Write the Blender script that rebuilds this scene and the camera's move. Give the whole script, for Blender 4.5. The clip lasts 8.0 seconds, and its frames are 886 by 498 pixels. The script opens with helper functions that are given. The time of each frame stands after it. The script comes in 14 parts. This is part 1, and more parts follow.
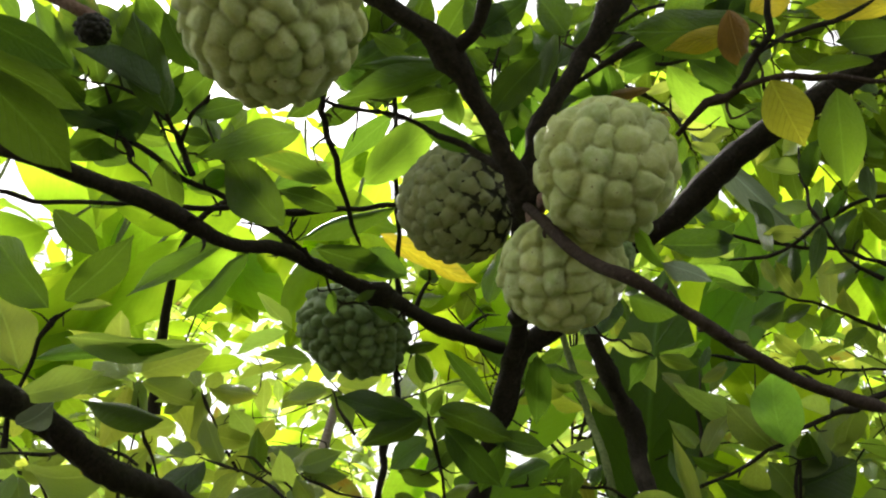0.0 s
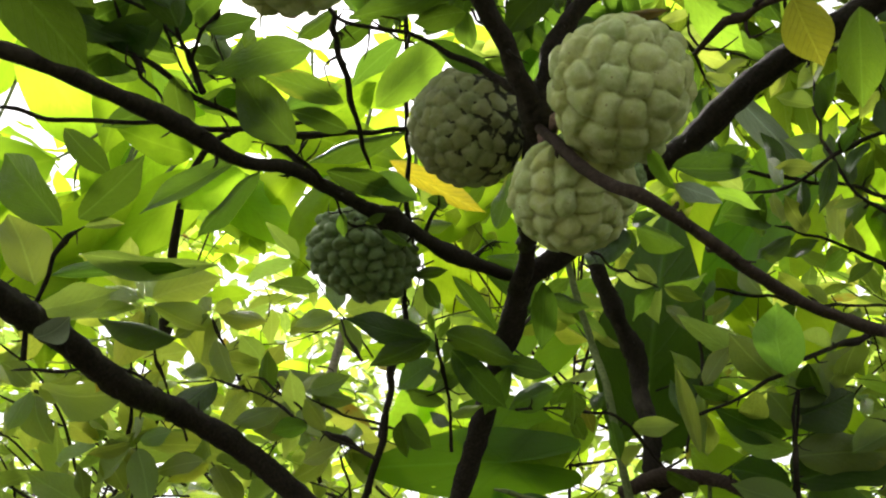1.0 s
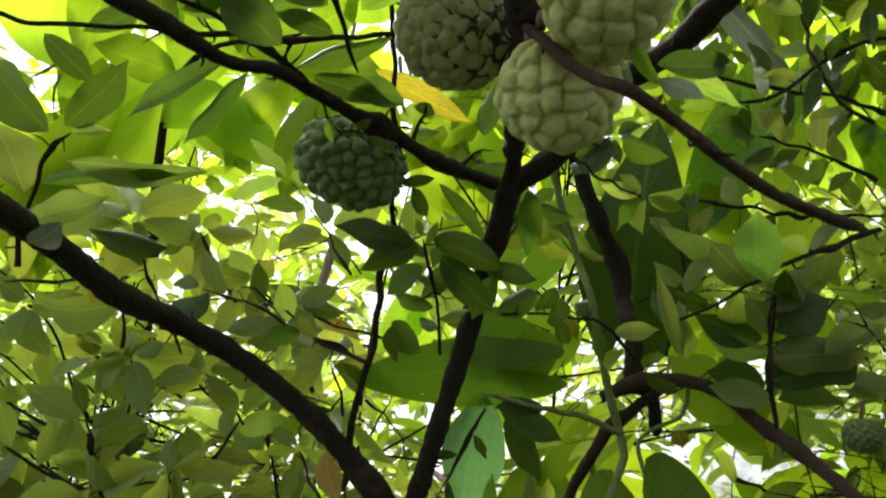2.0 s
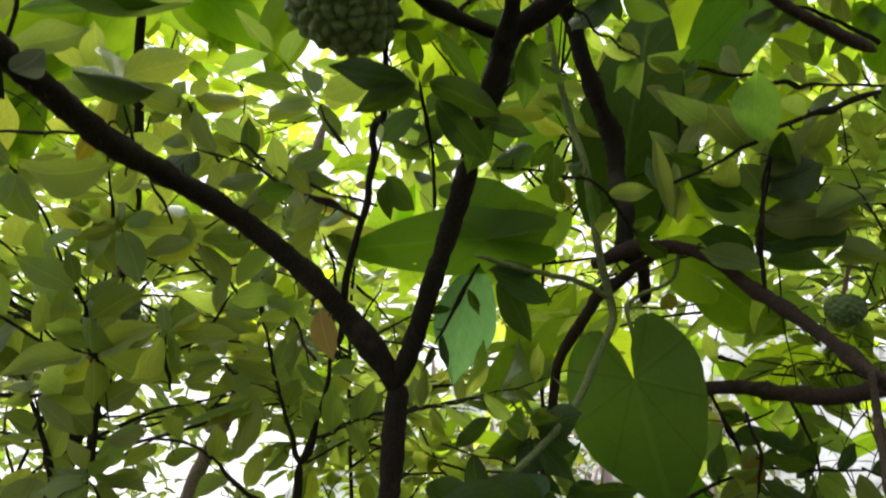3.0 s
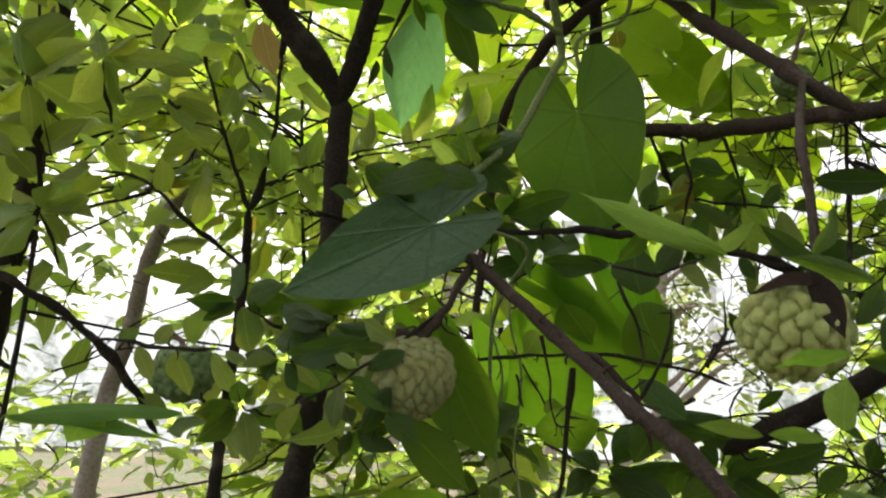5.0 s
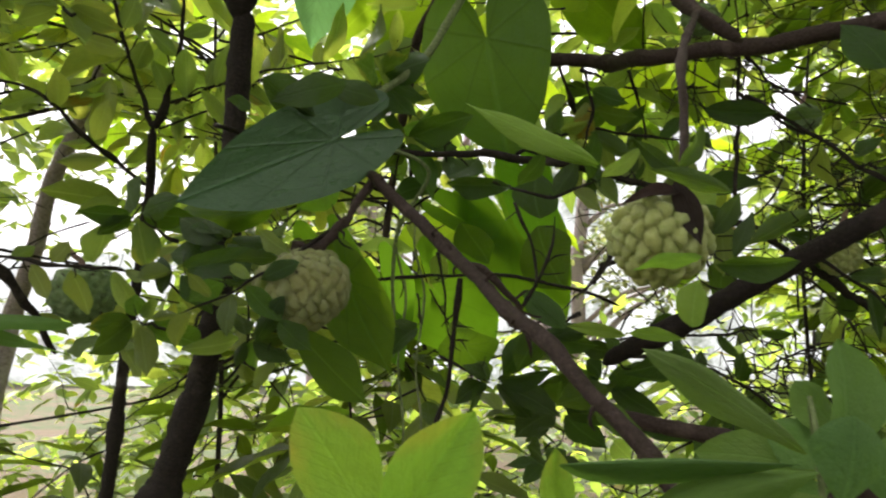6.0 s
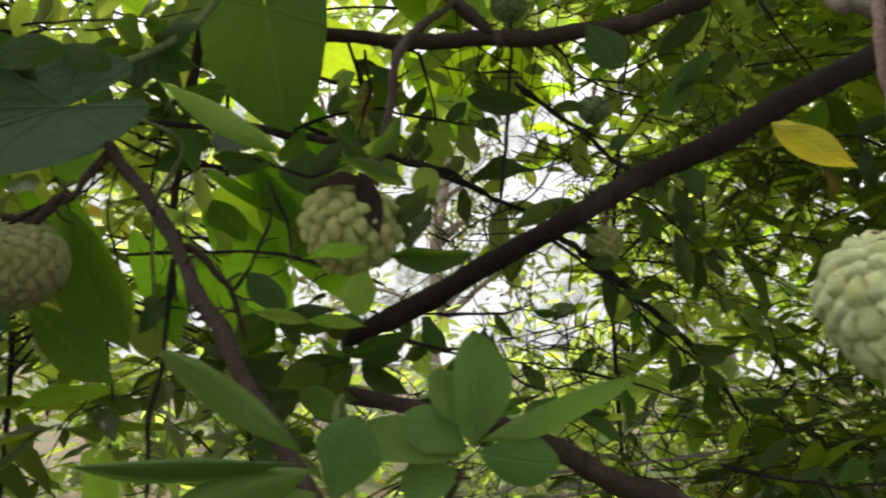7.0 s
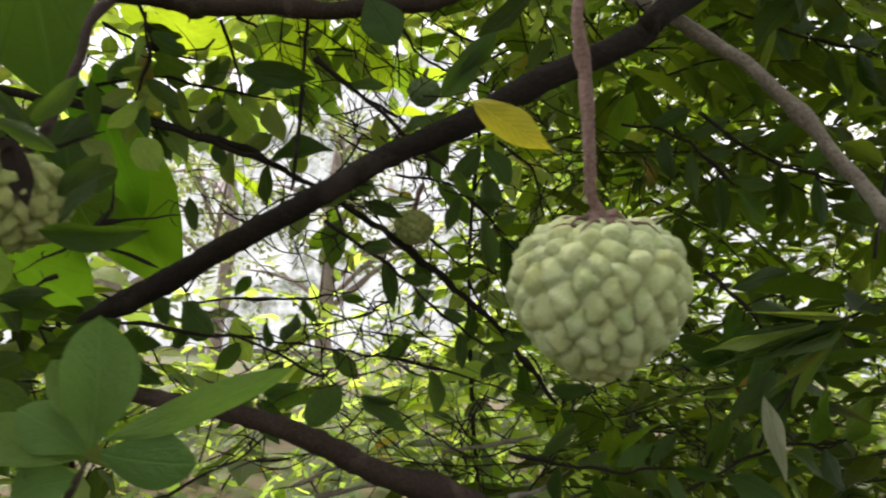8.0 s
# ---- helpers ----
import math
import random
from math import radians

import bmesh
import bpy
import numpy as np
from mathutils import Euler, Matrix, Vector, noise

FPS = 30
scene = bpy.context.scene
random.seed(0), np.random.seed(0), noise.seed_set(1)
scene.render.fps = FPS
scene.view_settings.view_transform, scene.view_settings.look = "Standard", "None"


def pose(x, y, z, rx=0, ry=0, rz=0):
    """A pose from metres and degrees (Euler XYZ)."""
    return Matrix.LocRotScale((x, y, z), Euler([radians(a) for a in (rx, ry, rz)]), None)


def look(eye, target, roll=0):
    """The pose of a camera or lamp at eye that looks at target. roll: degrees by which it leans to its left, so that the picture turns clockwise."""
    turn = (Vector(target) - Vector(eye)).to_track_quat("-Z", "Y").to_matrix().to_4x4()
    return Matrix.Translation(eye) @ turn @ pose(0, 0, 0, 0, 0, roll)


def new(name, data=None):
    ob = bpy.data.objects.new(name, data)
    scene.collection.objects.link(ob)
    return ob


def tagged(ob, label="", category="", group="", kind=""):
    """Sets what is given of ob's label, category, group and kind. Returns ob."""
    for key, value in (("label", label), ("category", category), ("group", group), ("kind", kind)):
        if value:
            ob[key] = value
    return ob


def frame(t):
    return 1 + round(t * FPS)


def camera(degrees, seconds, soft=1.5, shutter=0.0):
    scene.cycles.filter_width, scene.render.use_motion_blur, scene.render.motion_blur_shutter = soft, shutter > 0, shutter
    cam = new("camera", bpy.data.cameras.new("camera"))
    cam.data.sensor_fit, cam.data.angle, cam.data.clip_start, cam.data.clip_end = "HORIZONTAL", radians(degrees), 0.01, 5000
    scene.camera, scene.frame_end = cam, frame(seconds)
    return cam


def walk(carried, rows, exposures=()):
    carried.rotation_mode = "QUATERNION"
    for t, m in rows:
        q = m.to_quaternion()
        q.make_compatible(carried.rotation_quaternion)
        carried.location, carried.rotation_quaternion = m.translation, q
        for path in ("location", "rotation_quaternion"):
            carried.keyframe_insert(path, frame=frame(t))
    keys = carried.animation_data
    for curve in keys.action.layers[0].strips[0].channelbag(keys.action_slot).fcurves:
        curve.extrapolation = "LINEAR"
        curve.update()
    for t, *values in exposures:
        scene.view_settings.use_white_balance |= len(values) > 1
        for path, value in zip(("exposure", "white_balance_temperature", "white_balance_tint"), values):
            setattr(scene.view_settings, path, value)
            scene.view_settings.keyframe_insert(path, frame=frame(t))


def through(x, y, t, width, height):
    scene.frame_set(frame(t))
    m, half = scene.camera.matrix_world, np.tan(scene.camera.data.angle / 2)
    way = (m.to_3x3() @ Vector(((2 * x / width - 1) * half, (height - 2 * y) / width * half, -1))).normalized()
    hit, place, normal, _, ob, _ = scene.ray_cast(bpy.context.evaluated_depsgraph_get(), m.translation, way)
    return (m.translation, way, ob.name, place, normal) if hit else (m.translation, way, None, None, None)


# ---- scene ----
cam = camera(61.8, 8.0, soft=2.1, shutter=0.3)
EXPOSURE, SKY, SUN, CLOUD, HAZE_GLOW = 1.05, 0.10, 4.6, 9.0, 0.85
PATH = [
    (0, (0.032, 0.046, 1.573), (-0.04, 1.498, 2.946), 2.2),
    (0.5, (0.028, 0.047, 1.568), (-0.051, 1.553, 2.883), 2.8),
    (1, (0.029, 0.051, 1.563), (-0.055, 1.612, 2.811), 3.2),
    (1.2, (0.028, 0.051, 1.56), (-0.048, 1.629, 2.786), 3.0),
    (2.5, (0.029, 0.058, 1.529), (0.001, 1.804, 2.505), 1.4),
    (3, (0.023, 0.083, 1.504), (0.018, 1.884, 2.374), 1.4),
    (3.5, (0.025, 0.104, 1.476), (0.037, 1.958, 2.226), 1.1),
    (4, (0.025, 0.112, 1.446), (0.057, 2.006, 2.087), 1.4),
    (4.5, (0.031, 0.118, 1.416), (0.102, 2.045, 1.947), 1.6),
    (4.7, (0.036, 0.118, 1.406), (0.124, 2.052, 1.904), 1.6),
    (6, (0.067, 0.109, 1.373), (0.389, 2.061, 1.665), 1.7),
    (6.5, (0.099, 0.095, 1.376), (0.593, 2.016, 1.631), 1.7),
    (7, (0.167, 0.081, 1.386), (0.841, 1.951, 1.609), 2.0),
    (7.5, (0.231, 0.071, 1.382), (1.048, 1.882, 1.617), 0.8),
    (8, (0.289, 0.063, 1.391), (1.21, 1.828, 1.586), 2.3),
]
walk(cam, [(t, look(eye, target, roll)) for t, eye, target, roll in PATH],
     exposures=[(0.0, EXPOSURE + 0.22, 6500, 10), (1.2, EXPOSURE + 0.25, 6500, 10), (2.4, EXPOSURE, 6500, 12), (3.0, EXPOSURE - 0.05, 6500, 13), (3.7, EXPOSURE, 6500, 13), (4.5, EXPOSURE + 0.35, 6500, 14),
                (6.0, EXPOSURE + 0.42, 6500, 15), (6.5, EXPOSURE + 0.45, 6500, 16), (7.0, EXPOSURE + 0.15, 6500, 16), (7.5, EXPOSURE - 0.06, 6500, 18), (8.0, EXPOSURE + 0.18, 6500, 17)])

# ---- light: a bright overcast sky above the canopy ----
world = bpy.data.worlds.new("overcast")
scene.world = world
world.use_nodes = True
wn, wl = world.node_tree.nodes, world.node_tree.links
wn.clear()
sky = wn.new("ShaderNodeTexSky")
sky.sky_type = "NISHITA"
sky.sun_disc = False
sky.sun_elevation, sky.sun_rotation = radians(54), radians(-32)
sky.air_density, sky.dust_density, sky.ozone_density = 1.0, 3.0, 0.5
pale = wn.new("ShaderNodeHueSaturation")
pale.inputs["Saturation"].default_value = 0.18
back = wn.new("ShaderNodeBackground")
back.inputs["Strength"].default_value = SKY
wout = wn.new("ShaderNodeOutputWorld")
wl.new(sky.outputs[0], pale.inputs["Color"])
cloud = wn.new("ShaderNodeMix")
cloud.data_type = "RGBA"
cloud.inputs[0].default_value = 0.6
cloud.inputs[7].default_value = (CLOUD, CLOUD * 0.985, CLOUD * 0.985, 1)
wl.new(pale.outputs[0], cloud.inputs[6])
wl.new(cloud.outputs[2], back.inputs["Color"])
wl.new(back.outputs[0], wout.inputs["Surface"])

sun_data = bpy.data.lights.new("sun", "SUN")
sun_data.energy, sun_data.angle, sun_data.color = SUN, radians(12), (1.0, 0.96, 0.88)
sun = new("sun", sun_data)
sun.matrix_world = look((0, 0, 30), (5, -8, 30 - 13))


# ---- materials ----
def nodes_of(name):
    m = bpy.data.materials.new(name)
    m.use_nodes = True
    n, l = m.node_tree.nodes, m.node_tree.links
    n.clear()
    out = n.new("ShaderNodeOutputMaterial")
    return m, n, l, out


def noise_node(n, l, scale, detail=4, vec=None, rough=0.55):
    t = n.new("ShaderNodeTexNoise")
    t.inputs["Scale"].default_value, t.inputs["Detail"].default_value = scale, detail
    t.inputs["Roughness"].default_value = rough
    if vec is not None:
        l.new(vec, t.inputs["Vector"])
    return t


def ramp(n, l, fac, stops):
    r = n.new("ShaderNodeValToRGB")
    els = r.color_ramp.elements
    while len(els) < len(stops):
        els.new(0.5)
    for e, (p, c) in zip(els, stops):
        e.position, e.color = p, (*c, 1)
    l.new(fac, r.inputs["Fac"])
    return r


def maths(n, l, op, a, b=None, c=None, clamp=False):
    m = n.new("ShaderNodeMath")
    m.operation, m.use_clamp = op, clamp
    for i, v in enumerate((a, b, c)):
        if v is None:
            continue
        if isinstance(v, (int, float)):
            m.inputs[i].default_value = v
        else:
            l.new(v, m.inputs[i])
    return m.outputs[0]


def mixed(n, l, fac, a, b, mode="MIX"):
    m = n.new("ShaderNodeMix")
    m.data_type, m.blend_type = "RGBA", mode
    for i, v in ((0, fac), (6, a), (7, b)):
        if isinstance(v, (int, float)):
            m.inputs[i].default_value = v
        elif isinstance(v, tuple):
            m.inputs[i].default_value = (*v, 1)
        else:
            l.new(v, m.inputs[i])
    return m.outputs[2]


def leaf_material(name, upper, dry, through, share=0.5, single=True, rough=0.40, vein=1.0, veins=9.0, spots=0.35, aged=0.985, palmate=False, holes=0.0, gold=0.05, gloss=0.42):
    """A leaf: waxy blade that lets light through, with midrib and side veins, cell mottling, blotches, dry patches and bite holes."""
    m, n, l, out = nodes_of(name)
    uv = n.new("ShaderNodeUVMap")
    sep = n.new("ShaderNodeSeparateXYZ")
    l.new(uv.outputs[0], sep.inputs[0])
    u, v = sep.outputs[0], sep.outputs[1]
    off = maths(n, l, "SUBTRACT", u, 0.5)
    side = maths(n, l, "ABSOLUTE", off)
    info = n.new("ShaderNodeObjectInfo") if single else n.new("ShaderNodeNewGeometry")
    rnd = info.outputs["Random" if single else "Random Per Island"]
    geo = n.new("ShaderNodeTexCoord")
    # each leaf reads its own piece of the noise
    if single:
        comb = n.new("ShaderNodeCombineXYZ")
        l.new(maths(n, l, "MULTIPLY", rnd, 37.0), comb.inputs[0])
        l.new(maths(n, l, "MULTIPLY", rnd, 91.0), comb.inputs[1])
        shift = n.new("ShaderNodeVectorMath")
        shift.operation = "ADD"
        l.new(uv.outputs[0], shift.inputs[0])
        l.new(comb.outputs[0], shift.inputs[1])
        where, s1, s2, s3 = shift.outputs[0], 2.4, 9.0, 42.0
    else:
        where, s1, s2, s3 = geo.outputs["Object"], 16.0, 60.0, 300.0
    big, mid, fine = noise_node(n, l, s1, 3, where), noise_node(n, l, s2, 4, where), noise_node(n, l, s3, 4, where, 0.65)
    # midrib and side veins, slightly wavering
    waver = maths(n, l, "MULTIPLY", maths(n, l, "SUBTRACT", mid.outputs["Fac"], 0.5), 0.5)
    rib = maths(n, l, "SUBTRACT", 1.0, maths(n, l, "MULTIPLY", side, 32.0), clamp=True)
    if palmate:
        down = maths(n, l, "SUBTRACT", v, 0.3)
        ang = maths(n, l, "ARCTAN2", side, down)
        wave = maths(n, l, "FRACT", maths(n, l, "ADD", maths(n, l, "ADD", maths(n, l, "DIVIDE", ang, 0.62), 0.5), maths(n, l, "MULTIPLY", waver, 0.25)))
        far = maths(n, l, "SQRT", maths(n, l, "ADD", maths(n, l, "MULTIPLY", down, down), maths(n, l, "MULTIPLY", off, off)))
        line = maths(n, l, "SUBTRACT", 1.0, maths(n, l, "MULTIPLY", maths(n, l, "MULTIPLY", maths(n, l, "ABSOLUTE", maths(n, l, "SUBTRACT", wave, 0.5)), far), 42.0), clamp=True)
        net = maths(n, l, "FRACT", maths(n, l, "ADD", maths(n, l, "MULTIPLY", far, 11.0), waver))
        cross = maths(n, l, "SUBTRACT", 1.0, maths(n, l, "MULTIPLY", maths(n, l, "ABSOLUTE", maths(n, l, "SUBTRACT", net, 0.5)), 9.0), clamp=True)
        fade = maths(n, l, "MAXIMUM", maths(n, l, "MULTIPLY", line, 0.9), maths(n, l, "MULTIPLY", cross, 0.28))
    else:
        wave = maths(n, l, "FRACT", maths(n, l, "ADD", maths(n, l, "SUBTRACT", maths(n, l, "MULTIPLY", v, veins), maths(n, l, "MULTIPLY", side, veins * 0.75)), waver))
        line = maths(n, l, "SUBTRACT", 1.0, maths(n, l, "MULTIPLY", maths(n, l, "ABSOLUTE", maths(n, l, "SUBTRACT", wave, 0.5)), 9.0), clamp=True)
        fade = maths(n, l, "MULTIPLY", line, maths(n, l, "SUBTRACT", 0.9, maths(n, l, "MULTIPLY", side, 1.3)))
    veinf = maths(n, l, "MULTIPLY", maths(n, l, "MULTIPLY", fade, 0.75), vein)
    ribf = maths(n, l, "MULTIPLY", rib, vein)
    light = tuple(min(1, c * f) for c, f in zip(upper, (1.9, 1.55, 1.4)))
    r2 = maths(n, l, "FRACT", maths(n, l, "MULTIPLY", rnd, 17.31))
    r3 = maths(n, l, "FRACT", maths(n, l, "MULTIPLY", rnd, 53.7))
    tone = mixed(n, l, rnd, tuple(c * 0.75 for c in upper), light)
    golden = maths(n, l, "MULTIPLY", maths(n, l, "GREATER_THAN", r3, 1 - gold), maths(n, l, "MULTIPLY", maths(n, l, "ADD", maths(n, l, "ADD", v, maths(n, l, "MULTIPLY", side, 0.9)), maths(n, l, "SUBTRACT", big.outputs["Fac"], 1.38)), 1.8, clamp=True))
    tone = mixed(n, l, golden, tone, (0.34, 0.30, 0.05))
    blot = ramp(n, l, mid.outputs["Fac"], [(0.35, (0, 0, 0)), (0.68, (1, 1, 1))]).outputs[0]
    cells = ramp(n, l, fine.outputs["Fac"], [(0.35, (0, 0, 0)), (0.65, (1, 1, 1))]).outputs[0]
    tone = mixed(n, l, maths(n, l, "MULTIPLY", blot, 0.35), tone, tuple(c * 0.55 for c in upper))
    tone = mixed(n, l, maths(n, l, "MULTIPLY", cells, 0.25), tone, light)
    patch = ramp(n, l, fine.outputs["Fac"], [(0.67, (0, 0, 0)), (0.74, (1, 1, 1))])
    old = maths(n, l, "MULTIPLY", patch.outputs[0], spots)
    turning = maths(n, l, "GREATER_THAN", rnd, aged)
    old = maths(n, l, "MAXIMUM", old, maths(n, l, "MULTIPLY", turning, ramp(n, l, big.outputs["Fac"], [(0.4, (0, 0, 0)), (0.62, (1, 1, 1))]).outputs[0]))
    tone = mixed(n, l, old, tone, dry)
    tone = mixed(n, l, veinf, tone, tuple(c * 0.45 for c in upper))
    tone = mixed(n, l, maths(n, l, "MULTIPLY", ribf, 0.38), tone, tuple(min(1, c * 2.6 + 0.03) for c in upper))
    thin = maths(n, l, "POWER", r2, 1.5)
    lit = mixed(n, l, thin, tuple(c * 0.22 for c in through), (min(1, through[0] * 1.22), min(1, through[1] * 1.12), min(1, through[2] * 1.2 + 0.01)))
    r4 = maths(n, l, "FRACT", maths(n, l, "MULTIPLY", rnd, 91.7))
    lit = mixed(n, l, 1.0, lit, mixed(n, l, r4, (0.78, 0.96, 1.0), (1.10, 1.02, 0.85)), "MULTIPLY")
    tone = mixed(n, l, 1.0, tone, mixed(n, l, r4, (0.82, 1.0, 1.0), (1.08, 1.0, 0.85)), "MULTIPLY")
    lit = mixed(n, l, golden, lit, (0.82, 0.66, 0.06))
    lit = mixed(n, l, maths(n, l, "MULTIPLY", blot, 0.32), lit, tuple(c * 0.55 for c in through))
    lit = mixed(n, l, maths(n, l, "MULTIPLY", cells, 0.22), lit, tuple(c * 0.55 for c in through))
    lit = mixed(n, l, veinf, lit, tuple(c * 0.40 for c in through))
    lit = mixed(n, l, maths(n, l, "MULTIPLY", ribf, 0.28), lit, tuple(min(1, c * 1.2 + 0.05) for c in through))
    lit = mixed(n, l, old, lit, tuple(c * 0.6 for c in dry))
    bump = n.new("ShaderNodeBump")
    bump.inputs["Strength"].default_value, bump.inputs["Distance"].default_value = 0.8, 0.0025
    l.new(maths(n, l, "ADD", maths(n, l, "MULTIPLY", maths(n, l, "ADD", veinf, ribf), -0.9), maths(n, l, "ADD", maths(n, l, "MULTIPLY", fine.outputs["Fac"], 0.35), mid.outputs["Fac"])), bump.inputs["Height"])
    p = n.new("ShaderNodeBsdfPrincipled")
    l.new(tone, p.inputs["Base Color"])
    l.new(maths(n, l, "ADD", maths(n, l, "MULTIPLY", mid.outputs["Fac"], 0.3), rough - 0.14), p.inputs["Roughness"])
    p.inputs["Specular IOR Level"].default_value = gloss
    l.new(bump.outputs[0], p.inputs["Normal"])
    tr = n.new("ShaderNodeBsdfTranslucent")
    l.new(lit, tr.inputs["Color"])
    mx = n.new("ShaderNodeMixShader")
    mx.inputs[0].default_value = share
    l.new(p.outputs[0], mx.inputs[1])
    l.new(tr.outputs[0], mx.inputs[2])
    last = mx.outputs[0]
    if holes:
        bite = n.new("ShaderNodeTexVoronoi")
        bite.inputs["Scale"].default_value = 5.0
        l.new(where, bite.inputs["Vector"])
        few = maths(n, l, "GREATER_THAN", big.outputs["Fac"], 0.55)
        edge = maths(n, l, "ADD", bite.outputs["Distance"], maths(n, l, "MULTIPLY", fine.outputs["Fac"], 0.08))
        hole = maths(n, l, "MULTIPLY", maths(n, l, "LESS_THAN", edge, holes), few)
        clear_part = n.new("ShaderNodeBsdfTransparent")
        pierced = n.new("ShaderNodeMixShader")
        l.new(hole, pierced.inputs[0])
        l.new(last, pierced.inputs[1])
        l.new(clear_part.outputs[0], pierced.inputs[2])
        last = pierced.outputs[0]
    l.new(last, out.inputs["Surface"])
    return m


def bark_material(name, dark, light, grey, scale=90.0):
    m, n, l, out = nodes_of(name)
    tc = n.new("ShaderNodeTexCoord")
    mp = n.new("ShaderNodeMapping")
    l.new(tc.outputs["Object"], mp.inputs[0])
    a = noise_node(n, l, scale * 0.25, 5, mp.outputs[0])
    b = noise_node(n, l, scale * 4, 6, mp.outputs[0], 0.7)
    vor = n.new("ShaderNodeTexVoronoi")
    vor.inputs["Scale"].default_value = scale * 2.4
    l.new(mp.outputs[0], vor.inputs["Vector"])
    c = mixed(n, l, ramp(n, l, b.outputs["Fac"], [(0.35, (0, 0, 0)), (0.7, (1, 1, 1))]).outputs[0], dark, light)
    c = mixed(n, l, ramp(n, l, a.outputs["Fac"], [(0.58, (0, 0, 0)), (0.72, (0.8, 0.8, 0.8))]).outputs[0], c, grey)
    lent = ramp(n, l, vor.outputs["Distance"], [(0.10, (0.7, 0.7, 0.7)), (0.2, (0, 0, 0))])
    c = mixed(n, l, maths(n, l, "MULTIPLY", lent.outputs[0], 0.5), c, grey)
    bump = n.new("ShaderNodeBump")
    bump.inputs["Strength"].default_value, bump.inputs["Distance"].default_value = 0.9, 0.0025
    l.new(maths(n, l, "ADD", b.outputs["Fac"], maths(n, l, "MULTIPLY", lent.outputs[0], 0.4)), bump.inputs["Height"])
    p = n.new("ShaderNodeBsdfPrincipled")
    l.new(c, p.inputs["Base Color"])
    p.inputs["Roughness"].default_value = 0.85
    p.inputs["Specular IOR Level"].default_value = 0.25
    l.new(bump.outputs[0], p.inputs["Normal"])
    l.new(p.outputs[0], out.inputs["Surface"])
    return m


def fruit_material(name, rind, groove, bloom, spot, spotting=0.0):
    """Knobbly rind: the vertex layer 'rise' tells the domes from the grooves; dusty bloom, brown freckles and sooty spots."""
    m, n, l, out = nodes_of(name)
    at = n.new("ShaderNodeAttribute")
    at.attribute_name = "rise"
    rise = at.outputs["Fac"]
    tc = n.new("ShaderNodeTexCoord")
    where = tc.outputs["Object"]
    a, b, d = noise_node(n, l, 45, 4, where), noise_node(n, l, 1100, 5, where, 0.75), noise_node(n, l, 170, 4, where, 0.6)
    own = n.new("ShaderNodeAttribute")
    own.attribute_name = "carpel"
    skin = mixed(n, l, own.outputs["Fac"], tuple(x * f for x, f in zip(rind, (0.86, 0.90, 0.84))), tuple(x * f for x, f in zip(rind, (1.12, 1.06, 0.98))))
    c = mixed(n, l, ramp(n, l, rise, [(0.12, (0, 0, 0)), (0.62, (1, 1, 1))]).outputs[0], groove, skin)
    c = mixed(n, l, maths(n, l, "MULTIPLY", ramp(n, l, d.outputs["Fac"], [(0.38, (0, 0, 0)), (0.66, (1, 1, 1))]).outputs[0], 0.75), c, bloom)
    c = mixed(n, l, maths(n, l, "MULTIPLY", ramp(n, l, a.outputs["Fac"], [(0.42, (0, 0, 0)), (0.68, (1, 1, 1))]).outputs[0], 0.55), c, (rind[0] * 1.02, rind[1] * 0.88, rind[2] * 0.62))
    c = mixed(n, l, maths(n, l, "MULTIPLY", ramp(n, l, b.outputs["Fac"], [(0.42, (0, 0, 0)), (0.62, (1, 1, 1))]).outputs[0], 0.24), c, tuple(x * 0.5 for x in rind))
    dots = n.new("ShaderNodeTexVoronoi")
    dots.inputs["Scale"].default_value = 230
    l.new(where, dots.inputs["Vector"])
    freck = maths(n, l, "MULTIPLY", maths(n, l, "LESS_THAN", dots.outputs["Distance"], 0.13), maths(n, l, "GREATER_THAN", d.outputs["Fac"], 0.54))
    c = mixed(n, l, maths(n, l, "MULTIPLY", freck, 0.7), c, (0.16, 0.11, 0.05))
    # sooty blotches lie in the grooves, thickest towards the stalk
    if spotting:
        sep = n.new("ShaderNodeSeparateXYZ")
        l.new(where, sep.inputs[0])
        low = maths(n, l, "MULTIPLY", maths(n, l, "SUBTRACT", 1.0, rise), 0.42)
        rot = maths(n, l, "ADD", maths(n, l, "ADD", noise_node(n, l, 150, 4, where).outputs["Fac"], low), maths(n, l, "MULTIPLY", sep.outputs[2], 7.0))
        s = ramp(n, l, rot, [(1.0 - 0.45 * spotting, (0, 0, 0)), (1.06 - 0.45 * spotting, (1, 1, 1))])
        c = mixed(n, l, maths(n, l, "MULTIPLY", s.outputs[0], 0.93), c, spot)
    bump = n.new("ShaderNodeBump")
    bump.inputs["Strength"].default_value, bump.inputs["Distance"].default_value = 0.7, 0.002
    l.new(maths(n, l, "ADD", maths(n, l, "MULTIPLY", b.outputs["Fac"], 0.35), d.outputs["Fac"]), bump.inputs["Height"])
    p = n.new("ShaderNodeBsdfPrincipled")
    l.new(c, p.inputs["Base Color"])
    p.inputs["Roughness"].default_value = 0.7
    p.inputs["Specular IOR Level"].default_value = 0.35
    p.inputs["Subsurface Weight"].default_value = 0.1
    p.inputs["Subsurface Radius"].default_value = (0.004, 0.006, 0.002)
    l.new(bump.outputs[0], p.inputs["Normal"])
    l.new(p.outputs[0], out.inputs["Surface"])
    return m


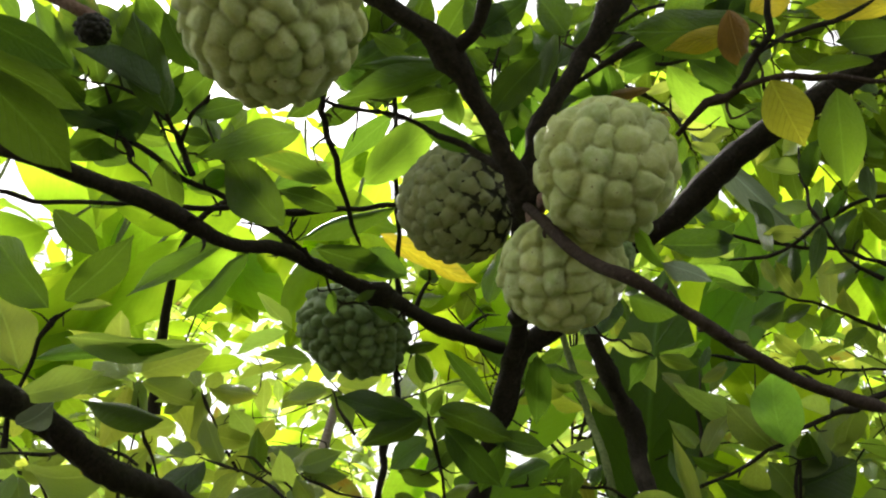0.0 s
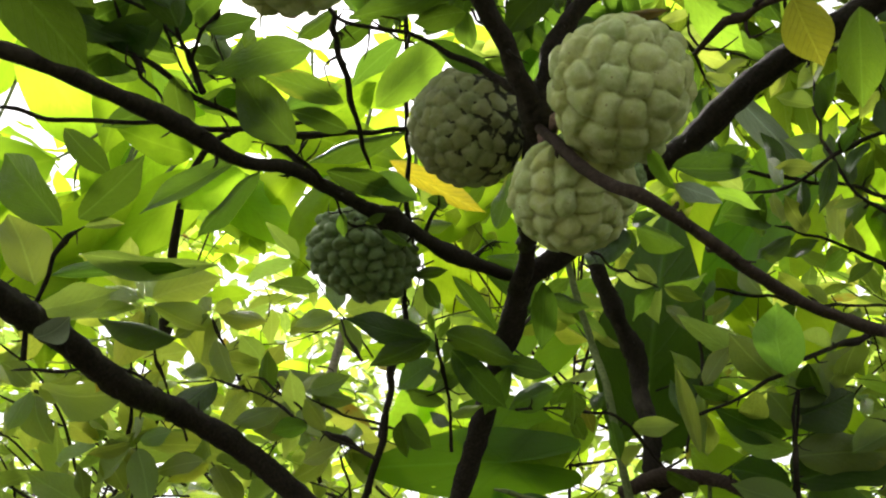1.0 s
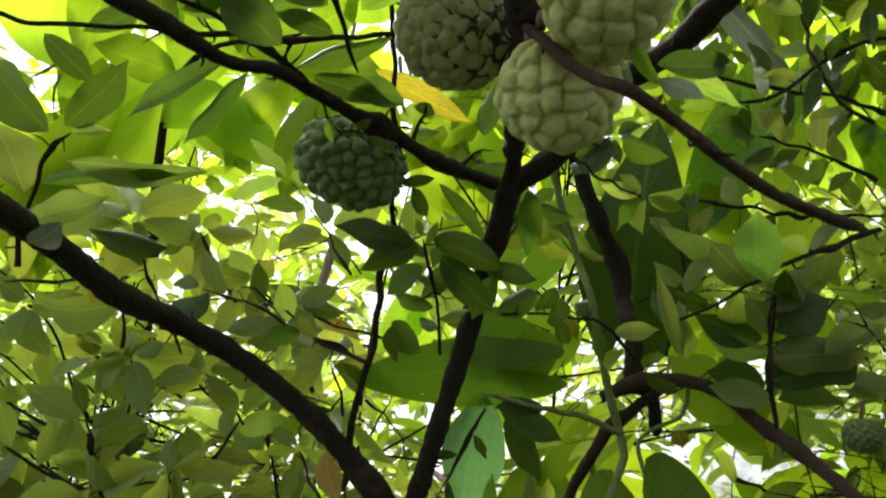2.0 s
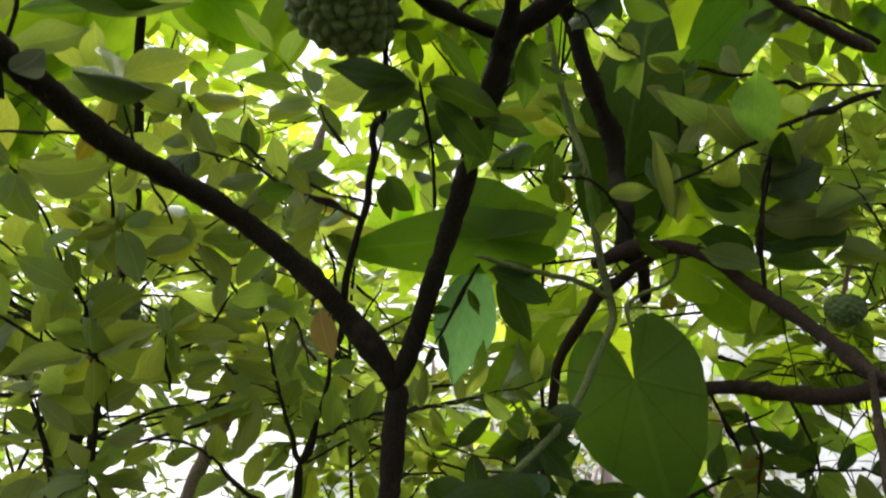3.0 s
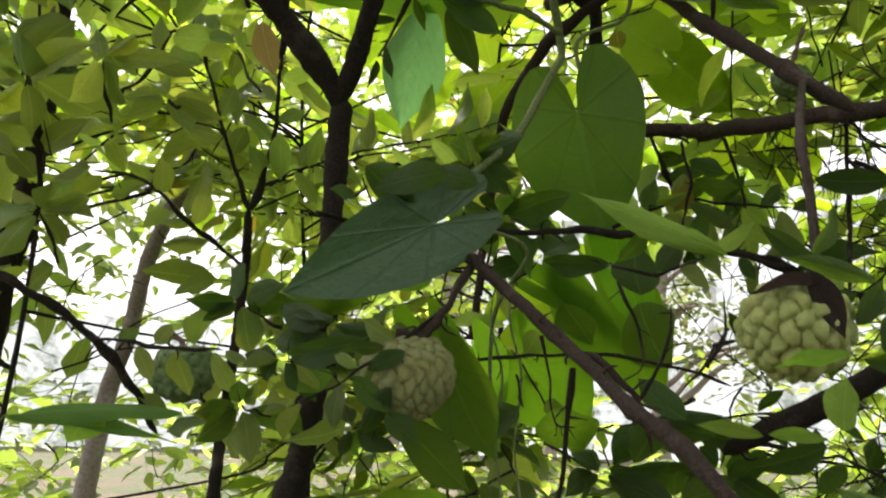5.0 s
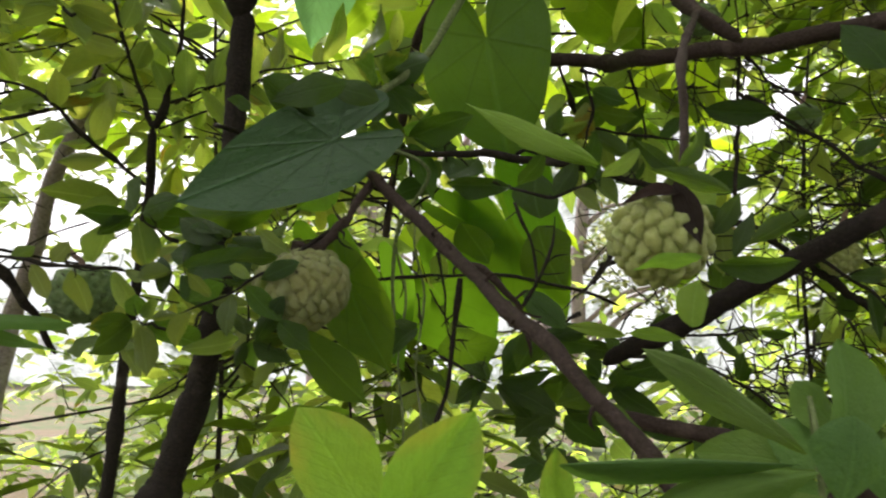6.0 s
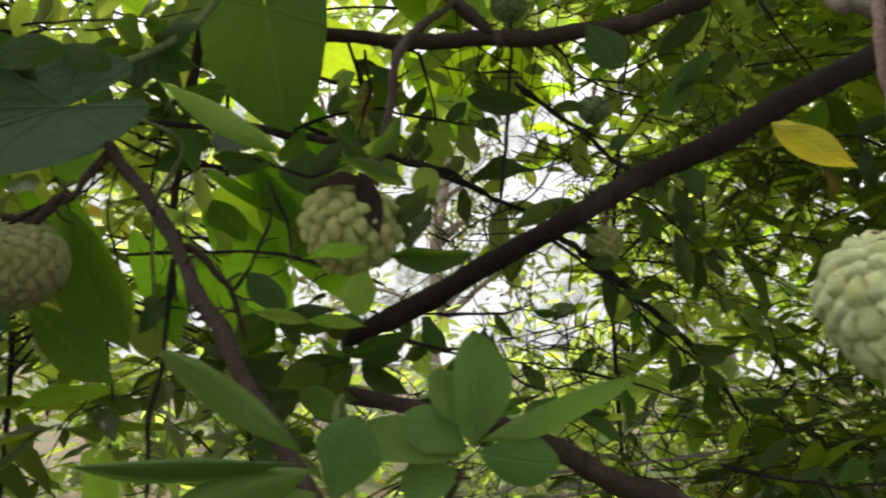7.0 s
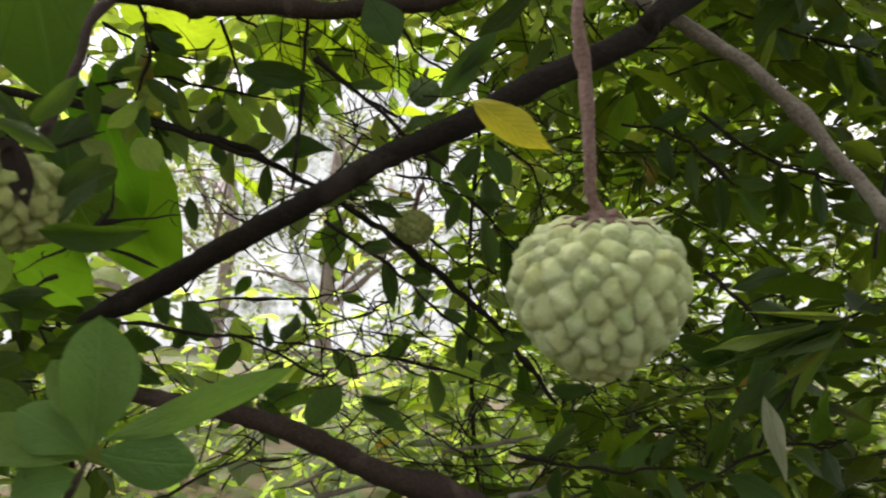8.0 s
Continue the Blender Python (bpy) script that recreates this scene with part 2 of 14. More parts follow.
def ground_material():
    m, n, l, out = nodes_of("leaf_litter_soil")
    tc = n.new("ShaderNodeTexCoord")
    a = noise_node(n, l, 0.6, 5, tc.outputs["Object"])
    b = noise_node(n, l, 14, 6, tc.outputs["Object"], 0.7)
    f = noise_node(n, l, 70, 6, tc.outputs["Object"], 0.75)
    g = noise_node(n, l, 4.5, 6, tc.outputs["Object"], 0.7)
    c = mixed(n, l, ramp(n, l, f.outputs["Fac"], [(0.35, (0, 0, 0)), (0.68, (1, 1, 1))]).outputs[0], (0.045, 0.032, 0.02), (0.17, 0.125, 0.075))
    c = mixed(n, l, ramp(n, l, b.outputs["Fac"], [(0.56, (0, 0, 0)), (0.62, (0.8, 0.8, 0.8))]).outputs[0], c, (0.16, 0.10, 0.045))
    c = mixed(n, l, ramp(n, l, maths(n, l, "ADD", maths(n, l, "MULTIPLY", a.outputs["Fac"], 0.5), maths(n, l, "MULTIPLY", g.outputs["Fac"], 0.5)), [(0.46, (0, 0, 0)), (0.53, (0.85, 0.85, 0.85))]).outputs[0], c, mixed(n, l, f.outputs["Fac"], (0.022, 0.045, 0.012), (0.07, 0.11, 0.03)))
    bump = n.new("ShaderNodeBump")
    bump.inputs["Distance"].default_value = 0.03
    l.new(b.outputs["Fac"], bump.inputs["Height"])
    p = n.new("ShaderNodeBsdfPrincipled")
    l.new(c, p.inputs["Base Color"])
    p.inputs["Roughness"].default_value = 0.95
    l.new(bump.outputs[0], p.inputs["Normal"])
    l.new(p.outputs[0], out.inputs["Surface"])
    return m


DRY = (0.42, 0.26, 0.03)
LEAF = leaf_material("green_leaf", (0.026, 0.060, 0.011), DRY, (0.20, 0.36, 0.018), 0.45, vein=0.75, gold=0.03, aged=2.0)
LEAF_PALE = leaf_material("young_leaf", (0.18, 0.33, 0.05), DRY, (0.42, 0.72, 0.04), 0.5, aged=2.0, vein=0.4, gold=0.0)
LEAF_NEW = leaf_material("new_leaf", (0.18, 0.40, 0.05), DRY, (0.50, 0.80, 0.04), 0.45, aged=2.0, vein=0.3, spots=0.05, gold=1.1)
LEAF_SOFT = leaf_material("soft_leaf", (0.115, 0.22, 0.060), DRY, (0.33, 0.60, 0.06), 0.44, aged=2.0, rough=0.6, vein=0.3, spots=0.08, gold=0.0)
LEAF_YELLOW = leaf_material("yellowing_leaf", (0.40, 0.39, 0.04), (0.36, 0.17, 0.02), (0.74, 0.66, 0.03), 0.5, spots=0.8)
LEAF_TAN = leaf_material("tan_leaf", (0.50, 0.38, 0.14), (0.20, 0.10, 0.04), (0.80, 0.64, 0.26), 0.5, spots=0.5, veins=8.0, vein=0.9, aged=2.0, gold=0.0)
LEAF_BROWN = leaf_material("withered_leaf", (0.34, 0.20, 0.06), (0.12, 0.06, 0.03), (0.55, 0.30, 0.06), 0.4, spots=0.8)
LEAF_BROWN_STUFF = leaf_material("litter_leaf", (0.15, 0.09, 0.04), (0.07, 0.04, 0.02), (0.20, 0.11, 0.04), 0.2, single=False, spots=0.6, gold=0.0)
LEAF_VINE = leaf_material("vine_leaf", (0.042, 0.090, 0.016), DRY, (0.30, 0.54, 0.015), 0.54, rough=0.5, spots=0.16, aged=2.0, vein=0.65, palmate=True, holes=0.12, gold=0.0)
LEAF_BROAD = leaf_material("broad_vine_leaf", (0.027, 0.072, 0.034), DRY, (0.10, 0.22, 0.05), 0.25, rough=0.30, gloss=0.6, spots=0.10, aged=2.0, vein=0.42, palmate=True, holes=0.12, gold=0.0)
LEAF_TEAL = leaf_material("bluish_leaf", (0.08, 0.16, 0.08), DRY, (0.28, 0.54, 0.16), 0.60, aged=2.0, vein=0.4, spots=0.05, gold=0.0)
# Lit copy of LEAF_VINE: light from behind is put into its colours.
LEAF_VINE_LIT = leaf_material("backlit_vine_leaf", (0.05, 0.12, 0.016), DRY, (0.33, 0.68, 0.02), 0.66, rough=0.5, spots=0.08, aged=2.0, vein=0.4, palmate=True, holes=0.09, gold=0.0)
LEAF_DEAD = leaf_material("dead_leaf", (0.025, 0.015, 0.015), (0.03, 0.02, 0.02), (0.06, 0.03, 0.02), 0.2, vein=0.3, rough=0.8, aged=2.0, gold=0.0)
LEAF_GREY = leaf_material("grey_leaf", (0.30, 0.36, 0.30), DRY, (0.40, 0.50, 0.35), 0.35, spots=0.1)
# Lit leaves: the brightness of light through them is put into these colours.
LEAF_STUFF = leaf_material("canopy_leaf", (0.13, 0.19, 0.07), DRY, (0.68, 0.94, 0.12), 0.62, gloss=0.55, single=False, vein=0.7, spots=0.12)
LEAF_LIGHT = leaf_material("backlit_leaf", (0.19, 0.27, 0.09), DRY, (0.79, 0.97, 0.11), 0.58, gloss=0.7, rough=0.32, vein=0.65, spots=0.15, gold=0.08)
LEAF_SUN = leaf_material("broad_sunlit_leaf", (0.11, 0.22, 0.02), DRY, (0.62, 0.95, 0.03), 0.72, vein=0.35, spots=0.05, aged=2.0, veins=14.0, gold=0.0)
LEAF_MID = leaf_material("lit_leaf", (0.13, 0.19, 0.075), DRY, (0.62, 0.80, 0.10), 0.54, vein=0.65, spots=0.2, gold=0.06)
# Greyed leaf for distant crowns: the haze is put into its colour.
LEAF_HAZED = leaf_material("hazed_far_leaf", (0.15, 0.185, 0.10), DRY, (0.42, 0.52, 0.16), 0.5, single=False, vein=0.3, spots=0.1)
# Dark copy of the canopy leaf: deep shade is put into its colour.
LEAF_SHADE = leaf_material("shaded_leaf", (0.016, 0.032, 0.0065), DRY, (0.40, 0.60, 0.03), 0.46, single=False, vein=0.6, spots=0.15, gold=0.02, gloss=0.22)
# Lime glow of light from behind is put into this colour as well.
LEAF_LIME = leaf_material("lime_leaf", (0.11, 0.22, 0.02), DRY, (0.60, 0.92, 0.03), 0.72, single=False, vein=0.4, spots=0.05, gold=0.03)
BARK = bark_material("dark_bark", (0.008, 0.006, 0.005), (0.030, 0.021, 0.017), (0.064, 0.052, 0.045))
# Darker copy of BARK: offsets the strong light on the slanting limb by colour.
BARK_DARKENED = bark_material("darkened_bark", (0.006, 0.004, 0.0035), (0.022, 0.014, 0.012), (0.042, 0.030, 0.027))
BARK_RED = bark_material("reddish_bark", (0.024, 0.015, 0.013), (0.064, 0.042, 0.037), (0.12, 0.085, 0.08))
BARK_GREY = bark_material("grey_bark", (0.12, 0.10, 0.085), (0.28, 0.24, 0.21), (0.42, 0.39, 0.35))
STALK = bark_material("pinkish_stalk", (0.14, 0.085, 0.075), (0.31, 0.20, 0.185), (0.40, 0.30, 0.28), 120)
BARK_TRUNK = bark_material("pale_trunk_bark", (0.22, 0.17, 0.175), (0.43, 0.355, 0.365), (0.54, 0.485, 0.49), 30)
VINE = bark_material("green_vine_stem", (0.09, 0.12, 0.045), (0.21, 0.25, 0.11), (0.30, 0.30, 0.19), 60)
RIND = fruit_material("pale_rind", (0.45, 0.52, 0.24), (0.25, 0.25, 0.08), (0.58, 0.64, 0.40), (0.10, 0.09, 0.04), 0.0)
RIND_FRESH = fruit_material("fresh_rind", (0.40, 0.47, 0.25), (0.21, 0.21, 0.07), (0.54, 0.59, 0.40), (0.10, 0.09, 0.04), 0.0)
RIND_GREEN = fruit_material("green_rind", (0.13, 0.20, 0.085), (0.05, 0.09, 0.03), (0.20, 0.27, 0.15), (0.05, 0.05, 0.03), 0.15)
RIND_SPOT = fruit_material("blackened_rind", (0.25, 0.28, 0.14), (0.10, 0.11, 0.05), (0.33, 0.36, 0.23), (0.014, 0.012, 0.010), 0.42)
RIND_YELLOW = fruit_material("yellow_green_rind", (0.285, 0.325, 0.12), (0.11, 0.11, 0.035), (0.37, 0.40, 0.18), (0.10, 0.09, 0.04), 0.0)
RIND_DULL = fruit_material("dull_rind", (0.19, 0.205, 0.085), (0.085, 0.085, 0.035), (0.24, 0.25, 0.135), (0.10, 0.09, 0.04), 0.1)
RIND_BLACK = fruit_material("shrivelled_rind", (0.012, 0.011, 0.013), (0.006, 0.006, 0.007), (0.02, 0.02, 0.022), (0.006, 0.006, 0.007), 0.0)


# ---- builders ----
def part(name, mesh, material, parent, label=""):
    """One mesh object under a thing or under a part; mesh: a bmesh or ready mesh data."""
    if isinstance(mesh, bmesh.types.BMesh):
        data = bpy.data.meshes.new(name)
        mesh.to_mesh(data)
        mesh.free()
    else:
        data = mesh
    if material is not None and not data.materials:
        data.materials.append(material)
    ob = new(name, data)
    ob.parent = parent
    if parent.type == "EMPTY":
        ob.matrix_parent_inverse = Matrix.Translation(parent.location).inverted()
    if label:
        ob["label"] = label
    return ob


def smooth_mesh(name, verts, faces, uvs=None):
    data = bpy.data.meshes.new(name)
    data.from_pydata([tuple(v) for v in verts], [], [tuple(f) for f in faces])
    if uvs is not None:
        layer = data.uv_layers.new(name="UVMap")
        idx = np.empty(len(data.loops), dtype=np.int32)
        data.loops.foreach_get("vertex_index", idx)
        layer.data.foreach_set("uv", np.asarray(uvs, dtype=np.float32)[idx].ravel())
    data.polygons.foreach_set("use_smooth", [True] * len(data.polygons))
    data.update()
    return data


def spline(points, step):
    """Catmull-Rom through rows (x, y, z, radius)."""
    p = np.asarray(points, float)
    q = np.vstack([2 * p[0] - p[1], p, 2 * p[-1] - p[-2]])
    out = []
    for i in range(1, len(q) - 2):
        n = max(2, int(np.linalg.norm(q[i + 1, :3] - q[i, :3]) / step))
        for k in range(n):
            s = k / n
            a, b, c, d = q[i - 1], q[i], q[i + 1], q[i + 2]
            out.append(0.5 * (2 * b + (c - a) * s + (2 * a - 5 * b + 4 * c - d) * s * s + (3 * b - a - 3 * c + d) * s ** 3))
    out.append(p[-1])
    out = np.array(out)
    out[:, 3] = np.maximum(out[:, 3], 0.0004)
    return out


def tube_arrays(points, step=0.006, sides=10, rough=0.12, knots=0.0, seed=1):
    """A tapering, slightly crooked round limb with knuckles."""
    rng = np.random.RandomState(seed)
    line = spline(points, step)
    n = len(line)
    pos, rad = line[:, :3].copy(), line[:, 3].copy()
    for k in range(3):
        f, ph = rng.uniform(4, 40, 3), rng.uniform(0, 6.3, 3)
        t = np.linspace(0, 1, n)
        pos[:, k] += rad * 0.16 * np.sin(f[0] * t + ph[0]) + rad * 0.10 * np.sin(f[1] * t + ph[1])
    if knots:
        for c in rng.uniform(0, 1, int(2 + n / 14)):
            w = 2.2 / n
            rad *= 1 + knots * np.exp(-((np.linspace(0, 1, n) - c) / w) ** 2)
    rad[-1] *= 0.35
    rad[-2] *= 0.8
    tan = np.gradient(pos, axis=0)
    tan /= np.linalg.norm(tan, axis=1)[:, None] + 1e-9
    ref = np.array([0.31, 0.2, 0.93])
    verts, faces = [], []
    ang = np.arange(sides) * 2 * math.pi / sides
    prev = None
    for i in range(n):
        a = np.cross(tan[i], ref) if prev is None else prev - tan[i] * (prev @ tan[i])
        a /= np.linalg.norm(a) + 1e-9
        prev = a
        b = np.cross(tan[i], a)
        wob = 1 + rough * rng.uniform(-1, 1, sides)
        for k in range(sides):
            verts.append(pos[i] + (a * math.cos(ang[k]) + b * math.sin(ang[k])) * rad[i] * wob[k])
    for i in range(n - 1):
        for k in range(sides):
            k2 = (k + 1) % sides
            faces.append((i * sides + k, i * sides + k2, (i + 1) * sides + k2, (i + 1) * sides + k))
    faces.append(tuple(range(sides))[::-1])
    faces.append(tuple((n - 1) * sides + k for k in range(sides)))
    return verts, faces


def limb(name, points, material, parent, label="", step=0.006, sides=10, knots=0.15, seed=1, spurs=0.0):
    if name == "twig" and spurs:
        # twigs are thin and crooked, bent a little at every node
        bent = np.random.RandomState(seed + 5)
        rows = spline(points, 0.017)
        rows[1:-1, :3] += bent.normal(0, 1, (len(rows) - 2, 3)) * np.minimum(0.0013, 0.9 * rows[1:-1, 3:4])
        rows[:, 3] *= 0.72
        points = [tuple(r) for r in rows]
    verts, faces = tube_arrays(points, step, sides, 0.10, knots, seed)
    if spurs:
        rng = np.random.RandomState(seed + 9)
        line = spline(points, 0.01)
        for i in range(int(len(line) * spurs)):
            k = rng.randint(1, len(line) - 1)
            p, r = line[k, :3], line[k, 3]
            along = unit(line[k + 1, :3] - line[k - 1, :3])
            out = unit(np.cross(along, rng.normal(0, 1, 3)) + along * rng.uniform(-0.2, 0.7))
            ln, w = rng.uniform(0.003, 0.013) * (1.7 if name == "twig" else 1), min(0.0009, 0.4 * r)
            v2, f2 = tube_arrays([(*p, w * 1.2), (*(p + out * (r + ln * 0.5)), w * 0.8), (*(p + unit(out + rng.normal(0, 0.3, 3)) * (r + ln)), w)], 0.004, 5, 0.15, 0.3, seed + i)
            faces += [tuple(x + len(verts) for x in f) for f in f2]
            verts += v2
    return part(name, smooth_mesh(name, verts, faces), material, parent, label)


# leaf blades: unit length along +y, unit width along x, face towards +z
def blade(shape="ellipse", bend=0.25, fold=0.25, wave=0.04, seed=0, nl=9, nw=2, sag=0.0, twist=0.0, sweep=0.0):
    rng = np.random.RandomState(seed)
    ph = rng.uniform(0, 6.3, 4)
    verts, uvs, faces = [], [], []
    m = 2 * nw + 1
    for i in range(nl + 1):
        s = i / nl
        if shape == "ellipse":
            w = 0.5 * math.sin(math.pi * min(1, s * 0.97 + 0.015)) ** (0.72 + 0.62 * s ** 3) * (1.04 - 0.18 * s)
        elif shape == "obovate":
            w = 0.5 * (math.sin(math.pi * s ** 1.25) ** 0.7 if 0 < s < 1 else 0)
        else:  # lance
            w = 0.5 * (math.sin(math.pi * s ** 0.8) if 0 < s < 1 else 0) ** 1.1
        if i in (0, nl):
            w = 0.012
        roll_ = twist * (s - 0.3)
        for j in range(-nw, nw + 1):
            x = j / nw
            edge = w * (1 + wave * math.sin(9 * s + ph[0] + (2 if x > 0 else 0)))
            y = s
            z = fold * abs(x) * edge - bend * (s - 0.25 * s) ** 2 - sag * abs(x) ** 2 * edge
            z += wave * 0.55 * abs(x) * math.sin(11 * s + ph[1] + (1.7 if x > 0 else 0)) + wave * 0.3 * math.sin(5 * s + ph[2])
            lean = x * edge
            verts.append((lean * math.cos(roll_) + sweep * (s - s * s) + 0.05 * wave * math.sin(4 * s + ph[3]), y - 0.08 * bend * s, z + lean * math.sin(roll_) * 0.5))
            uvs.append((0.5 + 0.5 * x * min(1, w / 0.5 + 0.02), s))
    for i in range(nl):
        for j in range(m - 1):
            a = i * m + j
            faces.append((a, a + 1, a + m + 1, a + m))
    return np.array(verts), faces, np.array(uvs)


def heart(bend, fold, wave, seed, rings=11, spokes=44):
    """A heart-shaped blade round its leaf stalk: two lobes behind, the tip at +y, some edges nibbled."""
    rng = np.random.RandomState(seed)
    ph = rng.uniform(0, 6.3, 3)
    ang = np.linspace(-170, 170, spokes + 1)
    rad = np.interp(np.abs(ang), (0, 6, 20, 45, 75, 105, 130, 150, 162, 170), (1.0, 0.93, 0.79, 0.63, 0.53, 0.50, 0.515, 0.53, 0.46, 0.22))
    rad *= 1 + wave * 0.5 * np.sin(np.radians(ang) * 5 + ph[0])
    verts, uvs, faces = [(0, 0, 0)], [(0.5, 0.3)], []
    for r in range(1, rings + 1):
        q = r / rings
        for a, m in zip(np.radians(ang), rad):
            x, y = math.sin(a) * m * q / 0.98, math.cos(a) * m * q
            z = fold * 0.5 * abs(x) - bend * max(0, y) ** 2 - 0.25 * bend * x * x + wave * q * math.sin(3 * a + ph[1]) * 0.5 + 0.35 * fold * min(0, y) ** 2
            verts.append((x, y, z))
            uvs.append((0.5 + x, 0.3 + 0.7 * y))
    n = spokes + 1
    for j in range(spokes):
        faces.append((0, 1 + j, 2 + j))
        for r in range(rings - 1):
            a = 1 + r * n + j
            faces.append((a, a + n, a + n + 1, a + 1))
    return np.array(verts), faces, np.array(uvs)


BLADES = {}


def blade_mesh(shape, k, material):
    """Eighteen cuts of each shape, flat to curled, plain to wavy."""
    key = (shape, k, material.name)
    if key not in BLADES:
        rng = np.random.RandomState(31 * k + len(shape))
        b = (0.10, 0.22, 0.34, 0.02, -0.12, 0.28)[k % 6] + rng.uniform(-0.06, 0.10)
        f = (0.12, 0.20, 0.06, 0.28, 0.15, -0.04)[k % 6] + rng.uniform(-0.08, 0.12)
        w = (0.03, 0.06, 0.045)[k % 3]
        if shape == "heart":
            v, fa, uv = heart(b, f, w, k)
        else:
            v, fa, uv = blade(shape, b, f, w, 7 * k + len(shape), 13, 2, sag=rng.uniform(-0.1, 0.45), twist=rng.uniform(-0.6, 0.6), sweep=rng.uniform(-0.3, 0.3))
        data = smooth_mesh("leaf", v, fa, uv)
        data.materials.append(material)
        BLADES[key] = data
    return BLADES[key]


def leaf_pose(base, tip, face, width, length=None):
    base, tip, face = Vector(base), Vector(tip), Vector(face)
    y = tip - base
    ln = y.length if length is None else length
    y.normalize()
    x = y.cross(face)
    if x.length < 1e-4:
        x = y.orthogonal()
    x.normalize()
    z = x.cross(y)
    r = Matrix((x, y, z)).transposed().to_4x4()
    return Matrix.Translation(base) @ r @ Matrix.Diagonal((width, ln, ln, 1))


def leaf(parent, base, tip, width, face, material=None, shape="ellipse", k=0, name="leaf", label=""):
    cut = int(abs(base[0] * 7919 + base[2] * 6101)) % 3 if shape != "heart" else 0
    ob = part(name, blade_mesh(shape, k + 6 * cut, material or LEAF), None, parent, label)
    ob.matrix_basis = leaf_pose(base, tip, face, width)
    return ob


def thing(name, at, label, category, group="", kind=""):
    ob = new(name)
    ob.location = at
    ob.empty_display_size = 0.05
    tagged(ob, label, category, group, kind)
    return ob


def fruit_mesh(radius, count, squash, rise, seed, level=5, heart=0.12, jitter=0.26, groove=0.16, dome_share=0.55, taper=0.0, tall=1.0, tilt=0.42):
    """A globe of domed carpels set in spirals, drawn in at the stalk (+z)."""
    rng = np.random.RandomState(seed)
    bm = bmesh.new()
    bmesh.ops.create_icosphere(bm, subdivisions=level, radius=1.0)
    bm.verts.ensure_lookup_table()
    v = np.array([p.co[:] for p in bm.verts])
    faces = [tuple(q.index for q in f.verts) for f in bm.faces]
    bm.free()
    v /= np.linalg.norm(v, axis=1)[:, None]
    i = np.arange(count) + 0.5
    zz = 1 - 2 * i / count
    th = i * 2.39996 + rng.uniform(0, 6.3)
    c = np.stack([np.sqrt(1 - zz * zz) * np.cos(th), np.sqrt(1 - zz * zz) * np.sin(th), zz], 1)
    c += rng.normal(0, jitter * 2 / math.sqrt(count), c.shape)
    c /= np.linalg.norm(c, axis=1)[:, None]
    size = rng.uniform(0.9, 1.12, count)
    wv = v + 0.045 * np.sin(9 * v[:, [1, 2, 0]] + rng.uniform(0, 6.3, 3)) + 0.02 * np.sin(23 * v[:, [2, 0, 1]] + rng.uniform(0, 6.3, 3))
    wv /= np.linalg.norm(wv, axis=1)[:, None]
    wv, c = wv * (1, 1, 1 / tall), c * (1, 1, 1 / tall)
    d = np.sqrt(np.maximum(0, (wv ** 2).sum(1)[:, None] + (c ** 2).sum(1)[None] - 2 * wv @ c.T)) / size
    near = np.argsort(d, axis=1)[:, :2]
    d1, d2 = np.take_along_axis(d, near[:, :1], 1)[:, 0], np.take_along_axis(d, near[:, 1:2], 1)[:, 0]
    cell = 2.0 / math.sqrt(count)
    gap = np.clip((d2 - d1) / (cell * 0.75), 0, 1)
    dome = 1 - np.clip(d1 / (cell * 1.05), 0, 1) ** 2
    x = np.clip(gap / (0.35 + 1.2 * groove), 0, 1)
    up = np.sqrt(1 - (1 - x) ** 2) * (1 - dome_share + dome_share * dome)
    up *= 1 + tilt * np.clip((c[near[:, 0], 2] - wv[:, 2]) / cell, -1, 1) * x
    up += 0.10 * np.exp(-(d1 / (0.22 * cell)) ** 2)
    lift = rng.uniform(0.75, 1.2, count)[near[:, 0]]
    r = 1 + rise * (up * lift - 0.7)
    top = np.clip(v[:, 2], -1, 1)
    r *= 1 - heart * np.exp(-((1 - top) / 0.10))
    r *= 1 + 0.06 * top * (1 - top * top) - 0.05 * np.clip(-top, 0, 1) ** 3
    r *= 1 + 0.018 * np.sin(4 * v[:, 0] + seed) * np.sin(3.3 * v[:, 1] + 2 * seed) + 0.006 * np.sin(26 * wv[:, 0]) * np.sin(31 * wv[:, 1] + 1) * np.sin(24 * wv[:, 2])
    w = v * r[:, None] * radius
    w[:, :2] *= (1 + taper * (top + 0.35 - 0.6 * top * top))[:, None]
    w[:, 2] *= squash
    data = smooth_mesh("rind", w, faces)
    att = data.attributes.new("rise", "FLOAT", "POINT")
    att.data.foreach_set("value", up.astype(np.float32))
    own = data.attributes.new("carpel", "FLOAT", "POINT")
    own.data.foreach_set("value", rng.uniform(0, 1, count)[near[:, 0]].astype(np.float32))
    return data


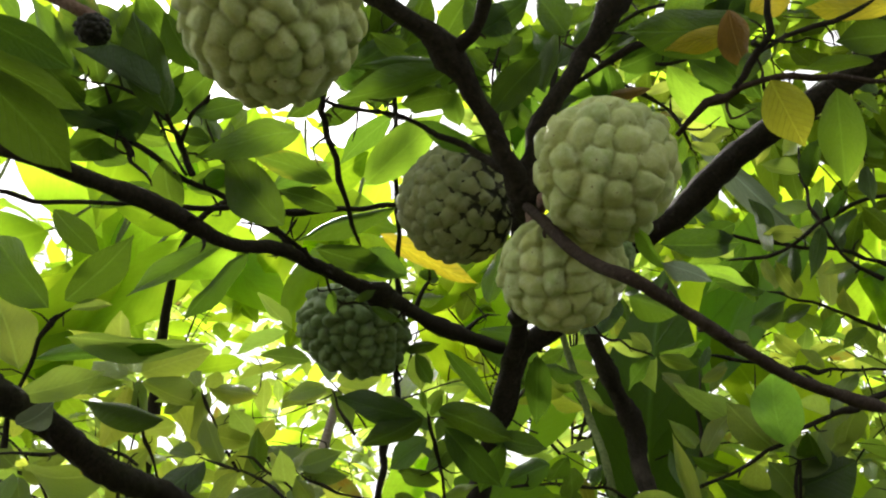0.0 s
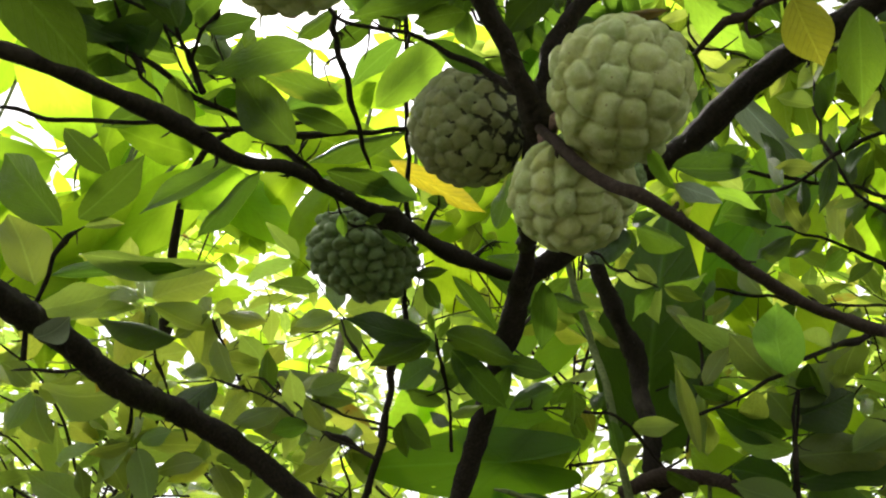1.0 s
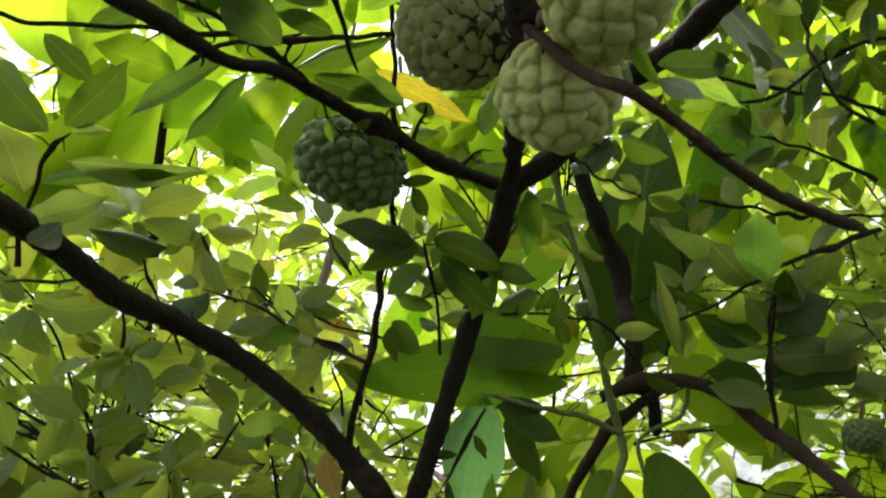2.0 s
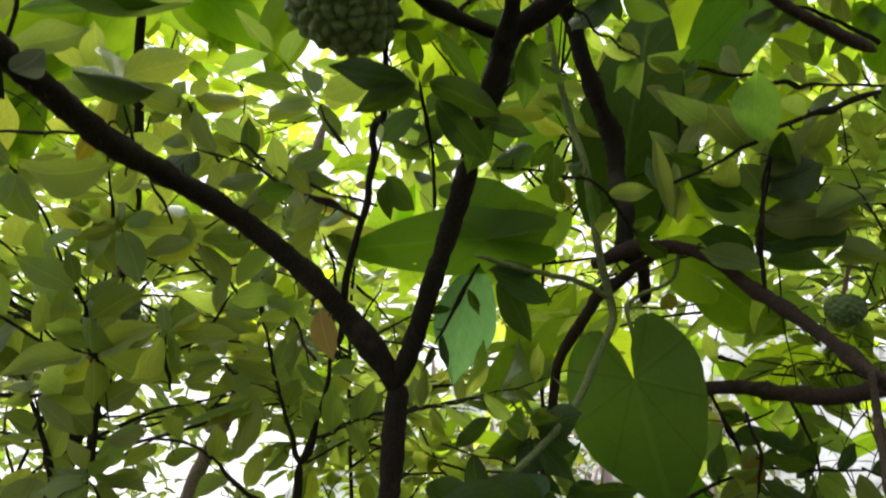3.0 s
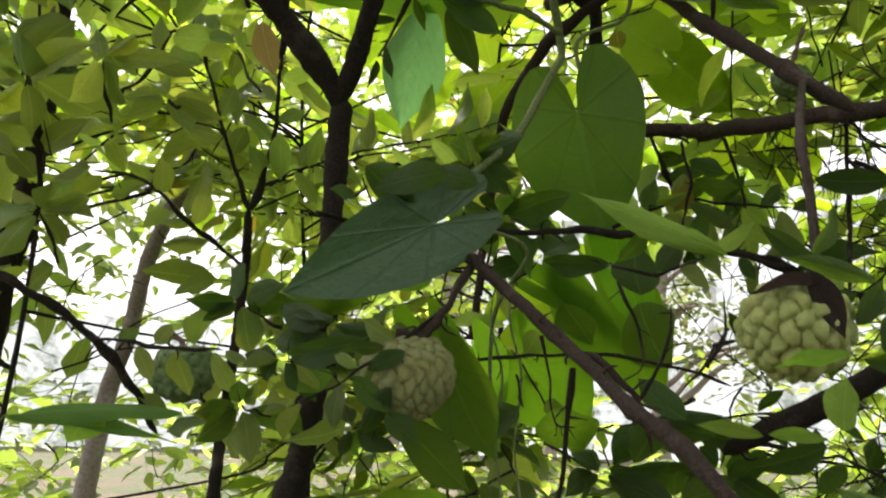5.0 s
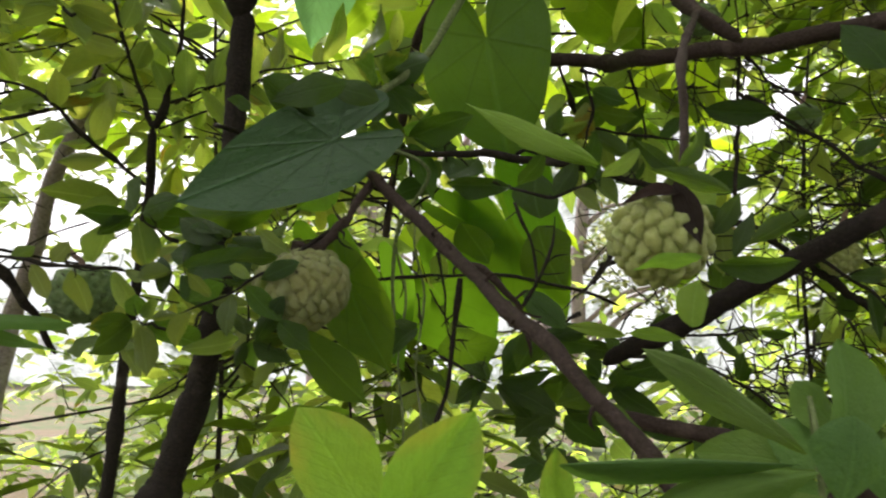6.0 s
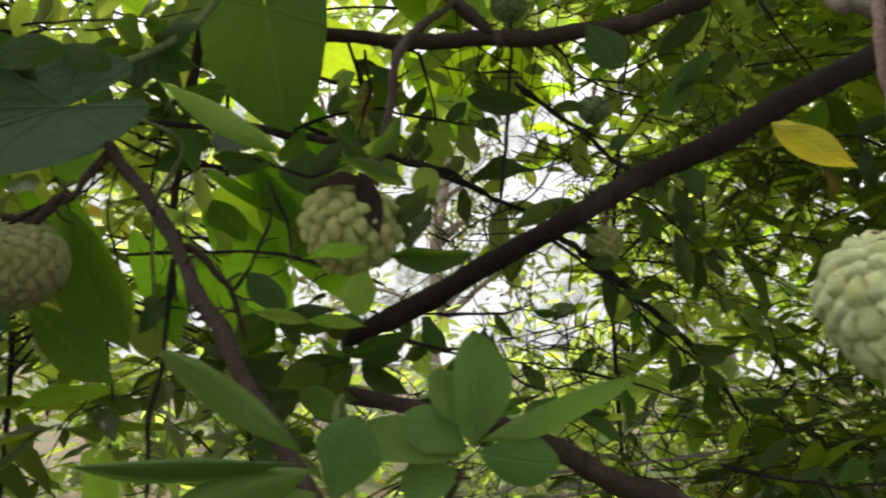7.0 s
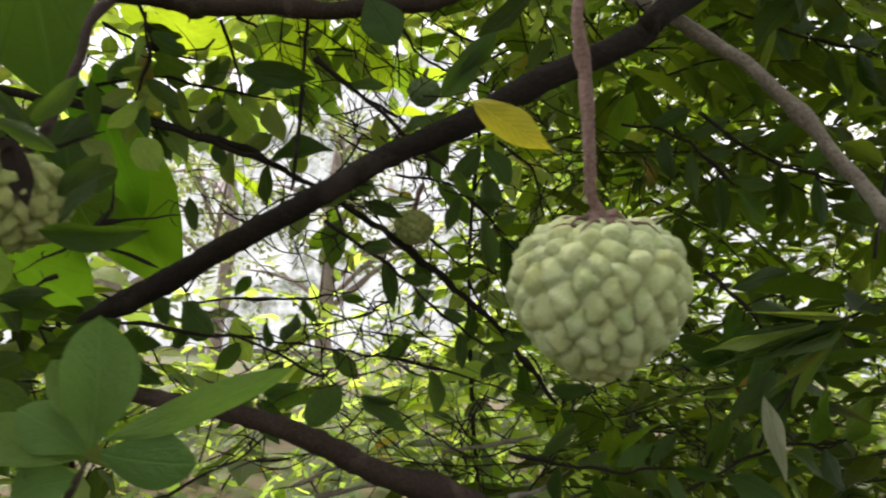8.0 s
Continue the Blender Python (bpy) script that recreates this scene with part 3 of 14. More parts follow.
def sugar_apple(at, radius, axis, stalk, material, label, count=110, squash=0.94, rise=0.15, seed=1, level=5, category="fruit", turn=0.0, stalk_r=0.003, jitter=0.16, groove=0.2, flare=1.7, dome_share=0.55, taper=0.0, tall=1.0, woody=0, ridges=0):
    """axis: the way the stalk end points; stalk: further places along the stalk, in the world."""
    ob = thing("sugar_apple", at, label, category, "sugar apples on the trees")
    body = part("rind", fruit_mesh(radius, count, squash, rise, seed, level, jitter=jitter, groove=groove, dome_share=dome_share, taper=taper, tall=tall), material, ob)
    q = Vector(axis).to_track_quat("Z", "Y").to_matrix().to_4x4()
    body.matrix_basis = Matrix.Translation(at) @ q @ pose(0, 0, 0, 0, 0, turn)
    top = Vector(at) + Vector(axis).normalized() * radius * squash * 0.80
    pts = [(*top, stalk_r * flare), (*(top + Vector(axis).normalized() * radius * 0.22), stalk_r * 1.05)] + [(*p, stalk_r) for p in stalk]
    verts, faces = tube_arrays(pts, 0.004, 9, 0.1, 0.2, seed)
    part("stalk", smooth_mesh("stalk", verts, faces), BARK_RED if woody else STALK, ob, "brown woody stalk" if woody else "reddish-brown stalk")
    # brown ridges running out from the stalk over the rind
    rng = np.random.RandomState(seed)
    co = np.array([v.co[:] for v in body.data.vertices])
    far = np.linalg.norm(co, axis=1)
    for k in range(ridges):
        phi, end, row = 6.28 * (k + rng.uniform(-0.3, 0.3)) / ridges, rng.uniform(0.35, 0.8), []
        for j in range(5):
            th = 0.05 + (end - 0.05) * j / 4
            phi += rng.normal(0, 0.10)
            d = np.array([math.sin(th) * math.cos(phi), math.sin(th) * math.sin(phi), math.cos(th)])
            near = int(np.argmax((co @ d) / far))
            row.append((*(body.matrix_basis @ Vector(d * (far[near] + 0.0002))), 0.0019 * (1.05 - j / 4)))
        verts, faces = tube_arrays(row, 0.003, 6, 0.3, 0.3, k)
        part("ridge", smooth_mesh("ridge", verts, faces), STALK, ob, "reddish-brown corky ridge")
    return ob


def leaf_cloud(name, leaves, material, label, category, nl=5, shape="ellipse", kind="stuff"):
    """Many leaves in one mesh; leaves: rows of base, tip, face, width."""
    allv, allf, alluv, off = [], [], [], 0
    sets = [blade(shape, b, f, 0.05, s, nl, 1) for s, (b, f) in enumerate([(0.2, 0.15), (0.35, 0.05), (0.05, 0.25), (-0.1, 0.15)])]
    for i, (base, tip, face, width) in enumerate(leaves):
        v, fa, uv = sets[i % 4]
        m = np.array(leaf_pose(base, tip, face, width))
        allv.append(v @ m[:3, :3].T + m[:3, 3])
        allf.extend(tuple(x + off for x in f) for f in fa)
        alluv.append(uv)
        off += len(v)
    ob = new(name, smooth_mesh(name, np.vstack(allv), allf, np.vstack(alluv)))
    ob.data.materials.append(material)
    return tagged(ob, label, category, kind=kind)


def unit(v):
    return v / (np.linalg.norm(v) + 1e-9)


def spray(rng, at, way, count, length, ratio, gap, droop=0.25, flat=1.0):
    """Leaves set alternately along one shoot; returns leaf rows and the shoot's line."""
    at, way = np.asarray(at, float), unit(np.asarray(way, float))
    side = unit(np.cross(way, [0, 0, 1.0]) + 1e-6)
    up = unit(np.cross(side, way))
    rows, line = [], [at.copy()]
    p = at.copy()
    for i in range(count):
        way = unit(way + rng.normal(0, 0.10, 3) + np.array([0, 0, -0.04]))
        p = p + way * gap
        line.append(p.copy())
        s = 1 if i % 2 else -1
        ln = length * rng.uniform(0.7, 1.2)
        d = unit(way * rng.uniform(0.35, 0.9) + side * s * rng.uniform(0.5, 1.0) + up * rng.normal(0, 0.25) + np.array([0, 0, -droop * rng.uniform(0, 1)]))
        face = unit(up * flat * 0.55 + np.array([0, 0, 0.6]) + rng.normal(0, 0.30, 3))
        b = p + d * ln * 0.08
        rows.append((b, b + d * ln, face, ln * ratio * rng.uniform(0.85, 1.15)))
    d = unit(way)
    rows.append((p, p + d * length, unit(up + rng.normal(0, 0.3, 3)), length * ratio))
    return rows, line


def twig_cloud(name, lines, radius, material, label, category):
    allv, allf, off = [], [], 0
    for i, ln in enumerate(lines):
        n = len(ln)
        pts = [(*p, radius * (1 - 0.7 * k / n)) for k, p in enumerate(ln)]
        v, f = tube_arrays(pts, 0.05, 5, 0.1, 0, i)
        allv.extend(v)
        allf.extend(tuple(x + off for x in q) for q in f)
        off += len(v)
    ob = new(name, smooth_mesh(name, allv, allf))
    ob.data.materials.append(material)
    return tagged(ob, label, category, kind="stuff")


# ---- the fruit tree overhead ----
tree = thing("sugar_apple_tree", (-0.250, 0.980, 0.000), "dark-barked sugar apple tree forking low, with drooping leafy twigs", "tree")
limb("trunk", [(-0.250, 0.980, 0.000, 0.0400), (-0.240, 0.970, 0.500, 0.0340), (-0.170, 0.930, 0.950, 0.0260), (-0.067, 0.963, 1.289, 0.0157), (-0.045, 0.945, 1.386, 0.0142), (-0.032, 0.923, 1.520, 0.0127), (-0.030, 0.872, 1.549, 0.0111), (-0.026, 0.848, 1.638, 0.0106), (-0.023, 0.827, 1.711, 0.0116)], BARK, tree, "dark brown trunk", step=0.006, sides=14, knots=0.15, seed=1)
limb("limb", [(-0.025, 0.830, 1.709, 0.0106), (-0.044, 0.813, 1.737, 0.0110), (-0.100, 0.771, 1.789, 0.0107), (-0.181, 0.723, 1.842, 0.0108), (-0.242, 0.672, 1.863, 0.0102), (-0.256, 0.589, 1.843, 0.0110), (-0.282, 0.526, 1.850, 0.0101), (-0.285, 0.438, 1.827, 0.0091), (-0.300, 0.386, 1.827, 0.0081)], BARK, tree, "long dark limb reaching out overhead", step=0.006, sides=14, knots=0.15, seed=2, spurs=0.28)
limb("limb", [(-0.024, 0.829, 1.712, 0.0096), (-0.010, 0.808, 1.736, 0.0105), (0.015, 0.749, 1.802, 0.0091), (0.047, 0.688, 1.898, 0.0089), (0.061, 0.629, 1.922, 0.0096), (0.075, 0.594, 1.964, 0.0103), (0.119, 0.563, 1.981, 0.0096), (0.159, 0.499, 2.003, 0.0094), (0.194, 0.467, 2.010, 0.0099), (0.236, 0.418, 2.020, 0.0101), (0.274, 0.367, 2.018, 0.0097), (0.325, 0.319, 2.028, 0.0095)], BARK, tree, "upright dark limb", step=0.006, sides=14, knots=0.15, seed=3, spurs=0.28)
limb("limb", [(0.070, 0.601, 1.953, 0.0078), (0.077, 0.545, 1.971, 0.0069), (0.071, 0.521, 1.947, 0.0068), (0.070, 0.405, 1.924, 0.0070), (0.064, 0.350, 1.909, 0.0071)], BARK, tree, step=0.006, sides=12, knots=0.15, seed=4, spurs=0.28)
limb("limb", [(0.066, 0.355, 1.904, 0.0083), (0.051, 0.327, 1.918, 0.0059), (0.039, 0.302, 1.929, 0.0057), (0.020, 0.276, 1.941, 0.0053), (-0.003, 0.255, 1.947, 0.0052), (-0.033, 0.236, 1.951, 0.0053)], BARK, tree, step=0.006, sides=12, knots=0.25, seed=5, spurs=0.28)
limb("limb", [(0.066, 0.355, 1.904, 0.0083), (0.071, 0.334, 1.926, 0.0068), (0.078, 0.317, 1.944, 0.0060), (0.096, 0.299, 1.964, 0.0054), (0.113, 0.280, 1.985, 0.0057), (0.128, 0.255, 1.998, 0.0056)], BARK, tree, step=0.006, sides=12, knots=0.3, seed=6, spurs=0.28)
limb("limb", [(0.022, 0.275, 1.942, 0.0040), (0.033, 0.262, 1.942, 0.0036), (0.040, 0.244, 1.946, 0.0038), (0.043, 0.227, 1.950, 0.0037)], BARK, tree, step=0.006, sides=10, knots=0.15, seed=7, spurs=0.28)
limb("twig", [(0.057, 0.343, 1.916, 0.0029), (0.038, 0.340, 1.932, 0.0023), (0.013, 0.338, 1.948, 0.0022), (-0.015, 0.329, 1.956, 0.0021), (-0.041, 0.324, 1.960, 0.0019), (-0.063, 0.320, 1.963, 0.0022)], BARK, tree, step=0.006, sides=10, knots=0.3, seed=8, spurs=0.28)
limb("twig", [(-0.080, 0.286, 1.998, 0.0018), (-0.073, 0.304, 1.980, 0.0019), (-0.063, 0.320, 1.963, 0.0024), (-0.063, 0.336, 1.961, 0.0024), (-0.058, 0.359, 1.951, 0.0023), (-0.051, 0.388, 1.936, 0.0022), (-0.044, 0.421, 1.930, 0.0021)], BARK, tree, step=0.006, sides=10, knots=0.3, seed=9, spurs=0.28)
limb("limb", [(0.067, 0.353, 1.899, 0.0031), (0.072, 0.335, 1.870, 0.0031), (0.078, 0.325, 1.848, 0.0032), (0.084, 0.320, 1.833, 0.0033), (0.094, 0.311, 1.813, 0.0031), (0.105, 0.304, 1.800, 0.0030), (0.120, 0.310, 1.793, 0.0028), (0.150, 0.337, 1.796, 0.0031), (0.185, 0.370, 1.800, 0.0033), (0.218, 0.392, 1.799, 0.0033), (0.272, 0.421, 1.801, 0.0037)], BARK_RED, tree, "slender reddish branch", step=0.006, sides=10, knots=0.15, seed=10, spurs=0.28)
limb("limb", [(0.063, 0.604, 1.975, 0.0060), (0.027, 0.579, 1.970, 0.0059), (-0.009, 0.534, 1.957, 0.0059), (-0.031, 0.501, 1.948, 0.0056), (-0.063, 0.450, 1.927, 0.0051), (-0.086, 0.393, 1.899, 0.0046), (-0.106, 0.361, 1.874, 0.0042), (-0.125, 0.329, 1.862, 0.0044), (-0.142, 0.299, 1.850, 0.0043), (-0.153, 0.272, 1.834, 0.0042), (-0.162, 0.254, 1.824, 0.0042), (-0.184, 0.234, 1.815, 0.0041)], BARK, tree, "knobbly side branch", step=0.006, sides=10, knots=0.3, seed=11, spurs=0.28)
limb("twig", [(-0.084, 0.402, 1.904, 0.0028), (-0.096, 0.393, 1.913, 0.0028), (-0.122, 0.378, 1.927, 0.0028), (-0.152, 0.358, 1.932, 0.0027), (-0.180, 0.337, 1.939, 0.0027), (-0.214, 0.319, 1.941, 0.0026), (-0.237, 0.305, 1.940, 0.0026), (-0.268, 0.292, 1.938, 0.0025)], BARK, tree, step=0.006, sides=10, knots=0.4, seed=12, spurs=0.28)
limb("twig", [(-0.148, 0.358, 1.933, 0.0024), (-0.156, 0.344, 1.947, 0.0023), (-0.159, 0.328, 1.950, 0.0021), (-0.160, 0.306, 1.958, 0.0017)], BARK, tree, step=0.006, sides=10, knots=0.4, seed=13, spurs=0.28)
limb("twig", [(-0.156, 0.344, 1.947, 0.0018), (-0.144, 0.325, 1.953, 0.0016), (-0.129, 0.310, 1.955, 0.0015)], BARK, tree, step=0.006, sides=10, knots=0.4, seed=14, spurs=0.28)
limb("twig", [(-0.191, 0.332, 1.944, 0.0018), (-0.176, 0.339, 1.922, 0.0017), (-0.165, 0.349, 1.912, 0.0013)], BARK, tree, step=0.006, sides=10, knots=0.4, seed=15, spurs=0.28)
limb("twig", [(-0.182, 0.342, 1.933, 0.0018), (-0.193, 0.327, 1.949, 0.0018), (-0.195, 0.305, 1.957, 0.0016)], BARK, tree, step=0.006, sides=10, knots=0.4, seed=16, spurs=0.28)
tw_g = limb("twig", [(-0.017, 0.457, 2.009, 0.0030), (-0.072, 0.451, 1.998, 0.0028), (-0.124, 0.444, 1.989, 0.0026), (-0.177, 0.434, 1.982, 0.0023), (-0.225, 0.417, 1.968, 0.0024), (-0.260, 0.401, 1.955, 0.0025), (-0.307, 0.382, 1.943, 0.0024)], BARK, tree, step=0.006, sides=10, knots=0.3, seed=17, spurs=0.28)
limb("twig", [(-0.071, 0.415, 1.906, 0.0019), (-0.086, 0.395, 1.911, 0.0016), (-0.097, 0.382, 1.910, 0.0012), (-0.110, 0.373, 1.904, 0.0009)], BARK, tree, step=0.006, sides=10, knots=0.4, seed=18, spurs=0.28)
limb("twig", [(-0.034, 0.336, 2.137, 0.0030), (-0.032, 0.385, 2.099, 0.0029), (-0.031, 0.449, 2.046, 0.0029), (-0.030, 0.530, 2.004, 0.0031), (-0.032, 0.603, 1.971, 0.0034), (-0.039, 0.670, 1.928, 0.0040), (-0.046, 0.694, 1.939, 0.0046), (-0.053, 0.715, 1.888, 0.0046), (-0.062, 0.733, 1.842, 0.0046), (-0.072, 0.759, 1.805, 0.0051), (-0.086, 0.816, 1.743, 0.0053)], BARK, tree, "thin upright stem", step=0.006, sides=10, knots=0.15, seed=19, spurs=0.28)
limb("twig", [(-0.061, 0.731, 1.847, 0.0023), (-0.091, 0.725, 1.863, 0.0023), (-0.130, 0.718, 1.881, 0.0018), (-0.164, 0.708, 1.906, 0.0016), (-0.194, 0.704, 1.916, 0.0011)], BARK, tree, step=0.006, sides=10, knots=0.4, seed=20, spurs=0.28)


# ---- fruit ----
sugar_apple((-0.049, 0.198, 1.845), 0.0362, (0.134, -0.522, 0.842), [(-0.049, 0.178, 1.896)], RIND, "large pale green sugar apple with a powdery rind", count=120, rise=0.14, seed=11, jitter=0.22, groove=0.12, dome_share=0.5, level=6, squash=1)
sugar_apple((0.023, 0.402, 1.953), 0.0415, (0.986, -0.150, 0.067), [(0.065, 0.358, 1.915)], RIND_SPOT, "dull green sugar apple with blackened, spotted rind", count=150, rise=0.08, seed=12, jitter=0.26, groove=0.22, level=6, squash=1.05)
sugar_apple((0.106, 0.309, 1.881), 0.0391, (-0.811, 0.581, 0.066), [(0.075, 0.352, 1.893)], RIND, "pale green sugar apple with broad knobbly segments", count=76, rise=0.145, seed=13, jitter=0.24, groove=0.14, dome_share=0.5, level=6, squash=1, turn=40)
sugar_apple((0.086, 0.369, 1.861), 0.0368, (-0.490, -0.442, 0.751), [(0.071, 0.357, 1.901)], RIND, "pale cream-green sugar apple in a cluster", count=84, rise=0.14, seed=14, jitter=0.24, groove=0.12, dome_share=0.45, level=6, squash=0.98)
sugar_apple((0.123, 0.393, 1.895), 0.0151, (-0.916, -0.009, 0.401), [(0.088, 0.372, 1.901)], RIND_GREEN, "small green sugar apple half hidden behind others", count=70, rise=0.16, seed=15)
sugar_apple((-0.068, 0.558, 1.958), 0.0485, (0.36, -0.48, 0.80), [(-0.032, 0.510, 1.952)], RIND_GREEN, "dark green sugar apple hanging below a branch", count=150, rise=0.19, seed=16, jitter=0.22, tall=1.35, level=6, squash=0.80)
sugar_apple((-0.182, 0.261, 1.946), 0.0096, (-0.203, -0.526, 0.826), [(-0.196, 0.251, 1.956), (-0.216, 0.244, 1.962)], RIND_BLACK, "small black shrivelled sugar apple on a twig", count=60, rise=0.22, seed=17)
sugar_apple((0.053, 0.707, 1.424), 0.0375, (-0.180, -0.185, 0.966), [(0.065, 0.697, 1.456), (0.084, 0.699, 1.483)], RIND_DULL, "dull green sugar apple hanging among leaves", count=150, rise=0.11, seed=18, tall=1.75, woody=1, level=6)
sugar_apple((0.264, 0.516, 1.446), 0.0285, (0.210, -0.034, 0.977), [(0.278, 0.513, 1.486), (0.291, 0.535, 1.534), (0.307, 0.565, 1.587), (0.394, 0.704, 1.694)], RIND_YELLOW, "yellow-green sugar apple on a drooping twig", count=96, rise=0.21, seed=19, jitter=0.14, taper=0.04, tall=1.35, squash=1.0, woody=1, level=6)
sugar_apple((0.547, 0.375, 1.408), 0.0449, (-0.204, -0.200, 0.958), [(0.533, 0.366, 1.460), (0.530, 0.365, 1.485), (0.530, 0.370, 1.526), (0.530, 0.376, 1.578), (0.580, 0.415, 1.670), (0.690, 0.478, 1.650)], RIND_FRESH, "large pale green sugar apple hanging from a reddish stalk", count=150, rise=0.15, seed=20, jitter=0.12, groove=0.18, flare=2.6, ridges=11, taper=0.10, tall=1.5, level=6, squash=1.03, stalk_r=0.0033)
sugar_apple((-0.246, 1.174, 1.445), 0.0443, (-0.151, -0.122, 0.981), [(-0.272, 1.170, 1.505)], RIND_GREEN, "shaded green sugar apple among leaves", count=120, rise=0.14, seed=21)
sugar_apple((0.784, 1.098, 1.752), 0.0256, (-0.071, -0.093, 0.993), [(0.786, 1.093, 1.793)], RIND_GREEN, "far small green sugar apple", count=90, rise=0.16, seed=22, level=4)
sugar_apple((0.674, 1.202, 1.951), 0.0311, (-0.022, -0.375, 0.927), [(0.677, 1.183, 1.998), (0.675, 1.152, 2.023)], RIND_GREEN, "far small green sugar apple", count=110, rise=0.15, seed=23)
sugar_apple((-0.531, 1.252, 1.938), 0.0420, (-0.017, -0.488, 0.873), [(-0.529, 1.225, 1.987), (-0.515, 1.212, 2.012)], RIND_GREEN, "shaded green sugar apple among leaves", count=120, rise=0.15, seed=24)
sugar_apple((0.687, 0.908, 1.509), 0.0247, (-0.053, -0.139, 0.989), [(0.688, 0.903, 1.547), (0.694, 0.899, 1.567)], RIND_YELLOW, "small sugar apple beside a dark limb", count=90, rise=0.17, seed=25)


# ---- branches of the neighbouring tree ----
tree2 = thing("sugar_apple_tree", (1.500, 1.400, 0.000), "spreading sugar apple tree with reddish-brown limbs", "tree")
limb("trunk", [(1.500, 1.400, 0.000, 0.0550), (1.450, 1.300, 0.500, 0.0500), (1.300, 1.150, 0.900, 0.0400), (0.860, 0.706, 1.076, 0.0177), (0.673, 0.699, 1.209, 0.0141), (0.563, 0.684, 1.251, 0.0107), (0.494, 0.670, 1.285, 0.0090), (0.433, 0.677, 1.307, 0.0084), (0.371, 0.708, 1.318, 0.0070), (0.312, 0.742, 1.327, 0.0082)], BARK_RED, tree2, "low reddish limb", step=0.006, sides=14, knots=0.15, seed=21)
limb("limb", [(1.500, 1.400, 0.100, 0.0500), (2.100, 1.200, 0.500, 0.0500), (2.200, 0.900, 1.400, 0.0400), (1.900, 0.600, 2.050, 0.0340), (1.300, 0.520, 2.050, 0.0280), (0.737, 0.478, 1.673, 0.0099), (0.671, 0.485, 1.617, 0.0099), (0.597, 0.505, 1.573, 0.0092), (0.543, 0.526, 1.535, 0.0089), (0.498, 0.553, 1.510, 0.0086), (0.453, 0.580, 1.477, 0.0086), (0.400, 0.623, 1.439, 0.0087), (0.359, 0.659, 1.408, 0.0085), (0.323, 0.692, 1.385, 0.0078), (0.309, 0.712, 1.373, 0.0070)], BARK_DARKENED, tree2, "thick dark limb slanting across", step=0.006, sides=14, knots=0.15, seed=22, spurs=0.28)
limb("limb", [(0.243, 0.995, 1.749, 0.0047), (0.288, 0.979, 1.749, 0.0070), (0.335, 0.963, 1.748, 0.0080), (0.403, 0.952, 1.746, 0.0090), (0.423, 0.832, 1.709, 0.0087), (0.527, 0.793, 1.715, 0.0091), (0.616, 0.748, 1.731, 0.0089), (0.703, 0.721, 1.764, 0.0099)], BARK_RED, tree2, "horizontal brown limb", step=0.006, sides=12, knots=0.15, seed=23, spurs=0.28)
limb("limb", [(0.106, 0.753, 1.532, 0.0045), (0.112, 0.737, 1.524, 0.0050), (0.137, 0.700, 1.489, 0.0051), (0.159, 0.643, 1.453, 0.0049), (0.179, 0.555, 1.407, 0.0044), (0.197, 0.489, 1.373, 0.0041), (0.212, 0.449, 1.343, 0.0040), (0.229, 0.420, 1.315, 0.0040), (0.250, 0.400, 1.284, 0.0040)], BARK_RED, tree, "reddish slanting branch", step=0.006, sides=12, knots=0.2, seed=24, spurs=0.28)
limb("limb", [(0.134, 0.752, 2.232, 0.0109), (0.182, 0.830, 2.202, 0.0114), (0.224, 0.904, 2.143, 0.0110), (0.259, 0.959, 2.083, 0.0125), (0.265, 0.962, 1.937, 0.0115), (0.281, 0.969, 1.920, 0.0086), (0.292, 0.999, 1.873, 0.0087)], BARK, tree, "dark upright branch", step=0.006, sides=10, knots=0.15, seed=25, spurs=0.28)
limb("twig", [(-0.032, 0.763, 1.570, 0.0029), (0.039, 0.822, 1.573, 0.0041), (0.158, 0.837, 1.579, 0.0042), (0.231, 0.852, 1.587, 0.0053), (0.308, 0.869, 1.590, 0.0054), (0.395, 0.889, 1.582, 0.0046), (0.498, 0.911, 1.565, 0.0039)], BARK, tree, "dark crossing twig", step=0.006, sides=10, knots=0.15, seed=26, spurs=0.28)
limb("twig", [(0.108, 0.749, 1.526, 0.0045), (0.092, 0.737, 1.498, 0.0039), (0.073, 0.724, 1.470, 0.0038), (0.052, 0.708, 1.457, 0.0033)], BARK_RED, tree, step=0.006, sides=10, knots=0.15, seed=27, spurs=0.28)


# ---- vine ----
vine = thing("vine", (0.350, 1.300, 0.000), "green twining vine with large heart-shaped leaves", "vine")
limb("stem", [(0.146, 0.795, 2.163, 0.0045), (0.161, 0.831, 2.118, 0.0045), (0.183, 0.868, 2.058, 0.0048), (0.194, 0.860, 2.006, 0.0047), (0.202, 0.882, 1.946, 0.0047), (0.217, 0.907, 1.881, 0.0049), (0.228, 0.925, 1.829, 0.0048), (0.213, 0.903, 1.790, 0.0046), (0.173, 0.892, 1.711, 0.0044), (0.130, 0.860, 1.658, 0.0039), (0.091, 0.822, 1.620, 0.0034)], VINE, vine, "pale green twining stem", step=0.01, sides=10, knots=0.05, seed=28)
leaf(vine, (0.073, 0.740, 1.558), (-0.041, 0.686, 1.485), 0.0780, (0.458, -0.882, -0.113), LEAF_BROAD, "heart", k=0, label="large grey-green heart-shaped leaf")
leaf(vine, (0.241, 0.902, 1.741), (0.269, 0.919, 1.598), 0.1576, (-0.636, -0.755, -0.163), LEAF_VINE, "heart", k=3)
leaf(vine, (0.077, 0.961, 1.944), (-0.128, 0.975, 1.938), 0.0869, (-0.058, -0.946, -0.319), LEAF_VINE_LIT, "heart", k=5)


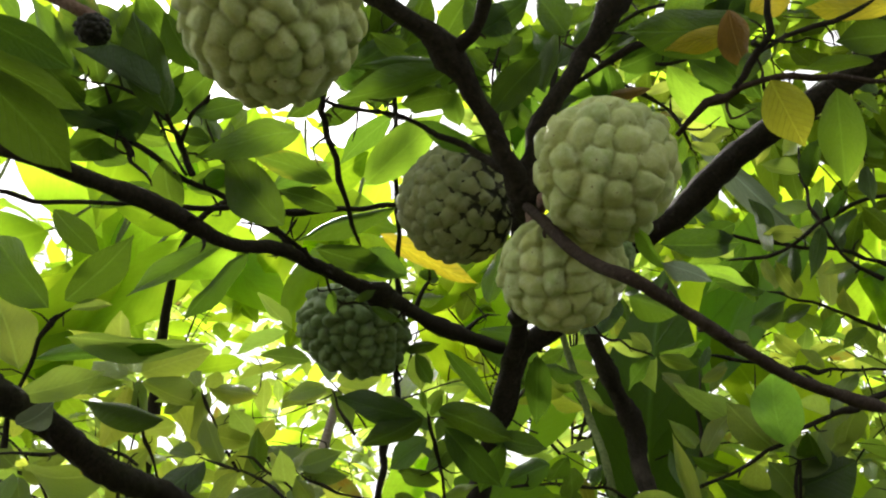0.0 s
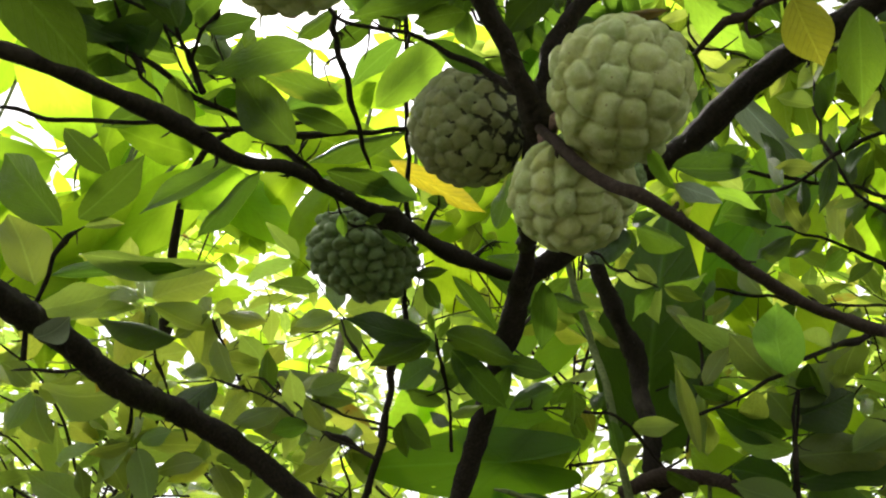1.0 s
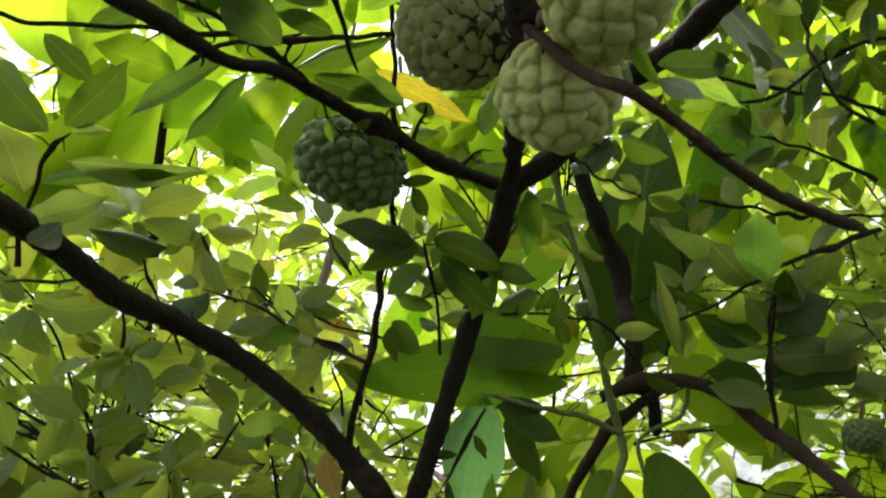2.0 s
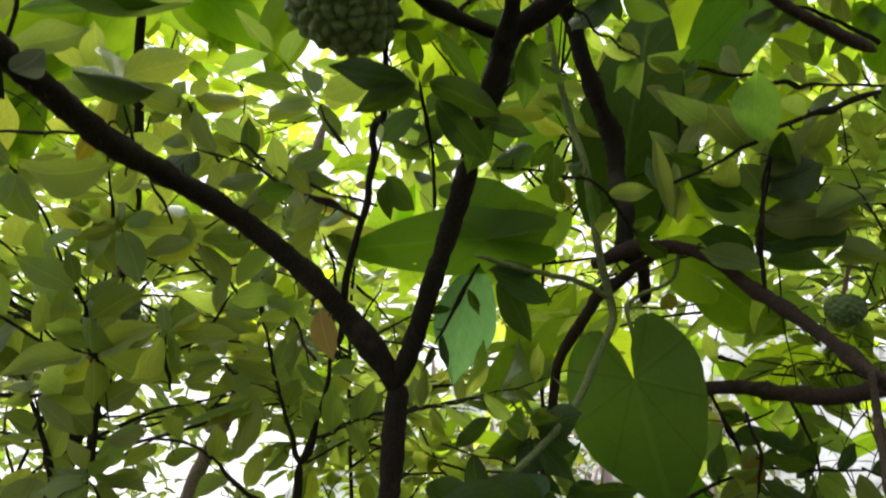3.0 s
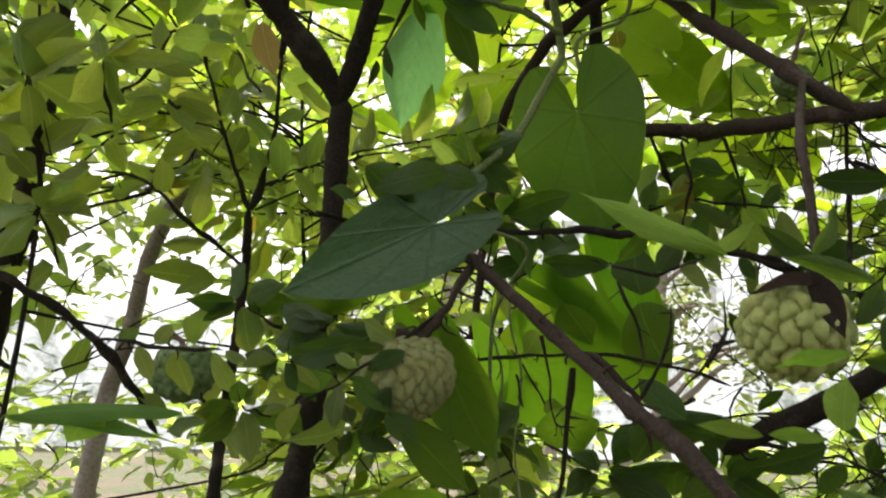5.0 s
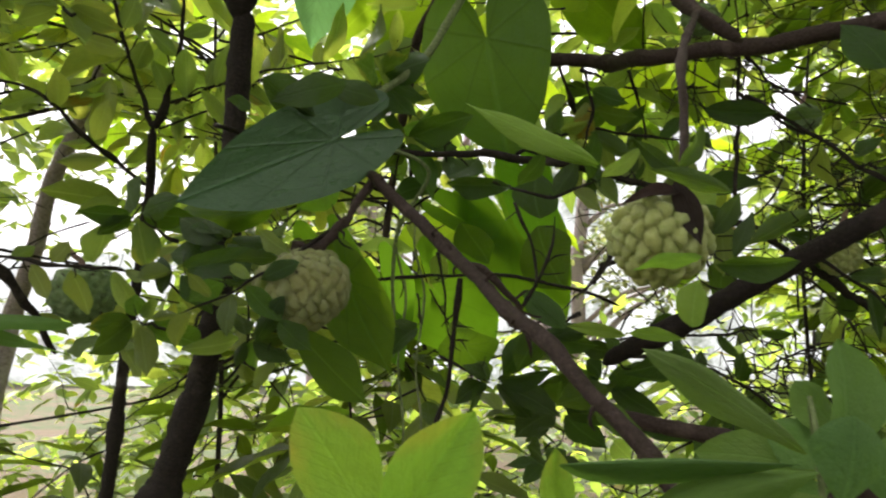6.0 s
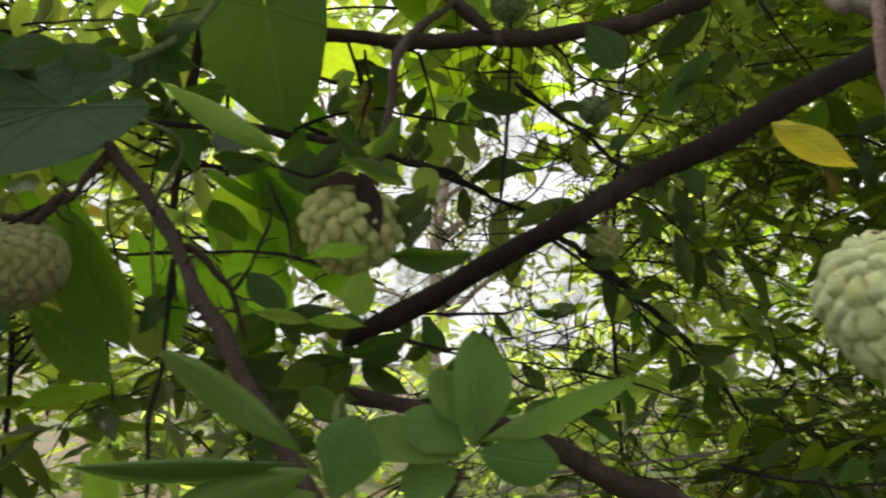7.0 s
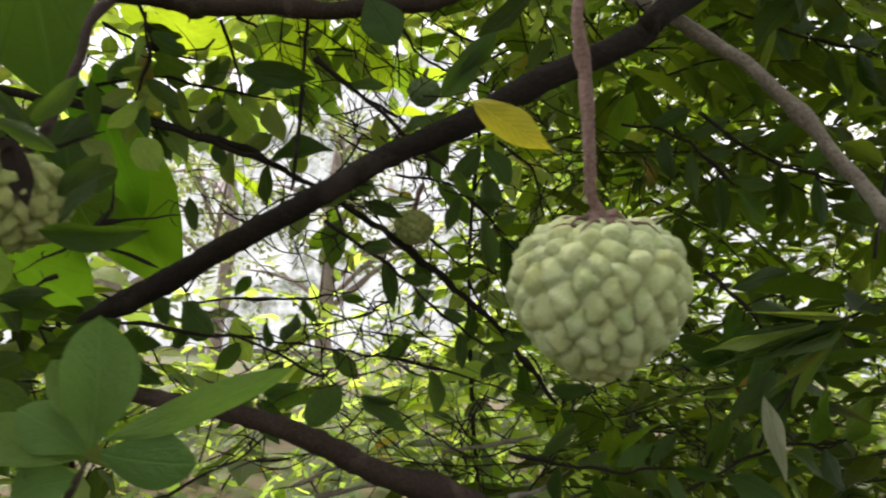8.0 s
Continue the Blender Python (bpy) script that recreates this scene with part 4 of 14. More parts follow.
# ---- leaves of the fruit tree, upper left ----
tk = limb("twig", [(-0.286, 0.501, 1.813, 0.0023), (-0.287, 0.489, 1.843, 0.0022), (-0.275, 0.469, 1.869, 0.0022), (-0.266, 0.458, 1.884, 0.0020), (-0.250, 0.450, 1.895, 0.0015)], BARK, tree, step=0.006, sides=10, knots=0.35, seed=29, spurs=0.28)
leaf(tk, (-0.268, 0.449, 1.895), (-0.329, 0.427, 1.950), 0.0393, (-0.146, -0.854, -0.499), LEAF, k=1)
leaf(tk, (-0.254, 0.446, 1.899), (-0.217, 0.432, 1.951), 0.0352, (0.771, -0.192, -0.607), LEAF, k=3)
leaf(tk, (-0.250, 0.450, 1.895), (-0.230, 0.464, 1.911), 0.0099, (0.627, -0.773, -0.091), LEAF_MID, k=3)
leaf(tk, (-0.253, 0.462, 1.879), (-0.160, 0.487, 1.887), 0.0222, (0.205, -0.517, -0.831), LEAF_MID, k=1)
leaf(tk, (-0.274, 0.472, 1.866), (-0.178, 0.484, 1.889), 0.0159, (0.261, -0.489, -0.833), LEAF, k=4)
leaf(tk, (-0.285, 0.475, 1.861), (-0.317, 0.455, 1.916), 0.0371, (0.564, -0.826, 0.023), LEAF_MID, k=1)
leaf(tk, (-0.283, 0.487, 1.846), (-0.233, 0.495, 1.871), 0.0271, (0.253, -0.947, -0.199), LEAF_MID, k=4)
leaf(tree, (-0.266, 0.474, 1.816), (-0.242, 0.468, 1.825), 0.0239, (0.338, -0.118, -0.934), LEAF_GREY, k=2)
leaf(tree, (-0.218, 0.578, 1.881), (-0.287, 0.562, 1.896), 0.0245, (0.227, -0.974, 0.011), LEAF, k=5)
leaf(tw_g, (-0.210, 0.414, 1.986), (-0.253, 0.424, 1.974), 0.0195, (0.165, -0.427, -0.889), LEAF, k=4)
leaf(tw_g, (-0.288, 0.432, 1.978), (-0.251, 0.458, 1.953), 0.0224, (0.408, -0.865, -0.293), LEAF, k=0)
leaf(tw_g, (-0.027, 0.451, 2.001), (-0.099, 0.442, 1.962), 0.0186, (0.295, -0.886, -0.358), LEAF, k=5)
leaf(tree, (-0.119, 0.373, 1.889), (-0.192, 0.415, 1.878), 0.0181, (-0.354, -0.763, -0.540), LEAF, k=3)
leaf(tree, (-0.111, 0.393, 1.898), (-0.158, 0.417, 1.861), 0.0158, (-0.179, -0.913, -0.367), LEAF, k=1)
leaf(tree, (-0.084, 0.368, 1.897), (-0.128, 0.350, 1.946), 0.0344, (-0.150, -0.883, -0.445), LEAF, k=3)
leaf(tree, (-0.075, 0.334, 1.948), (-0.140, 0.329, 1.925), 0.0280, (0.202, -0.901, -0.383), LEAF, k=2)
leaf(tree, (-0.139, 0.294, 1.913), (-0.158, 0.253, 1.949), 0.0293, (0.625, -0.660, -0.416), LEAF, k=4)
leaf(tree, (-0.135, 0.276, 1.903), (-0.193, 0.261, 1.924), 0.0174, (-0.258, -0.274, -0.926), LEAF, k=5)
leaf(tree, (-0.227, 0.296, 1.936), (-0.190, 0.327, 1.941), 0.0201, (0.636, -0.728, -0.255), LEAF, k=4)
leaf(tree, (-0.180, 0.338, 1.923), (-0.226, 0.337, 1.936), 0.0182, (-0.251, -0.354, -0.901), LEAF, k=2)
leaf(tree, (-0.188, 0.316, 1.946), (-0.165, 0.344, 1.958), 0.0145, (0.800, -0.525, -0.290), LEAF, k=1)
leaf(tree, (-0.162, 0.344, 1.932), (-0.158, 0.378, 1.909), 0.0223, (0.162, -0.582, -0.797), LEAF, k=0)
leaf(tree, (-0.064, 0.389, 1.962), (-0.123, 0.374, 1.974), 0.0208, (0.081, -0.779, -0.621), LEAF, k=0)
leaf(tree, (-0.061, 0.402, 1.948), (-0.101, 0.389, 1.953), 0.0167, (0.125, -0.618, -0.776), LEAF, k=3)
leaf(tree, (-0.084, 0.450, 1.955), (-0.026, 0.475, 1.955), 0.0218, (0.319, -0.741, -0.590), LEAF, k=4)
leaf(tree, (-0.015, 0.466, 1.942), (-0.070, 0.462, 1.966), 0.0271, (-0.000, -0.984, -0.180), LEAF, k=2)
leaf(tree, (-0.167, 0.389, 1.957), (-0.112, 0.384, 1.970), 0.0254, (0.185, -0.312, -0.932), LEAF, k=0)
leaf(tree, (-0.118, 0.417, 1.988), (-0.069, 0.399, 1.993), 0.0222, (-0.166, -0.656, -0.737), LEAF, k=4)
leaf(tree, (-0.202, 0.306, 1.941), (-0.217, 0.274, 1.934), 0.0177, (0.239, 0.115, -0.964), LEAF, k=2)
leaf(tree, (-0.139, 0.319, 1.945), (-0.108, 0.316, 1.960), 0.0157, (0.140, -0.856, -0.498), LEAF, k=2)
leaf(tree, (-0.126, 0.283, 1.941), (-0.142, 0.254, 1.954), 0.0229, (-0.165, -0.338, -0.926), LEAF, k=3)
leaf(tree, (-0.180, 0.336, 1.940), (-0.209, 0.316, 1.949), 0.0172, (0.467, -0.818, -0.336), LEAF, k=4)
leaf(tree, (-0.111, 0.159, 1.752), (-0.097, 0.201, 1.752), 0.0201, (0.529, -0.169, -0.832), LEAF, k=3)
leaf(tree, (-0.114, 0.156, 1.755), (-0.093, 0.187, 1.767), 0.0115, (0.622, -0.145, -0.770), LEAF, k=3)
leaf(tree, (-0.111, 0.149, 1.762), (-0.097, 0.178, 1.777), 0.0122, (0.681, 0.016, -0.732), LEAF, k=3)
leaf(tree, (-0.046, 0.411, 1.984), (0.015, 0.376, 2.024), 0.0350, (0.233, -0.527, -0.817), LEAF_PALE, k=5)
leaf(tree, (0.021, 0.298, 1.961), (-0.050, 0.314, 1.956), 0.0235, (0.041, -0.157, -0.987), LEAF, k=4)
leaf(tree, (0.019, 0.294, 1.965), (-0.042, 0.298, 1.972), 0.0124, (-0.124, -0.765, -0.632), LEAF, k=5)
leaf(tree, (0.021, 0.314, 1.959), (-0.012, 0.324, 1.962), 0.0195, (-0.067, 0.011, -0.998), LEAF, k=3)
leaf(tree, (0.055, 0.287, 1.974), (0.029, 0.273, 2.003), 0.0297, (-0.041, -0.875, -0.483), LEAF, k=4)
leaf(tree, (0.076, 0.306, 1.985), (0.045, 0.336, 1.966), 0.0255, (-0.123, -0.614, -0.780), LEAF, k=3)
leaf(tree, (0.038, 0.283, 1.978), (0.066, 0.275, 2.003), 0.0209, (0.415, -0.611, -0.674), LEAF, k=4)
leaf(tree, (0.091, 0.290, 1.988), (0.070, 0.275, 2.017), 0.0214, (-0.444, -0.635, -0.632), LEAF, k=5)
leaf(tree, (0.079, 0.325, 1.979), (0.094, 0.301, 2.021), 0.0141, (0.348, -0.742, -0.573), LEAF, k=5)
leaf(tree, (-0.001, 0.331, 1.954), (0.042, 0.355, 1.946), 0.0158, (-0.048, -0.240, -0.970), LEAF, k=2)
leaf(tree, (-0.052, 0.335, 2.021), (-0.014, 0.324, 2.048), 0.0181, (0.397, -0.521, -0.756), LEAF, k=0)
leaf(tree, (0.106, 0.396, 2.051), (0.148, 0.386, 2.093), 0.0326, (-0.103, -0.986, -0.127), LEAF_PALE, k=2)


# ---- leaves above and beside the fruit cluster ----
tr2 = limb("twig", [(0.144, 0.297, 1.896, 0.0020), (0.156, 0.278, 1.895, 0.0021), (0.167, 0.262, 1.891, 0.0021), (0.188, 0.254, 1.885, 0.0019), (0.210, 0.254, 1.886, 0.0019), (0.243, 0.256, 1.886, 0.0018)], BARK_RED, tree, step=0.006, sides=10, knots=0.35, seed=30, spurs=0.28)
limb("twig", [(0.164, 0.263, 1.890, 0.0021), (0.172, 0.252, 1.901, 0.0023), (0.179, 0.241, 1.906, 0.0023), (0.177, 0.224, 1.917, 0.0018)], BARK, tree, step=0.006, sides=10, knots=0.3, seed=31, spurs=0.28)
limb("twig", [(0.175, 0.251, 1.902, 0.0016), (0.192, 0.245, 1.910, 0.0016), (0.215, 0.241, 1.915, 0.0014), (0.237, 0.232, 1.926, 0.0012)], BARK, tree, step=0.006, sides=10, knots=0.3, seed=32, spurs=0.28)
limb("twig", [(0.095, 0.306, 1.957, 0.0020), (0.115, 0.291, 1.959, 0.0022), (0.139, 0.277, 1.960, 0.0022), (0.150, 0.270, 1.954, 0.0019)], BARK, tree, step=0.006, sides=10, knots=0.3, seed=33, spurs=0.28)
leaf(tr2, (0.176, 0.252, 1.880), (0.190, 0.271, 1.853), 0.0232, (-0.498, -0.555, -0.667), LEAF_YELLOW, k=0)
leaf(tr2, (0.210, 0.258, 1.882), (0.214, 0.291, 1.847), 0.0222, (-0.567, -0.563, -0.602), LEAF_PALE, k=0)
leaf(tree, (0.188, 0.257, 1.940), (0.117, 0.264, 1.944), 0.0303, (-0.103, -0.701, -0.706), LEAF, k=4)
leaf(tree, (0.174, 0.254, 1.929), (0.136, 0.265, 1.930), 0.0138, (-0.213, -0.662, -0.719), LEAF_YELLOW, k=1)
leaf(tree, (0.263, 0.252, 1.950), (0.216, 0.258, 1.955), 0.0147, (-0.172, -0.836, -0.521), LEAF_YELLOW, k=4)
leaf(tree, (0.263, 0.263, 1.938), (0.234, 0.270, 1.944), 0.0223, (-0.293, -0.694, -0.657), LEAF, k=3)
leaf(tree, (0.244, 0.266, 1.919), (0.210, 0.275, 1.922), 0.0103, (-0.127, -0.119, -0.985), LEAF, k=0)
leaf(tree, (0.184, 0.252, 1.946), (0.212, 0.247, 1.967), 0.0191, (0.155, -0.895, -0.418), LEAF_YELLOW, k=1)
leaf(tree, (0.140, 0.263, 1.961), (0.172, 0.258, 1.983), 0.0232, (0.414, -0.536, -0.736), LEAF, k=1)
leaf(tree, (0.165, 0.328, 2.010), (0.210, 0.364, 1.988), 0.0254, (-0.363, -0.086, -0.928), LEAF_PALE, k=0)
leaf(tree, (0.170, 0.267, 1.899), (0.189, 0.255, 1.928), 0.0147, (-0.361, -0.918, -0.161), LEAF, k=2)
leaf(tree, (0.164, 0.241, 1.927), (0.180, 0.269, 1.913), 0.0186, (0.041, -0.470, -0.882), LEAF_BROWN, k=1)
leaf(tree, (0.123, 0.328, 1.979), (0.156, 0.330, 1.992), 0.0084, (0.281, -0.791, -0.543), LEAF_BROWN, k=5)
leaf(tree, (0.140, 0.352, 1.867), (0.190, 0.360, 1.876), 0.0213, (0.185, -0.964, -0.191), LEAF, k=3)
leaf(tree, (0.186, 0.352, 1.884), (0.166, 0.369, 1.880), 0.0156, (-0.482, -0.701, -0.525), LEAF, k=0)
leaf(tree, (0.130, 0.328, 1.827), (0.116, 0.319, 1.850), 0.0087, (-0.611, -0.556, -0.563), LEAF_PALE, k=1)
leaf(tree, (0.129, 0.325, 1.829), (0.157, 0.339, 1.830), 0.0120, (0.106, -0.144, -0.984), LEAF_GREY, k=4)
leaf(tree, (0.155, 0.346, 1.845), (0.196, 0.361, 1.846), 0.0101, (0.338, -0.891, -0.304), LEAF_PALE, k=2)
leaf(tree, (0.313, 0.640, 2.343), (0.494, 0.784, 2.273), 0.0331, (-0.117, -0.310, -0.944), LEAF_GREY, "lance", k=0)
leaf(tree, (-0.055, 0.558, 2.077), (0.045, 0.619, 2.055), 0.0256, (0.094, -0.464, -0.881), LEAF_YELLOW, k=1, label="yellow-brown dying leaf")


# ---- leaves below the cluster ----
leaf(tree, (-0.005, 0.530, 1.859), (-0.078, 0.540, 1.874), 0.0249, (-0.236, -0.487, -0.841), LEAF, k=2)
leaf(tree, (-0.003, 0.531, 1.858), (-0.049, 0.558, 1.853), 0.0237, (-0.211, -0.514, -0.831), LEAF, k=4)
leaf(tree, (-0.010, 0.535, 1.869), (-0.050, 0.545, 1.885), 0.0159, (-0.300, -0.946, -0.119), LEAF, k=5)
leaf(tree, (0.008, 0.562, 1.884), (0.067, 0.595, 1.878), 0.0288, (0.256, -0.586, -0.769), LEAF, k=4)
leaf(tree, (0.013, 0.571, 1.874), (0.059, 0.619, 1.848), 0.0281, (0.219, -0.608, -0.763), LEAF, k=3)
leaf(tree, (0.035, 0.597, 1.986), (0.094, 0.644, 1.964), 0.0272, (0.342, -0.722, -0.601), LEAF, k=3)
leaf(tree, (0.092, 0.578, 1.950), (0.088, 0.635, 1.910), 0.0271, (-0.480, -0.524, -0.703), LEAF, k=5)
leaf(tree, (0.010, 0.581, 1.957), (0.057, 0.633, 1.926), 0.0154, (0.298, -0.665, -0.685), LEAF, k=3)
leaf(tree, (0.105, 0.664, 1.891), (0.060, 0.692, 1.885), 0.0283, (-0.496, -0.848, -0.187), LEAF, k=1)
leaf(tree, (0.126, 0.684, 1.899), (0.136, 0.726, 1.880), 0.0277, (0.500, -0.459, -0.734), LEAF, k=2)
leaf(tree, (-0.036, 0.695, 1.875), (-0.007, 0.734, 1.861), 0.0311, (0.722, -0.644, -0.252), LEAF, k=0)
leaf(tree, (-0.034, 0.696, 1.873), (-0.026, 0.742, 1.849), 0.0192, (0.688, -0.426, -0.587), LEAF, k=5)
leaf(tree, (-0.014, 0.567, 1.941), (-0.001, 0.599, 1.933), 0.0175, (0.743, -0.419, -0.521), LEAF, k=3)
leaf(tree, (-0.012, 0.538, 1.977), (0.013, 0.551, 1.994), 0.0140, (0.618, -0.695, -0.367), LEAF, k=5)
leaf(tree, (-0.011, 0.508, 1.982), (0.012, 0.527, 1.993), 0.0127, (0.679, -0.582, -0.447), LEAF, k=2)
leaf(tree, (0.047, 0.510, 1.952), (0.059, 0.497, 2.001), 0.0236, (-0.348, -0.923, -0.166), LEAF, k=4)
leaf(tree, (-0.020, 0.557, 1.937), (0.005, 0.570, 1.954), 0.0118, (0.629, -0.637, -0.446), LEAF, k=4)
leaf(tree, (0.040, 0.587, 1.983), (0.107, 0.607, 1.994), 0.0142, (0.325, -0.869, -0.372), LEAF, k=2)
leaf(tree, (-0.001, 0.576, 1.866), (-0.034, 0.608, 1.856), 0.0246, (-0.614, -0.738, -0.282), LEAF, k=0)
leaf(tree, (0.027, 0.594, 1.877), (-0.007, 0.629, 1.863), 0.0226, (-0.469, -0.677, -0.567), LEAF, k=0)
leaf(tree, (0.052, 0.630, 1.899), (0.110, 0.655, 1.903), 0.0218, (0.395, -0.846, -0.359), LEAF, k=2)
leaf(tree, (0.062, 0.633, 1.895), (0.043, 0.679, 1.868), 0.0259, (0.262, -0.408, -0.874), LEAF, k=0)
limb("twig", [(0.019, 0.590, 1.978, 0.0022), (0.040, 0.574, 1.983, 0.0017), (0.060, 0.571, 1.988, 0.0013)], BARK, tree, step=0.006, sides=10, knots=0.4, seed=34, spurs=0.28)
limb("twig", [(-0.014, 0.536, 1.963, 0.0024), (-0.007, 0.524, 1.979, 0.0018), (-0.002, 0.506, 1.985, 0.0012)], BARK, tree, step=0.006, sides=10, knots=0.4, seed=35, spurs=0.28)
v36 = limb("twig", [(0.013, 0.679, 1.834, 0.0019), (0.008, 0.621, 1.859, 0.0020), (0.004, 0.576, 1.866, 0.0019), (-0.000, 0.545, 1.873, 0.0013)], BARK, tree, step=0.006, sides=7, knots=0.35, seed=37, spurs=0.28)
leaf(v36, (0.010, 0.654, 1.846), (-0.011, 0.673, 1.873), 0.0127, (-0.404, -0.862, 0.306), LEAF, k=5)
leaf(v36, (0.012, 0.641, 1.851), (0.035, 0.611, 1.847), 0.0120, (-0.807, -0.580, -0.111), LEAF_PALE, k=1)
leaf(v36, (0.007, 0.628, 1.856), (-0.020, 0.590, 1.849), 0.0176, (0.798, -0.587, 0.138), LEAF, k=1)
leaf(v36, (0.008, 0.613, 1.862), (0.019, 0.617, 1.890), 0.0151, (0.861, -0.444, -0.250), LEAF_PALE, k=5)
leaf(v36, (0.004, 0.598, 1.863), (-0.014, 0.615, 1.879), 0.0083, (-0.787, -0.432, -0.439), LEAF, k=1)
leaf(v36, (0.006, 0.581, 1.867), (0.027, 0.598, 1.897), 0.0165, (0.857, -0.197, -0.475), LEAF, k=5)
leaf(v36, (0.001, 0.566, 1.869), (-0.027, 0.567, 1.887), 0.0210, (0.229, -0.888, 0.398), LEAF, k=3)
leaf(v36, (0.002, 0.552, 1.873), (0.011, 0.540, 1.887), 0.0087, (0.351, -0.585, -0.731), LEAF_PALE, k=3)
leaf(v36, (-0.001, 0.544, 1.874), (-0.006, 0.540, 1.890), 0.0067, (-0.172, -0.936, -0.307), LEAF_PALE, k=1)
v38 = limb("twig", [(-0.059, 0.709, 1.838, 0.0023), (-0.102, 0.718, 1.861, 0.0023), (-0.146, 0.726, 1.887, 0.0022), (-0.187, 0.733, 1.913, 0.0017), (-0.248, 0.743, 1.936, 0.0013)], BARK, tree, step=0.006, sides=7, knots=0.35, seed=39, spurs=0.28)
leaf(v38, (-0.096, 0.717, 1.854), (-0.140, 0.763, 1.853), 0.0257, (-0.679, -0.660, -0.323), LEAF_MID, k=0)
leaf(v38, (-0.111, 0.718, 1.868), (-0.128, 0.693, 1.889), 0.0216, (0.583, -0.723, -0.371), LEAF_MID, k=5)
leaf(v38, (-0.130, 0.723, 1.875), (-0.167, 0.726, 1.866), 0.0243, (0.110, -0.617, -0.779), LEAF, k=0)
leaf(v38, (-0.144, 0.724, 1.889), (-0.145, 0.677, 1.903), 0.0232, (0.162, -0.295, -0.942), LEAF_MID, k=2)
leaf(v38, (-0.164, 0.729, 1.896), (-0.193, 0.691, 1.863), 0.0271, (0.431, -0.752, 0.498), LEAF_MID, k=0)
leaf(v38, (-0.178, 0.730, 1.912), (-0.178, 0.702, 1.946), 0.0217, (-0.004, -0.780, -0.626), LEAF, k=4)
leaf(v38, (-0.200, 0.736, 1.915), (-0.228, 0.742, 1.877), 0.0216, (0.107, -0.965, -0.238), LEAF_MID, k=2)
leaf(v38, (-0.218, 0.736, 1.927), (-0.246, 0.723, 1.970), 0.0302, (0.687, -0.688, 0.233), LEAF_MID, k=4)
leaf(v38, (-0.240, 0.742, 1.929), (-0.262, 0.698, 1.872), 0.0365, (0.295, -0.806, 0.513), LEAF, k=5)
leaf(v38, (-0.251, 0.742, 1.936), (-0.287, 0.752, 1.949), 0.0226, (-0.160, -0.960, 0.228), LEAF_MID, k=1)
v40 = limb("twig", [(0.070, 0.669, 1.872, 0.0020), (0.107, 0.704, 1.892, 0.0019), (0.153, 0.742, 1.908, 0.0020), (0.187, 0.764, 1.910, 0.0018), (0.243, 0.834, 1.890, 0.0022)], BARK, tree, step=0.006, sides=7, knots=0.35, seed=41, spurs=0.28)
leaf(v40, (0.107, 0.701, 1.894), (0.121, 0.657, 1.898), 0.0215, (0.045, -0.092, -0.995), LEAF, k=4)
leaf(v40, (0.129, 0.723, 1.897), (0.146, 0.766, 1.889), 0.0176, (0.465, -0.340, -0.818), LEAF, k=3)
leaf(v40, (0.152, 0.739, 1.909), (0.175, 0.764, 1.949), 0.0157, (0.524, -0.823, 0.217), LEAF, k=5)
leaf(v40, (0.174, 0.757, 1.907), (0.181, 0.766, 1.868), 0.0169, (0.001, -0.974, -0.224), LEAF, k=1)
leaf(v40, (0.198, 0.773, 1.908), (0.241, 0.754, 1.905), 0.0226, (-0.417, -0.866, -0.275), LEAF_MID, k=2)
leaf(v40, (0.211, 0.798, 1.899), (0.206, 0.847, 1.887), 0.0222, (0.382, -0.188, -0.905), LEAF_MID, k=5)
leaf(v40, (0.234, 0.819, 1.895), (0.283, 0.852, 1.918), 0.0185, (0.632, -0.647, -0.427), LEAF, k=2)
leaf(v40, (0.245, 0.835, 1.888), (0.287, 0.880, 1.881), 0.0269, (-0.088, -0.070, -0.994), LEAF, k=3)
v42 = limb("twig", [(-0.086, 0.426, 1.933, 0.0016), (-0.072, 0.445, 1.920, 0.0015), (-0.061, 0.460, 1.913, 0.0012), (-0.043, 0.478, 1.923, 0.0009)], BARK, tree, step=0.006, sides=7, knots=0.35, seed=43, spurs=0.28)
leaf(v42, (-0.075, 0.438, 1.925), (-0.057, 0.455, 1.940), 0.0090, (0.756, -0.628, -0.186), LEAF, k=1)
leaf(v42, (-0.067, 0.453, 1.916), (-0.066, 0.465, 1.902), 0.0091, (-0.112, -0.743, -0.660), LEAF, k=1)
leaf(v42, (-0.052, 0.468, 1.918), (-0.037, 0.464, 1.927), 0.0076, (0.157, -0.814, -0.560), LEAF, k=2)
leaf(v42, (-0.041, 0.479, 1.922), (-0.021, 0.497, 1.921), 0.0087, (0.583, -0.655, -0.482), LEAF, k=4)
v44 = limb("twig", [(0.057, 0.740, 1.806, 0.0019), (0.036, 0.770, 1.773, 0.0021), (0.014, 0.789, 1.738, 0.0019)], BARK, tree, step=0.006, sides=7, knots=0.35, seed=45, spurs=0.28)
leaf(v44, (0.047, 0.756, 1.787), (0.060, 0.798, 1.777), 0.0103, (0.247, -0.297, -0.922), LEAF, k=4)
leaf(v44, (0.031, 0.771, 1.770), (-0.003, 0.787, 1.773), 0.0104, (-0.431, -0.889, -0.154), LEAF, k=0)
leaf(v44, (0.022, 0.784, 1.747), (0.031, 0.784, 1.714), 0.0127, (0.536, -0.832, 0.144), LEAF, k=0)
leaf(v44, (0.013, 0.790, 1.736), (-0.000, 0.824, 1.718), 0.0091, (-0.468, -0.546, -0.695), LEAF, k=5)


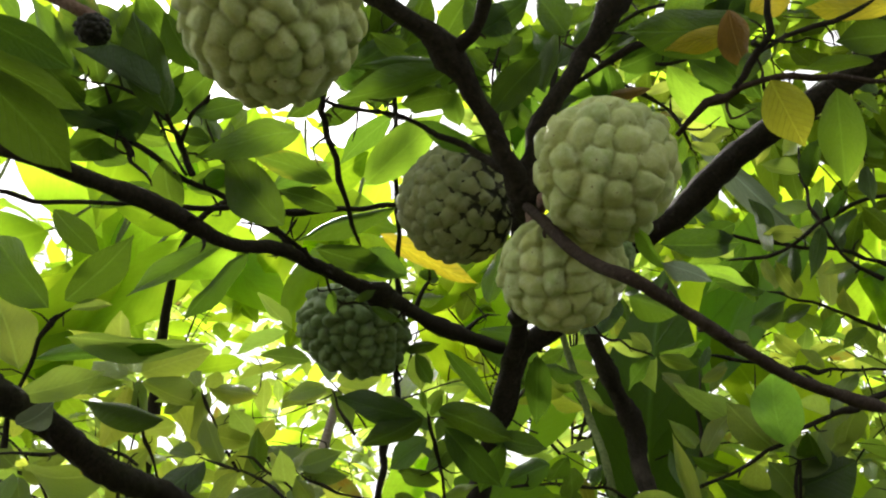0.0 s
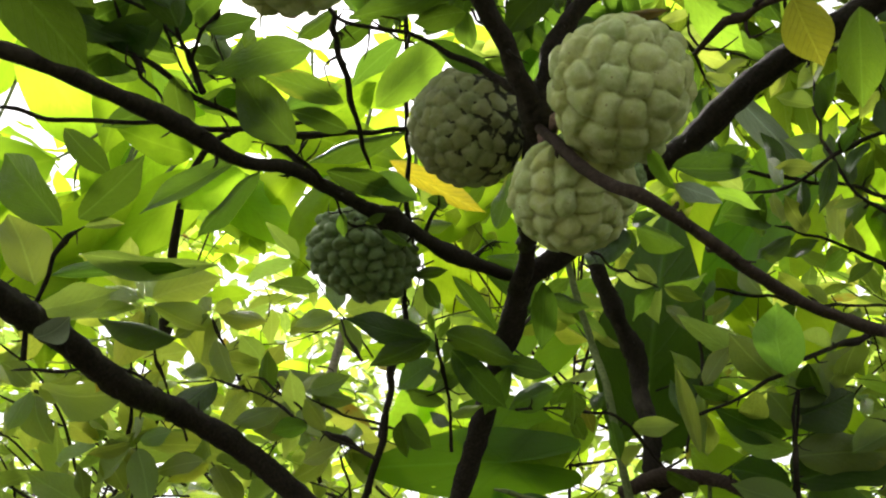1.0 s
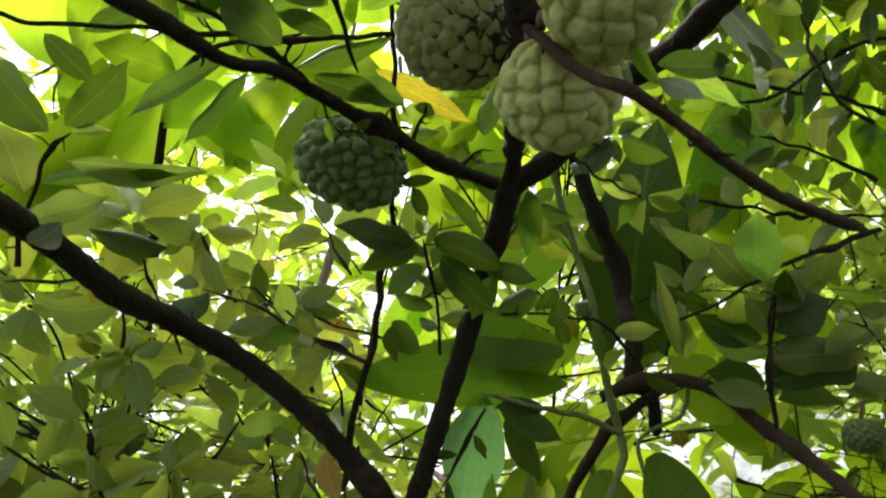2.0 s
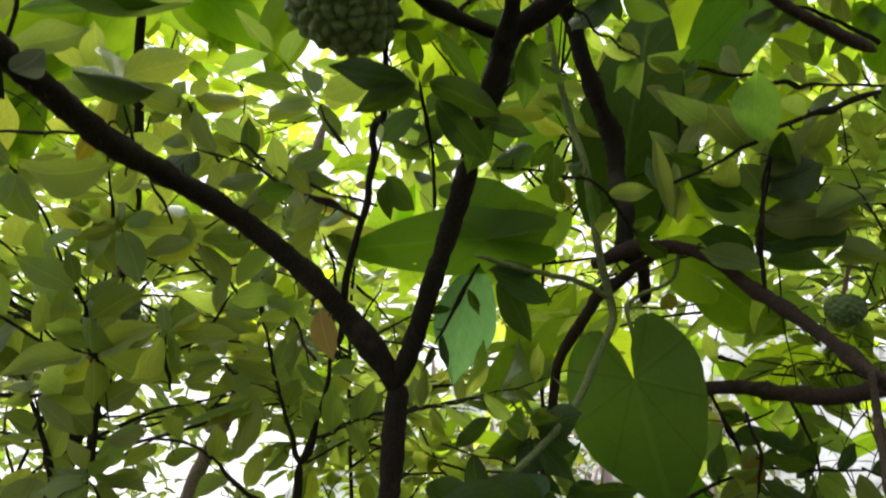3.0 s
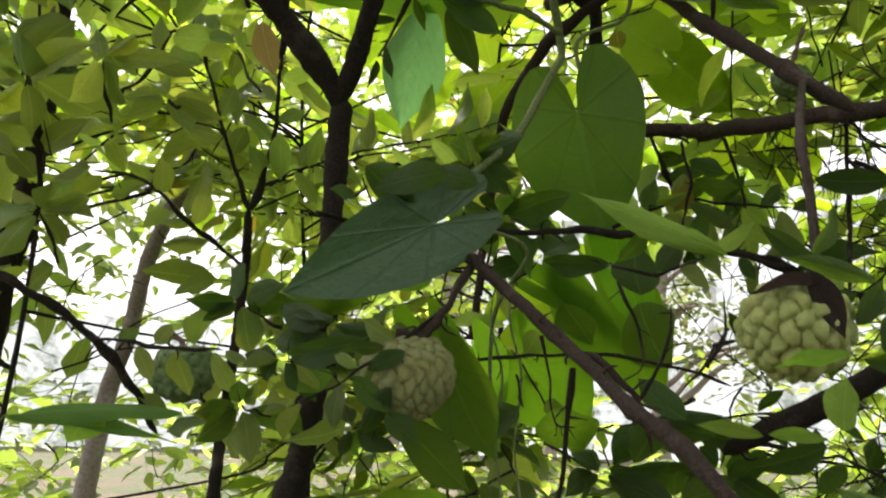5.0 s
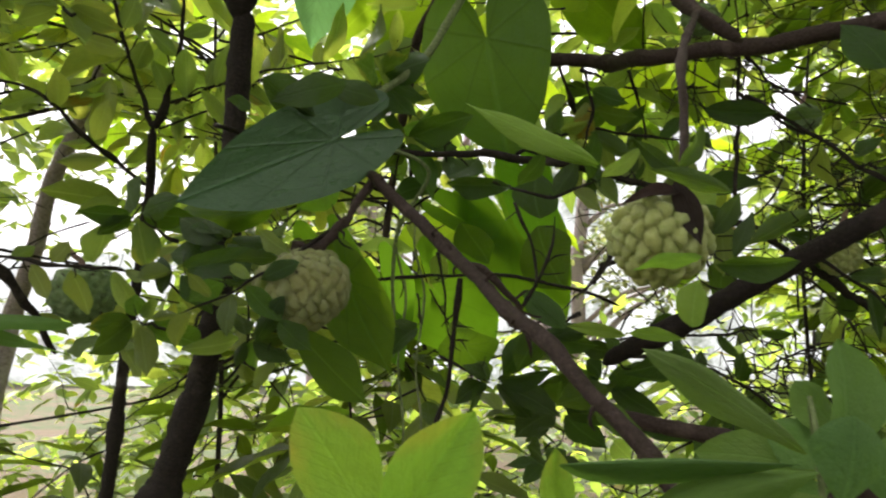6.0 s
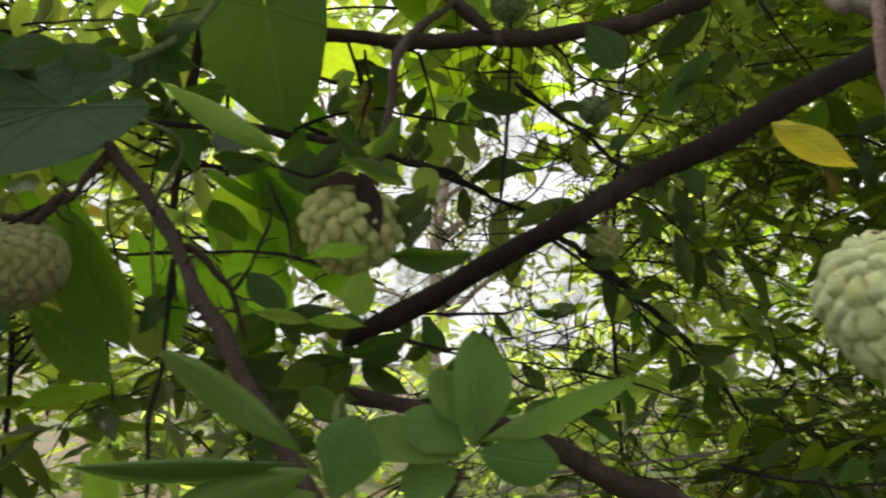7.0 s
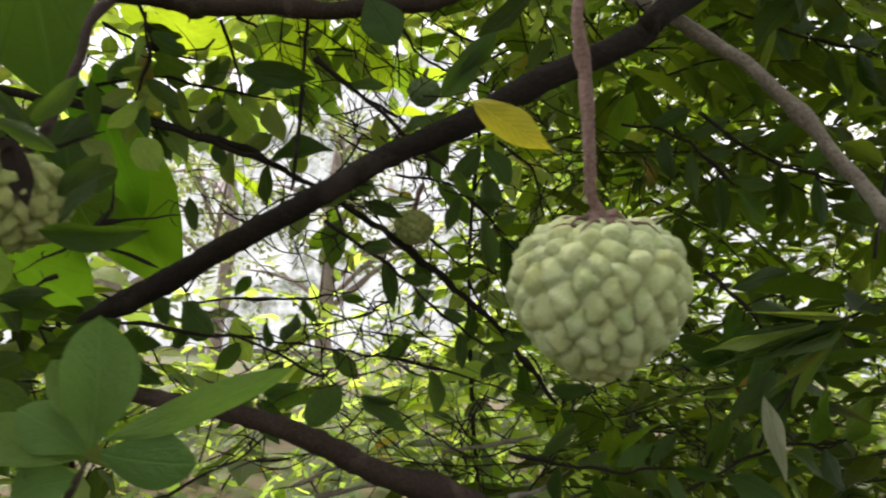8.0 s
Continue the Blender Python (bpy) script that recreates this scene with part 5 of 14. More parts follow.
# ---- leaves at the side towards the neighbouring tree ----
v46 = limb("twig", [(0.495, 0.734, 2.022, 0.0041), (0.389, 0.737, 1.979, 0.0035), (0.338, 0.744, 1.951, 0.0032), (0.301, 0.766, 1.937, 0.0025), (0.265, 0.795, 1.930, 0.0018)], BARK, tree2, step=0.006, sides=7, knots=0.35, seed=47, spurs=0.28)
leaf(v46, (0.441, 0.738, 1.998), (0.449, 0.806, 1.992), 0.0405, (0.257, -0.116, -0.959), LEAF_MID, k=3)
leaf(v46, (0.408, 0.736, 1.989), (0.369, 0.721, 1.989), 0.0286, (-0.012, 0.057, -0.998), LEAF_MID, k=5)
leaf(v46, (0.382, 0.741, 1.971), (0.418, 0.822, 1.966), 0.0309, (-0.440, 0.130, -0.889), LEAF, k=3)
leaf(v46, (0.349, 0.740, 1.961), (0.340, 0.783, 2.011), 0.0281, (-0.948, -0.309, 0.078), LEAF_MID, k=1)
leaf(v46, (0.327, 0.754, 1.943), (0.340, 0.823, 1.921), 0.0311, (-0.128, -0.270, -0.954), LEAF_MID, k=2)
leaf(v46, (0.300, 0.764, 1.939), (0.256, 0.734, 1.932), 0.0219, (0.214, -0.099, -0.972), LEAF, k=2)
leaf(v46, (0.280, 0.786, 1.929), (0.287, 0.832, 1.899), 0.0283, (-0.406, -0.461, -0.789), LEAF_MID, k=1)
leaf(tree2, (0.351, 0.732, 1.951), (0.350, 0.701, 2.022), 0.0566, (0.023, -0.915, -0.403), LEAF_PALE, k=3)
leaf(tree2, (0.354, 0.811, 2.012), (0.268, 0.795, 2.058), 0.0375, (-0.365, -0.427, -0.827), LEAF_MID, k=1)
leaf(tree2, (0.348, 0.751, 1.959), (0.305, 0.739, 2.004), 0.0408, (-0.023, -0.959, -0.283), LEAF_MID, k=4)
leaf(tree2, (0.375, 0.797, 1.935), (0.466, 0.797, 1.973), 0.0622, (0.145, -0.927, -0.346), LEAF, k=2)
leaf(tree2, (0.377, 0.839, 1.883), (0.497, 0.837, 1.926), 0.0863, (-0.120, -0.952, 0.281), LEAF, k=1)
leaf(tree2, (0.272, 0.799, 1.894), (0.246, 0.756, 1.978), 0.0195, (-0.391, -0.764, -0.514), LEAF_MID, k=0)
leaf(tree2, (0.276, 0.799, 1.894), (0.284, 0.772, 1.961), 0.0190, (0.302, -0.868, -0.393), LEAF_MID, k=5)
leaf(tree2, (0.371, 0.809, 1.921), (0.298, 0.807, 1.950), 0.0396, (-0.283, -0.616, -0.735), LEAF, k=3)
leaf(tree2, (0.378, 0.789, 1.946), (0.414, 0.777, 1.996), 0.0439, (-0.036, -0.976, -0.215), LEAF_MID, k=0)
leaf(tree2, (0.386, 0.862, 1.887), (0.323, 0.869, 1.907), 0.0463, (-0.145, -0.980, -0.137), LEAF, k=3)
leaf(tree2, (0.382, 0.804, 1.927), (0.358, 0.795, 1.969), 0.0386, (-0.160, -0.942, -0.295), LEAF_MID, k=1)
leaf(tree2, (0.295, 0.888, 1.976), (0.327, 0.863, 2.043), 0.0365, (0.084, -0.915, -0.395), LEAF, k=1)
limb("twig", [(0.372, 0.827, 1.817, 0.0025), (0.365, 0.789, 1.885, 0.0025), (0.369, 0.753, 1.946, 0.0022), (0.380, 0.846, 1.874, 0.0023), (0.374, 0.780, 1.941, 0.0020)], BARK, tree2, step=0.006, sides=10, knots=0.3, seed=48, spurs=0.28)
leaf(tree2, (0.381, 0.803, 1.930), (0.470, 0.793, 2.032), 0.0451, (0.351, -0.854, -0.385), LEAF_MID, k=4)
leaf(tree2, (0.382, 0.814, 1.901), (0.498, 0.839, 1.918), 0.0535, (0.232, -0.946, -0.224), LEAF_MID, k=4)
leaf(tree2, (0.378, 0.812, 1.906), (0.313, 0.832, 1.939), 0.0345, (-0.502, -0.471, -0.726), LEAF_MID, k=3)
leaf(tree2, (0.382, 0.831, 1.860), (0.480, 0.864, 1.858), 0.0346, (0.147, -0.503, -0.852), LEAF, k=5)
leaf(tree2, (0.379, 0.833, 1.854), (0.317, 0.854, 1.885), 0.0379, (-0.256, -0.959, 0.121), LEAF_MID, k=3)
leaf(tree2, (0.386, 0.786, 1.970), (0.353, 0.788, 2.048), 0.0324, (-0.709, -0.639, -0.297), LEAF_MID, k=4)
leaf(tree2, (0.438, 0.811, 1.907), (0.530, 0.822, 1.961), 0.0407, (-0.047, -0.963, 0.266), LEAF_MID, k=1)
leaf(tree2, (0.286, 0.788, 1.969), (0.333, 0.790, 2.041), 0.0278, (-0.369, -0.889, 0.271), LEAF_MID, k=2)
leaf(tree2, (0.464, 0.825, 1.873), (0.558, 0.858, 1.871), 0.0360, (0.213, -0.662, -0.719), LEAF_MID, k=5)
v49 = limb("twig", [(0.268, 0.833, 1.909, 0.0024), (0.293, 0.826, 1.980, 0.0025), (0.304, 0.820, 2.048, 0.0020), (0.316, 0.821, 2.100, 0.0017)], BARK, tree2, step=0.006, sides=7, knots=0.35, seed=50, spurs=0.28)
leaf(v49, (0.278, 0.828, 1.948), (0.269, 0.855, 2.008), 0.0197, (0.043, -0.914, 0.405), LEAF, k=4)
leaf(v49, (0.293, 0.827, 1.971), (0.329, 0.815, 1.971), 0.0159, (-0.297, -0.903, -0.311), LEAF_MID, k=5)
leaf(v49, (0.292, 0.824, 1.999), (0.273, 0.870, 2.071), 0.0205, (-0.679, -0.686, 0.263), LEAF_MID, k=5)
leaf(v49, (0.304, 0.821, 2.025), (0.356, 0.825, 2.053), 0.0244, (-0.052, -0.973, 0.224), LEAF, k=0)
leaf(v49, (0.301, 0.819, 2.053), (0.277, 0.858, 2.129), 0.0194, (-0.569, -0.791, 0.227), LEAF_MID, k=1)
leaf(v49, (0.315, 0.820, 2.083), (0.342, 0.795, 2.087), 0.0152, (-0.406, -0.532, -0.743), LEAF_MID, k=5)
leaf(v49, (0.318, 0.820, 2.102), (0.340, 0.831, 2.147), 0.0142, (-0.296, -0.879, 0.373), LEAF, k=0)


# ---- the left-hand thicket ----
v51 = limb("twig", [(-0.528, 1.244, 1.599, 0.0070), (-0.546, 1.219, 1.661, 0.0063), (-0.582, 1.182, 1.754, 0.0049), (-0.608, 1.157, 1.816, 0.0031)], BARK, tree, step=0.006, sides=7, knots=0.35, seed=52, spurs=0.28)
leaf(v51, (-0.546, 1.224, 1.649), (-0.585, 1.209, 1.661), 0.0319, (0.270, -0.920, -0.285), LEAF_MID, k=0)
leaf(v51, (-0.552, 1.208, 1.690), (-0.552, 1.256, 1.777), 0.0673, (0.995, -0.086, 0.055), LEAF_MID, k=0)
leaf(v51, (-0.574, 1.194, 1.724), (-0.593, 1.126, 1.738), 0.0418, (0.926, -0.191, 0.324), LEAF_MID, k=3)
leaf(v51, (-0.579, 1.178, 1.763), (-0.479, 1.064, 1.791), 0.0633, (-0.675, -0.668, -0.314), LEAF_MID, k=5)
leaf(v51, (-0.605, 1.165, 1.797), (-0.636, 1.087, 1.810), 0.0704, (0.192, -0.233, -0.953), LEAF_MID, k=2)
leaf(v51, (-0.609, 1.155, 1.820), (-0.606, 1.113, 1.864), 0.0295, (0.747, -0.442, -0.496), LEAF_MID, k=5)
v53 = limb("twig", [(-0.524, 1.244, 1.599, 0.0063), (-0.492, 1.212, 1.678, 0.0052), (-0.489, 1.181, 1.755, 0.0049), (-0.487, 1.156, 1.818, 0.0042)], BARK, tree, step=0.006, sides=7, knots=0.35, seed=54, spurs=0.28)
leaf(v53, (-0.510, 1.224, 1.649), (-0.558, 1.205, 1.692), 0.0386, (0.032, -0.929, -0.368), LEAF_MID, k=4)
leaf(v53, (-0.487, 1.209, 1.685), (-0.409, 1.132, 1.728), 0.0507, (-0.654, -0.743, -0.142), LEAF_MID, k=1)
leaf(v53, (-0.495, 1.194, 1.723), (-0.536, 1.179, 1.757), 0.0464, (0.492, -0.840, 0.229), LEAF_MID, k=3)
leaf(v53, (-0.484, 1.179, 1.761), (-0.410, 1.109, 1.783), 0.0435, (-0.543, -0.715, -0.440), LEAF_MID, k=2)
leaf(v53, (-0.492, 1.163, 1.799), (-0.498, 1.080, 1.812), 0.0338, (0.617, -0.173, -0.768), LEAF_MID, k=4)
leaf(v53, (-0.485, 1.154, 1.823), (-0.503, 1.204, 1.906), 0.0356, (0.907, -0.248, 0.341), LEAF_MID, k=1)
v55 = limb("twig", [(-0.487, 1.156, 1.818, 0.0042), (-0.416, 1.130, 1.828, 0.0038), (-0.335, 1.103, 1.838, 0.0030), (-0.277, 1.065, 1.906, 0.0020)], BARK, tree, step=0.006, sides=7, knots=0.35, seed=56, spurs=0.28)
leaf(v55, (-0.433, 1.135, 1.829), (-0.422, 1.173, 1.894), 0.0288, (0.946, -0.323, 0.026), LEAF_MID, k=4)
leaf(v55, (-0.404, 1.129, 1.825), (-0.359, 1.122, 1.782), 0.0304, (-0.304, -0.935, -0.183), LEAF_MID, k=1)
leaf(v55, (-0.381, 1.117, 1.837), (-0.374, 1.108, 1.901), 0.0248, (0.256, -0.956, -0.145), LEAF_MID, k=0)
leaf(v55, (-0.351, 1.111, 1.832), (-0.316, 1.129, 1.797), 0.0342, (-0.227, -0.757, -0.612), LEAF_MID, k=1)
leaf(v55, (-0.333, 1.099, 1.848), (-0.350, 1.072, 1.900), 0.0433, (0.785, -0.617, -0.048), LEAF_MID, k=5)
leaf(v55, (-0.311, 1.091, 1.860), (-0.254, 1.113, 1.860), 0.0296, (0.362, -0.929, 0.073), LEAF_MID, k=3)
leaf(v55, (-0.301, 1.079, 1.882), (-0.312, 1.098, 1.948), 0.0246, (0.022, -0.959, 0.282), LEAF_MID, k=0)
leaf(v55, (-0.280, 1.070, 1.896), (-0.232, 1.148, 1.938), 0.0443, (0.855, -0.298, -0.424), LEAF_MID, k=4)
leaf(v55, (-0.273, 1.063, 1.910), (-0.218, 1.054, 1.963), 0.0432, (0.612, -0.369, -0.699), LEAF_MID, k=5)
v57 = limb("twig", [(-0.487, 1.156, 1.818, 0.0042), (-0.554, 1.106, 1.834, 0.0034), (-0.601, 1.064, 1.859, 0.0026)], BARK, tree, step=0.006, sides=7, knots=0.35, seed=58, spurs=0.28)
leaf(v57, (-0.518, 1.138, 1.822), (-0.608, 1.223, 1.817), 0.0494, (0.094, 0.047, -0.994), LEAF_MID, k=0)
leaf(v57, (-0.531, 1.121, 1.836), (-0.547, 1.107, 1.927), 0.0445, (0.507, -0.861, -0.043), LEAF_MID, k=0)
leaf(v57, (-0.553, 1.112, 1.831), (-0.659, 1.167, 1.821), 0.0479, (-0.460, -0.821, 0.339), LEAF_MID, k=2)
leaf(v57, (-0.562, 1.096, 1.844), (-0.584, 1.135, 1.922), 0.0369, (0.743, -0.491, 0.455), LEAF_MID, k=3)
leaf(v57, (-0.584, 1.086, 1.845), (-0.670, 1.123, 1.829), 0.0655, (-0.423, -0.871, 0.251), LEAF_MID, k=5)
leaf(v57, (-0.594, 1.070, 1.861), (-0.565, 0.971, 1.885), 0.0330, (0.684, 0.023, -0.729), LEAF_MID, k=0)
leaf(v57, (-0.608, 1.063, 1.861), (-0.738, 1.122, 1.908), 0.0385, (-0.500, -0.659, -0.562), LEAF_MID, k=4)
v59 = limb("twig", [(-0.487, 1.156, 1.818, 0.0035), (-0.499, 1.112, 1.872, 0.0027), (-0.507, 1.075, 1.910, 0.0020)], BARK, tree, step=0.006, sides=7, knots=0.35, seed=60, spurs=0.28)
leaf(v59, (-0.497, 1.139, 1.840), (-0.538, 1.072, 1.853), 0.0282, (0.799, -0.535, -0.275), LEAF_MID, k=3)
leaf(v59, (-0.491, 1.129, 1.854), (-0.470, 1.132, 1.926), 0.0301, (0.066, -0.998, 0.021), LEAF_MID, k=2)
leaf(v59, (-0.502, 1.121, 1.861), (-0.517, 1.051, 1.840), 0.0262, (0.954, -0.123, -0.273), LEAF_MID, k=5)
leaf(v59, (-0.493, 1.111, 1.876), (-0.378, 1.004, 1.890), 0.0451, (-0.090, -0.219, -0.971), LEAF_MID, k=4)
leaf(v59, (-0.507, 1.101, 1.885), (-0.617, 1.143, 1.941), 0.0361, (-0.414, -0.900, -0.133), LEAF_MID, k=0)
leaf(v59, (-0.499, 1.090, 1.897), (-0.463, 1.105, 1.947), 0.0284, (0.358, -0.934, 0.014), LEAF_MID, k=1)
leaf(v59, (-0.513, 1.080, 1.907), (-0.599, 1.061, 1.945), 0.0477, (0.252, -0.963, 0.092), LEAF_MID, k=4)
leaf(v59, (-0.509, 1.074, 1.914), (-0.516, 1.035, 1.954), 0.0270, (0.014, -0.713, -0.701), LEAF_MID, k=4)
stem = thing("sapling", (-0.230, 1.220, 0.000), "slender dark sapling with a forked stem", "tree")
limb("stem", [(-0.230, 1.220, 0.000, 0.0140), (-0.220, 1.200, 0.800, 0.0120), (-0.189, 1.224, 1.539, 0.0069), (-0.180, 1.197, 1.635, 0.0069), (-0.179, 1.182, 1.687, 0.0062)], BARK, stem, "thin dark stem", step=0.006, sides=10, knots=0.15, seed=61)
v62 = limb("twig", [(-0.179, 1.182, 1.687, 0.0062), (-0.203, 1.179, 1.742, 0.0045), (-0.227, 1.159, 1.814, 0.0038), (-0.266, 1.146, 1.944, 0.0025)], BARK, stem, step=0.006, sides=7, knots=0.35, seed=63, spurs=0.28)
leaf(v62, (-0.204, 1.179, 1.737), (-0.261, 1.228, 1.763), 0.0360, (-0.623, -0.344, -0.702), LEAF_MID, k=2)
leaf(v62, (-0.208, 1.172, 1.766), (-0.185, 1.146, 1.801), 0.0317, (-0.055, -0.822, -0.566), LEAF_MID, k=4)
leaf(v62, (-0.224, 1.166, 1.789), (-0.275, 1.102, 1.778), 0.0412, (0.661, -0.606, 0.443), LEAF_MID, k=4)
leaf(v62, (-0.225, 1.158, 1.819), (-0.206, 1.153, 1.870), 0.0314, (0.543, -0.788, -0.289), LEAF_MID, k=2)
leaf(v62, (-0.239, 1.157, 1.843), (-0.289, 1.158, 1.853), 0.0333, (-0.203, -0.365, -0.909), LEAF_MID, k=2)
leaf(v62, (-0.243, 1.153, 1.873), (-0.232, 1.156, 1.906), 0.0231, (0.595, -0.797, -0.106), LEAF_MID, k=4)
leaf(v62, (-0.258, 1.150, 1.900), (-0.335, 1.208, 1.940), 0.0402, (-0.616, -0.786, -0.057), LEAF_MID, k=3)
leaf(v62, (-0.258, 1.146, 1.932), (-0.248, 1.204, 2.016), 0.0325, (0.919, -0.371, 0.135), LEAF_MID, k=1)
leaf(v62, (-0.268, 1.145, 1.948), (-0.291, 1.179, 2.000), 0.0304, (-0.573, -0.781, 0.248), LEAF_MID, k=1)
v64 = limb("twig", [(-0.179, 1.182, 1.687, 0.0062), (-0.155, 1.167, 1.740, 0.0052), (-0.141, 1.133, 1.825, 0.0044), (-0.136, 1.110, 1.905, 0.0031)], BARK, stem, step=0.006, sides=7, knots=0.35, seed=65, spurs=0.28)
leaf(v64, (-0.162, 1.169, 1.733), (-0.167, 1.123, 1.760), 0.0278, (0.689, -0.419, -0.591), LEAF_MID, k=2)
leaf(v64, (-0.149, 1.161, 1.755), (-0.115, 1.203, 1.774), 0.0253, (0.787, -0.430, -0.443), LEAF_MID, k=2)
leaf(v64, (-0.151, 1.150, 1.784), (-0.193, 1.168, 1.828), 0.0238, (-0.445, -0.894, -0.041), LEAF_MID, k=4)
leaf(v64, (-0.140, 1.139, 1.809), (-0.102, 1.148, 1.832), 0.0257, (0.093, -0.970, 0.224), LEAF_MID, k=0)
leaf(v64, (-0.144, 1.130, 1.836), (-0.204, 1.186, 1.878), 0.0368, (-0.218, -0.728, 0.650), LEAF_MID, k=3)
leaf(v64, (-0.134, 1.122, 1.863), (-0.087, 1.084, 1.866), 0.0258, (-0.369, -0.516, -0.773), LEAF_MID, k=2)
leaf(v64, (-0.140, 1.115, 1.890), (-0.179, 1.117, 1.904), 0.0346, (0.136, -0.865, 0.482), LEAF_MID, k=5)
leaf(v64, (-0.136, 1.109, 1.909), (-0.147, 1.126, 1.955), 0.0283, (-0.625, -0.771, 0.124), LEAF_MID, k=5)
v66 = limb("twig", [(-0.159, 1.173, 1.720, 0.0028), (-0.100, 1.154, 1.743, 0.0027), (-0.002, 1.125, 1.757, 0.0024), (0.101, 1.097, 1.770, 0.0016)], BARK, stem, step=0.006, sides=7, knots=0.35, seed=67, spurs=0.28)
leaf(v66, (-0.105, 1.155, 1.744), (-0.088, 1.130, 1.787), 0.0315, (-0.474, -0.834, -0.284), LEAF_MID, k=5)
leaf(v66, (-0.064, 1.145, 1.746), (-0.015, 1.159, 1.724), 0.0287, (0.355, -0.908, 0.225), LEAF_MID, k=3)
leaf(v66, (-0.030, 1.133, 1.757), (-0.022, 1.155, 1.816), 0.0400, (-0.673, -0.659, 0.337), LEAF_MID, k=0)
leaf(v66, (0.009, 1.124, 1.756), (0.037, 1.147, 1.733), 0.0227, (0.520, -0.826, -0.217), LEAF_MID, k=5)
leaf(v66, (0.044, 1.112, 1.767), (0.054, 1.141, 1.822), 0.0325, (0.743, -0.639, 0.200), LEAF_MID, k=0)
leaf(v66, (0.083, 1.104, 1.765), (0.108, 1.075, 1.730), 0.0238, (-0.781, -0.622, -0.060), LEAF_MID, k=5)
leaf(v66, (0.105, 1.097, 1.770), (0.149, 1.063, 1.756), 0.0265, (-0.406, -0.747, 0.527), LEAF_MID, k=3)
v68 = limb("twig", [(-0.189, 1.205, 1.607, 0.0041), (-0.225, 1.106, 1.630, 0.0035), (-0.287, 1.043, 1.680, 0.0030), (-0.352, 1.043, 1.689, 0.0021)], BARK, stem, step=0.006, sides=7, knots=0.35, seed=69, spurs=0.28)
leaf(v68, (-0.221, 1.135, 1.624), (-0.280, 1.114, 1.614), 0.0283, (0.308, -0.938, 0.162), LEAF_MID, k=5)
leaf(v68, (-0.230, 1.099, 1.639), (-0.208, 1.052, 1.677), 0.0287, (-0.228, -0.673, -0.703), LEAF_MID, k=2)
leaf(v68, (-0.253, 1.083, 1.649), (-0.281, 1.044, 1.628), 0.0308, (0.350, -0.637, 0.687), LEAF_MID, k=2)
leaf(v68, (-0.267, 1.063, 1.668), (-0.263, 1.032, 1.707), 0.0299, (0.563, -0.616, -0.551), LEAF_MID, k=3)
leaf(v68, (-0.287, 1.047, 1.677), (-0.339, 1.074, 1.665), 0.0238, (-0.428, -0.892, -0.143), LEAF_MID, k=3)
leaf(v68, (-0.310, 1.042, 1.687), (-0.304, 0.965, 1.709), 0.0263, (0.293, -0.233, -0.927), LEAF_MID, k=4)
leaf(v68, (-0.340, 1.044, 1.684), (-0.380, 1.064, 1.649), 0.0375, (0.521, -0.314, -0.794), LEAF_MID, k=1)
leaf(v68, (-0.357, 1.043, 1.690), (-0.441, 1.097, 1.708), 0.0412, (-0.406, -0.788, 0.463), LEAF_MID, k=2)
leaf(tree, (-0.107, 0.815, 1.784), (-0.093, 0.841, 1.735), 0.0300, (0.056, -0.864, -0.543), LEAF_TAN, k=0, label="withered tan leaf with dark ribs")
leaf(tree, (-0.334, 0.711, 1.929), (-0.359, 0.731, 1.905), 0.0205, (0.107, -0.691, -0.715), LEAF_YELLOW, k=1, label="orange dying leaf")
leaf(tree, (0.165, 0.869, 1.982), (0.176, 0.882, 1.949), 0.0167, (-0.355, -0.820, -0.449), LEAF_YELLOW, k=1)
limb("twig", [(-0.299, 0.726, 1.916, 0.0019), (-0.330, 0.716, 1.928, 0.0021), (-0.347, 0.653, 1.889, 0.0022), (-0.400, 0.653, 1.888, 0.0020)], BARK, tree, step=0.006, sides=10, knots=0.3, seed=70, spurs=0.28)
v71 = limb("twig", [(-0.486, 1.029, 1.568, 0.0063), (-0.412, 1.057, 1.533, 0.0070), (-0.363, 1.084, 1.502, 0.0071), (-0.310, 1.120, 1.442, 0.0067), (-0.269, 1.160, 1.365, 0.0062)], BARK, tree, step=0.006, sides=7, knots=0.35, seed=72, spurs=0.28)
leaf(v71, (-0.413, 1.054, 1.539), (-0.398, 1.099, 1.573), 0.0454, (0.951, -0.073, -0.301), LEAF_MID, k=5)
leaf(v71, (-0.351, 1.095, 1.483), (-0.397, 1.167, 1.426), 0.0343, (0.327, -0.448, -0.832), LEAF_MID, k=0)
leaf(v71, (-0.292, 1.134, 1.413), (-0.255, 1.160, 1.389), 0.0224, (0.656, -0.722, 0.219), LEAF_MID, k=3)
v73 = limb("twig", [(-0.347, 1.089, 1.482, 0.0030), (-0.248, 1.048, 1.470, 0.0029), (-0.162, 1.025, 1.466, 0.0022)], BARK, tree, step=0.006, sides=7, knots=0.35, seed=74, spurs=0.28)
leaf(v73, (-0.303, 1.072, 1.479), (-0.283, 1.101, 1.499), 0.0210, (0.787, -0.604, 0.127), LEAF_MID, k=1)
leaf(v73, (-0.276, 1.061, 1.470), (-0.250, 1.058, 1.429), 0.0248, (-0.185, -0.982, -0.033), LEAF_MID, k=4)
leaf(v73, (-0.249, 1.048, 1.473), (-0.232, 1.047, 1.499), 0.0264, (-0.146, -0.988, 0.050), LEAF_MID, k=0)
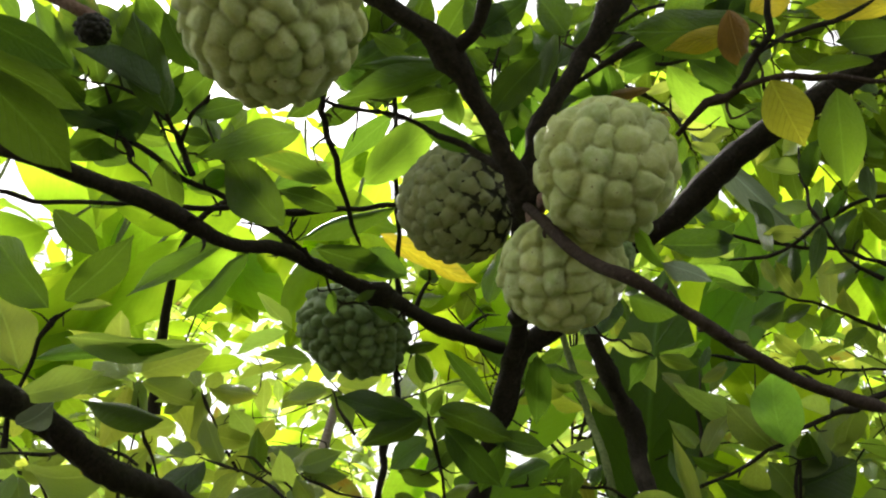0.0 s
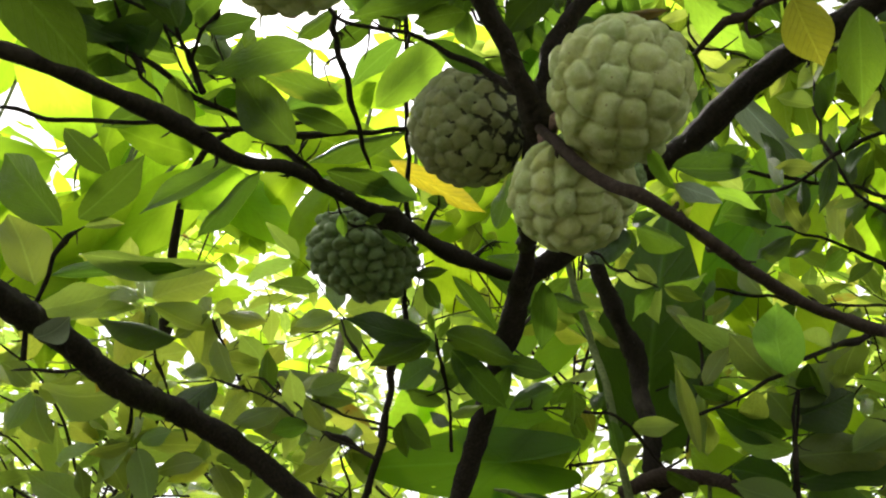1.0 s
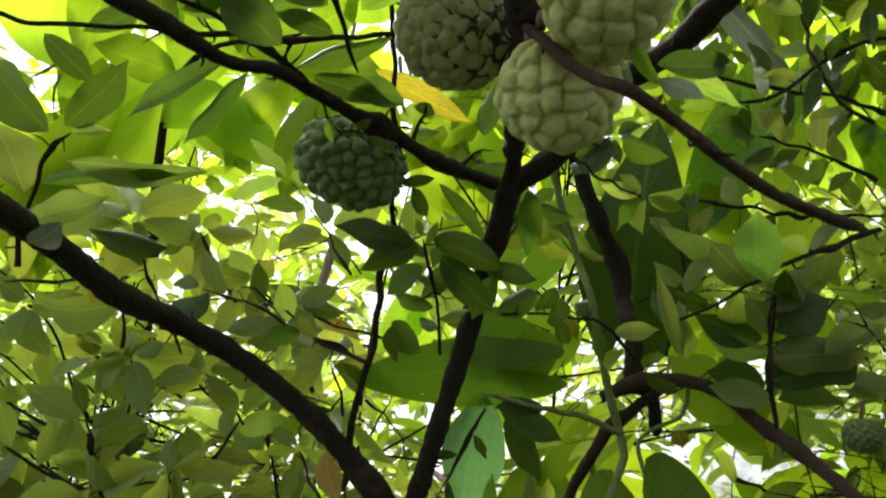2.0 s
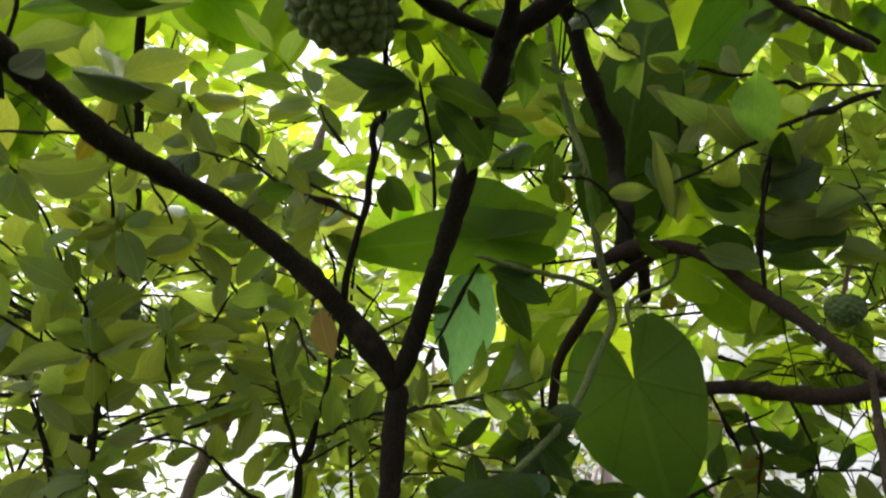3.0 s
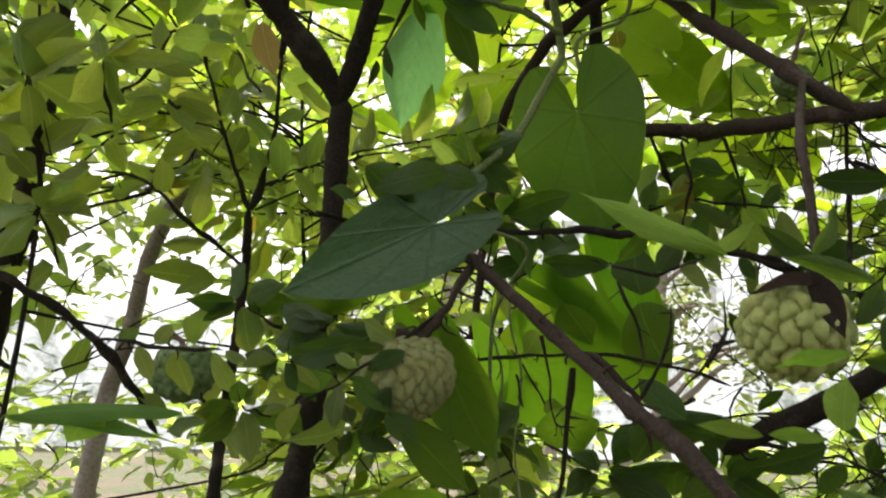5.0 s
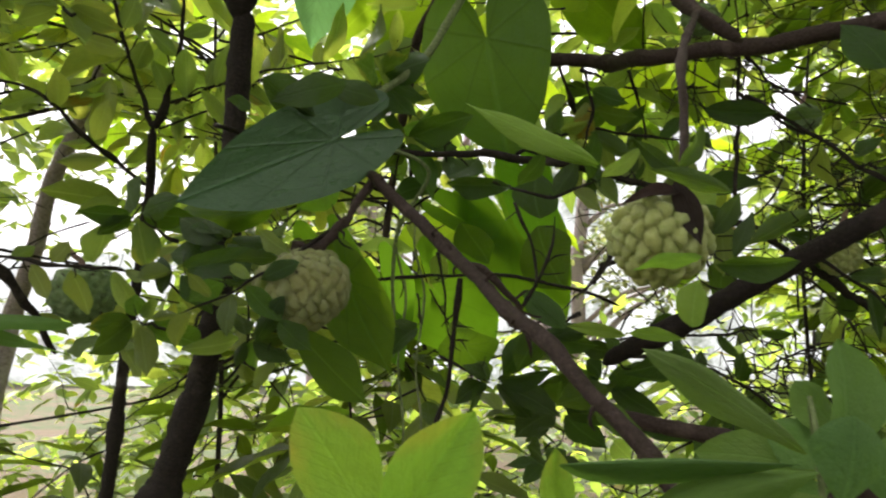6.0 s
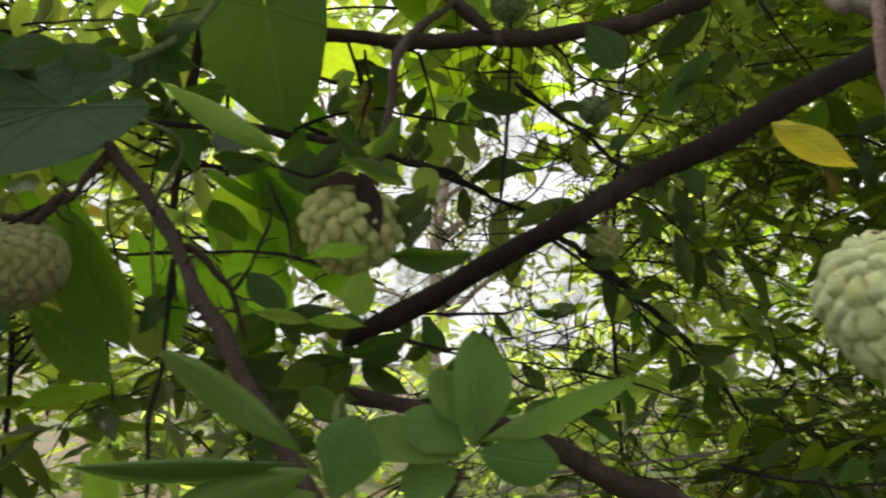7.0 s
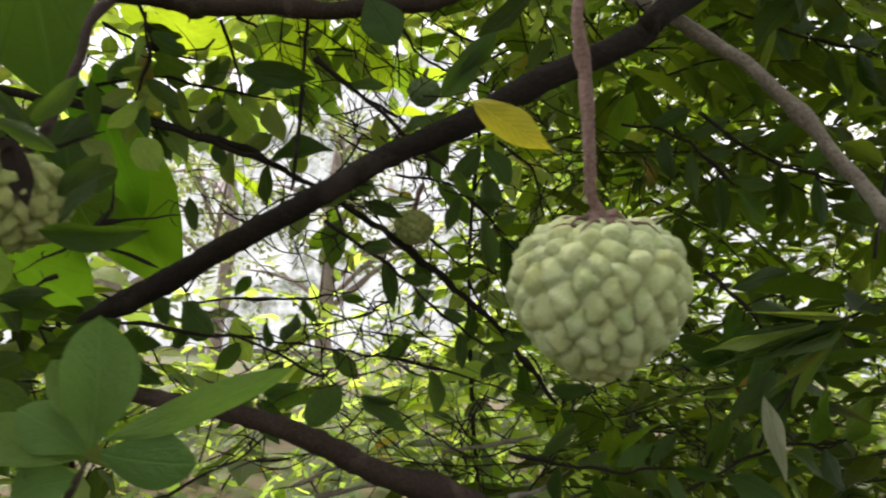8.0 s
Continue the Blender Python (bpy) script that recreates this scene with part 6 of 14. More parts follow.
leaf(v73, (-0.224, 1.043, 1.465), (-0.206, 1.068, 1.415), 0.0392, (-0.379, -0.764, -0.523), LEAF_MID, k=4)
leaf(v73, (-0.199, 1.034, 1.472), (-0.173, 0.996, 1.512), 0.0437, (0.625, -0.326, -0.710), LEAF_MID, k=5)
leaf(v73, (-0.174, 1.030, 1.463), (-0.138, 1.026, 1.413), 0.0290, (0.519, -0.743, 0.422), LEAF_MID, k=0)
leaf(v73, (-0.159, 1.025, 1.465), (-0.127, 1.005, 1.453), 0.0195, (-0.104, -0.639, 0.762), LEAF_MID, k=5)
v75 = limb("twig", [(-0.068, 0.962, 1.378, 0.0025), (-0.038, 0.862, 1.435, 0.0023), (0.007, 0.791, 1.464, 0.0019), (0.037, 0.758, 1.467, 0.0014)], BARK, tree, step=0.006, sides=7, knots=0.35, seed=76, spurs=0.28)
leaf(v75, (-0.054, 0.913, 1.410), (-0.066, 0.873, 1.433), 0.0134, (0.643, -0.510, -0.571), LEAF_MID, k=1)
leaf(v75, (-0.042, 0.887, 1.423), (0.002, 0.909, 1.431), 0.0228, (0.182, -0.652, 0.736), LEAF_MID, k=2)
leaf(v75, (-0.038, 0.861, 1.438), (-0.049, 0.892, 1.471), 0.0140, (0.226, -0.661, 0.716), LEAF_MID, k=1)
leaf(v75, (-0.021, 0.841, 1.444), (0.010, 0.859, 1.442), 0.0147, (0.439, -0.659, 0.611), LEAF_MID, k=5)
leaf(v75, (-0.011, 0.820, 1.455), (-0.015, 0.775, 1.478), 0.0151, (0.782, -0.332, -0.528), LEAF_MID, k=4)
leaf(v75, (0.005, 0.800, 1.459), (0.037, 0.791, 1.440), 0.0229, (0.119, -0.785, 0.607), LEAF_MID, k=5)
leaf(v75, (0.016, 0.782, 1.467), (0.037, 0.767, 1.486), 0.0237, (-0.737, -0.596, 0.317), LEAF_MID, k=4)
leaf(v75, (0.032, 0.767, 1.465), (0.068, 0.800, 1.448), 0.0266, (0.705, -0.517, 0.486), LEAF_MID, k=2)
leaf(v75, (0.039, 0.757, 1.468), (0.068, 0.784, 1.476), 0.0214, (0.210, -0.498, 0.841), LEAF_MID, k=2)
v77 = limb("twig", [(0.084, 0.710, 1.480, 0.0023), (0.037, 0.685, 1.442, 0.0016), (0.003, 0.666, 1.417, 0.0012), (-0.028, 0.645, 1.398, 0.0008)], BARK, tree, step=0.006, sides=7, knots=0.35, seed=78, spurs=0.28)
leaf(v77, (0.059, 0.698, 1.457), (0.061, 0.724, 1.433), 0.0161, (0.699, -0.512, -0.498), LEAF_MID, k=2)
leaf(v77, (0.042, 0.690, 1.450), (0.011, 0.698, 1.466), 0.0200, (-0.441, -0.774, -0.454), LEAF_MID, k=2)
leaf(v77, (0.030, 0.682, 1.435), (0.026, 0.678, 1.410), 0.0118, (0.486, -0.872, 0.055), LEAF_MID, k=2)
leaf(v77, (0.016, 0.675, 1.429), (-0.003, 0.698, 1.439), 0.0108, (-0.781, -0.623, -0.039), LEAF_MID, k=3)
leaf(v77, (0.004, 0.668, 1.415), (-0.002, 0.664, 1.384), 0.0192, (-0.585, -0.790, 0.183), LEAF_MID, k=2)
leaf(v77, (-0.010, 0.659, 1.412), (-0.026, 0.649, 1.429), 0.0139, (-0.260, -0.716, -0.648), LEAF_MID, k=4)
leaf(v77, (-0.021, 0.651, 1.400), (-0.032, 0.690, 1.368), 0.0131, (0.678, -0.347, -0.648), LEAF_MID, k=5)
leaf(v77, (-0.030, 0.646, 1.398), (-0.045, 0.639, 1.393), 0.0080, (0.401, -0.909, -0.111), LEAF_MID, k=5)


# ---- vine leaves ----
leaf(vine, (0.302, 1.073, 2.128), (0.298, 0.869, 2.279), 0.1650, (-0.380, -0.760, -0.530), LEAF, "heart", k=5)
leaf(vine, (0.399, 1.131, 2.182), (0.347, 1.189, 2.100), 0.0700, (-0.350, -0.800, -0.480), LEAF_VINE, "heart", k=5)
leaf(vine, (0.557, 1.025, 2.479), (0.426, 1.166, 2.285), 0.1353, (-0.531, -0.815, -0.233), LEAF_VINE, "heart", k=0)
leaf(vine, (0.066, 0.985, 2.000), (0.185, 1.023, 2.009), 0.0903, (0.307, -0.946, -0.103), LEAF_VINE, "heart", k=1)
leaf(vine, (0.078, 0.969, 1.949), (0.183, 0.980, 2.001), 0.0764, (0.303, -0.846, -0.438), LEAF_VINE, k=0)
leaf(vine, (0.067, 0.973, 1.913), (0.033, 1.035, 1.761), 0.0882, (-0.162, -0.926, -0.340), LEAF_TEAL, k=5, label="bluish-green hanging leaf")
leaf(vine, (0.339, 1.182, 1.582), (0.433, 1.185, 1.415), 0.1450, (-0.120, -0.900, -0.420), LEAF_VINE_LIT, "heart", k=5)
leaf(vine, (0.228, 1.135, 1.466), (0.340, 1.203, 1.356), 0.1337, (0.038, -0.868, -0.496), LEAF_VINE_LIT, "heart", k=5)
leaf(vine, (0.273, 1.204, 1.585), (0.441, 1.258, 1.520), 0.0565, (0.328, -0.942, 0.077), LEAF_VINE_LIT, "heart", k=3)
leaf(vine, (0.150, 1.036, 1.459), (0.202, 1.101, 1.365), 0.0727, (0.542, -0.800, -0.258), LEAF_VINE_LIT, "heart", k=2)
leaf(vine, (0.325, 1.037, 1.620), (0.387, 1.108, 1.506), 0.0670, (-0.045, -0.838, -0.544), LEAF_VINE_LIT, "heart", k=0)
leaf(vine, (0.078, 0.790, 1.456), (0.116, 0.854, 1.372), 0.0660, (-0.347, -0.667, -0.659), LEAF_VINE_LIT, "heart", k=2)
leaf(vine, (0.074, 0.754, 1.477), (0.134, 0.786, 1.356), 0.0686, (-0.372, -0.835, -0.406), LEAF_VINE, k=0)
leaf(vine, (0.016, 0.847, 1.515), (-0.118, 0.917, 1.488), 0.0510, (-0.341, -0.831, -0.440), LEAF_VINE, k=5)
leaf(vine, (0.046, 0.835, 1.395), (0.124, 0.855, 1.327), 0.0521, (0.496, -0.807, 0.320), LEAF_VINE, k=0)
leaf(vine, (0.231, 0.994, 1.407), (0.273, 1.022, 1.353), 0.0816, (-0.328, -0.714, -0.618), LEAF_VINE, k=1)
leaf(vine, (0.292, 0.860, 1.515), (0.341, 0.888, 1.446), 0.0700, (0.096, -0.945, -0.314), LEAF_VINE, k=1)
leaf(vine, (0.149, 1.012, 1.432), (0.183, 1.045, 1.350), 0.0442, (0.357, -0.908, -0.219), LEAF_VINE, k=5)
leaf(vine, (0.082, 0.908, 1.557), (0.040, 0.953, 1.537), 0.0382, (-0.608, -0.720, -0.335), LEAF_VINE, k=4)
leaf(vine, (0.195, 0.782, 1.501), (0.229, 0.809, 1.468), 0.0391, (-0.274, -0.583, -0.765), LEAF_VINE, k=4)
leaf(vine, (0.131, 0.876, 1.859), (0.071, 0.858, 1.852), 0.0266, (0.274, -0.952, 0.139), LEAF, k=3)
leaf(vine, (0.077, 0.858, 1.852), (0.150, 0.889, 1.827), 0.0392, (0.392, -0.920, -0.005), LEAF, k=3)
leaf(vine, (0.088, 0.870, 1.848), (0.124, 0.915, 1.789), 0.0372, (0.290, -0.837, -0.465), LEAF, k=4)
limb("stem", [(0.222, 0.904, 1.841, 0.0033), (0.179, 0.888, 1.855, 0.0033), (0.117, 0.866, 1.858, 0.0030), (0.057, 0.842, 1.864, 0.0026)], VINE, vine, step=0.006, sides=10, knots=0.05, seed=79)
limb("stem", [(0.311, 0.898, 1.908, 0.0023), (0.301, 0.914, 1.870, 0.0023), (0.245, 0.906, 1.835, 0.0025), (0.248, 0.908, 1.779, 0.0025), (0.244, 0.911, 1.745, 0.0024)], VINE, vine, step=0.006, sides=10, knots=0.05, seed=80)
limb("stem", [(0.116, 0.779, 1.569, 0.0019), (0.165, 0.802, 1.551, 0.0020), (0.144, 0.857, 1.506, 0.0021), (0.143, 0.890, 1.464, 0.0019), (0.152, 0.935, 1.373, 0.0020)], VINE, vine, step=0.006, sides=10, knots=0.05, seed=81)
leaf(vine, (0.216, 0.490, 1.482), (0.141, 0.517, 1.530), 0.0165, (-0.488, -0.849, 0.202), LEAF_PALE, "lance", k=2, label="young pale green leaf")
leaf(vine, (0.216, 0.492, 1.480), (0.175, 0.512, 1.504), 0.0120, (-0.325, -0.825, 0.463), LEAF_PALE, "lance", k=2)
limb("twig", [(0.165, 0.623, 1.430, 0.0024), (0.163, 0.640, 1.378, 0.0024), (0.157, 0.672, 1.310, 0.0023), (0.157, 0.701, 1.245, 0.0022)], BARK, tree, step=0.006, sides=10, knots=0.3, seed=82, spurs=0.28)
limb("twig", [(0.165, 0.616, 1.439, 0.0023), (0.179, 0.613, 1.435, 0.0030), (0.192, 0.608, 1.425, 0.0030), (0.202, 0.605, 1.410, 0.0028), (0.211, 0.610, 1.394, 0.0023), (0.216, 0.617, 1.375, 0.0013)], BARK_RED, tree, step=0.006, sides=10, knots=0.3, seed=83, spurs=0.28)
limb("twig", [(0.118, 0.912, 1.455, 0.0020), (0.201, 0.890, 1.461, 0.0023), (0.272, 0.872, 1.461, 0.0023), (0.332, 0.858, 1.449, 0.0023), (0.380, 0.848, 1.433, 0.0020)], BARK, tree, step=0.006, sides=10, knots=0.3, seed=84, spurs=0.28)
limb("stem", [(0.102, 0.964, 1.571, 0.0011), (0.092, 0.965, 1.504, 0.0011), (0.107, 0.979, 1.441, 0.0014), (0.102, 0.981, 1.363, 0.0013), (0.112, 0.999, 1.285, 0.0014), (0.108, 1.003, 1.182, 0.0013)], BARK, vine, step=0.006, sides=10, knots=0.2, seed=85)
limb("stem", [(0.161, 0.948, 1.573, 0.0011), (0.150, 0.949, 1.506, 0.0011), (0.166, 0.964, 1.443, 0.0014), (0.160, 0.966, 1.365, 0.0013), (0.171, 0.984, 1.286, 0.0014), (0.166, 0.988, 1.184, 0.0013)], VINE, vine, step=0.006, sides=10, knots=0.2, seed=86)
limb("stem", [(0.181, 0.943, 1.574, 0.0011), (0.171, 0.944, 1.507, 0.0011), (0.187, 0.959, 1.443, 0.0014), (0.180, 0.960, 1.365, 0.0013), (0.191, 0.978, 1.287, 0.0014), (0.186, 0.983, 1.185, 0.0013)], VINE, vine, step=0.006, sides=10, knots=0.2, seed=87)
limb("twig", [(0.203, 0.606, 1.406, 0.0015), (0.215, 0.600, 1.427, 0.0015), (0.222, 0.595, 1.450, 0.0013), (0.227, 0.601, 1.474, 0.0010)], BARK, tree, step=0.006, sides=10, knots=0.4, seed=88, spurs=0.28)


# ---- around the yellow-green fruit ----
limb("limb", [(0.215, 0.953, 1.907, 0.0072), (0.257, 0.918, 1.913, 0.0087), (0.307, 0.898, 1.908, 0.0086), (0.341, 0.868, 1.875, 0.0076), (0.375, 0.828, 1.814, 0.0076), (0.390, 0.766, 1.753, 0.0068), (0.394, 0.704, 1.694, 0.0061), (0.422, 0.675, 1.657, 0.0057)], BARK_RED, tree2, "crooked pinkish-brown branch", step=0.006, sides=10, knots=0.25, seed=89, spurs=0.28)
limb("twig", [(0.153, 1.187, 1.513, 0.0067), (0.164, 1.142, 1.636, 0.0080), (0.173, 1.108, 1.723, 0.0089), (0.180, 1.067, 1.796, 0.0094), (0.196, 1.037, 1.833, 0.0095), (0.227, 0.986, 1.878, 0.0104), (0.274, 0.933, 1.902, 0.0088), (0.307, 0.899, 1.907, 0.0068)], BARK_RED, tree2, step=0.006, sides=10, knots=0.15, seed=90, spurs=0.28)
leaf(tree2, (0.242, 0.515, 1.389), (0.212, 0.532, 1.394), 0.0090, (-0.480, -0.862, 0.164), LEAF_PALE, k=3)
leaf(tree2, (0.240, 0.505, 1.390), (0.274, 0.506, 1.388), 0.0088, (0.056, -0.991, 0.121), LEAF_PALE, k=3)
leaf(tree2, (0.259, 0.468, 1.393), (0.265, 0.474, 1.418), 0.0220, (0.201, -0.963, 0.177), LEAF_PALE, k=4)
leaf(tree2, (0.279, 0.479, 1.428), (0.332, 0.476, 1.430), 0.0169, (-0.039, -0.870, -0.491), LEAF, k=1)
leaf(tree2, (0.285, 0.472, 1.467), (0.245, 0.491, 1.481), 0.0120, (-0.505, -0.764, -0.402), LEAF, k=1)
leaf(tree2, (0.288, 0.476, 1.432), (0.301, 0.479, 1.463), 0.0105, (-0.638, -0.698, 0.324), LEAF, k=2)
leaf(tree2, (0.262, 0.463, 1.429), (0.233, 0.481, 1.425), 0.0108, (-0.349, -0.696, -0.627), LEAF_PALE, k=4)
leaf(tree2, (0.287, 0.495, 1.448), (0.306, 0.497, 1.474), 0.0150, (0.171, -0.984, -0.054), LEAF, k=3)
leaf(tree2, (0.270, 0.505, 1.487), (0.296, 0.504, 1.518), 0.0122, (0.298, -0.919, -0.260), LEAF, k=2)
leaf(tree2, (0.274, 0.504, 1.483), (0.249, 0.518, 1.508), 0.0121, (-0.647, -0.718, -0.258), LEAF, k=3)
leaf(tree2, (0.230, 0.641, 1.397), (0.218, 0.660, 1.362), 0.0267, (-0.117, -0.896, -0.429), LEAF, k=1)
leaf(tree2, (0.244, 0.627, 1.397), (0.216, 0.641, 1.426), 0.0258, (0.064, -0.877, 0.476), LEAF, k=3)
leaf(tree2, (0.275, 0.625, 1.356), (0.242, 0.646, 1.338), 0.0269, (-0.357, -0.862, -0.360), LEAF, k=5)
leaf(tree2, (0.249, 0.581, 1.342), (0.287, 0.584, 1.331), 0.0229, (0.141, -0.949, 0.283), LEAF, k=5)
leaf(tree2, (0.331, 0.607, 1.383), (0.290, 0.630, 1.365), 0.0246, (-0.243, -0.824, -0.512), LEAF, k=3)
v91 = limb("twig", [(0.546, 0.819, 1.328, 0.0023), (0.461, 0.784, 1.364, 0.0021), (0.389, 0.749, 1.374, 0.0018), (0.323, 0.724, 1.382, 0.0013)], BARK, tree2, step=0.006, sides=7, knots=0.35, seed=92, spurs=0.28)
leaf(v91, (0.499, 0.802, 1.345), (0.470, 0.813, 1.315), 0.0170, (-0.547, -0.803, 0.237), LEAF, k=4)
leaf(v91, (0.477, 0.791, 1.360), (0.464, 0.765, 1.386), 0.0248, (-0.896, 0.023, -0.444), LEAF, k=1)
leaf(v91, (0.451, 0.782, 1.363), (0.428, 0.797, 1.335), 0.0199, (-0.630, -0.770, 0.100), LEAF, k=5)
leaf(v91, (0.424, 0.769, 1.371), (0.389, 0.760, 1.399), 0.0399, (0.491, -0.788, 0.372), LEAF, k=4)
leaf(v91, (0.399, 0.757, 1.371), (0.382, 0.809, 1.351), 0.0147, (-0.785, -0.428, -0.447), LEAF, k=2)
leaf(v91, (0.377, 0.745, 1.378), (0.374, 0.782, 1.408), 0.0165, (-0.331, -0.605, 0.724), LEAF, k=1)
leaf(v91, (0.355, 0.738, 1.375), (0.338, 0.777, 1.334), 0.0228, (-0.523, -0.715, -0.463), LEAF, k=5)
leaf(v91, (0.334, 0.729, 1.383), (0.308, 0.713, 1.400), 0.0200, (0.632, -0.718, 0.294), LEAF, k=1)
leaf(v91, (0.321, 0.724, 1.383), (0.289, 0.727, 1.389), 0.0180, (-0.123, -0.953, -0.277), LEAF, k=3)
v93 = limb("twig", [(0.233, 0.818, 1.550, 0.0021), (0.282, 0.777, 1.529, 0.0018), (0.317, 0.746, 1.541, 0.0013)], BARK, tree2, step=0.006, sides=7, knots=0.35, seed=94, spurs=0.28)
leaf(v93, (0.255, 0.801, 1.544), (0.274, 0.766, 1.566), 0.0233, (0.080, -0.493, -0.866), LEAF, k=2)
leaf(v93, (0.284, 0.776, 1.532), (0.314, 0.786, 1.576), 0.0241, (-0.070, -0.962, 0.263), LEAF, k=5)
leaf(v93, (0.299, 0.764, 1.532), (0.329, 0.768, 1.516), 0.0252, (0.295, -0.888, 0.353), LEAF_MID, k=3)
leaf(v93, (0.309, 0.752, 1.542), (0.294, 0.711, 1.572), 0.0186, (-0.696, -0.241, -0.676), LEAF, k=2)
leaf(v93, (0.319, 0.745, 1.543), (0.338, 0.699, 1.555), 0.0161, (-0.407, -0.371, -0.835), LEAF_MID, k=2)


# ---- low leafy shoots ----
shoot = thing("leafy_shoot", (0.100, 0.420, 0.000), "low shoot of soft young leaves close by", "shrub")
limb("stem", [(0.100, 0.420, 0.000, 0.0060), (0.100, 0.400, 0.700, 0.0050), (0.087, 0.358, 1.303, 0.0011), (0.086, 0.335, 1.320, 0.0008)], VINE, shoot, step=0.006, sides=10, knots=0.15, seed=95)
leaf(shoot, (0.087, 0.319, 1.320), (0.063, 0.315, 1.359), 0.0234, (0.311, -0.946, 0.092), LEAF_NEW, "obovate", k=0)
leaf(shoot, (0.088, 0.319, 1.320), (0.109, 0.303, 1.359), 0.0234, (-0.113, -0.941, -0.321), LEAF_NEW, "obovate", k=3)
leaf(shoot, (0.151, 0.361, 1.312), (0.149, 0.357, 1.344), 0.0120, (-0.039, -0.992, -0.119), LEAF_NEW, "obovate", k=3)
shoot2 = thing("leafy_shoot", (0.330, 0.360, 0.000), "low shoot of soft young leaves close by", "shrub")
limb("stem", [(0.330, 0.360, 0.000, 0.0060), (0.310, 0.340, 0.700, 0.0050), (0.231, 0.330, 1.312, 0.0011), (0.215, 0.309, 1.339, 0.0007)], VINE, shoot2, step=0.006, sides=10, knots=0.15, seed=96)
leaf(shoot2, (0.206, 0.305, 1.349), (0.162, 0.313, 1.379), 0.0108, (-0.110, -0.990, 0.083), LEAF_SOFT, "obovate", k=1)
leaf(shoot2, (0.204, 0.306, 1.346), (0.138, 0.323, 1.345), 0.0073, (-0.242, -0.922, 0.302), LEAF_SOFT, "obovate", k=5)
leaf(shoot2, (0.209, 0.305, 1.344), (0.162, 0.319, 1.330), 0.0174, (-0.353, -0.872, 0.338), LEAF_SOFT, "obovate", k=5)
leaf(shoot2, (0.216, 0.305, 1.335), (0.219, 0.300, 1.360), 0.0209, (-0.373, -0.922, -0.104), LEAF_SOFT, "obovate", k=5)
leaf(shoot2, (0.211, 0.306, 1.337), (0.197, 0.310, 1.328), 0.0140, (-0.483, -0.810, 0.334), LEAF_SOFT, "obovate", k=0)
shoot3 = thing("leafy_shoot", (0.380, 0.410, 0.000), "shoot with a rosette of soft green leaves", "shrub")
limb("stem", [(0.380, 0.410, 0.000, 0.0070), (0.370, 0.400, 0.700, 0.0060), (0.289, 0.440, 1.275, 0.0020), (0.297, 0.433, 1.296, 0.0017), (0.308, 0.425, 1.325, 0.0015)], BARK_RED, shoot3, step=0.006, sides=10, knots=0.15, seed=97)
leaf(shoot3, (0.309, 0.423, 1.330), (0.308, 0.417, 1.388), 0.0320, (-0.010, -0.993, -0.120), LEAF_SOFT, "obovate", k=1)
leaf(shoot3, (0.312, 0.422, 1.333), (0.385, 0.385, 1.365), 0.0162, (-0.392, -0.907, -0.156), LEAF_SOFT, "obovate", k=2)
leaf(shoot3, (0.312, 0.423, 1.328), (0.350, 0.406, 1.323), 0.0263, (-0.403, -0.915, -0.038), LEAF_SOFT, "obovate", k=1)
leaf(shoot3, (0.307, 0.425, 1.328), (0.278, 0.435, 1.348), 0.0236, (-0.103, -0.939, 0.329), LEAF_SOFT, "obovate", k=1)
leaf(shoot3, (0.305, 0.426, 1.325), (0.249, 0.450, 1.337), 0.0236, (-0.287, -0.877, 0.385), LEAF_SOFT, "obovate", k=2)
leaf(shoot3, (0.309, 0.423, 1.338), (0.290, 0.427, 1.369), 0.0202, (0.013, -0.989, 0.148), LEAF_SOFT, "obovate", k=1)
leaf(shoot3, (0.305, 0.427, 1.317), (0.277, 0.441, 1.309), 0.0236, (-0.489, -0.817, 0.307), LEAF_SOFT, "obovate", k=1)


# ---- around the large hanging fruit ----
limb("limb", [(0.633, 0.486, 1.641, 0.0050), (0.672, 0.534, 1.678, 0.0056), (0.709, 0.506, 1.655, 0.0056), (0.744, 0.480, 1.625, 0.0057), (0.771, 0.457, 1.598, 0.0056), (0.797, 0.437, 1.563, 0.0055), (0.818, 0.418, 1.524, 0.0058), (0.854, 0.394, 1.468, 0.0057)], BARK_GREY, tree2, "pale grey lichened branch", step=0.006, sides=10, knots=0.2, seed=98)
leaf(tree2, (0.485, 0.410, 1.513), (0.516, 0.380, 1.483), 0.0200, (-0.449, -0.739, -0.501), LEAF_YELLOW, k=1, label="yellow spotted leaf")
v99 = limb("twig", [(0.587, 0.912, 1.532, 0.0057), (0.685, 0.923, 1.482, 0.0060), (0.801, 0.928, 1.408, 0.0057), (0.872, 0.921, 1.341, 0.0045), (0.936, 0.928, 1.278, 0.0030)], BARK, tree2, step=0.006, sides=7, knots=0.35, seed=100, spurs=0.28)
leaf(v99, (0.661, 0.919, 1.497), (0.711, 0.944, 1.499), 0.0213, (0.448, -0.894, 0.021), LEAF, k=0)
leaf(v99, (0.703, 0.924, 1.468), (0.727, 0.946, 1.428), 0.0250, (-0.611, -0.480, -0.630), LEAF, k=1)
leaf(v99, (0.749, 0.924, 1.446), (0.768, 0.886, 1.458), 0.0293, (-0.263, -0.412, -0.872), LEAF, k=0)
leaf(v99, (0.790, 0.928, 1.411), (0.802, 0.968, 1.359), 0.0198, (-0.312, -0.719, -0.621), LEAF, k=3)
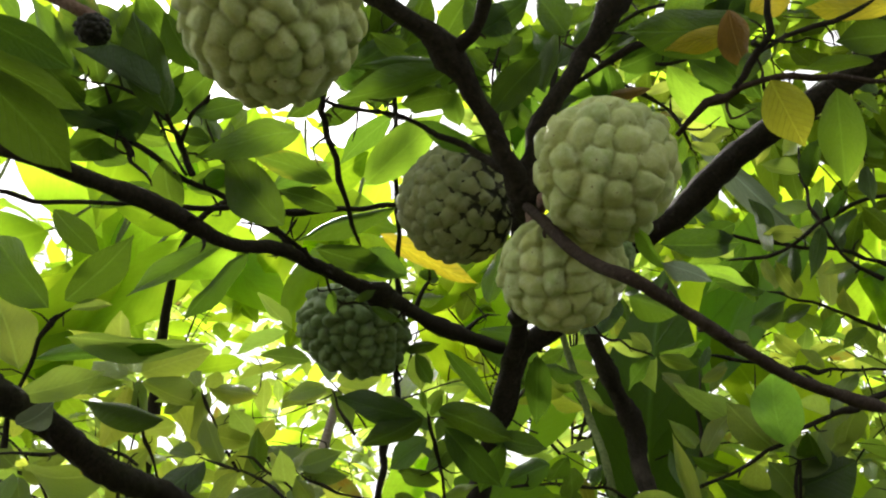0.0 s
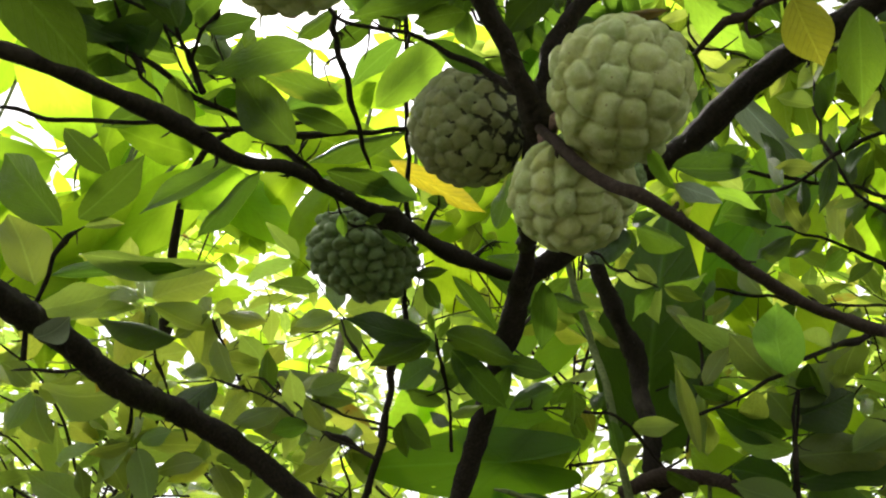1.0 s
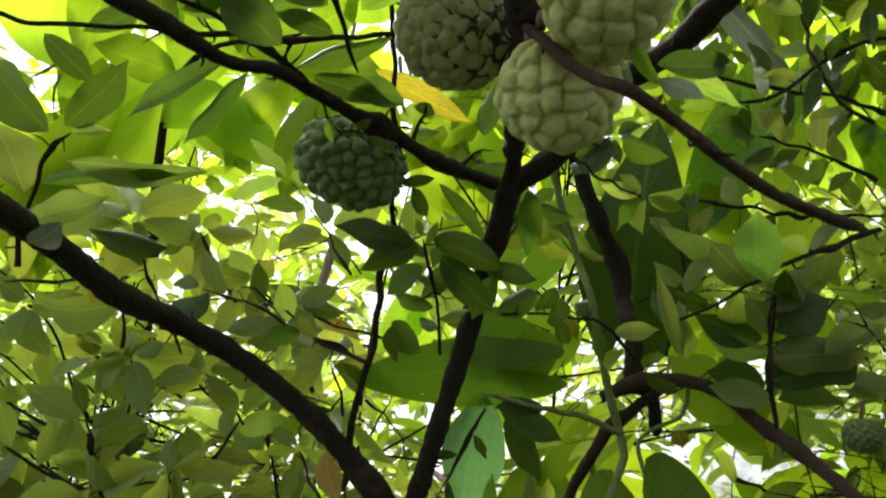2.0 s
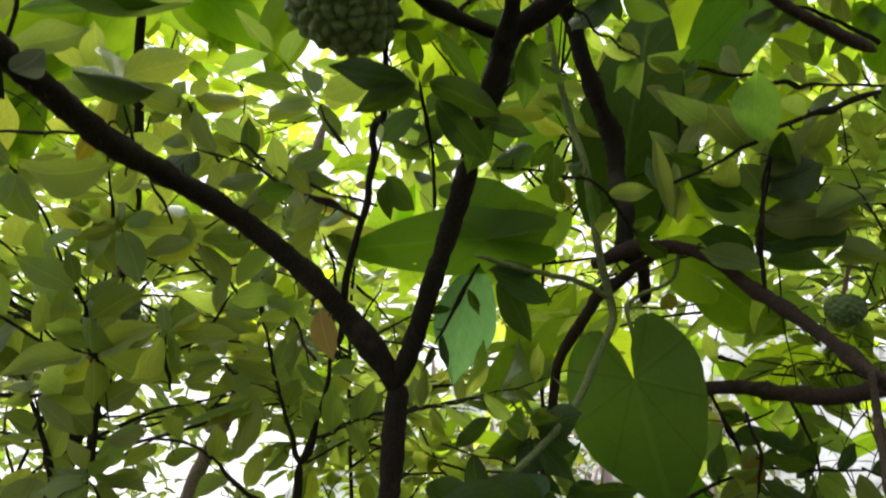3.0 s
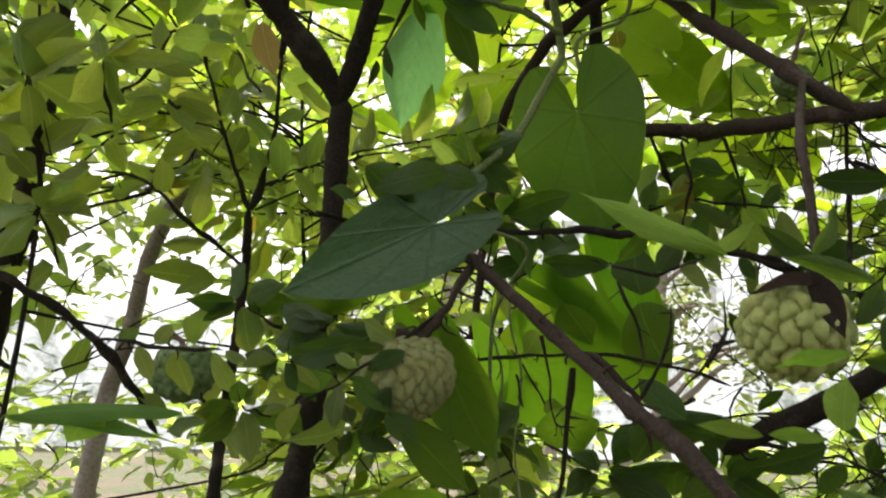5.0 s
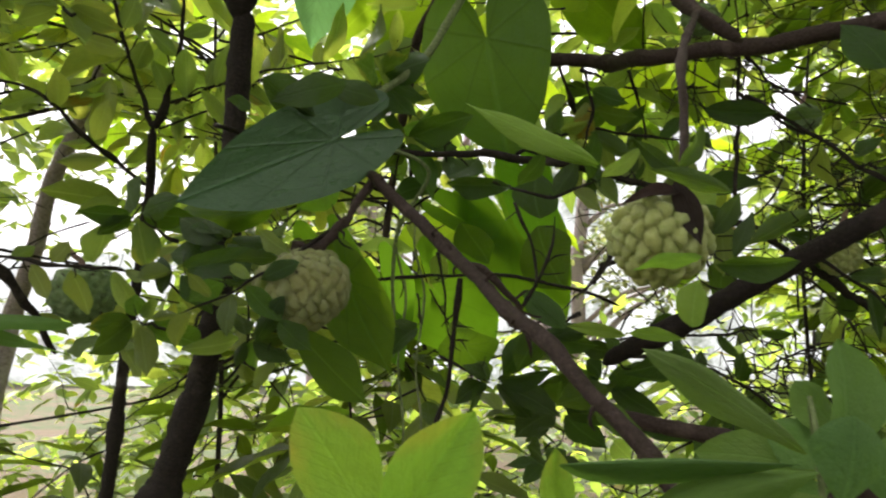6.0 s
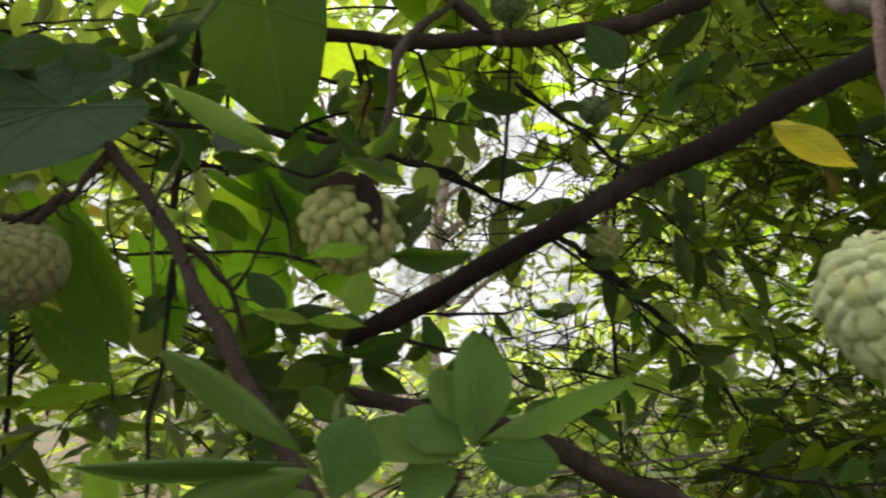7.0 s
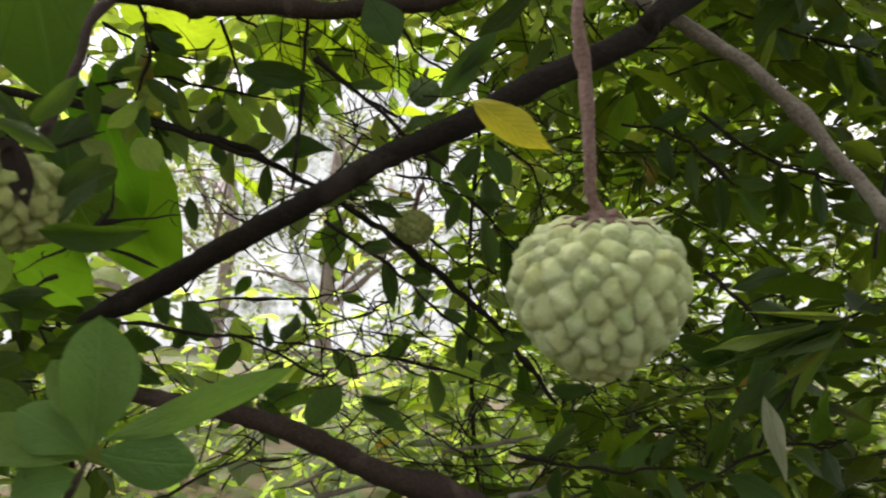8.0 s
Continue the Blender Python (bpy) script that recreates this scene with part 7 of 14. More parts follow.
leaf(v99, (0.834, 0.923, 1.380), (0.855, 0.851, 1.378), 0.0293, (-0.584, -0.193, 0.789), LEAF, k=0)
leaf(v99, (0.870, 0.921, 1.338), (0.917, 0.970, 1.260), 0.0280, (-0.694, -0.339, -0.635), LEAF, k=3)
leaf(v99, (0.915, 0.923, 1.304), (0.944, 0.868, 1.313), 0.0275, (-0.807, -0.341, 0.483), LEAF, k=5)
leaf(v99, (0.939, 0.927, 1.275), (0.973, 0.924, 1.246), 0.0174, (-0.418, -0.813, -0.405), LEAF, k=1)
v101 = limb("twig", [(0.275, 0.952, 1.617, 0.0041), (0.391, 0.950, 1.604, 0.0043), (0.481, 0.939, 1.582, 0.0045), (0.552, 0.928, 1.551, 0.0043), (0.618, 0.918, 1.537, 0.0035)], BARK, tree2, step=0.006, sides=7, knots=0.35, seed=102, spurs=0.28)
leaf(v101, (0.340, 0.950, 1.612), (0.370, 0.942, 1.630), 0.0144, (-0.353, -0.916, 0.192), LEAF, k=5)
leaf(v101, (0.381, 0.949, 1.602), (0.411, 0.915, 1.558), 0.0291, (0.004, -0.793, 0.610), LEAF_MID, k=1)
leaf(v101, (0.422, 0.945, 1.602), (0.456, 0.951, 1.650), 0.0316, (0.490, -0.841, -0.230), LEAF, k=2)
leaf(v101, (0.462, 0.942, 1.582), (0.476, 0.954, 1.540), 0.0305, (0.675, -0.737, -0.000), LEAF_MID, k=5)
leaf(v101, (0.507, 0.933, 1.575), (0.548, 0.847, 1.584), 0.0379, (-0.798, -0.326, 0.507), LEAF, k=1)
leaf(v101, (0.545, 0.930, 1.549), (0.535, 0.900, 1.475), 0.0363, (-0.878, -0.394, 0.273), LEAF_MID, k=4)
leaf(v101, (0.594, 0.920, 1.545), (0.610, 0.835, 1.544), 0.0210, (-0.905, -0.162, -0.393), LEAF, k=4)
leaf(v101, (0.622, 0.916, 1.535), (0.650, 0.859, 1.512), 0.0218, (-0.737, -0.533, 0.416), LEAF, k=3)
limb("twig", [(0.506, 0.818, 1.743, 0.0028), (0.508, 0.827, 1.646, 0.0028), (0.507, 0.841, 1.524, 0.0023)], BARK, tree2, step=0.006, sides=10, knots=0.3, seed=103, spurs=0.28)
limb("twig", [(0.534, 0.866, 1.688, 0.0024), (0.584, 0.845, 1.645, 0.0024), (0.632, 0.822, 1.618, 0.0019)], BARK, tree2, step=0.006, sides=10, knots=0.3, seed=104, spurs=0.28)
v105 = limb("twig", [(0.441, 1.060, 1.395, 0.0021), (0.485, 1.035, 1.410, 0.0024), (0.537, 1.008, 1.411, 0.0024), (0.613, 0.967, 1.418, 0.0018)], BARK, tree2, step=0.006, sides=7, knots=0.35, seed=106, spurs=0.28)
leaf(v105, (0.496, 1.029, 1.413), (0.500, 0.972, 1.433), 0.0176, (-0.336, -0.329, -0.882), LEAF, k=0)
leaf(v105, (0.571, 0.991, 1.412), (0.579, 0.954, 1.384), 0.0135, (-0.750, -0.504, 0.429), LEAF, k=2)
leaf(v105, (0.616, 0.966, 1.418), (0.635, 0.924, 1.414), 0.0147, (-0.783, -0.312, -0.538), LEAF, k=3)
v107 = limb("twig", [(0.486, 1.097, 1.362, 0.0019), (0.664, 1.006, 1.344, 0.0022), (0.760, 0.958, 1.326, 0.0022), (0.843, 0.917, 1.301, 0.0019)], BARK, tree2, step=0.006, sides=7, knots=0.35, seed=108, spurs=0.28)
leaf(v107, (0.566, 1.055, 1.357), (0.593, 1.069, 1.391), 0.0313, (-0.593, -0.466, 0.656), LEAF, k=4)
leaf(v107, (0.629, 1.024, 1.345), (0.662, 1.003, 1.310), 0.0300, (0.064, -0.821, 0.567), LEAF, k=0)
leaf(v107, (0.690, 0.993, 1.343), (0.742, 1.009, 1.371), 0.0458, (0.469, -0.780, -0.415), LEAF, k=3)
leaf(v107, (0.749, 0.964, 1.324), (0.737, 0.903, 1.278), 0.0339, (0.388, -0.602, 0.698), LEAF, k=2)
leaf(v107, (0.810, 0.933, 1.315), (0.869, 0.947, 1.355), 0.0401, (-0.507, -0.230, 0.831), LEAF, k=3)
leaf(v107, (0.846, 0.915, 1.301), (0.891, 0.895, 1.286), 0.0214, (-0.341, -0.914, 0.220), LEAF, k=5)
leaf(tree2, (0.528, 0.801, 1.280), (0.555, 0.792, 1.328), 0.0408, (-0.726, -0.613, 0.312), LEAF, k=2)
leaf(tree2, (0.574, 0.774, 1.307), (0.632, 0.758, 1.279), 0.0228, (0.004, -0.860, 0.510), LEAF, k=2)
leaf(tree2, (0.573, 0.773, 1.313), (0.614, 0.764, 1.309), 0.0133, (-0.176, -0.906, 0.385), LEAF, k=5)
leaf(tree2, (0.419, 0.892, 1.477), (0.408, 0.905, 1.522), 0.0162, (-0.376, -0.914, 0.155), LEAF, k=2)
leaf(tree2, (0.430, 0.757, 1.622), (0.495, 0.735, 1.618), 0.0271, (-0.320, -0.857, -0.403), LEAF, k=3)
leaf(tree2, (0.537, 0.644, 1.631), (0.510, 0.663, 1.683), 0.0402, (-0.535, -0.844, 0.040), LEAF, k=2)
leaf(tree2, (0.598, 0.672, 1.603), (0.632, 0.660, 1.654), 0.0283, (-0.015, -0.974, -0.224), LEAF, k=3)
leaf(tree2, (0.640, 0.643, 1.664), (0.610, 0.674, 1.623), 0.0252, (-0.288, -0.850, -0.442), LEAF, k=4)
leaf(tree2, (0.330, 0.596, 1.506), (0.347, 0.600, 1.487), 0.0242, (-0.240, -0.868, -0.435), LEAF_MID, k=4)
leaf(tree2, (0.317, 0.538, 1.473), (0.292, 0.564, 1.460), 0.0172, (-0.598, -0.740, -0.308), LEAF, k=2)
leaf(tree2, (0.574, 0.805, 1.539), (0.526, 0.845, 1.501), 0.0271, (-0.191, -0.779, -0.598), LEAF_MID, k=0)
leaf(tree2, (0.655, 1.103, 1.535), (0.646, 1.127, 1.459), 0.0495, (-0.783, -0.613, -0.103), LEAF, k=2)
leaf(tree2, (0.752, 0.827, 1.523), (0.741, 0.838, 1.579), 0.0296, (-0.812, -0.581, -0.052), LEAF, k=5)
leaf(tree2, (0.768, 0.815, 1.558), (0.744, 0.832, 1.614), 0.0306, (-0.255, -0.948, 0.189), LEAF, k=2)
v109 = limb("twig", [(1.027, 0.746, 1.469, 0.0030), (1.042, 0.688, 1.412, 0.0029), (1.055, 0.644, 1.335, 0.0022)], BARK, tree2, step=0.006, sides=7, knots=0.35, seed=110, spurs=0.28)
leaf(v109, (1.039, 0.718, 1.447), (1.175, 0.732, 1.480), 0.0272, (0.111, -0.993, -0.049), LEAF, k=3)
leaf(v109, (1.037, 0.710, 1.427), (1.058, 0.733, 1.339), 0.0256, (-0.584, -0.740, -0.334), LEAF, k=3)
leaf(v109, (1.046, 0.694, 1.421), (1.196, 0.708, 1.416), 0.0316, (0.088, -0.977, -0.195), LEAF, k=1)
leaf(v109, (1.040, 0.687, 1.405), (1.030, 0.704, 1.367), 0.0217, (-0.683, -0.721, -0.120), LEAF, k=3)
leaf(v109, (1.050, 0.676, 1.395), (1.142, 0.676, 1.380), 0.0237, (0.025, -0.989, 0.143), LEAF, k=4)
leaf(v109, (1.047, 0.672, 1.375), (0.999, 0.650, 1.303), 0.0326, (-0.746, -0.306, 0.592), LEAF, k=1)
leaf(v109, (1.055, 0.661, 1.368), (1.143, 0.649, 1.353), 0.0300, (-0.100, -0.977, 0.188), LEAF, k=3)
leaf(v109, (1.049, 0.658, 1.350), (0.971, 0.645, 1.291), 0.0251, (0.003, -0.977, 0.212), LEAF, k=2)
leaf(v109, (1.059, 0.646, 1.342), (1.149, 0.647, 1.329), 0.0371, (0.105, -0.716, 0.690), LEAF, k=5)
leaf(v109, (1.057, 0.644, 1.331), (1.126, 0.674, 1.272), 0.0244, (-0.652, 0.022, -0.758), LEAF, k=2)
v111 = limb("twig", [(1.237, 0.695, 1.450, 0.0032), (1.143, 0.694, 1.387, 0.0027), (1.044, 0.715, 1.356, 0.0020)], BARK, tree2, step=0.006, sides=7, knots=0.35, seed=112, spurs=0.28)
leaf(v111, (1.199, 0.696, 1.417), (1.119, 0.645, 1.337), 0.0281, (-0.695, -0.039, 0.718), LEAF, k=3)
leaf(v111, (1.173, 0.697, 1.411), (1.061, 0.686, 1.420), 0.0185, (0.097, -0.995, -0.030), LEAF, k=5)
leaf(v111, (1.159, 0.694, 1.390), (1.214, 0.696, 1.314), 0.0266, (-0.247, -0.948, -0.201), LEAF, k=5)
leaf(v111, (1.132, 0.698, 1.387), (1.030, 0.674, 1.413), 0.0319, (-0.164, -0.292, -0.942), LEAF, k=4)
leaf(v111, (1.115, 0.701, 1.373), (1.076, 0.689, 1.305), 0.0381, (-0.869, 0.144, 0.473), LEAF, k=5)
leaf(v111, (1.091, 0.707, 1.375), (1.085, 0.761, 1.396), 0.0222, (-0.989, -0.073, -0.125), LEAF, k=3)
leaf(v111, (1.074, 0.710, 1.362), (1.086, 0.754, 1.312), 0.0205, (-0.694, -0.444, -0.566), LEAF, k=1)
leaf(v111, (1.050, 0.716, 1.361), (1.016, 0.794, 1.374), 0.0478, (-0.666, -0.169, -0.726), LEAF, k=0)
leaf(v111, (1.039, 0.718, 1.356), (1.043, 0.815, 1.340), 0.0267, (-0.934, -0.013, -0.358), LEAF, k=5)
v113 = limb("twig", [(0.967, 0.700, 1.656, 0.0029), (1.026, 0.674, 1.611, 0.0026), (1.095, 0.641, 1.586, 0.0023), (1.169, 0.604, 1.569, 0.0020)], BARK, tree2, step=0.006, sides=7, knots=0.35, seed=114, spurs=0.28)
leaf(v113, (1.004, 0.683, 1.630), (1.065, 0.690, 1.646), 0.0184, (0.192, -0.910, -0.368), LEAF, k=4)
leaf(v113, (1.017, 0.678, 1.612), (1.045, 0.718, 1.579), 0.0259, (-0.883, 0.328, -0.335), LEAF, k=1)
leaf(v113, (1.040, 0.667, 1.611), (1.019, 0.609, 1.636), 0.0230, (-0.881, 0.112, -0.459), LEAF, k=5)
leaf(v113, (1.057, 0.660, 1.594), (1.123, 0.714, 1.525), 0.0274, (-0.636, -0.174, -0.752), LEAF, k=0)
leaf(v113, (1.080, 0.647, 1.595), (1.107, 0.616, 1.615), 0.0307, (-0.261, -0.660, -0.705), LEAF, k=5)
leaf(v113, (1.097, 0.640, 1.581), (1.055, 0.606, 1.520), 0.0197, (-0.735, -0.220, 0.642), LEAF, k=1)
leaf(v113, (1.120, 0.628, 1.583), (1.210, 0.645, 1.615), 0.0204, (-0.162, -0.600, 0.784), LEAF, k=2)
leaf(v113, (1.138, 0.620, 1.572), (1.094, 0.583, 1.508), 0.0180, (-0.734, -0.233, 0.638), LEAF, k=0)
leaf(v113, (1.161, 0.608, 1.574), (1.173, 0.559, 1.589), 0.0266, (-0.535, -0.354, -0.767), LEAF, k=3)
leaf(v113, (1.172, 0.603, 1.568), (1.174, 0.563, 1.539), 0.0140, (-0.958, 0.144, -0.248), LEAF, k=1)
v115 = limb("twig", [(0.883, 0.746, 1.638, 0.0026), (0.945, 0.715, 1.627, 0.0026), (1.011, 0.687, 1.569, 0.0023)], BARK, tree2, step=0.006, sides=7, knots=0.35, seed=116, spurs=0.28)
leaf(v115, (0.915, 0.729, 1.636), (0.955, 0.697, 1.657), 0.0213, (-0.375, -0.786, -0.492), LEAF, k=5)
leaf(v115, (0.931, 0.722, 1.626), (0.950, 0.715, 1.572), 0.0296, (-0.078, -0.992, 0.098), LEAF, k=5)
leaf(v115, (0.951, 0.712, 1.629), (1.039, 0.717, 1.662), 0.0273, (0.254, -0.804, -0.538), LEAF, k=3)
leaf(v115, (0.961, 0.708, 1.610), (0.935, 0.669, 1.545), 0.0205, (-0.358, -0.732, 0.580), LEAF, k=1)
leaf(v115, (0.977, 0.701, 1.603), (1.044, 0.707, 1.632), 0.0183, (-0.128, -0.863, 0.489), LEAF, k=1)
leaf(v115, (0.989, 0.696, 1.583), (1.011, 0.705, 1.510), 0.0217, (-0.378, -0.899, -0.220), LEAF, k=3)
leaf(v115, (1.007, 0.688, 1.577), (1.062, 0.664, 1.579), 0.0293, (-0.368, -0.798, 0.477), LEAF, k=1)
leaf(v115, (1.014, 0.686, 1.566), (1.111, 0.714, 1.532), 0.0265, (0.197, -0.952, -0.235), LEAF, k=0)
v117 = limb("twig", [(0.954, 0.639, 1.759, 0.0027), (1.014, 0.610, 1.736, 0.0024), (1.108, 0.563, 1.714, 0.0022)], BARK, tree2, step=0.006, sides=7, knots=0.35, seed=118, spurs=0.28)
leaf(v117, (0.986, 0.623, 1.750), (1.031, 0.616, 1.777), 0.0178, (-0.295, -0.920, 0.258), LEAF, k=0)
leaf(v117, (0.999, 0.618, 1.739), (1.011, 0.607, 1.701), 0.0274, (-0.133, -0.964, 0.231), LEAF, k=0)
leaf(v117, (1.015, 0.609, 1.739), (1.116, 0.619, 1.786), 0.0463, (-0.277, -0.634, 0.722), LEAF, k=2)
leaf(v117, (1.029, 0.603, 1.729), (1.089, 0.611, 1.701), 0.0350, (-0.436, 0.109, -0.893), LEAF, k=3)
leaf(v117, (1.043, 0.595, 1.732), (1.073, 0.582, 1.763), 0.0281, (-0.732, -0.276, 0.623), LEAF, k=4)
leaf(v117, (1.057, 0.589, 1.721), (1.011, 0.535, 1.634), 0.0228, (-0.901, 0.089, 0.424), LEAF, k=4)
leaf(v117, (1.073, 0.580, 1.725), (1.174, 0.587, 1.774), 0.0281, (-0.232, -0.768, 0.597), LEAF, k=2)
leaf(v117, (1.086, 0.575, 1.716), (1.140, 0.589, 1.680), 0.0222, (-0.128, -0.835, -0.534), LEAF, k=4)
leaf(v117, (1.102, 0.566, 1.719), (1.113, 0.522, 1.737), 0.0293, (-0.142, -0.402, -0.905), LEAF, k=4)
leaf(v117, (1.111, 0.562, 1.713), (1.111, 0.523, 1.684), 0.0223, (-0.675, -0.446, 0.587), LEAF, k=5)
v119 = limb("twig", [(0.738, 0.751, 1.254, 0.0025), (0.820, 0.709, 1.239, 0.0023), (0.901, 0.667, 1.243, 0.0020)], BARK, tree2, step=0.006, sides=7, knots=0.35, seed=120, spurs=0.28)
leaf(v119, (0.771, 0.733, 1.252), (0.789, 0.702, 1.293), 0.0192, (-0.924, -0.361, 0.126), LEAF, k=5)
leaf(v119, (0.787, 0.726, 1.241), (0.808, 0.739, 1.189), 0.0257, (0.345, -0.934, -0.089), LEAF, k=5)
leaf(v119, (0.806, 0.716, 1.244), (0.857, 0.731, 1.249), 0.0221, (-0.010, -0.314, 0.949), LEAF, k=4)
leaf(v119, (0.823, 0.708, 1.236), (0.867, 0.727, 1.186), 0.0208, (-0.634, -0.346, -0.692), LEAF, k=4)
leaf(v119, (0.842, 0.698, 1.243), (0.895, 0.691, 1.272), 0.0215, (-0.378, -0.750, 0.543), LEAF, k=2)
leaf(v119, (0.859, 0.689, 1.238), (0.926, 0.713, 1.198), 0.0241, (-0.123, -0.743, -0.658), LEAF, k=5)
leaf(v119, (0.875, 0.680, 1.245), (0.931, 0.699, 1.280), 0.0179, (-0.386, -0.393, 0.834), LEAF, k=0)
leaf(v119, (0.893, 0.671, 1.240), (0.898, 0.646, 1.207), 0.0240, (0.019, -0.786, 0.619), LEAF, k=0)
leaf(v119, (0.905, 0.665, 1.242), (0.914, 0.616, 1.240), 0.0156, (-0.980, -0.175, 0.097), LEAF, k=3)
v121 = limb("twig", [(0.904, 0.669, 1.213, 0.0025), (1.024, 0.658, 1.257, 0.0024), (1.157, 0.644, 1.267, 0.0023)], BARK, tree2, step=0.006, sides=7, knots=0.35, seed=122, spurs=0.28)
leaf(v121, (0.947, 0.664, 1.233), (0.924, 0.610, 1.300), 0.0254, (-0.359, -0.659, -0.661), LEAF, k=5)
leaf(v121, (0.972, 0.661, 1.234), (1.001, 0.603, 1.218), 0.0430, (-0.337, -0.399, 0.853), LEAF, k=1)
leaf(v121, (0.988, 0.661, 1.248), (1.045, 0.701, 1.276), 0.0224, (-0.277, -0.251, 0.928), LEAF, k=0)
leaf(v121, (1.014, 0.657, 1.251), (1.047, 0.624, 1.239), 0.0296, (-0.684, -0.474, -0.554), LEAF, k=3)
leaf(v121, (1.034, 0.656, 1.264), (1.062, 0.661, 1.329), 0.0350, (-0.187, -0.970, 0.154), LEAF, k=4)
leaf(v121, (1.063, 0.653, 1.257), (1.172, 0.679, 1.211), 0.0268, (0.292, -0.945, 0.146), LEAF, k=3)
leaf(v121, (1.088, 0.650, 1.267), (1.028, 0.570, 1.335), 0.0390, (-0.835, 0.539, -0.111), LEAF, k=4)
leaf(v121, (1.117, 0.647, 1.258), (1.128, 0.620, 1.213), 0.0355, (-0.131, -0.859, 0.495), LEAF, k=1)
leaf(v121, (1.144, 0.643, 1.271), (1.128, 0.589, 1.324), 0.0450, (-0.918, 0.379, 0.119), LEAF, k=4)
leaf(v121, (1.161, 0.642, 1.268), (1.139, 0.589, 1.279), 0.0171, (-0.873, 0.411, 0.262), LEAF, k=3)
v123 = limb("twig", [(0.645, 0.878, 1.566, 0.0026), (0.707, 0.847, 1.555, 0.0023), (0.783, 0.836, 1.499, 0.0017)], BARK, tree2, step=0.006, sides=7, knots=0.35, seed=124, spurs=0.28)
leaf(v123, (0.675, 0.862, 1.566), (0.679, 0.797, 1.595), 0.0268, (-0.807, -0.278, -0.521), LEAF, k=4)
leaf(v123, (0.691, 0.855, 1.555), (0.744, 0.863, 1.513), 0.0328, (-0.580, -0.257, -0.773), LEAF, k=4)
leaf(v123, (0.706, 0.847, 1.560), (0.761, 0.854, 1.617), 0.0274, (0.114, -0.993, 0.012), LEAF, k=2)
leaf(v123, (0.717, 0.846, 1.543), (0.700, 0.837, 1.494), 0.0209, (0.142, -0.981, 0.133), LEAF, k=5)
leaf(v123, (0.735, 0.842, 1.537), (0.756, 0.807, 1.531), 0.0144, (-0.807, -0.420, -0.415), LEAF, k=0)
leaf(v123, (0.747, 0.841, 1.521), (0.750, 0.820, 1.452), 0.0244, (-0.789, -0.596, 0.149), LEAF, k=5)
leaf(v123, (0.763, 0.837, 1.518), (0.831, 0.869, 1.547), 0.0203, (0.163, -0.829, 0.535), LEAF, k=5)
leaf(v123, (0.775, 0.837, 1.500), (0.822, 0.898, 1.433), 0.0260, (0.239, -0.796, -0.556), LEAF, k=4)
leaf(v123, (0.785, 0.835, 1.496), (0.799, 0.811, 1.461), 0.0163, (-0.424, -0.815, 0.394), LEAF, k=3)


# ---- pale trunks farther off ----
pale = thing("background_tree", (-0.750, 1.950, 0.000), "pale brown tree trunk leaning behind the foliage", "tree")
limb("trunk", [(-0.750, 1.950, 0.000, 0.0360), (-0.746, 2.235, 1.288, 0.0260), (-0.652, 2.108, 1.599, 0.0217), (-0.591, 2.016, 1.772, 0.0197), (-0.503, 1.931, 1.928, 0.0170), (-0.458, 1.869, 2.028, 0.0151), (-0.358, 1.721, 2.285, 0.0123), (-0.282, 1.601, 2.580, 0.0099)], BARK_TRUNK, pale, step=0.02, sides=12, knots=0.15, seed=125)
limb("limb", [(-0.618, 2.132, 1.928, 0.0168), (-0.461, 2.076, 2.045, 0.0152), (-0.397, 2.050, 2.117, 0.0127), (-0.339, 2.013, 2.287, 0.0109)], BARK_TRUNK, pale, step=0.02, sides=10, knots=0.15, seed=126)
leaf(vine, (0.013, 0.693, 1.592), (0.056, 0.709, 1.565), 0.0333, (-0.018, -0.846, -0.533), LEAF, k=5)
leaf(vine, (0.080, 0.672, 1.584), (0.014, 0.688, 1.572), 0.0271, (-0.204, -0.964, -0.169), LEAF, k=2)
leaf(vine, (0.005, 0.700, 1.568), (-0.014, 0.709, 1.577), 0.0132, (-0.529, -0.718, -0.454), LEAF, k=4)
leaf(vine, (0.108, 0.712, 1.587), (0.060, 0.719, 1.602), 0.0240, (-0.204, -0.970, -0.130), LEAF, k=2)


# ---- a tree with very large thin leaves behind ----
bigleaf = thing("broad_leaved_tree", (-0.900, 1.900, 0.000), "tree with very large thin lime-green leaves lit from behind", "tree")
limb("trunk", [(-0.900, 1.900, 0.000, 0.0300), (-0.850, 1.800, 1.200, 0.0240), (-0.700, 1.600, 2.200, 0.0180), (-0.561, 1.142, 2.640, 0.0069), (-0.279, 1.042, 2.688, 0.0043)], BARK, bigleaf, step=0.03, sides=10, knots=0.15, seed=127)
leaf(bigleaf, (-0.439, 1.117, 2.600), (-0.613, 1.195, 2.561), 0.1045, (-0.102, -0.623, -0.776), LEAF_SUN, k=1)
leaf(bigleaf, (-0.269, 1.009, 2.651), (-0.162, 0.984, 2.725), 0.0921, (0.418, -0.492, -0.764), LEAF_SUN, k=1)
leaf(bigleaf, (-0.302, 1.018, 2.712), (-0.354, 0.914, 2.726), 0.0977, (0.699, -0.424, -0.576), LEAF_SUN, k=5)
leaf(bigleaf, (-0.542, 1.091, 2.623), (-0.686, 1.042, 2.653), 0.0996, (-0.025, -0.478, -0.878), LEAF_SUN, k=4)
leaf(bigleaf, (-0.202, 1.079, 2.580), (-0.085, 1.081, 2.480), 0.0877, (-0.217, -0.938, -0.271), LEAF_SUN, k=5)
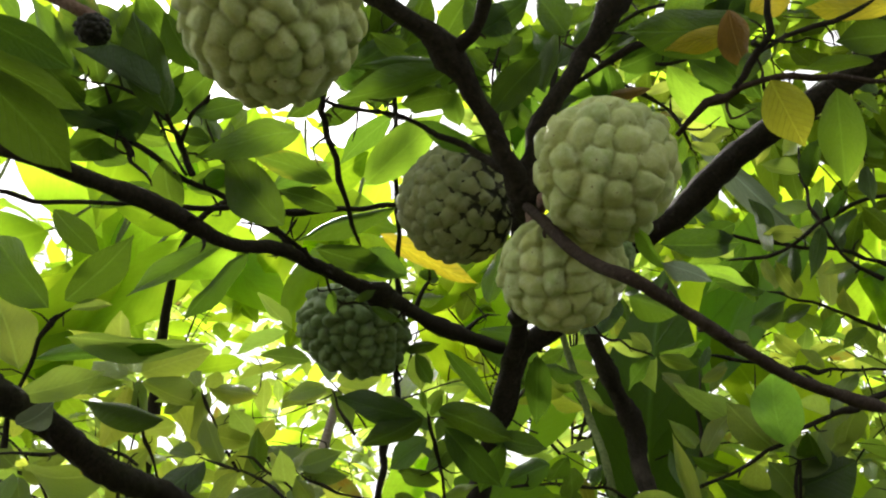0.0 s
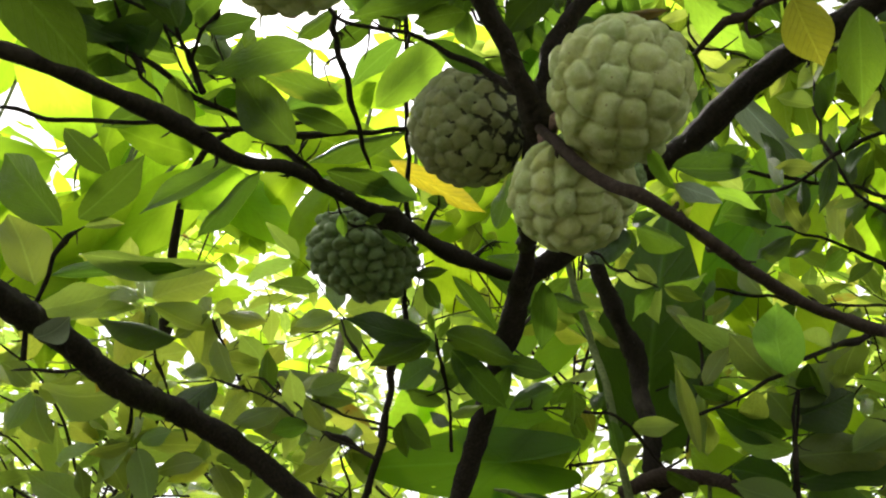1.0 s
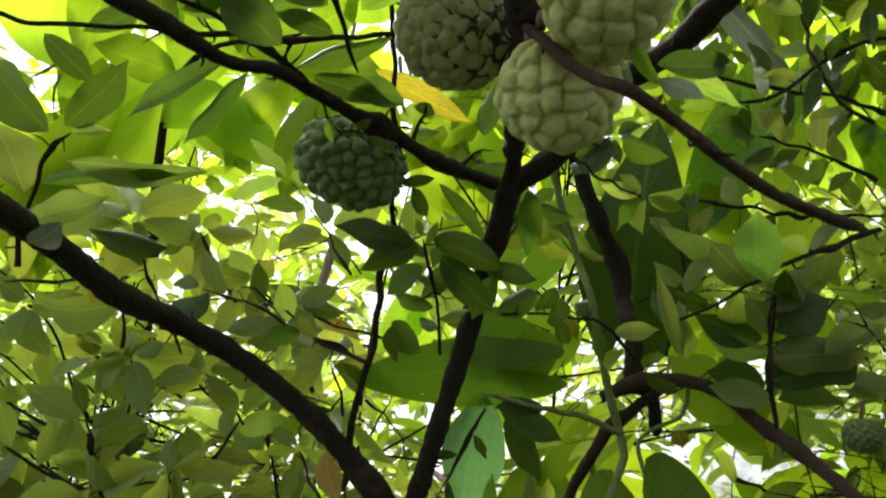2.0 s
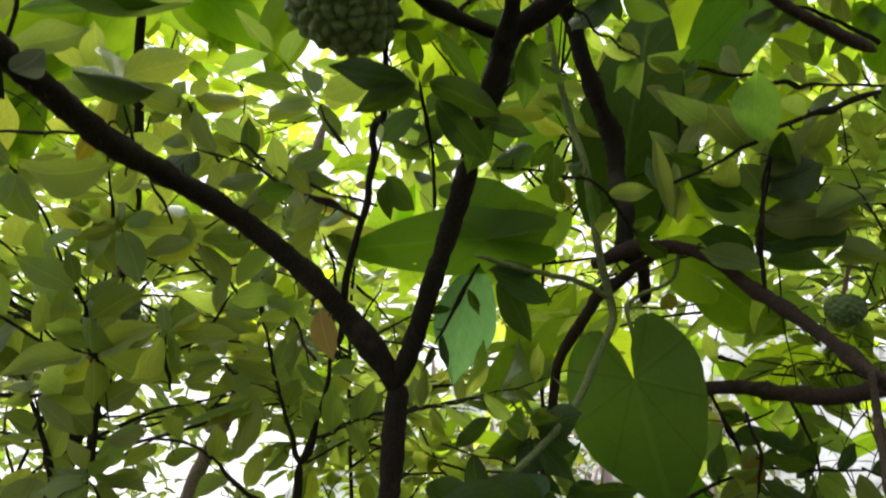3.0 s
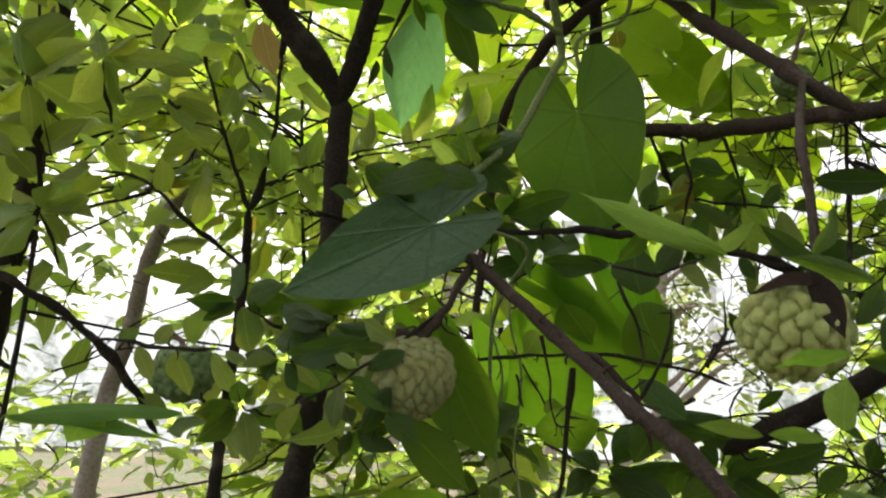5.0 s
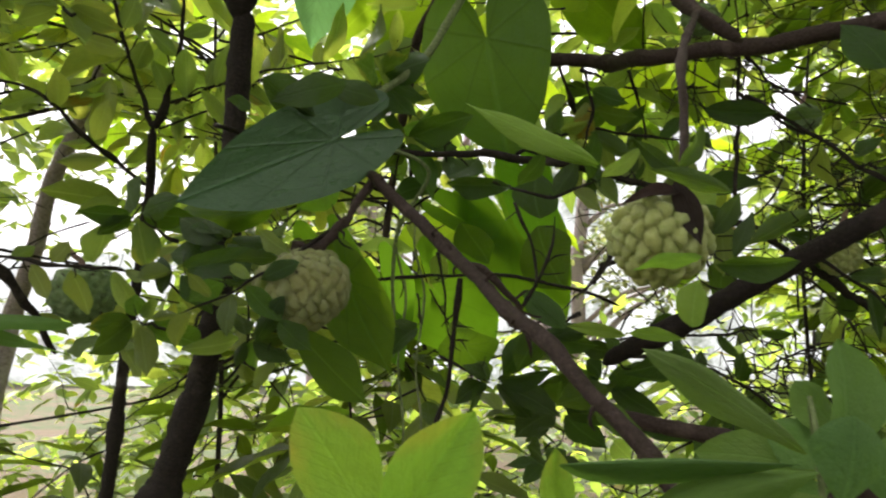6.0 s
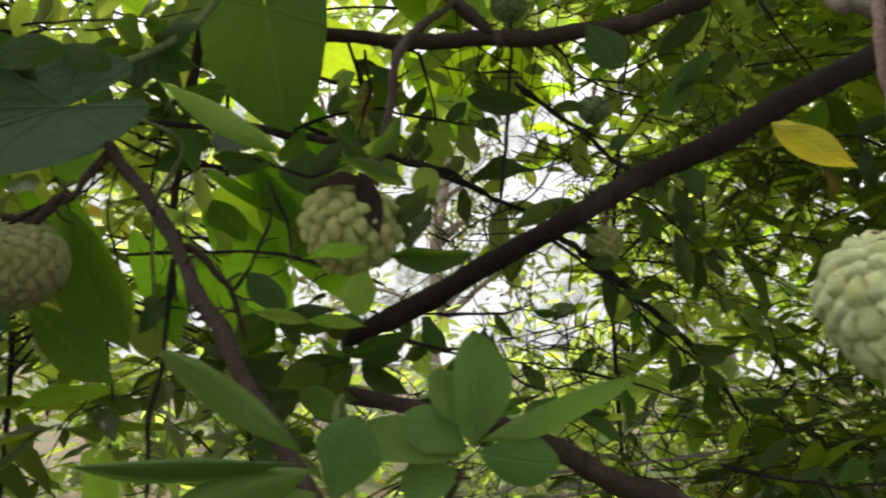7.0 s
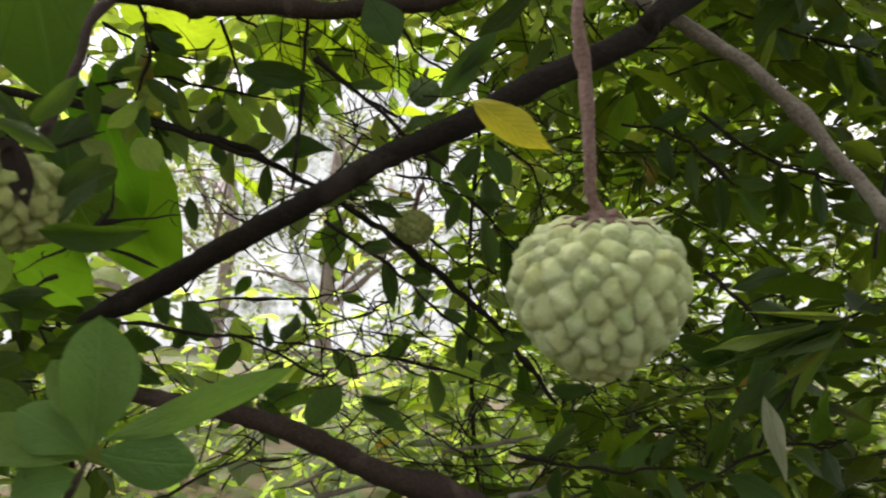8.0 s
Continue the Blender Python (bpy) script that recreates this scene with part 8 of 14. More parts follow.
leaf(bigleaf, (-0.538, 1.069, 2.718), (-0.682, 1.011, 2.816), 0.0959, (-0.056, -0.819, -0.571), LEAF_SUN, k=2)
leaf(bigleaf, (-0.210, 1.020, 2.715), (-0.075, 1.002, 2.784), 0.0926, (0.253, -0.692, -0.676), LEAF_SUN, k=2)


def broad_crown(seed, count, box, face, length):
    """More of its drooping blades, each on a thin stalk from a hanging twig."""
    rng = np.random.RandomState(seed)
    for i in range(count):
        p = np.array([rng.uniform(a, b) for a, b in box])
        f = unit(np.array(face) + rng.normal(0, 0.22, 3))
        d = np.array([rng.uniform(-1, 1), rng.uniform(-0.2, 0.5), -rng.uniform(0.2, 0.9)])
        d = unit(d - f * (d @ f))
        ln = length * rng.uniform(0.7, 1.2)
        root = p - d * 0.12 + np.array([0, 0.02, 0.12])
        limb("twig", [(*root, 0.004), (*(p - d * 0.05 + rng.normal(0, 0.01, 3)), 0.003), (*p, 0.0025)], VINE, bigleaf, step=0.03, sides=6, seed=seed + i)
        leaf(bigleaf, tuple(p), tuple(p + d * ln), ln * rng.uniform(0.4, 0.52), tuple(f), LEAF_SUN, k=int(rng.randint(6)))


broad_crown(611, 30, ((-1.15, 0.25), (1.00, 1.45), (2.68, 3.15)), (0.25, -0.72, -0.65), 0.40)
broad_crown(612, 9, ((0.25, 1.10), (1.20, 1.70), (2.75, 3.35)), (-0.15, -0.75, -0.62), 0.36)


# ---- leafy twigs below the horizontal limb ----
v128 = limb("twig", [(0.282, 0.912, 1.608, 0.0035), (0.356, 0.918, 1.645, 0.0023), (0.428, 0.937, 1.650, 0.0021), (0.517, 0.956, 1.656, 0.0019)], BARK, tree2, step=0.006, sides=7, knots=0.35, seed=129, spurs=0.28)
leaf(v128, (0.322, 0.914, 1.631), (0.350, 0.949, 1.688), 0.0235, (0.031, -0.860, 0.509), LEAF, k=0)
leaf(v128, (0.346, 0.918, 1.637), (0.383, 0.937, 1.615), 0.0340, (0.559, -0.792, 0.247), LEAF_MID, k=3)
leaf(v128, (0.370, 0.920, 1.647), (0.378, 0.874, 1.657), 0.0185, (-0.221, -0.232, -0.947), LEAF, k=2)
leaf(v128, (0.395, 0.930, 1.644), (0.407, 0.936, 1.589), 0.0244, (-0.810, -0.536, -0.240), LEAF_MID, k=2)
leaf(v128, (0.422, 0.934, 1.652), (0.424, 0.890, 1.673), 0.0158, (-0.914, -0.217, -0.343), LEAF, k=2)
leaf(v128, (0.450, 0.942, 1.648), (0.506, 0.985, 1.612), 0.0253, (-0.113, -0.545, -0.831), LEAF_MID, k=0)
leaf(v128, (0.475, 0.946, 1.655), (0.514, 0.968, 1.689), 0.0216, (0.468, -0.883, 0.037), LEAF, k=3)
leaf(v128, (0.504, 0.954, 1.652), (0.524, 0.934, 1.604), 0.0331, (0.011, -0.921, 0.389), LEAF_MID, k=5)
leaf(v128, (0.520, 0.956, 1.656), (0.582, 0.991, 1.663), 0.0268, (0.417, -0.818, 0.396), LEAF, k=1)
v130 = limb("twig", [(0.287, 0.890, 1.608, 0.0035), (0.367, 0.915, 1.599, 0.0035), (0.451, 0.940, 1.588, 0.0034), (0.559, 0.971, 1.563, 0.0032)], BARK, tree2, step=0.006, sides=7, knots=0.35, seed=131, spurs=0.28)
leaf(v130, (0.343, 0.906, 1.603), (0.356, 0.846, 1.606), 0.0218, (-0.950, -0.203, 0.237), LEAF_MID, k=0)
leaf(v130, (0.373, 0.918, 1.595), (0.405, 0.973, 1.558), 0.0201, (0.384, -0.659, -0.647), LEAF, k=1)
leaf(v130, (0.407, 0.925, 1.597), (0.462, 0.976, 1.637), 0.0449, (0.740, -0.641, -0.205), LEAF_MID, k=4)
leaf(v130, (0.441, 0.938, 1.588), (0.447, 0.917, 1.558), 0.0185, (-0.268, -0.819, 0.508), LEAF, k=5)
leaf(v130, (0.475, 0.945, 1.586), (0.525, 0.971, 1.616), 0.0252, (0.506, -0.854, -0.118), LEAF_MID, k=1)
leaf(v130, (0.507, 0.957, 1.572), (0.502, 0.922, 1.518), 0.0219, (-0.738, -0.531, 0.417), LEAF, k=0)
leaf(v130, (0.542, 0.965, 1.570), (0.536, 0.902, 1.580), 0.0238, (-0.404, -0.117, -0.907), LEAF_MID, k=0)
v132 = limb("twig", [(0.349, 0.965, 1.743, 0.0029), (0.381, 0.987, 1.687, 0.0026), (0.396, 1.000, 1.655, 0.0020)], BARK, tree2, step=0.006, sides=7, knots=0.35, seed=133, spurs=0.28)
leaf(v132, (0.362, 0.972, 1.725), (0.405, 0.989, 1.719), 0.0264, (0.066, -0.469, -0.881), LEAF, k=1)
leaf(v132, (0.363, 0.978, 1.709), (0.350, 1.031, 1.677), 0.0484, (-0.976, -0.187, 0.110), LEAF_MID, k=3)
leaf(v132, (0.378, 0.982, 1.701), (0.403, 0.939, 1.688), 0.0310, (-0.752, -0.551, 0.362), LEAF, k=0)
leaf(v132, (0.378, 0.988, 1.686), (0.349, 0.999, 1.653), 0.0271, (-0.072, -0.965, -0.253), LEAF_MID, k=0)
leaf(v132, (0.389, 0.992, 1.675), (0.411, 0.968, 1.659), 0.0221, (-0.786, -0.588, -0.192), LEAF, k=0)
leaf(v132, (0.390, 0.998, 1.660), (0.366, 1.031, 1.626), 0.0184, (-0.632, -0.730, -0.261), LEAF_MID, k=4)
leaf(v132, (0.398, 1.001, 1.652), (0.405, 0.965, 1.609), 0.0286, (0.219, -0.732, 0.646), LEAF, k=2)
v134 = limb("twig", [(0.442, 0.963, 1.745, 0.0026), (0.470, 0.984, 1.695, 0.0023), (0.485, 1.004, 1.644, 0.0017)], BARK, tree2, step=0.006, sides=7, knots=0.35, seed=135, spurs=0.28)
leaf(v134, (0.456, 0.972, 1.724), (0.485, 0.960, 1.701), 0.0209, (-0.659, -0.286, -0.696), LEAF_MID, k=1)
leaf(v134, (0.459, 0.978, 1.707), (0.423, 0.960, 1.660), 0.0215, (-0.244, -0.830, 0.501), LEAF, k=5)
leaf(v134, (0.473, 0.983, 1.696), (0.566, 1.062, 1.693), 0.0276, (0.641, -0.753, -0.146), LEAF_MID, k=1)
leaf(v134, (0.471, 0.989, 1.680), (0.455, 1.013, 1.653), 0.0270, (-0.845, -0.531, 0.063), LEAF, k=0)
leaf(v134, (0.481, 0.995, 1.666), (0.501, 0.971, 1.637), 0.0197, (-0.363, -0.822, 0.439), LEAF_MID, k=2)
leaf(v134, (0.479, 1.002, 1.650), (0.426, 0.975, 1.610), 0.0303, (-0.316, -0.546, 0.776), LEAF, k=5)
leaf(v134, (0.486, 1.006, 1.640), (0.484, 1.002, 1.591), 0.0280, (-0.268, -0.959, 0.093), LEAF_MID, k=2)
v136 = limb("twig", [(0.521, 0.832, 1.672, 0.0032), (0.575, 0.813, 1.632, 0.0032), (0.607, 0.789, 1.596, 0.0029), (0.656, 0.761, 1.556, 0.0023)], BARK, tree2, step=0.006, sides=7, knots=0.35, seed=137, spurs=0.28)
leaf(v136, (0.561, 0.818, 1.646), (0.600, 0.799, 1.653), 0.0237, (-0.445, -0.732, 0.517), LEAF, k=2)
leaf(v136, (0.588, 0.804, 1.615), (0.622, 0.830, 1.569), 0.0291, (-0.769, -0.106, -0.631), LEAF_MID, k=1)
leaf(v136, (0.615, 0.785, 1.595), (0.636, 0.767, 1.614), 0.0238, (-0.780, -0.467, 0.417), LEAF, k=3)
leaf(v136, (0.641, 0.770, 1.567), (0.653, 0.773, 1.540), 0.0185, (0.219, -0.976, 0.001), LEAF, k=4)
leaf(v136, (0.659, 0.760, 1.554), (0.705, 0.772, 1.531), 0.0191, (0.194, -0.973, -0.127), LEAF, k=1)
v138 = limb("twig", [(0.350, 0.872, 1.699, 0.0024), (0.356, 0.867, 1.651, 0.0021), (0.347, 0.876, 1.600, 0.0019)], BARK, tree2, step=0.006, sides=7, knots=0.35, seed=139, spurs=0.28)
leaf(v138, (0.356, 0.869, 1.677), (0.382, 0.837, 1.650), 0.0219, (-0.848, -0.381, -0.367), LEAF, k=1)
leaf(v138, (0.352, 0.870, 1.661), (0.344, 0.907, 1.627), 0.0399, (-0.944, -0.313, -0.107), LEAF_MID, k=5)
leaf(v138, (0.359, 0.866, 1.652), (0.394, 0.839, 1.632), 0.0294, (-0.592, -0.180, -0.786), LEAF, k=2)
leaf(v138, (0.351, 0.869, 1.640), (0.335, 0.919, 1.642), 0.0177, (-0.596, -0.171, -0.784), LEAF_MID, k=3)
leaf(v138, (0.355, 0.870, 1.628), (0.381, 0.831, 1.590), 0.0216, (-0.900, -0.380, -0.212), LEAF, k=1)
leaf(v138, (0.347, 0.874, 1.616), (0.310, 0.865, 1.586), 0.0183, (0.400, -0.886, -0.233), LEAF_MID, k=0)
leaf(v138, (0.350, 0.875, 1.604), (0.359, 0.842, 1.566), 0.0178, (-0.123, -0.763, 0.635), LEAF, k=2)
leaf(v138, (0.346, 0.877, 1.597), (0.342, 0.881, 1.557), 0.0162, (-0.185, -0.979, -0.088), LEAF_MID, k=5)
v140 = limb("twig", [(0.502, 0.707, 1.478, 0.0022), (0.569, 0.715, 1.444, 0.0023), (0.642, 0.733, 1.398, 0.0021), (0.712, 0.752, 1.359, 0.0017)], BARK, tree2, step=0.006, sides=7, knots=0.35, seed=141, spurs=0.28)
leaf(v140, (0.543, 0.710, 1.459), (0.558, 0.673, 1.457), 0.0217, (-0.656, -0.302, 0.692), LEAF, k=0)
leaf(v140, (0.565, 0.714, 1.444), (0.583, 0.724, 1.399), 0.0181, (-0.021, -0.974, -0.226), LEAF, k=3)
leaf(v140, (0.591, 0.719, 1.432), (0.599, 0.674, 1.423), 0.0195, (-0.580, -0.248, 0.776), LEAF, k=4)
leaf(v140, (0.613, 0.727, 1.414), (0.615, 0.733, 1.388), 0.0133, (-0.242, -0.936, -0.255), LEAF, k=2)
leaf(v140, (0.641, 0.732, 1.400), (0.670, 0.729, 1.395), 0.0187, (0.032, -0.760, 0.649), LEAF, k=0)
leaf(v140, (0.667, 0.740, 1.381), (0.664, 0.730, 1.342), 0.0151, (-0.848, -0.501, 0.174), LEAF, k=3)
leaf(v140, (0.697, 0.746, 1.369), (0.772, 0.771, 1.372), 0.0210, (0.275, -0.760, -0.589), LEAF, k=3)
leaf(v140, (0.715, 0.751, 1.357), (0.706, 0.702, 1.340), 0.0158, (-0.790, -0.074, 0.608), LEAF, k=0)
v142 = limb("twig", [(0.560, 0.731, 2.187, 0.0029), (0.477, 0.710, 2.205, 0.0031), (0.368, 0.700, 2.209, 0.0034), (0.313, 0.687, 2.220, 0.0026)], BARK, tree, step=0.006, sides=7, knots=0.35, seed=143, spurs=0.28)
leaf(v142, (0.506, 0.721, 2.195), (0.475, 0.773, 2.185), 0.0297, (-0.857, -0.508, -0.085), LEAF, k=5)
leaf(v142, (0.474, 0.706, 2.209), (0.482, 0.698, 2.294), 0.0242, (0.110, -0.989, -0.103), LEAF, k=5)
leaf(v142, (0.436, 0.708, 2.205), (0.406, 0.739, 2.198), 0.0144, (-0.526, -0.650, -0.548), LEAF, k=5)
leaf(v142, (0.401, 0.701, 2.211), (0.376, 0.685, 2.269), 0.0257, (-0.742, -0.497, -0.449), LEAF, k=1)
leaf(v142, (0.365, 0.704, 2.206), (0.325, 0.736, 2.149), 0.0317, (0.329, -0.700, -0.634), LEAF, k=2)
leaf(v142, (0.330, 0.689, 2.219), (0.306, 0.704, 2.309), 0.0218, (-0.889, -0.427, -0.166), LEAF, k=2)
leaf(v142, (0.309, 0.686, 2.222), (0.274, 0.686, 2.255), 0.0192, (-0.113, -0.989, -0.098), LEAF, k=2)
v144 = limb("twig", [(0.590, 0.856, 2.129, 0.0027), (0.481, 0.854, 2.126, 0.0030), (0.394, 0.844, 2.131, 0.0030), (0.336, 0.837, 2.136, 0.0027)], BARK, tree, step=0.006, sides=7, knots=0.35, seed=145, spurs=0.28)
leaf(v144, (0.530, 0.857, 2.125), (0.461, 0.853, 2.061), 0.0293, (-0.427, -0.745, 0.513), LEAF_MID, k=2)
leaf(v144, (0.488, 0.852, 2.128), (0.464, 0.857, 2.161), 0.0184, (-0.745, -0.457, -0.486), LEAF_MID, k=1)
leaf(v144, (0.445, 0.853, 2.125), (0.397, 0.883, 2.074), 0.0322, (0.214, -0.733, -0.645), LEAF, k=2)
leaf(v144, (0.402, 0.842, 2.134), (0.396, 0.873, 2.206), 0.0313, (-0.904, -0.413, 0.110), LEAF_MID, k=3)
leaf(v144, (0.360, 0.843, 2.131), (0.337, 0.867, 2.100), 0.0204, (-0.625, -0.770, -0.129), LEAF_MID, k=2)
leaf(v144, (0.332, 0.836, 2.137), (0.291, 0.830, 2.137), 0.0205, (0.134, -0.921, -0.365), LEAF, k=0)
leaf(vine, (0.288, 0.896, 1.845), (0.295, 0.906, 1.826), 0.0229, (-0.324, -0.798, -0.508), LEAF_YELLOW, k=1, label="small orange-yellow withered leaf")
v146 = limb("twig", [(0.058, 0.361, 1.926, 0.0018), (0.050, 0.352, 1.979, 0.0014), (0.047, 0.340, 2.021, 0.0013), (0.060, 0.326, 2.065, 0.0010)], BARK, tree, step=0.006, sides=7, knots=0.35, seed=147, spurs=0.28)
leaf(v146, (0.052, 0.356, 1.953), (0.029, 0.353, 1.953), 0.0213, (-0.020, 0.225, -0.974), LEAF, k=5)
leaf(v146, (0.053, 0.352, 1.972), (0.062, 0.343, 1.996), 0.0172, (0.673, -0.554, -0.490), LEAF, k=4)
leaf(v146, (0.048, 0.348, 1.988), (0.033, 0.334, 1.994), 0.0143, (0.372, -0.646, -0.667), LEAF, k=4)
leaf(v146, (0.051, 0.344, 2.005), (0.080, 0.340, 2.019), 0.0142, (0.240, -0.704, -0.669), LEAF, k=0)
leaf(v146, (0.045, 0.338, 2.022), (0.026, 0.328, 2.030), 0.0174, (-0.424, 0.137, -0.895), LEAF, k=1)
leaf(v146, (0.054, 0.333, 2.039), (0.072, 0.339, 2.067), 0.0143, (0.782, -0.465, -0.415), LEAF, k=0)
leaf(v146, (0.055, 0.327, 2.056), (0.032, 0.300, 2.054), 0.0145, (0.543, -0.377, -0.750), LEAF, k=5)
leaf(v146, (0.061, 0.324, 2.067), (0.075, 0.326, 2.100), 0.0137, (0.894, -0.274, -0.355), LEAF, k=5)
v148 = limb("twig", [(0.074, 0.354, 1.934, 0.0018), (0.085, 0.357, 2.004, 0.0015), (0.095, 0.341, 2.051, 0.0014), (0.102, 0.317, 2.091, 0.0012)], BARK, tree, step=0.006, sides=7, knots=0.35, seed=149, spurs=0.28)
leaf(v148, (0.078, 0.355, 1.974), (0.053, 0.343, 1.999), 0.0142, (-0.398, -0.607, -0.688), LEAF, k=4)
leaf(v148, (0.086, 0.356, 1.998), (0.105, 0.337, 1.987), 0.0147, (-0.738, -0.654, -0.165), LEAF, k=3)
leaf(v148, (0.086, 0.352, 2.018), (0.072, 0.327, 2.002), 0.0120, (0.883, -0.227, -0.411), LEAF, k=2)
leaf(v148, (0.093, 0.345, 2.036), (0.124, 0.344, 2.069), 0.0256, (-0.039, -0.999, -0.006), LEAF, k=3)
leaf(v148, (0.092, 0.339, 2.053), (0.067, 0.351, 2.098), 0.0194, (-0.864, 0.071, -0.499), LEAF, k=2)
leaf(v148, (0.099, 0.331, 2.067), (0.117, 0.313, 2.052), 0.0135, (-0.370, 0.392, -0.842), LEAF, k=5)
leaf(v148, (0.098, 0.321, 2.083), (0.075, 0.296, 2.062), 0.0139, (0.756, -0.173, -0.631), LEAF, k=2)
leaf(v148, (0.103, 0.316, 2.092), (0.113, 0.300, 2.112), 0.0137, (-0.380, -0.798, -0.467), LEAF, k=0)
v150 = limb("twig", [(0.031, 0.278, 1.969, 0.0014), (0.004, 0.322, 2.008, 0.0014), (-0.021, 0.338, 2.019, 0.0012)], BARK, tree, step=0.006, sides=7, knots=0.35, seed=151, spurs=0.28)
leaf(v150, (0.021, 0.296, 1.982), (0.017, 0.335, 1.981), 0.0170, (0.267, -0.002, -0.964), LEAF, k=3)
leaf(v150, (0.011, 0.307, 1.995), (-0.012, 0.307, 1.993), 0.0126, (0.095, -0.019, -0.995), LEAF, k=5)
leaf(v150, (0.005, 0.322, 2.005), (-0.006, 0.362, 2.011), 0.0166, (-0.836, -0.135, -0.531), LEAF, k=0)
leaf(v150, (-0.007, 0.326, 2.013), (-0.036, 0.310, 2.024), 0.0156, (0.149, -0.725, -0.672), LEAF, k=4)
leaf(v150, (-0.016, 0.336, 2.015), (-0.028, 0.353, 1.995), 0.0139, (-0.438, -0.791, -0.426), LEAF, k=3)
leaf(v150, (-0.023, 0.338, 2.018), (-0.051, 0.346, 2.010), 0.0228, (0.328, 0.317, -0.890), LEAF, k=1)
v152 = limb("twig", [(0.112, 0.290, 1.989, 0.0015), (0.138, 0.286, 2.009, 0.0013), (0.174, 0.287, 2.024, 0.0012)], BARK, tree, step=0.006, sides=7, knots=0.35, seed=153, spurs=0.28)
leaf(v152, (0.124, 0.287, 2.000), (0.113, 0.255, 1.990), 0.0239, (-0.728, 0.418, -0.543), LEAF, k=5)
leaf(v152, (0.136, 0.288, 2.005), (0.157, 0.299, 1.991), 0.0178, (0.227, -0.898, -0.376), LEAF, k=5)
leaf(v152, (0.145, 0.285, 2.013), (0.148, 0.262, 2.011), 0.0119, (-0.766, -0.037, -0.642), LEAF, k=3)
leaf(v152, (0.157, 0.288, 2.015), (0.174, 0.308, 2.013), 0.0137, (-0.344, 0.209, -0.915), LEAF, k=1)
leaf(v152, (0.168, 0.286, 2.023), (0.177, 0.274, 2.042), 0.0121, (0.237, -0.764, -0.601), LEAF, k=3)
leaf(v152, (0.176, 0.287, 2.025), (0.202, 0.289, 2.034), 0.0135, (0.290, 0.256, -0.922), LEAF, k=2)
v154 = limb("twig", [(-0.152, 0.358, 1.933, 0.0012), (-0.175, 0.349, 1.970, 0.0013), (-0.194, 0.323, 1.997, 0.0013), (-0.217, 0.299, 2.021, 0.0010)], BARK, tree, step=0.006, sides=7, knots=0.35, seed=155, spurs=0.28)
leaf(v154, (-0.169, 0.352, 1.958), (-0.189, 0.345, 1.958), 0.0112, (0.265, -0.818, -0.510), LEAF, k=3)
leaf(v154, (-0.176, 0.345, 1.974), (-0.169, 0.326, 1.993), 0.0240, (-0.378, -0.717, -0.586), LEAF, k=0)
leaf(v154, (-0.185, 0.337, 1.982), (-0.225, 0.336, 1.996), 0.0174, (-0.030, -0.989, -0.147), LEAF, k=1)
leaf(v154, (-0.188, 0.328, 1.992), (-0.159, 0.301, 1.989), 0.0127, (-0.383, -0.318, -0.867), LEAF, k=3)
leaf(v154, (-0.198, 0.321, 1.999), (-0.227, 0.331, 2.004), 0.0170, (-0.377, -0.899, -0.221), LEAF, k=5)
leaf(v154, (-0.204, 0.310, 2.010), (-0.184, 0.278, 2.009), 0.0167, (-0.094, -0.023, -0.995), LEAF, k=1)
leaf(v154, (-0.214, 0.304, 2.016), (-0.222, 0.292, 1.984), 0.0094, (0.976, -0.086, -0.201), LEAF, k=5)
leaf(v154, (-0.218, 0.297, 2.022), (-0.219, 0.274, 2.019), 0.0126, (0.890, 0.028, -0.454), LEAF, k=4)
v156 = limb("twig", [(-0.214, 0.319, 1.941, 0.0012), (-0.240, 0.310, 1.978, 0.0011), (-0.270, 0.297, 2.020, 0.0010)], BARK, tree, step=0.006, sides=7, knots=0.35, seed=157, spurs=0.28)
leaf(v156, (-0.228, 0.314, 1.959), (-0.272, 0.322, 1.990), 0.0135, (-0.568, -0.469, -0.677), LEAF, k=1)
leaf(v156, (-0.234, 0.310, 1.974), (-0.222, 0.302, 2.000), 0.0158, (0.224, -0.901, -0.372), LEAF, k=5)
leaf(v156, (-0.247, 0.308, 1.986), (-0.274, 0.305, 1.988), 0.0179, (0.112, -0.994, 0.002), LEAF, k=3)
leaf(v156, (-0.254, 0.303, 2.000), (-0.244, 0.282, 2.016), 0.0243, (-0.365, -0.664, -0.653), LEAF, k=3)
leaf(v156, (-0.267, 0.300, 2.011), (-0.283, 0.290, 1.981), 0.0180, (0.898, -0.094, -0.430), LEAF, k=0)
leaf(v156, (-0.272, 0.296, 2.021), (-0.289, 0.283, 2.036), 0.0128, (-0.068, -0.720, -0.691), LEAF, k=0)
v158 = limb("twig", [(-0.099, 0.391, 1.915, 0.0012), (-0.123, 0.390, 1.958, 0.0013), (-0.154, 0.383, 1.993, 0.0012), (-0.166, 0.372, 2.019, 0.0010)], BARK, tree, step=0.006, sides=7, knots=0.35, seed=159, spurs=0.28)
leaf(v158, (-0.115, 0.391, 1.939), (-0.139, 0.401, 1.950), 0.0105, (-0.507, -0.690, -0.517), LEAF, k=0)
leaf(v158, (-0.122, 0.389, 1.958), (-0.109, 0.363, 1.955), 0.0129, (-0.678, -0.261, -0.687), LEAF, k=4)
leaf(v158, (-0.136, 0.389, 1.969), (-0.159, 0.385, 1.946), 0.0189, (0.695, 0.099, -0.712), LEAF, k=1)
leaf(v158, (-0.144, 0.383, 1.985), (-0.135, 0.361, 1.994), 0.0200, (-0.463, -0.500, -0.732), LEAF, k=4)
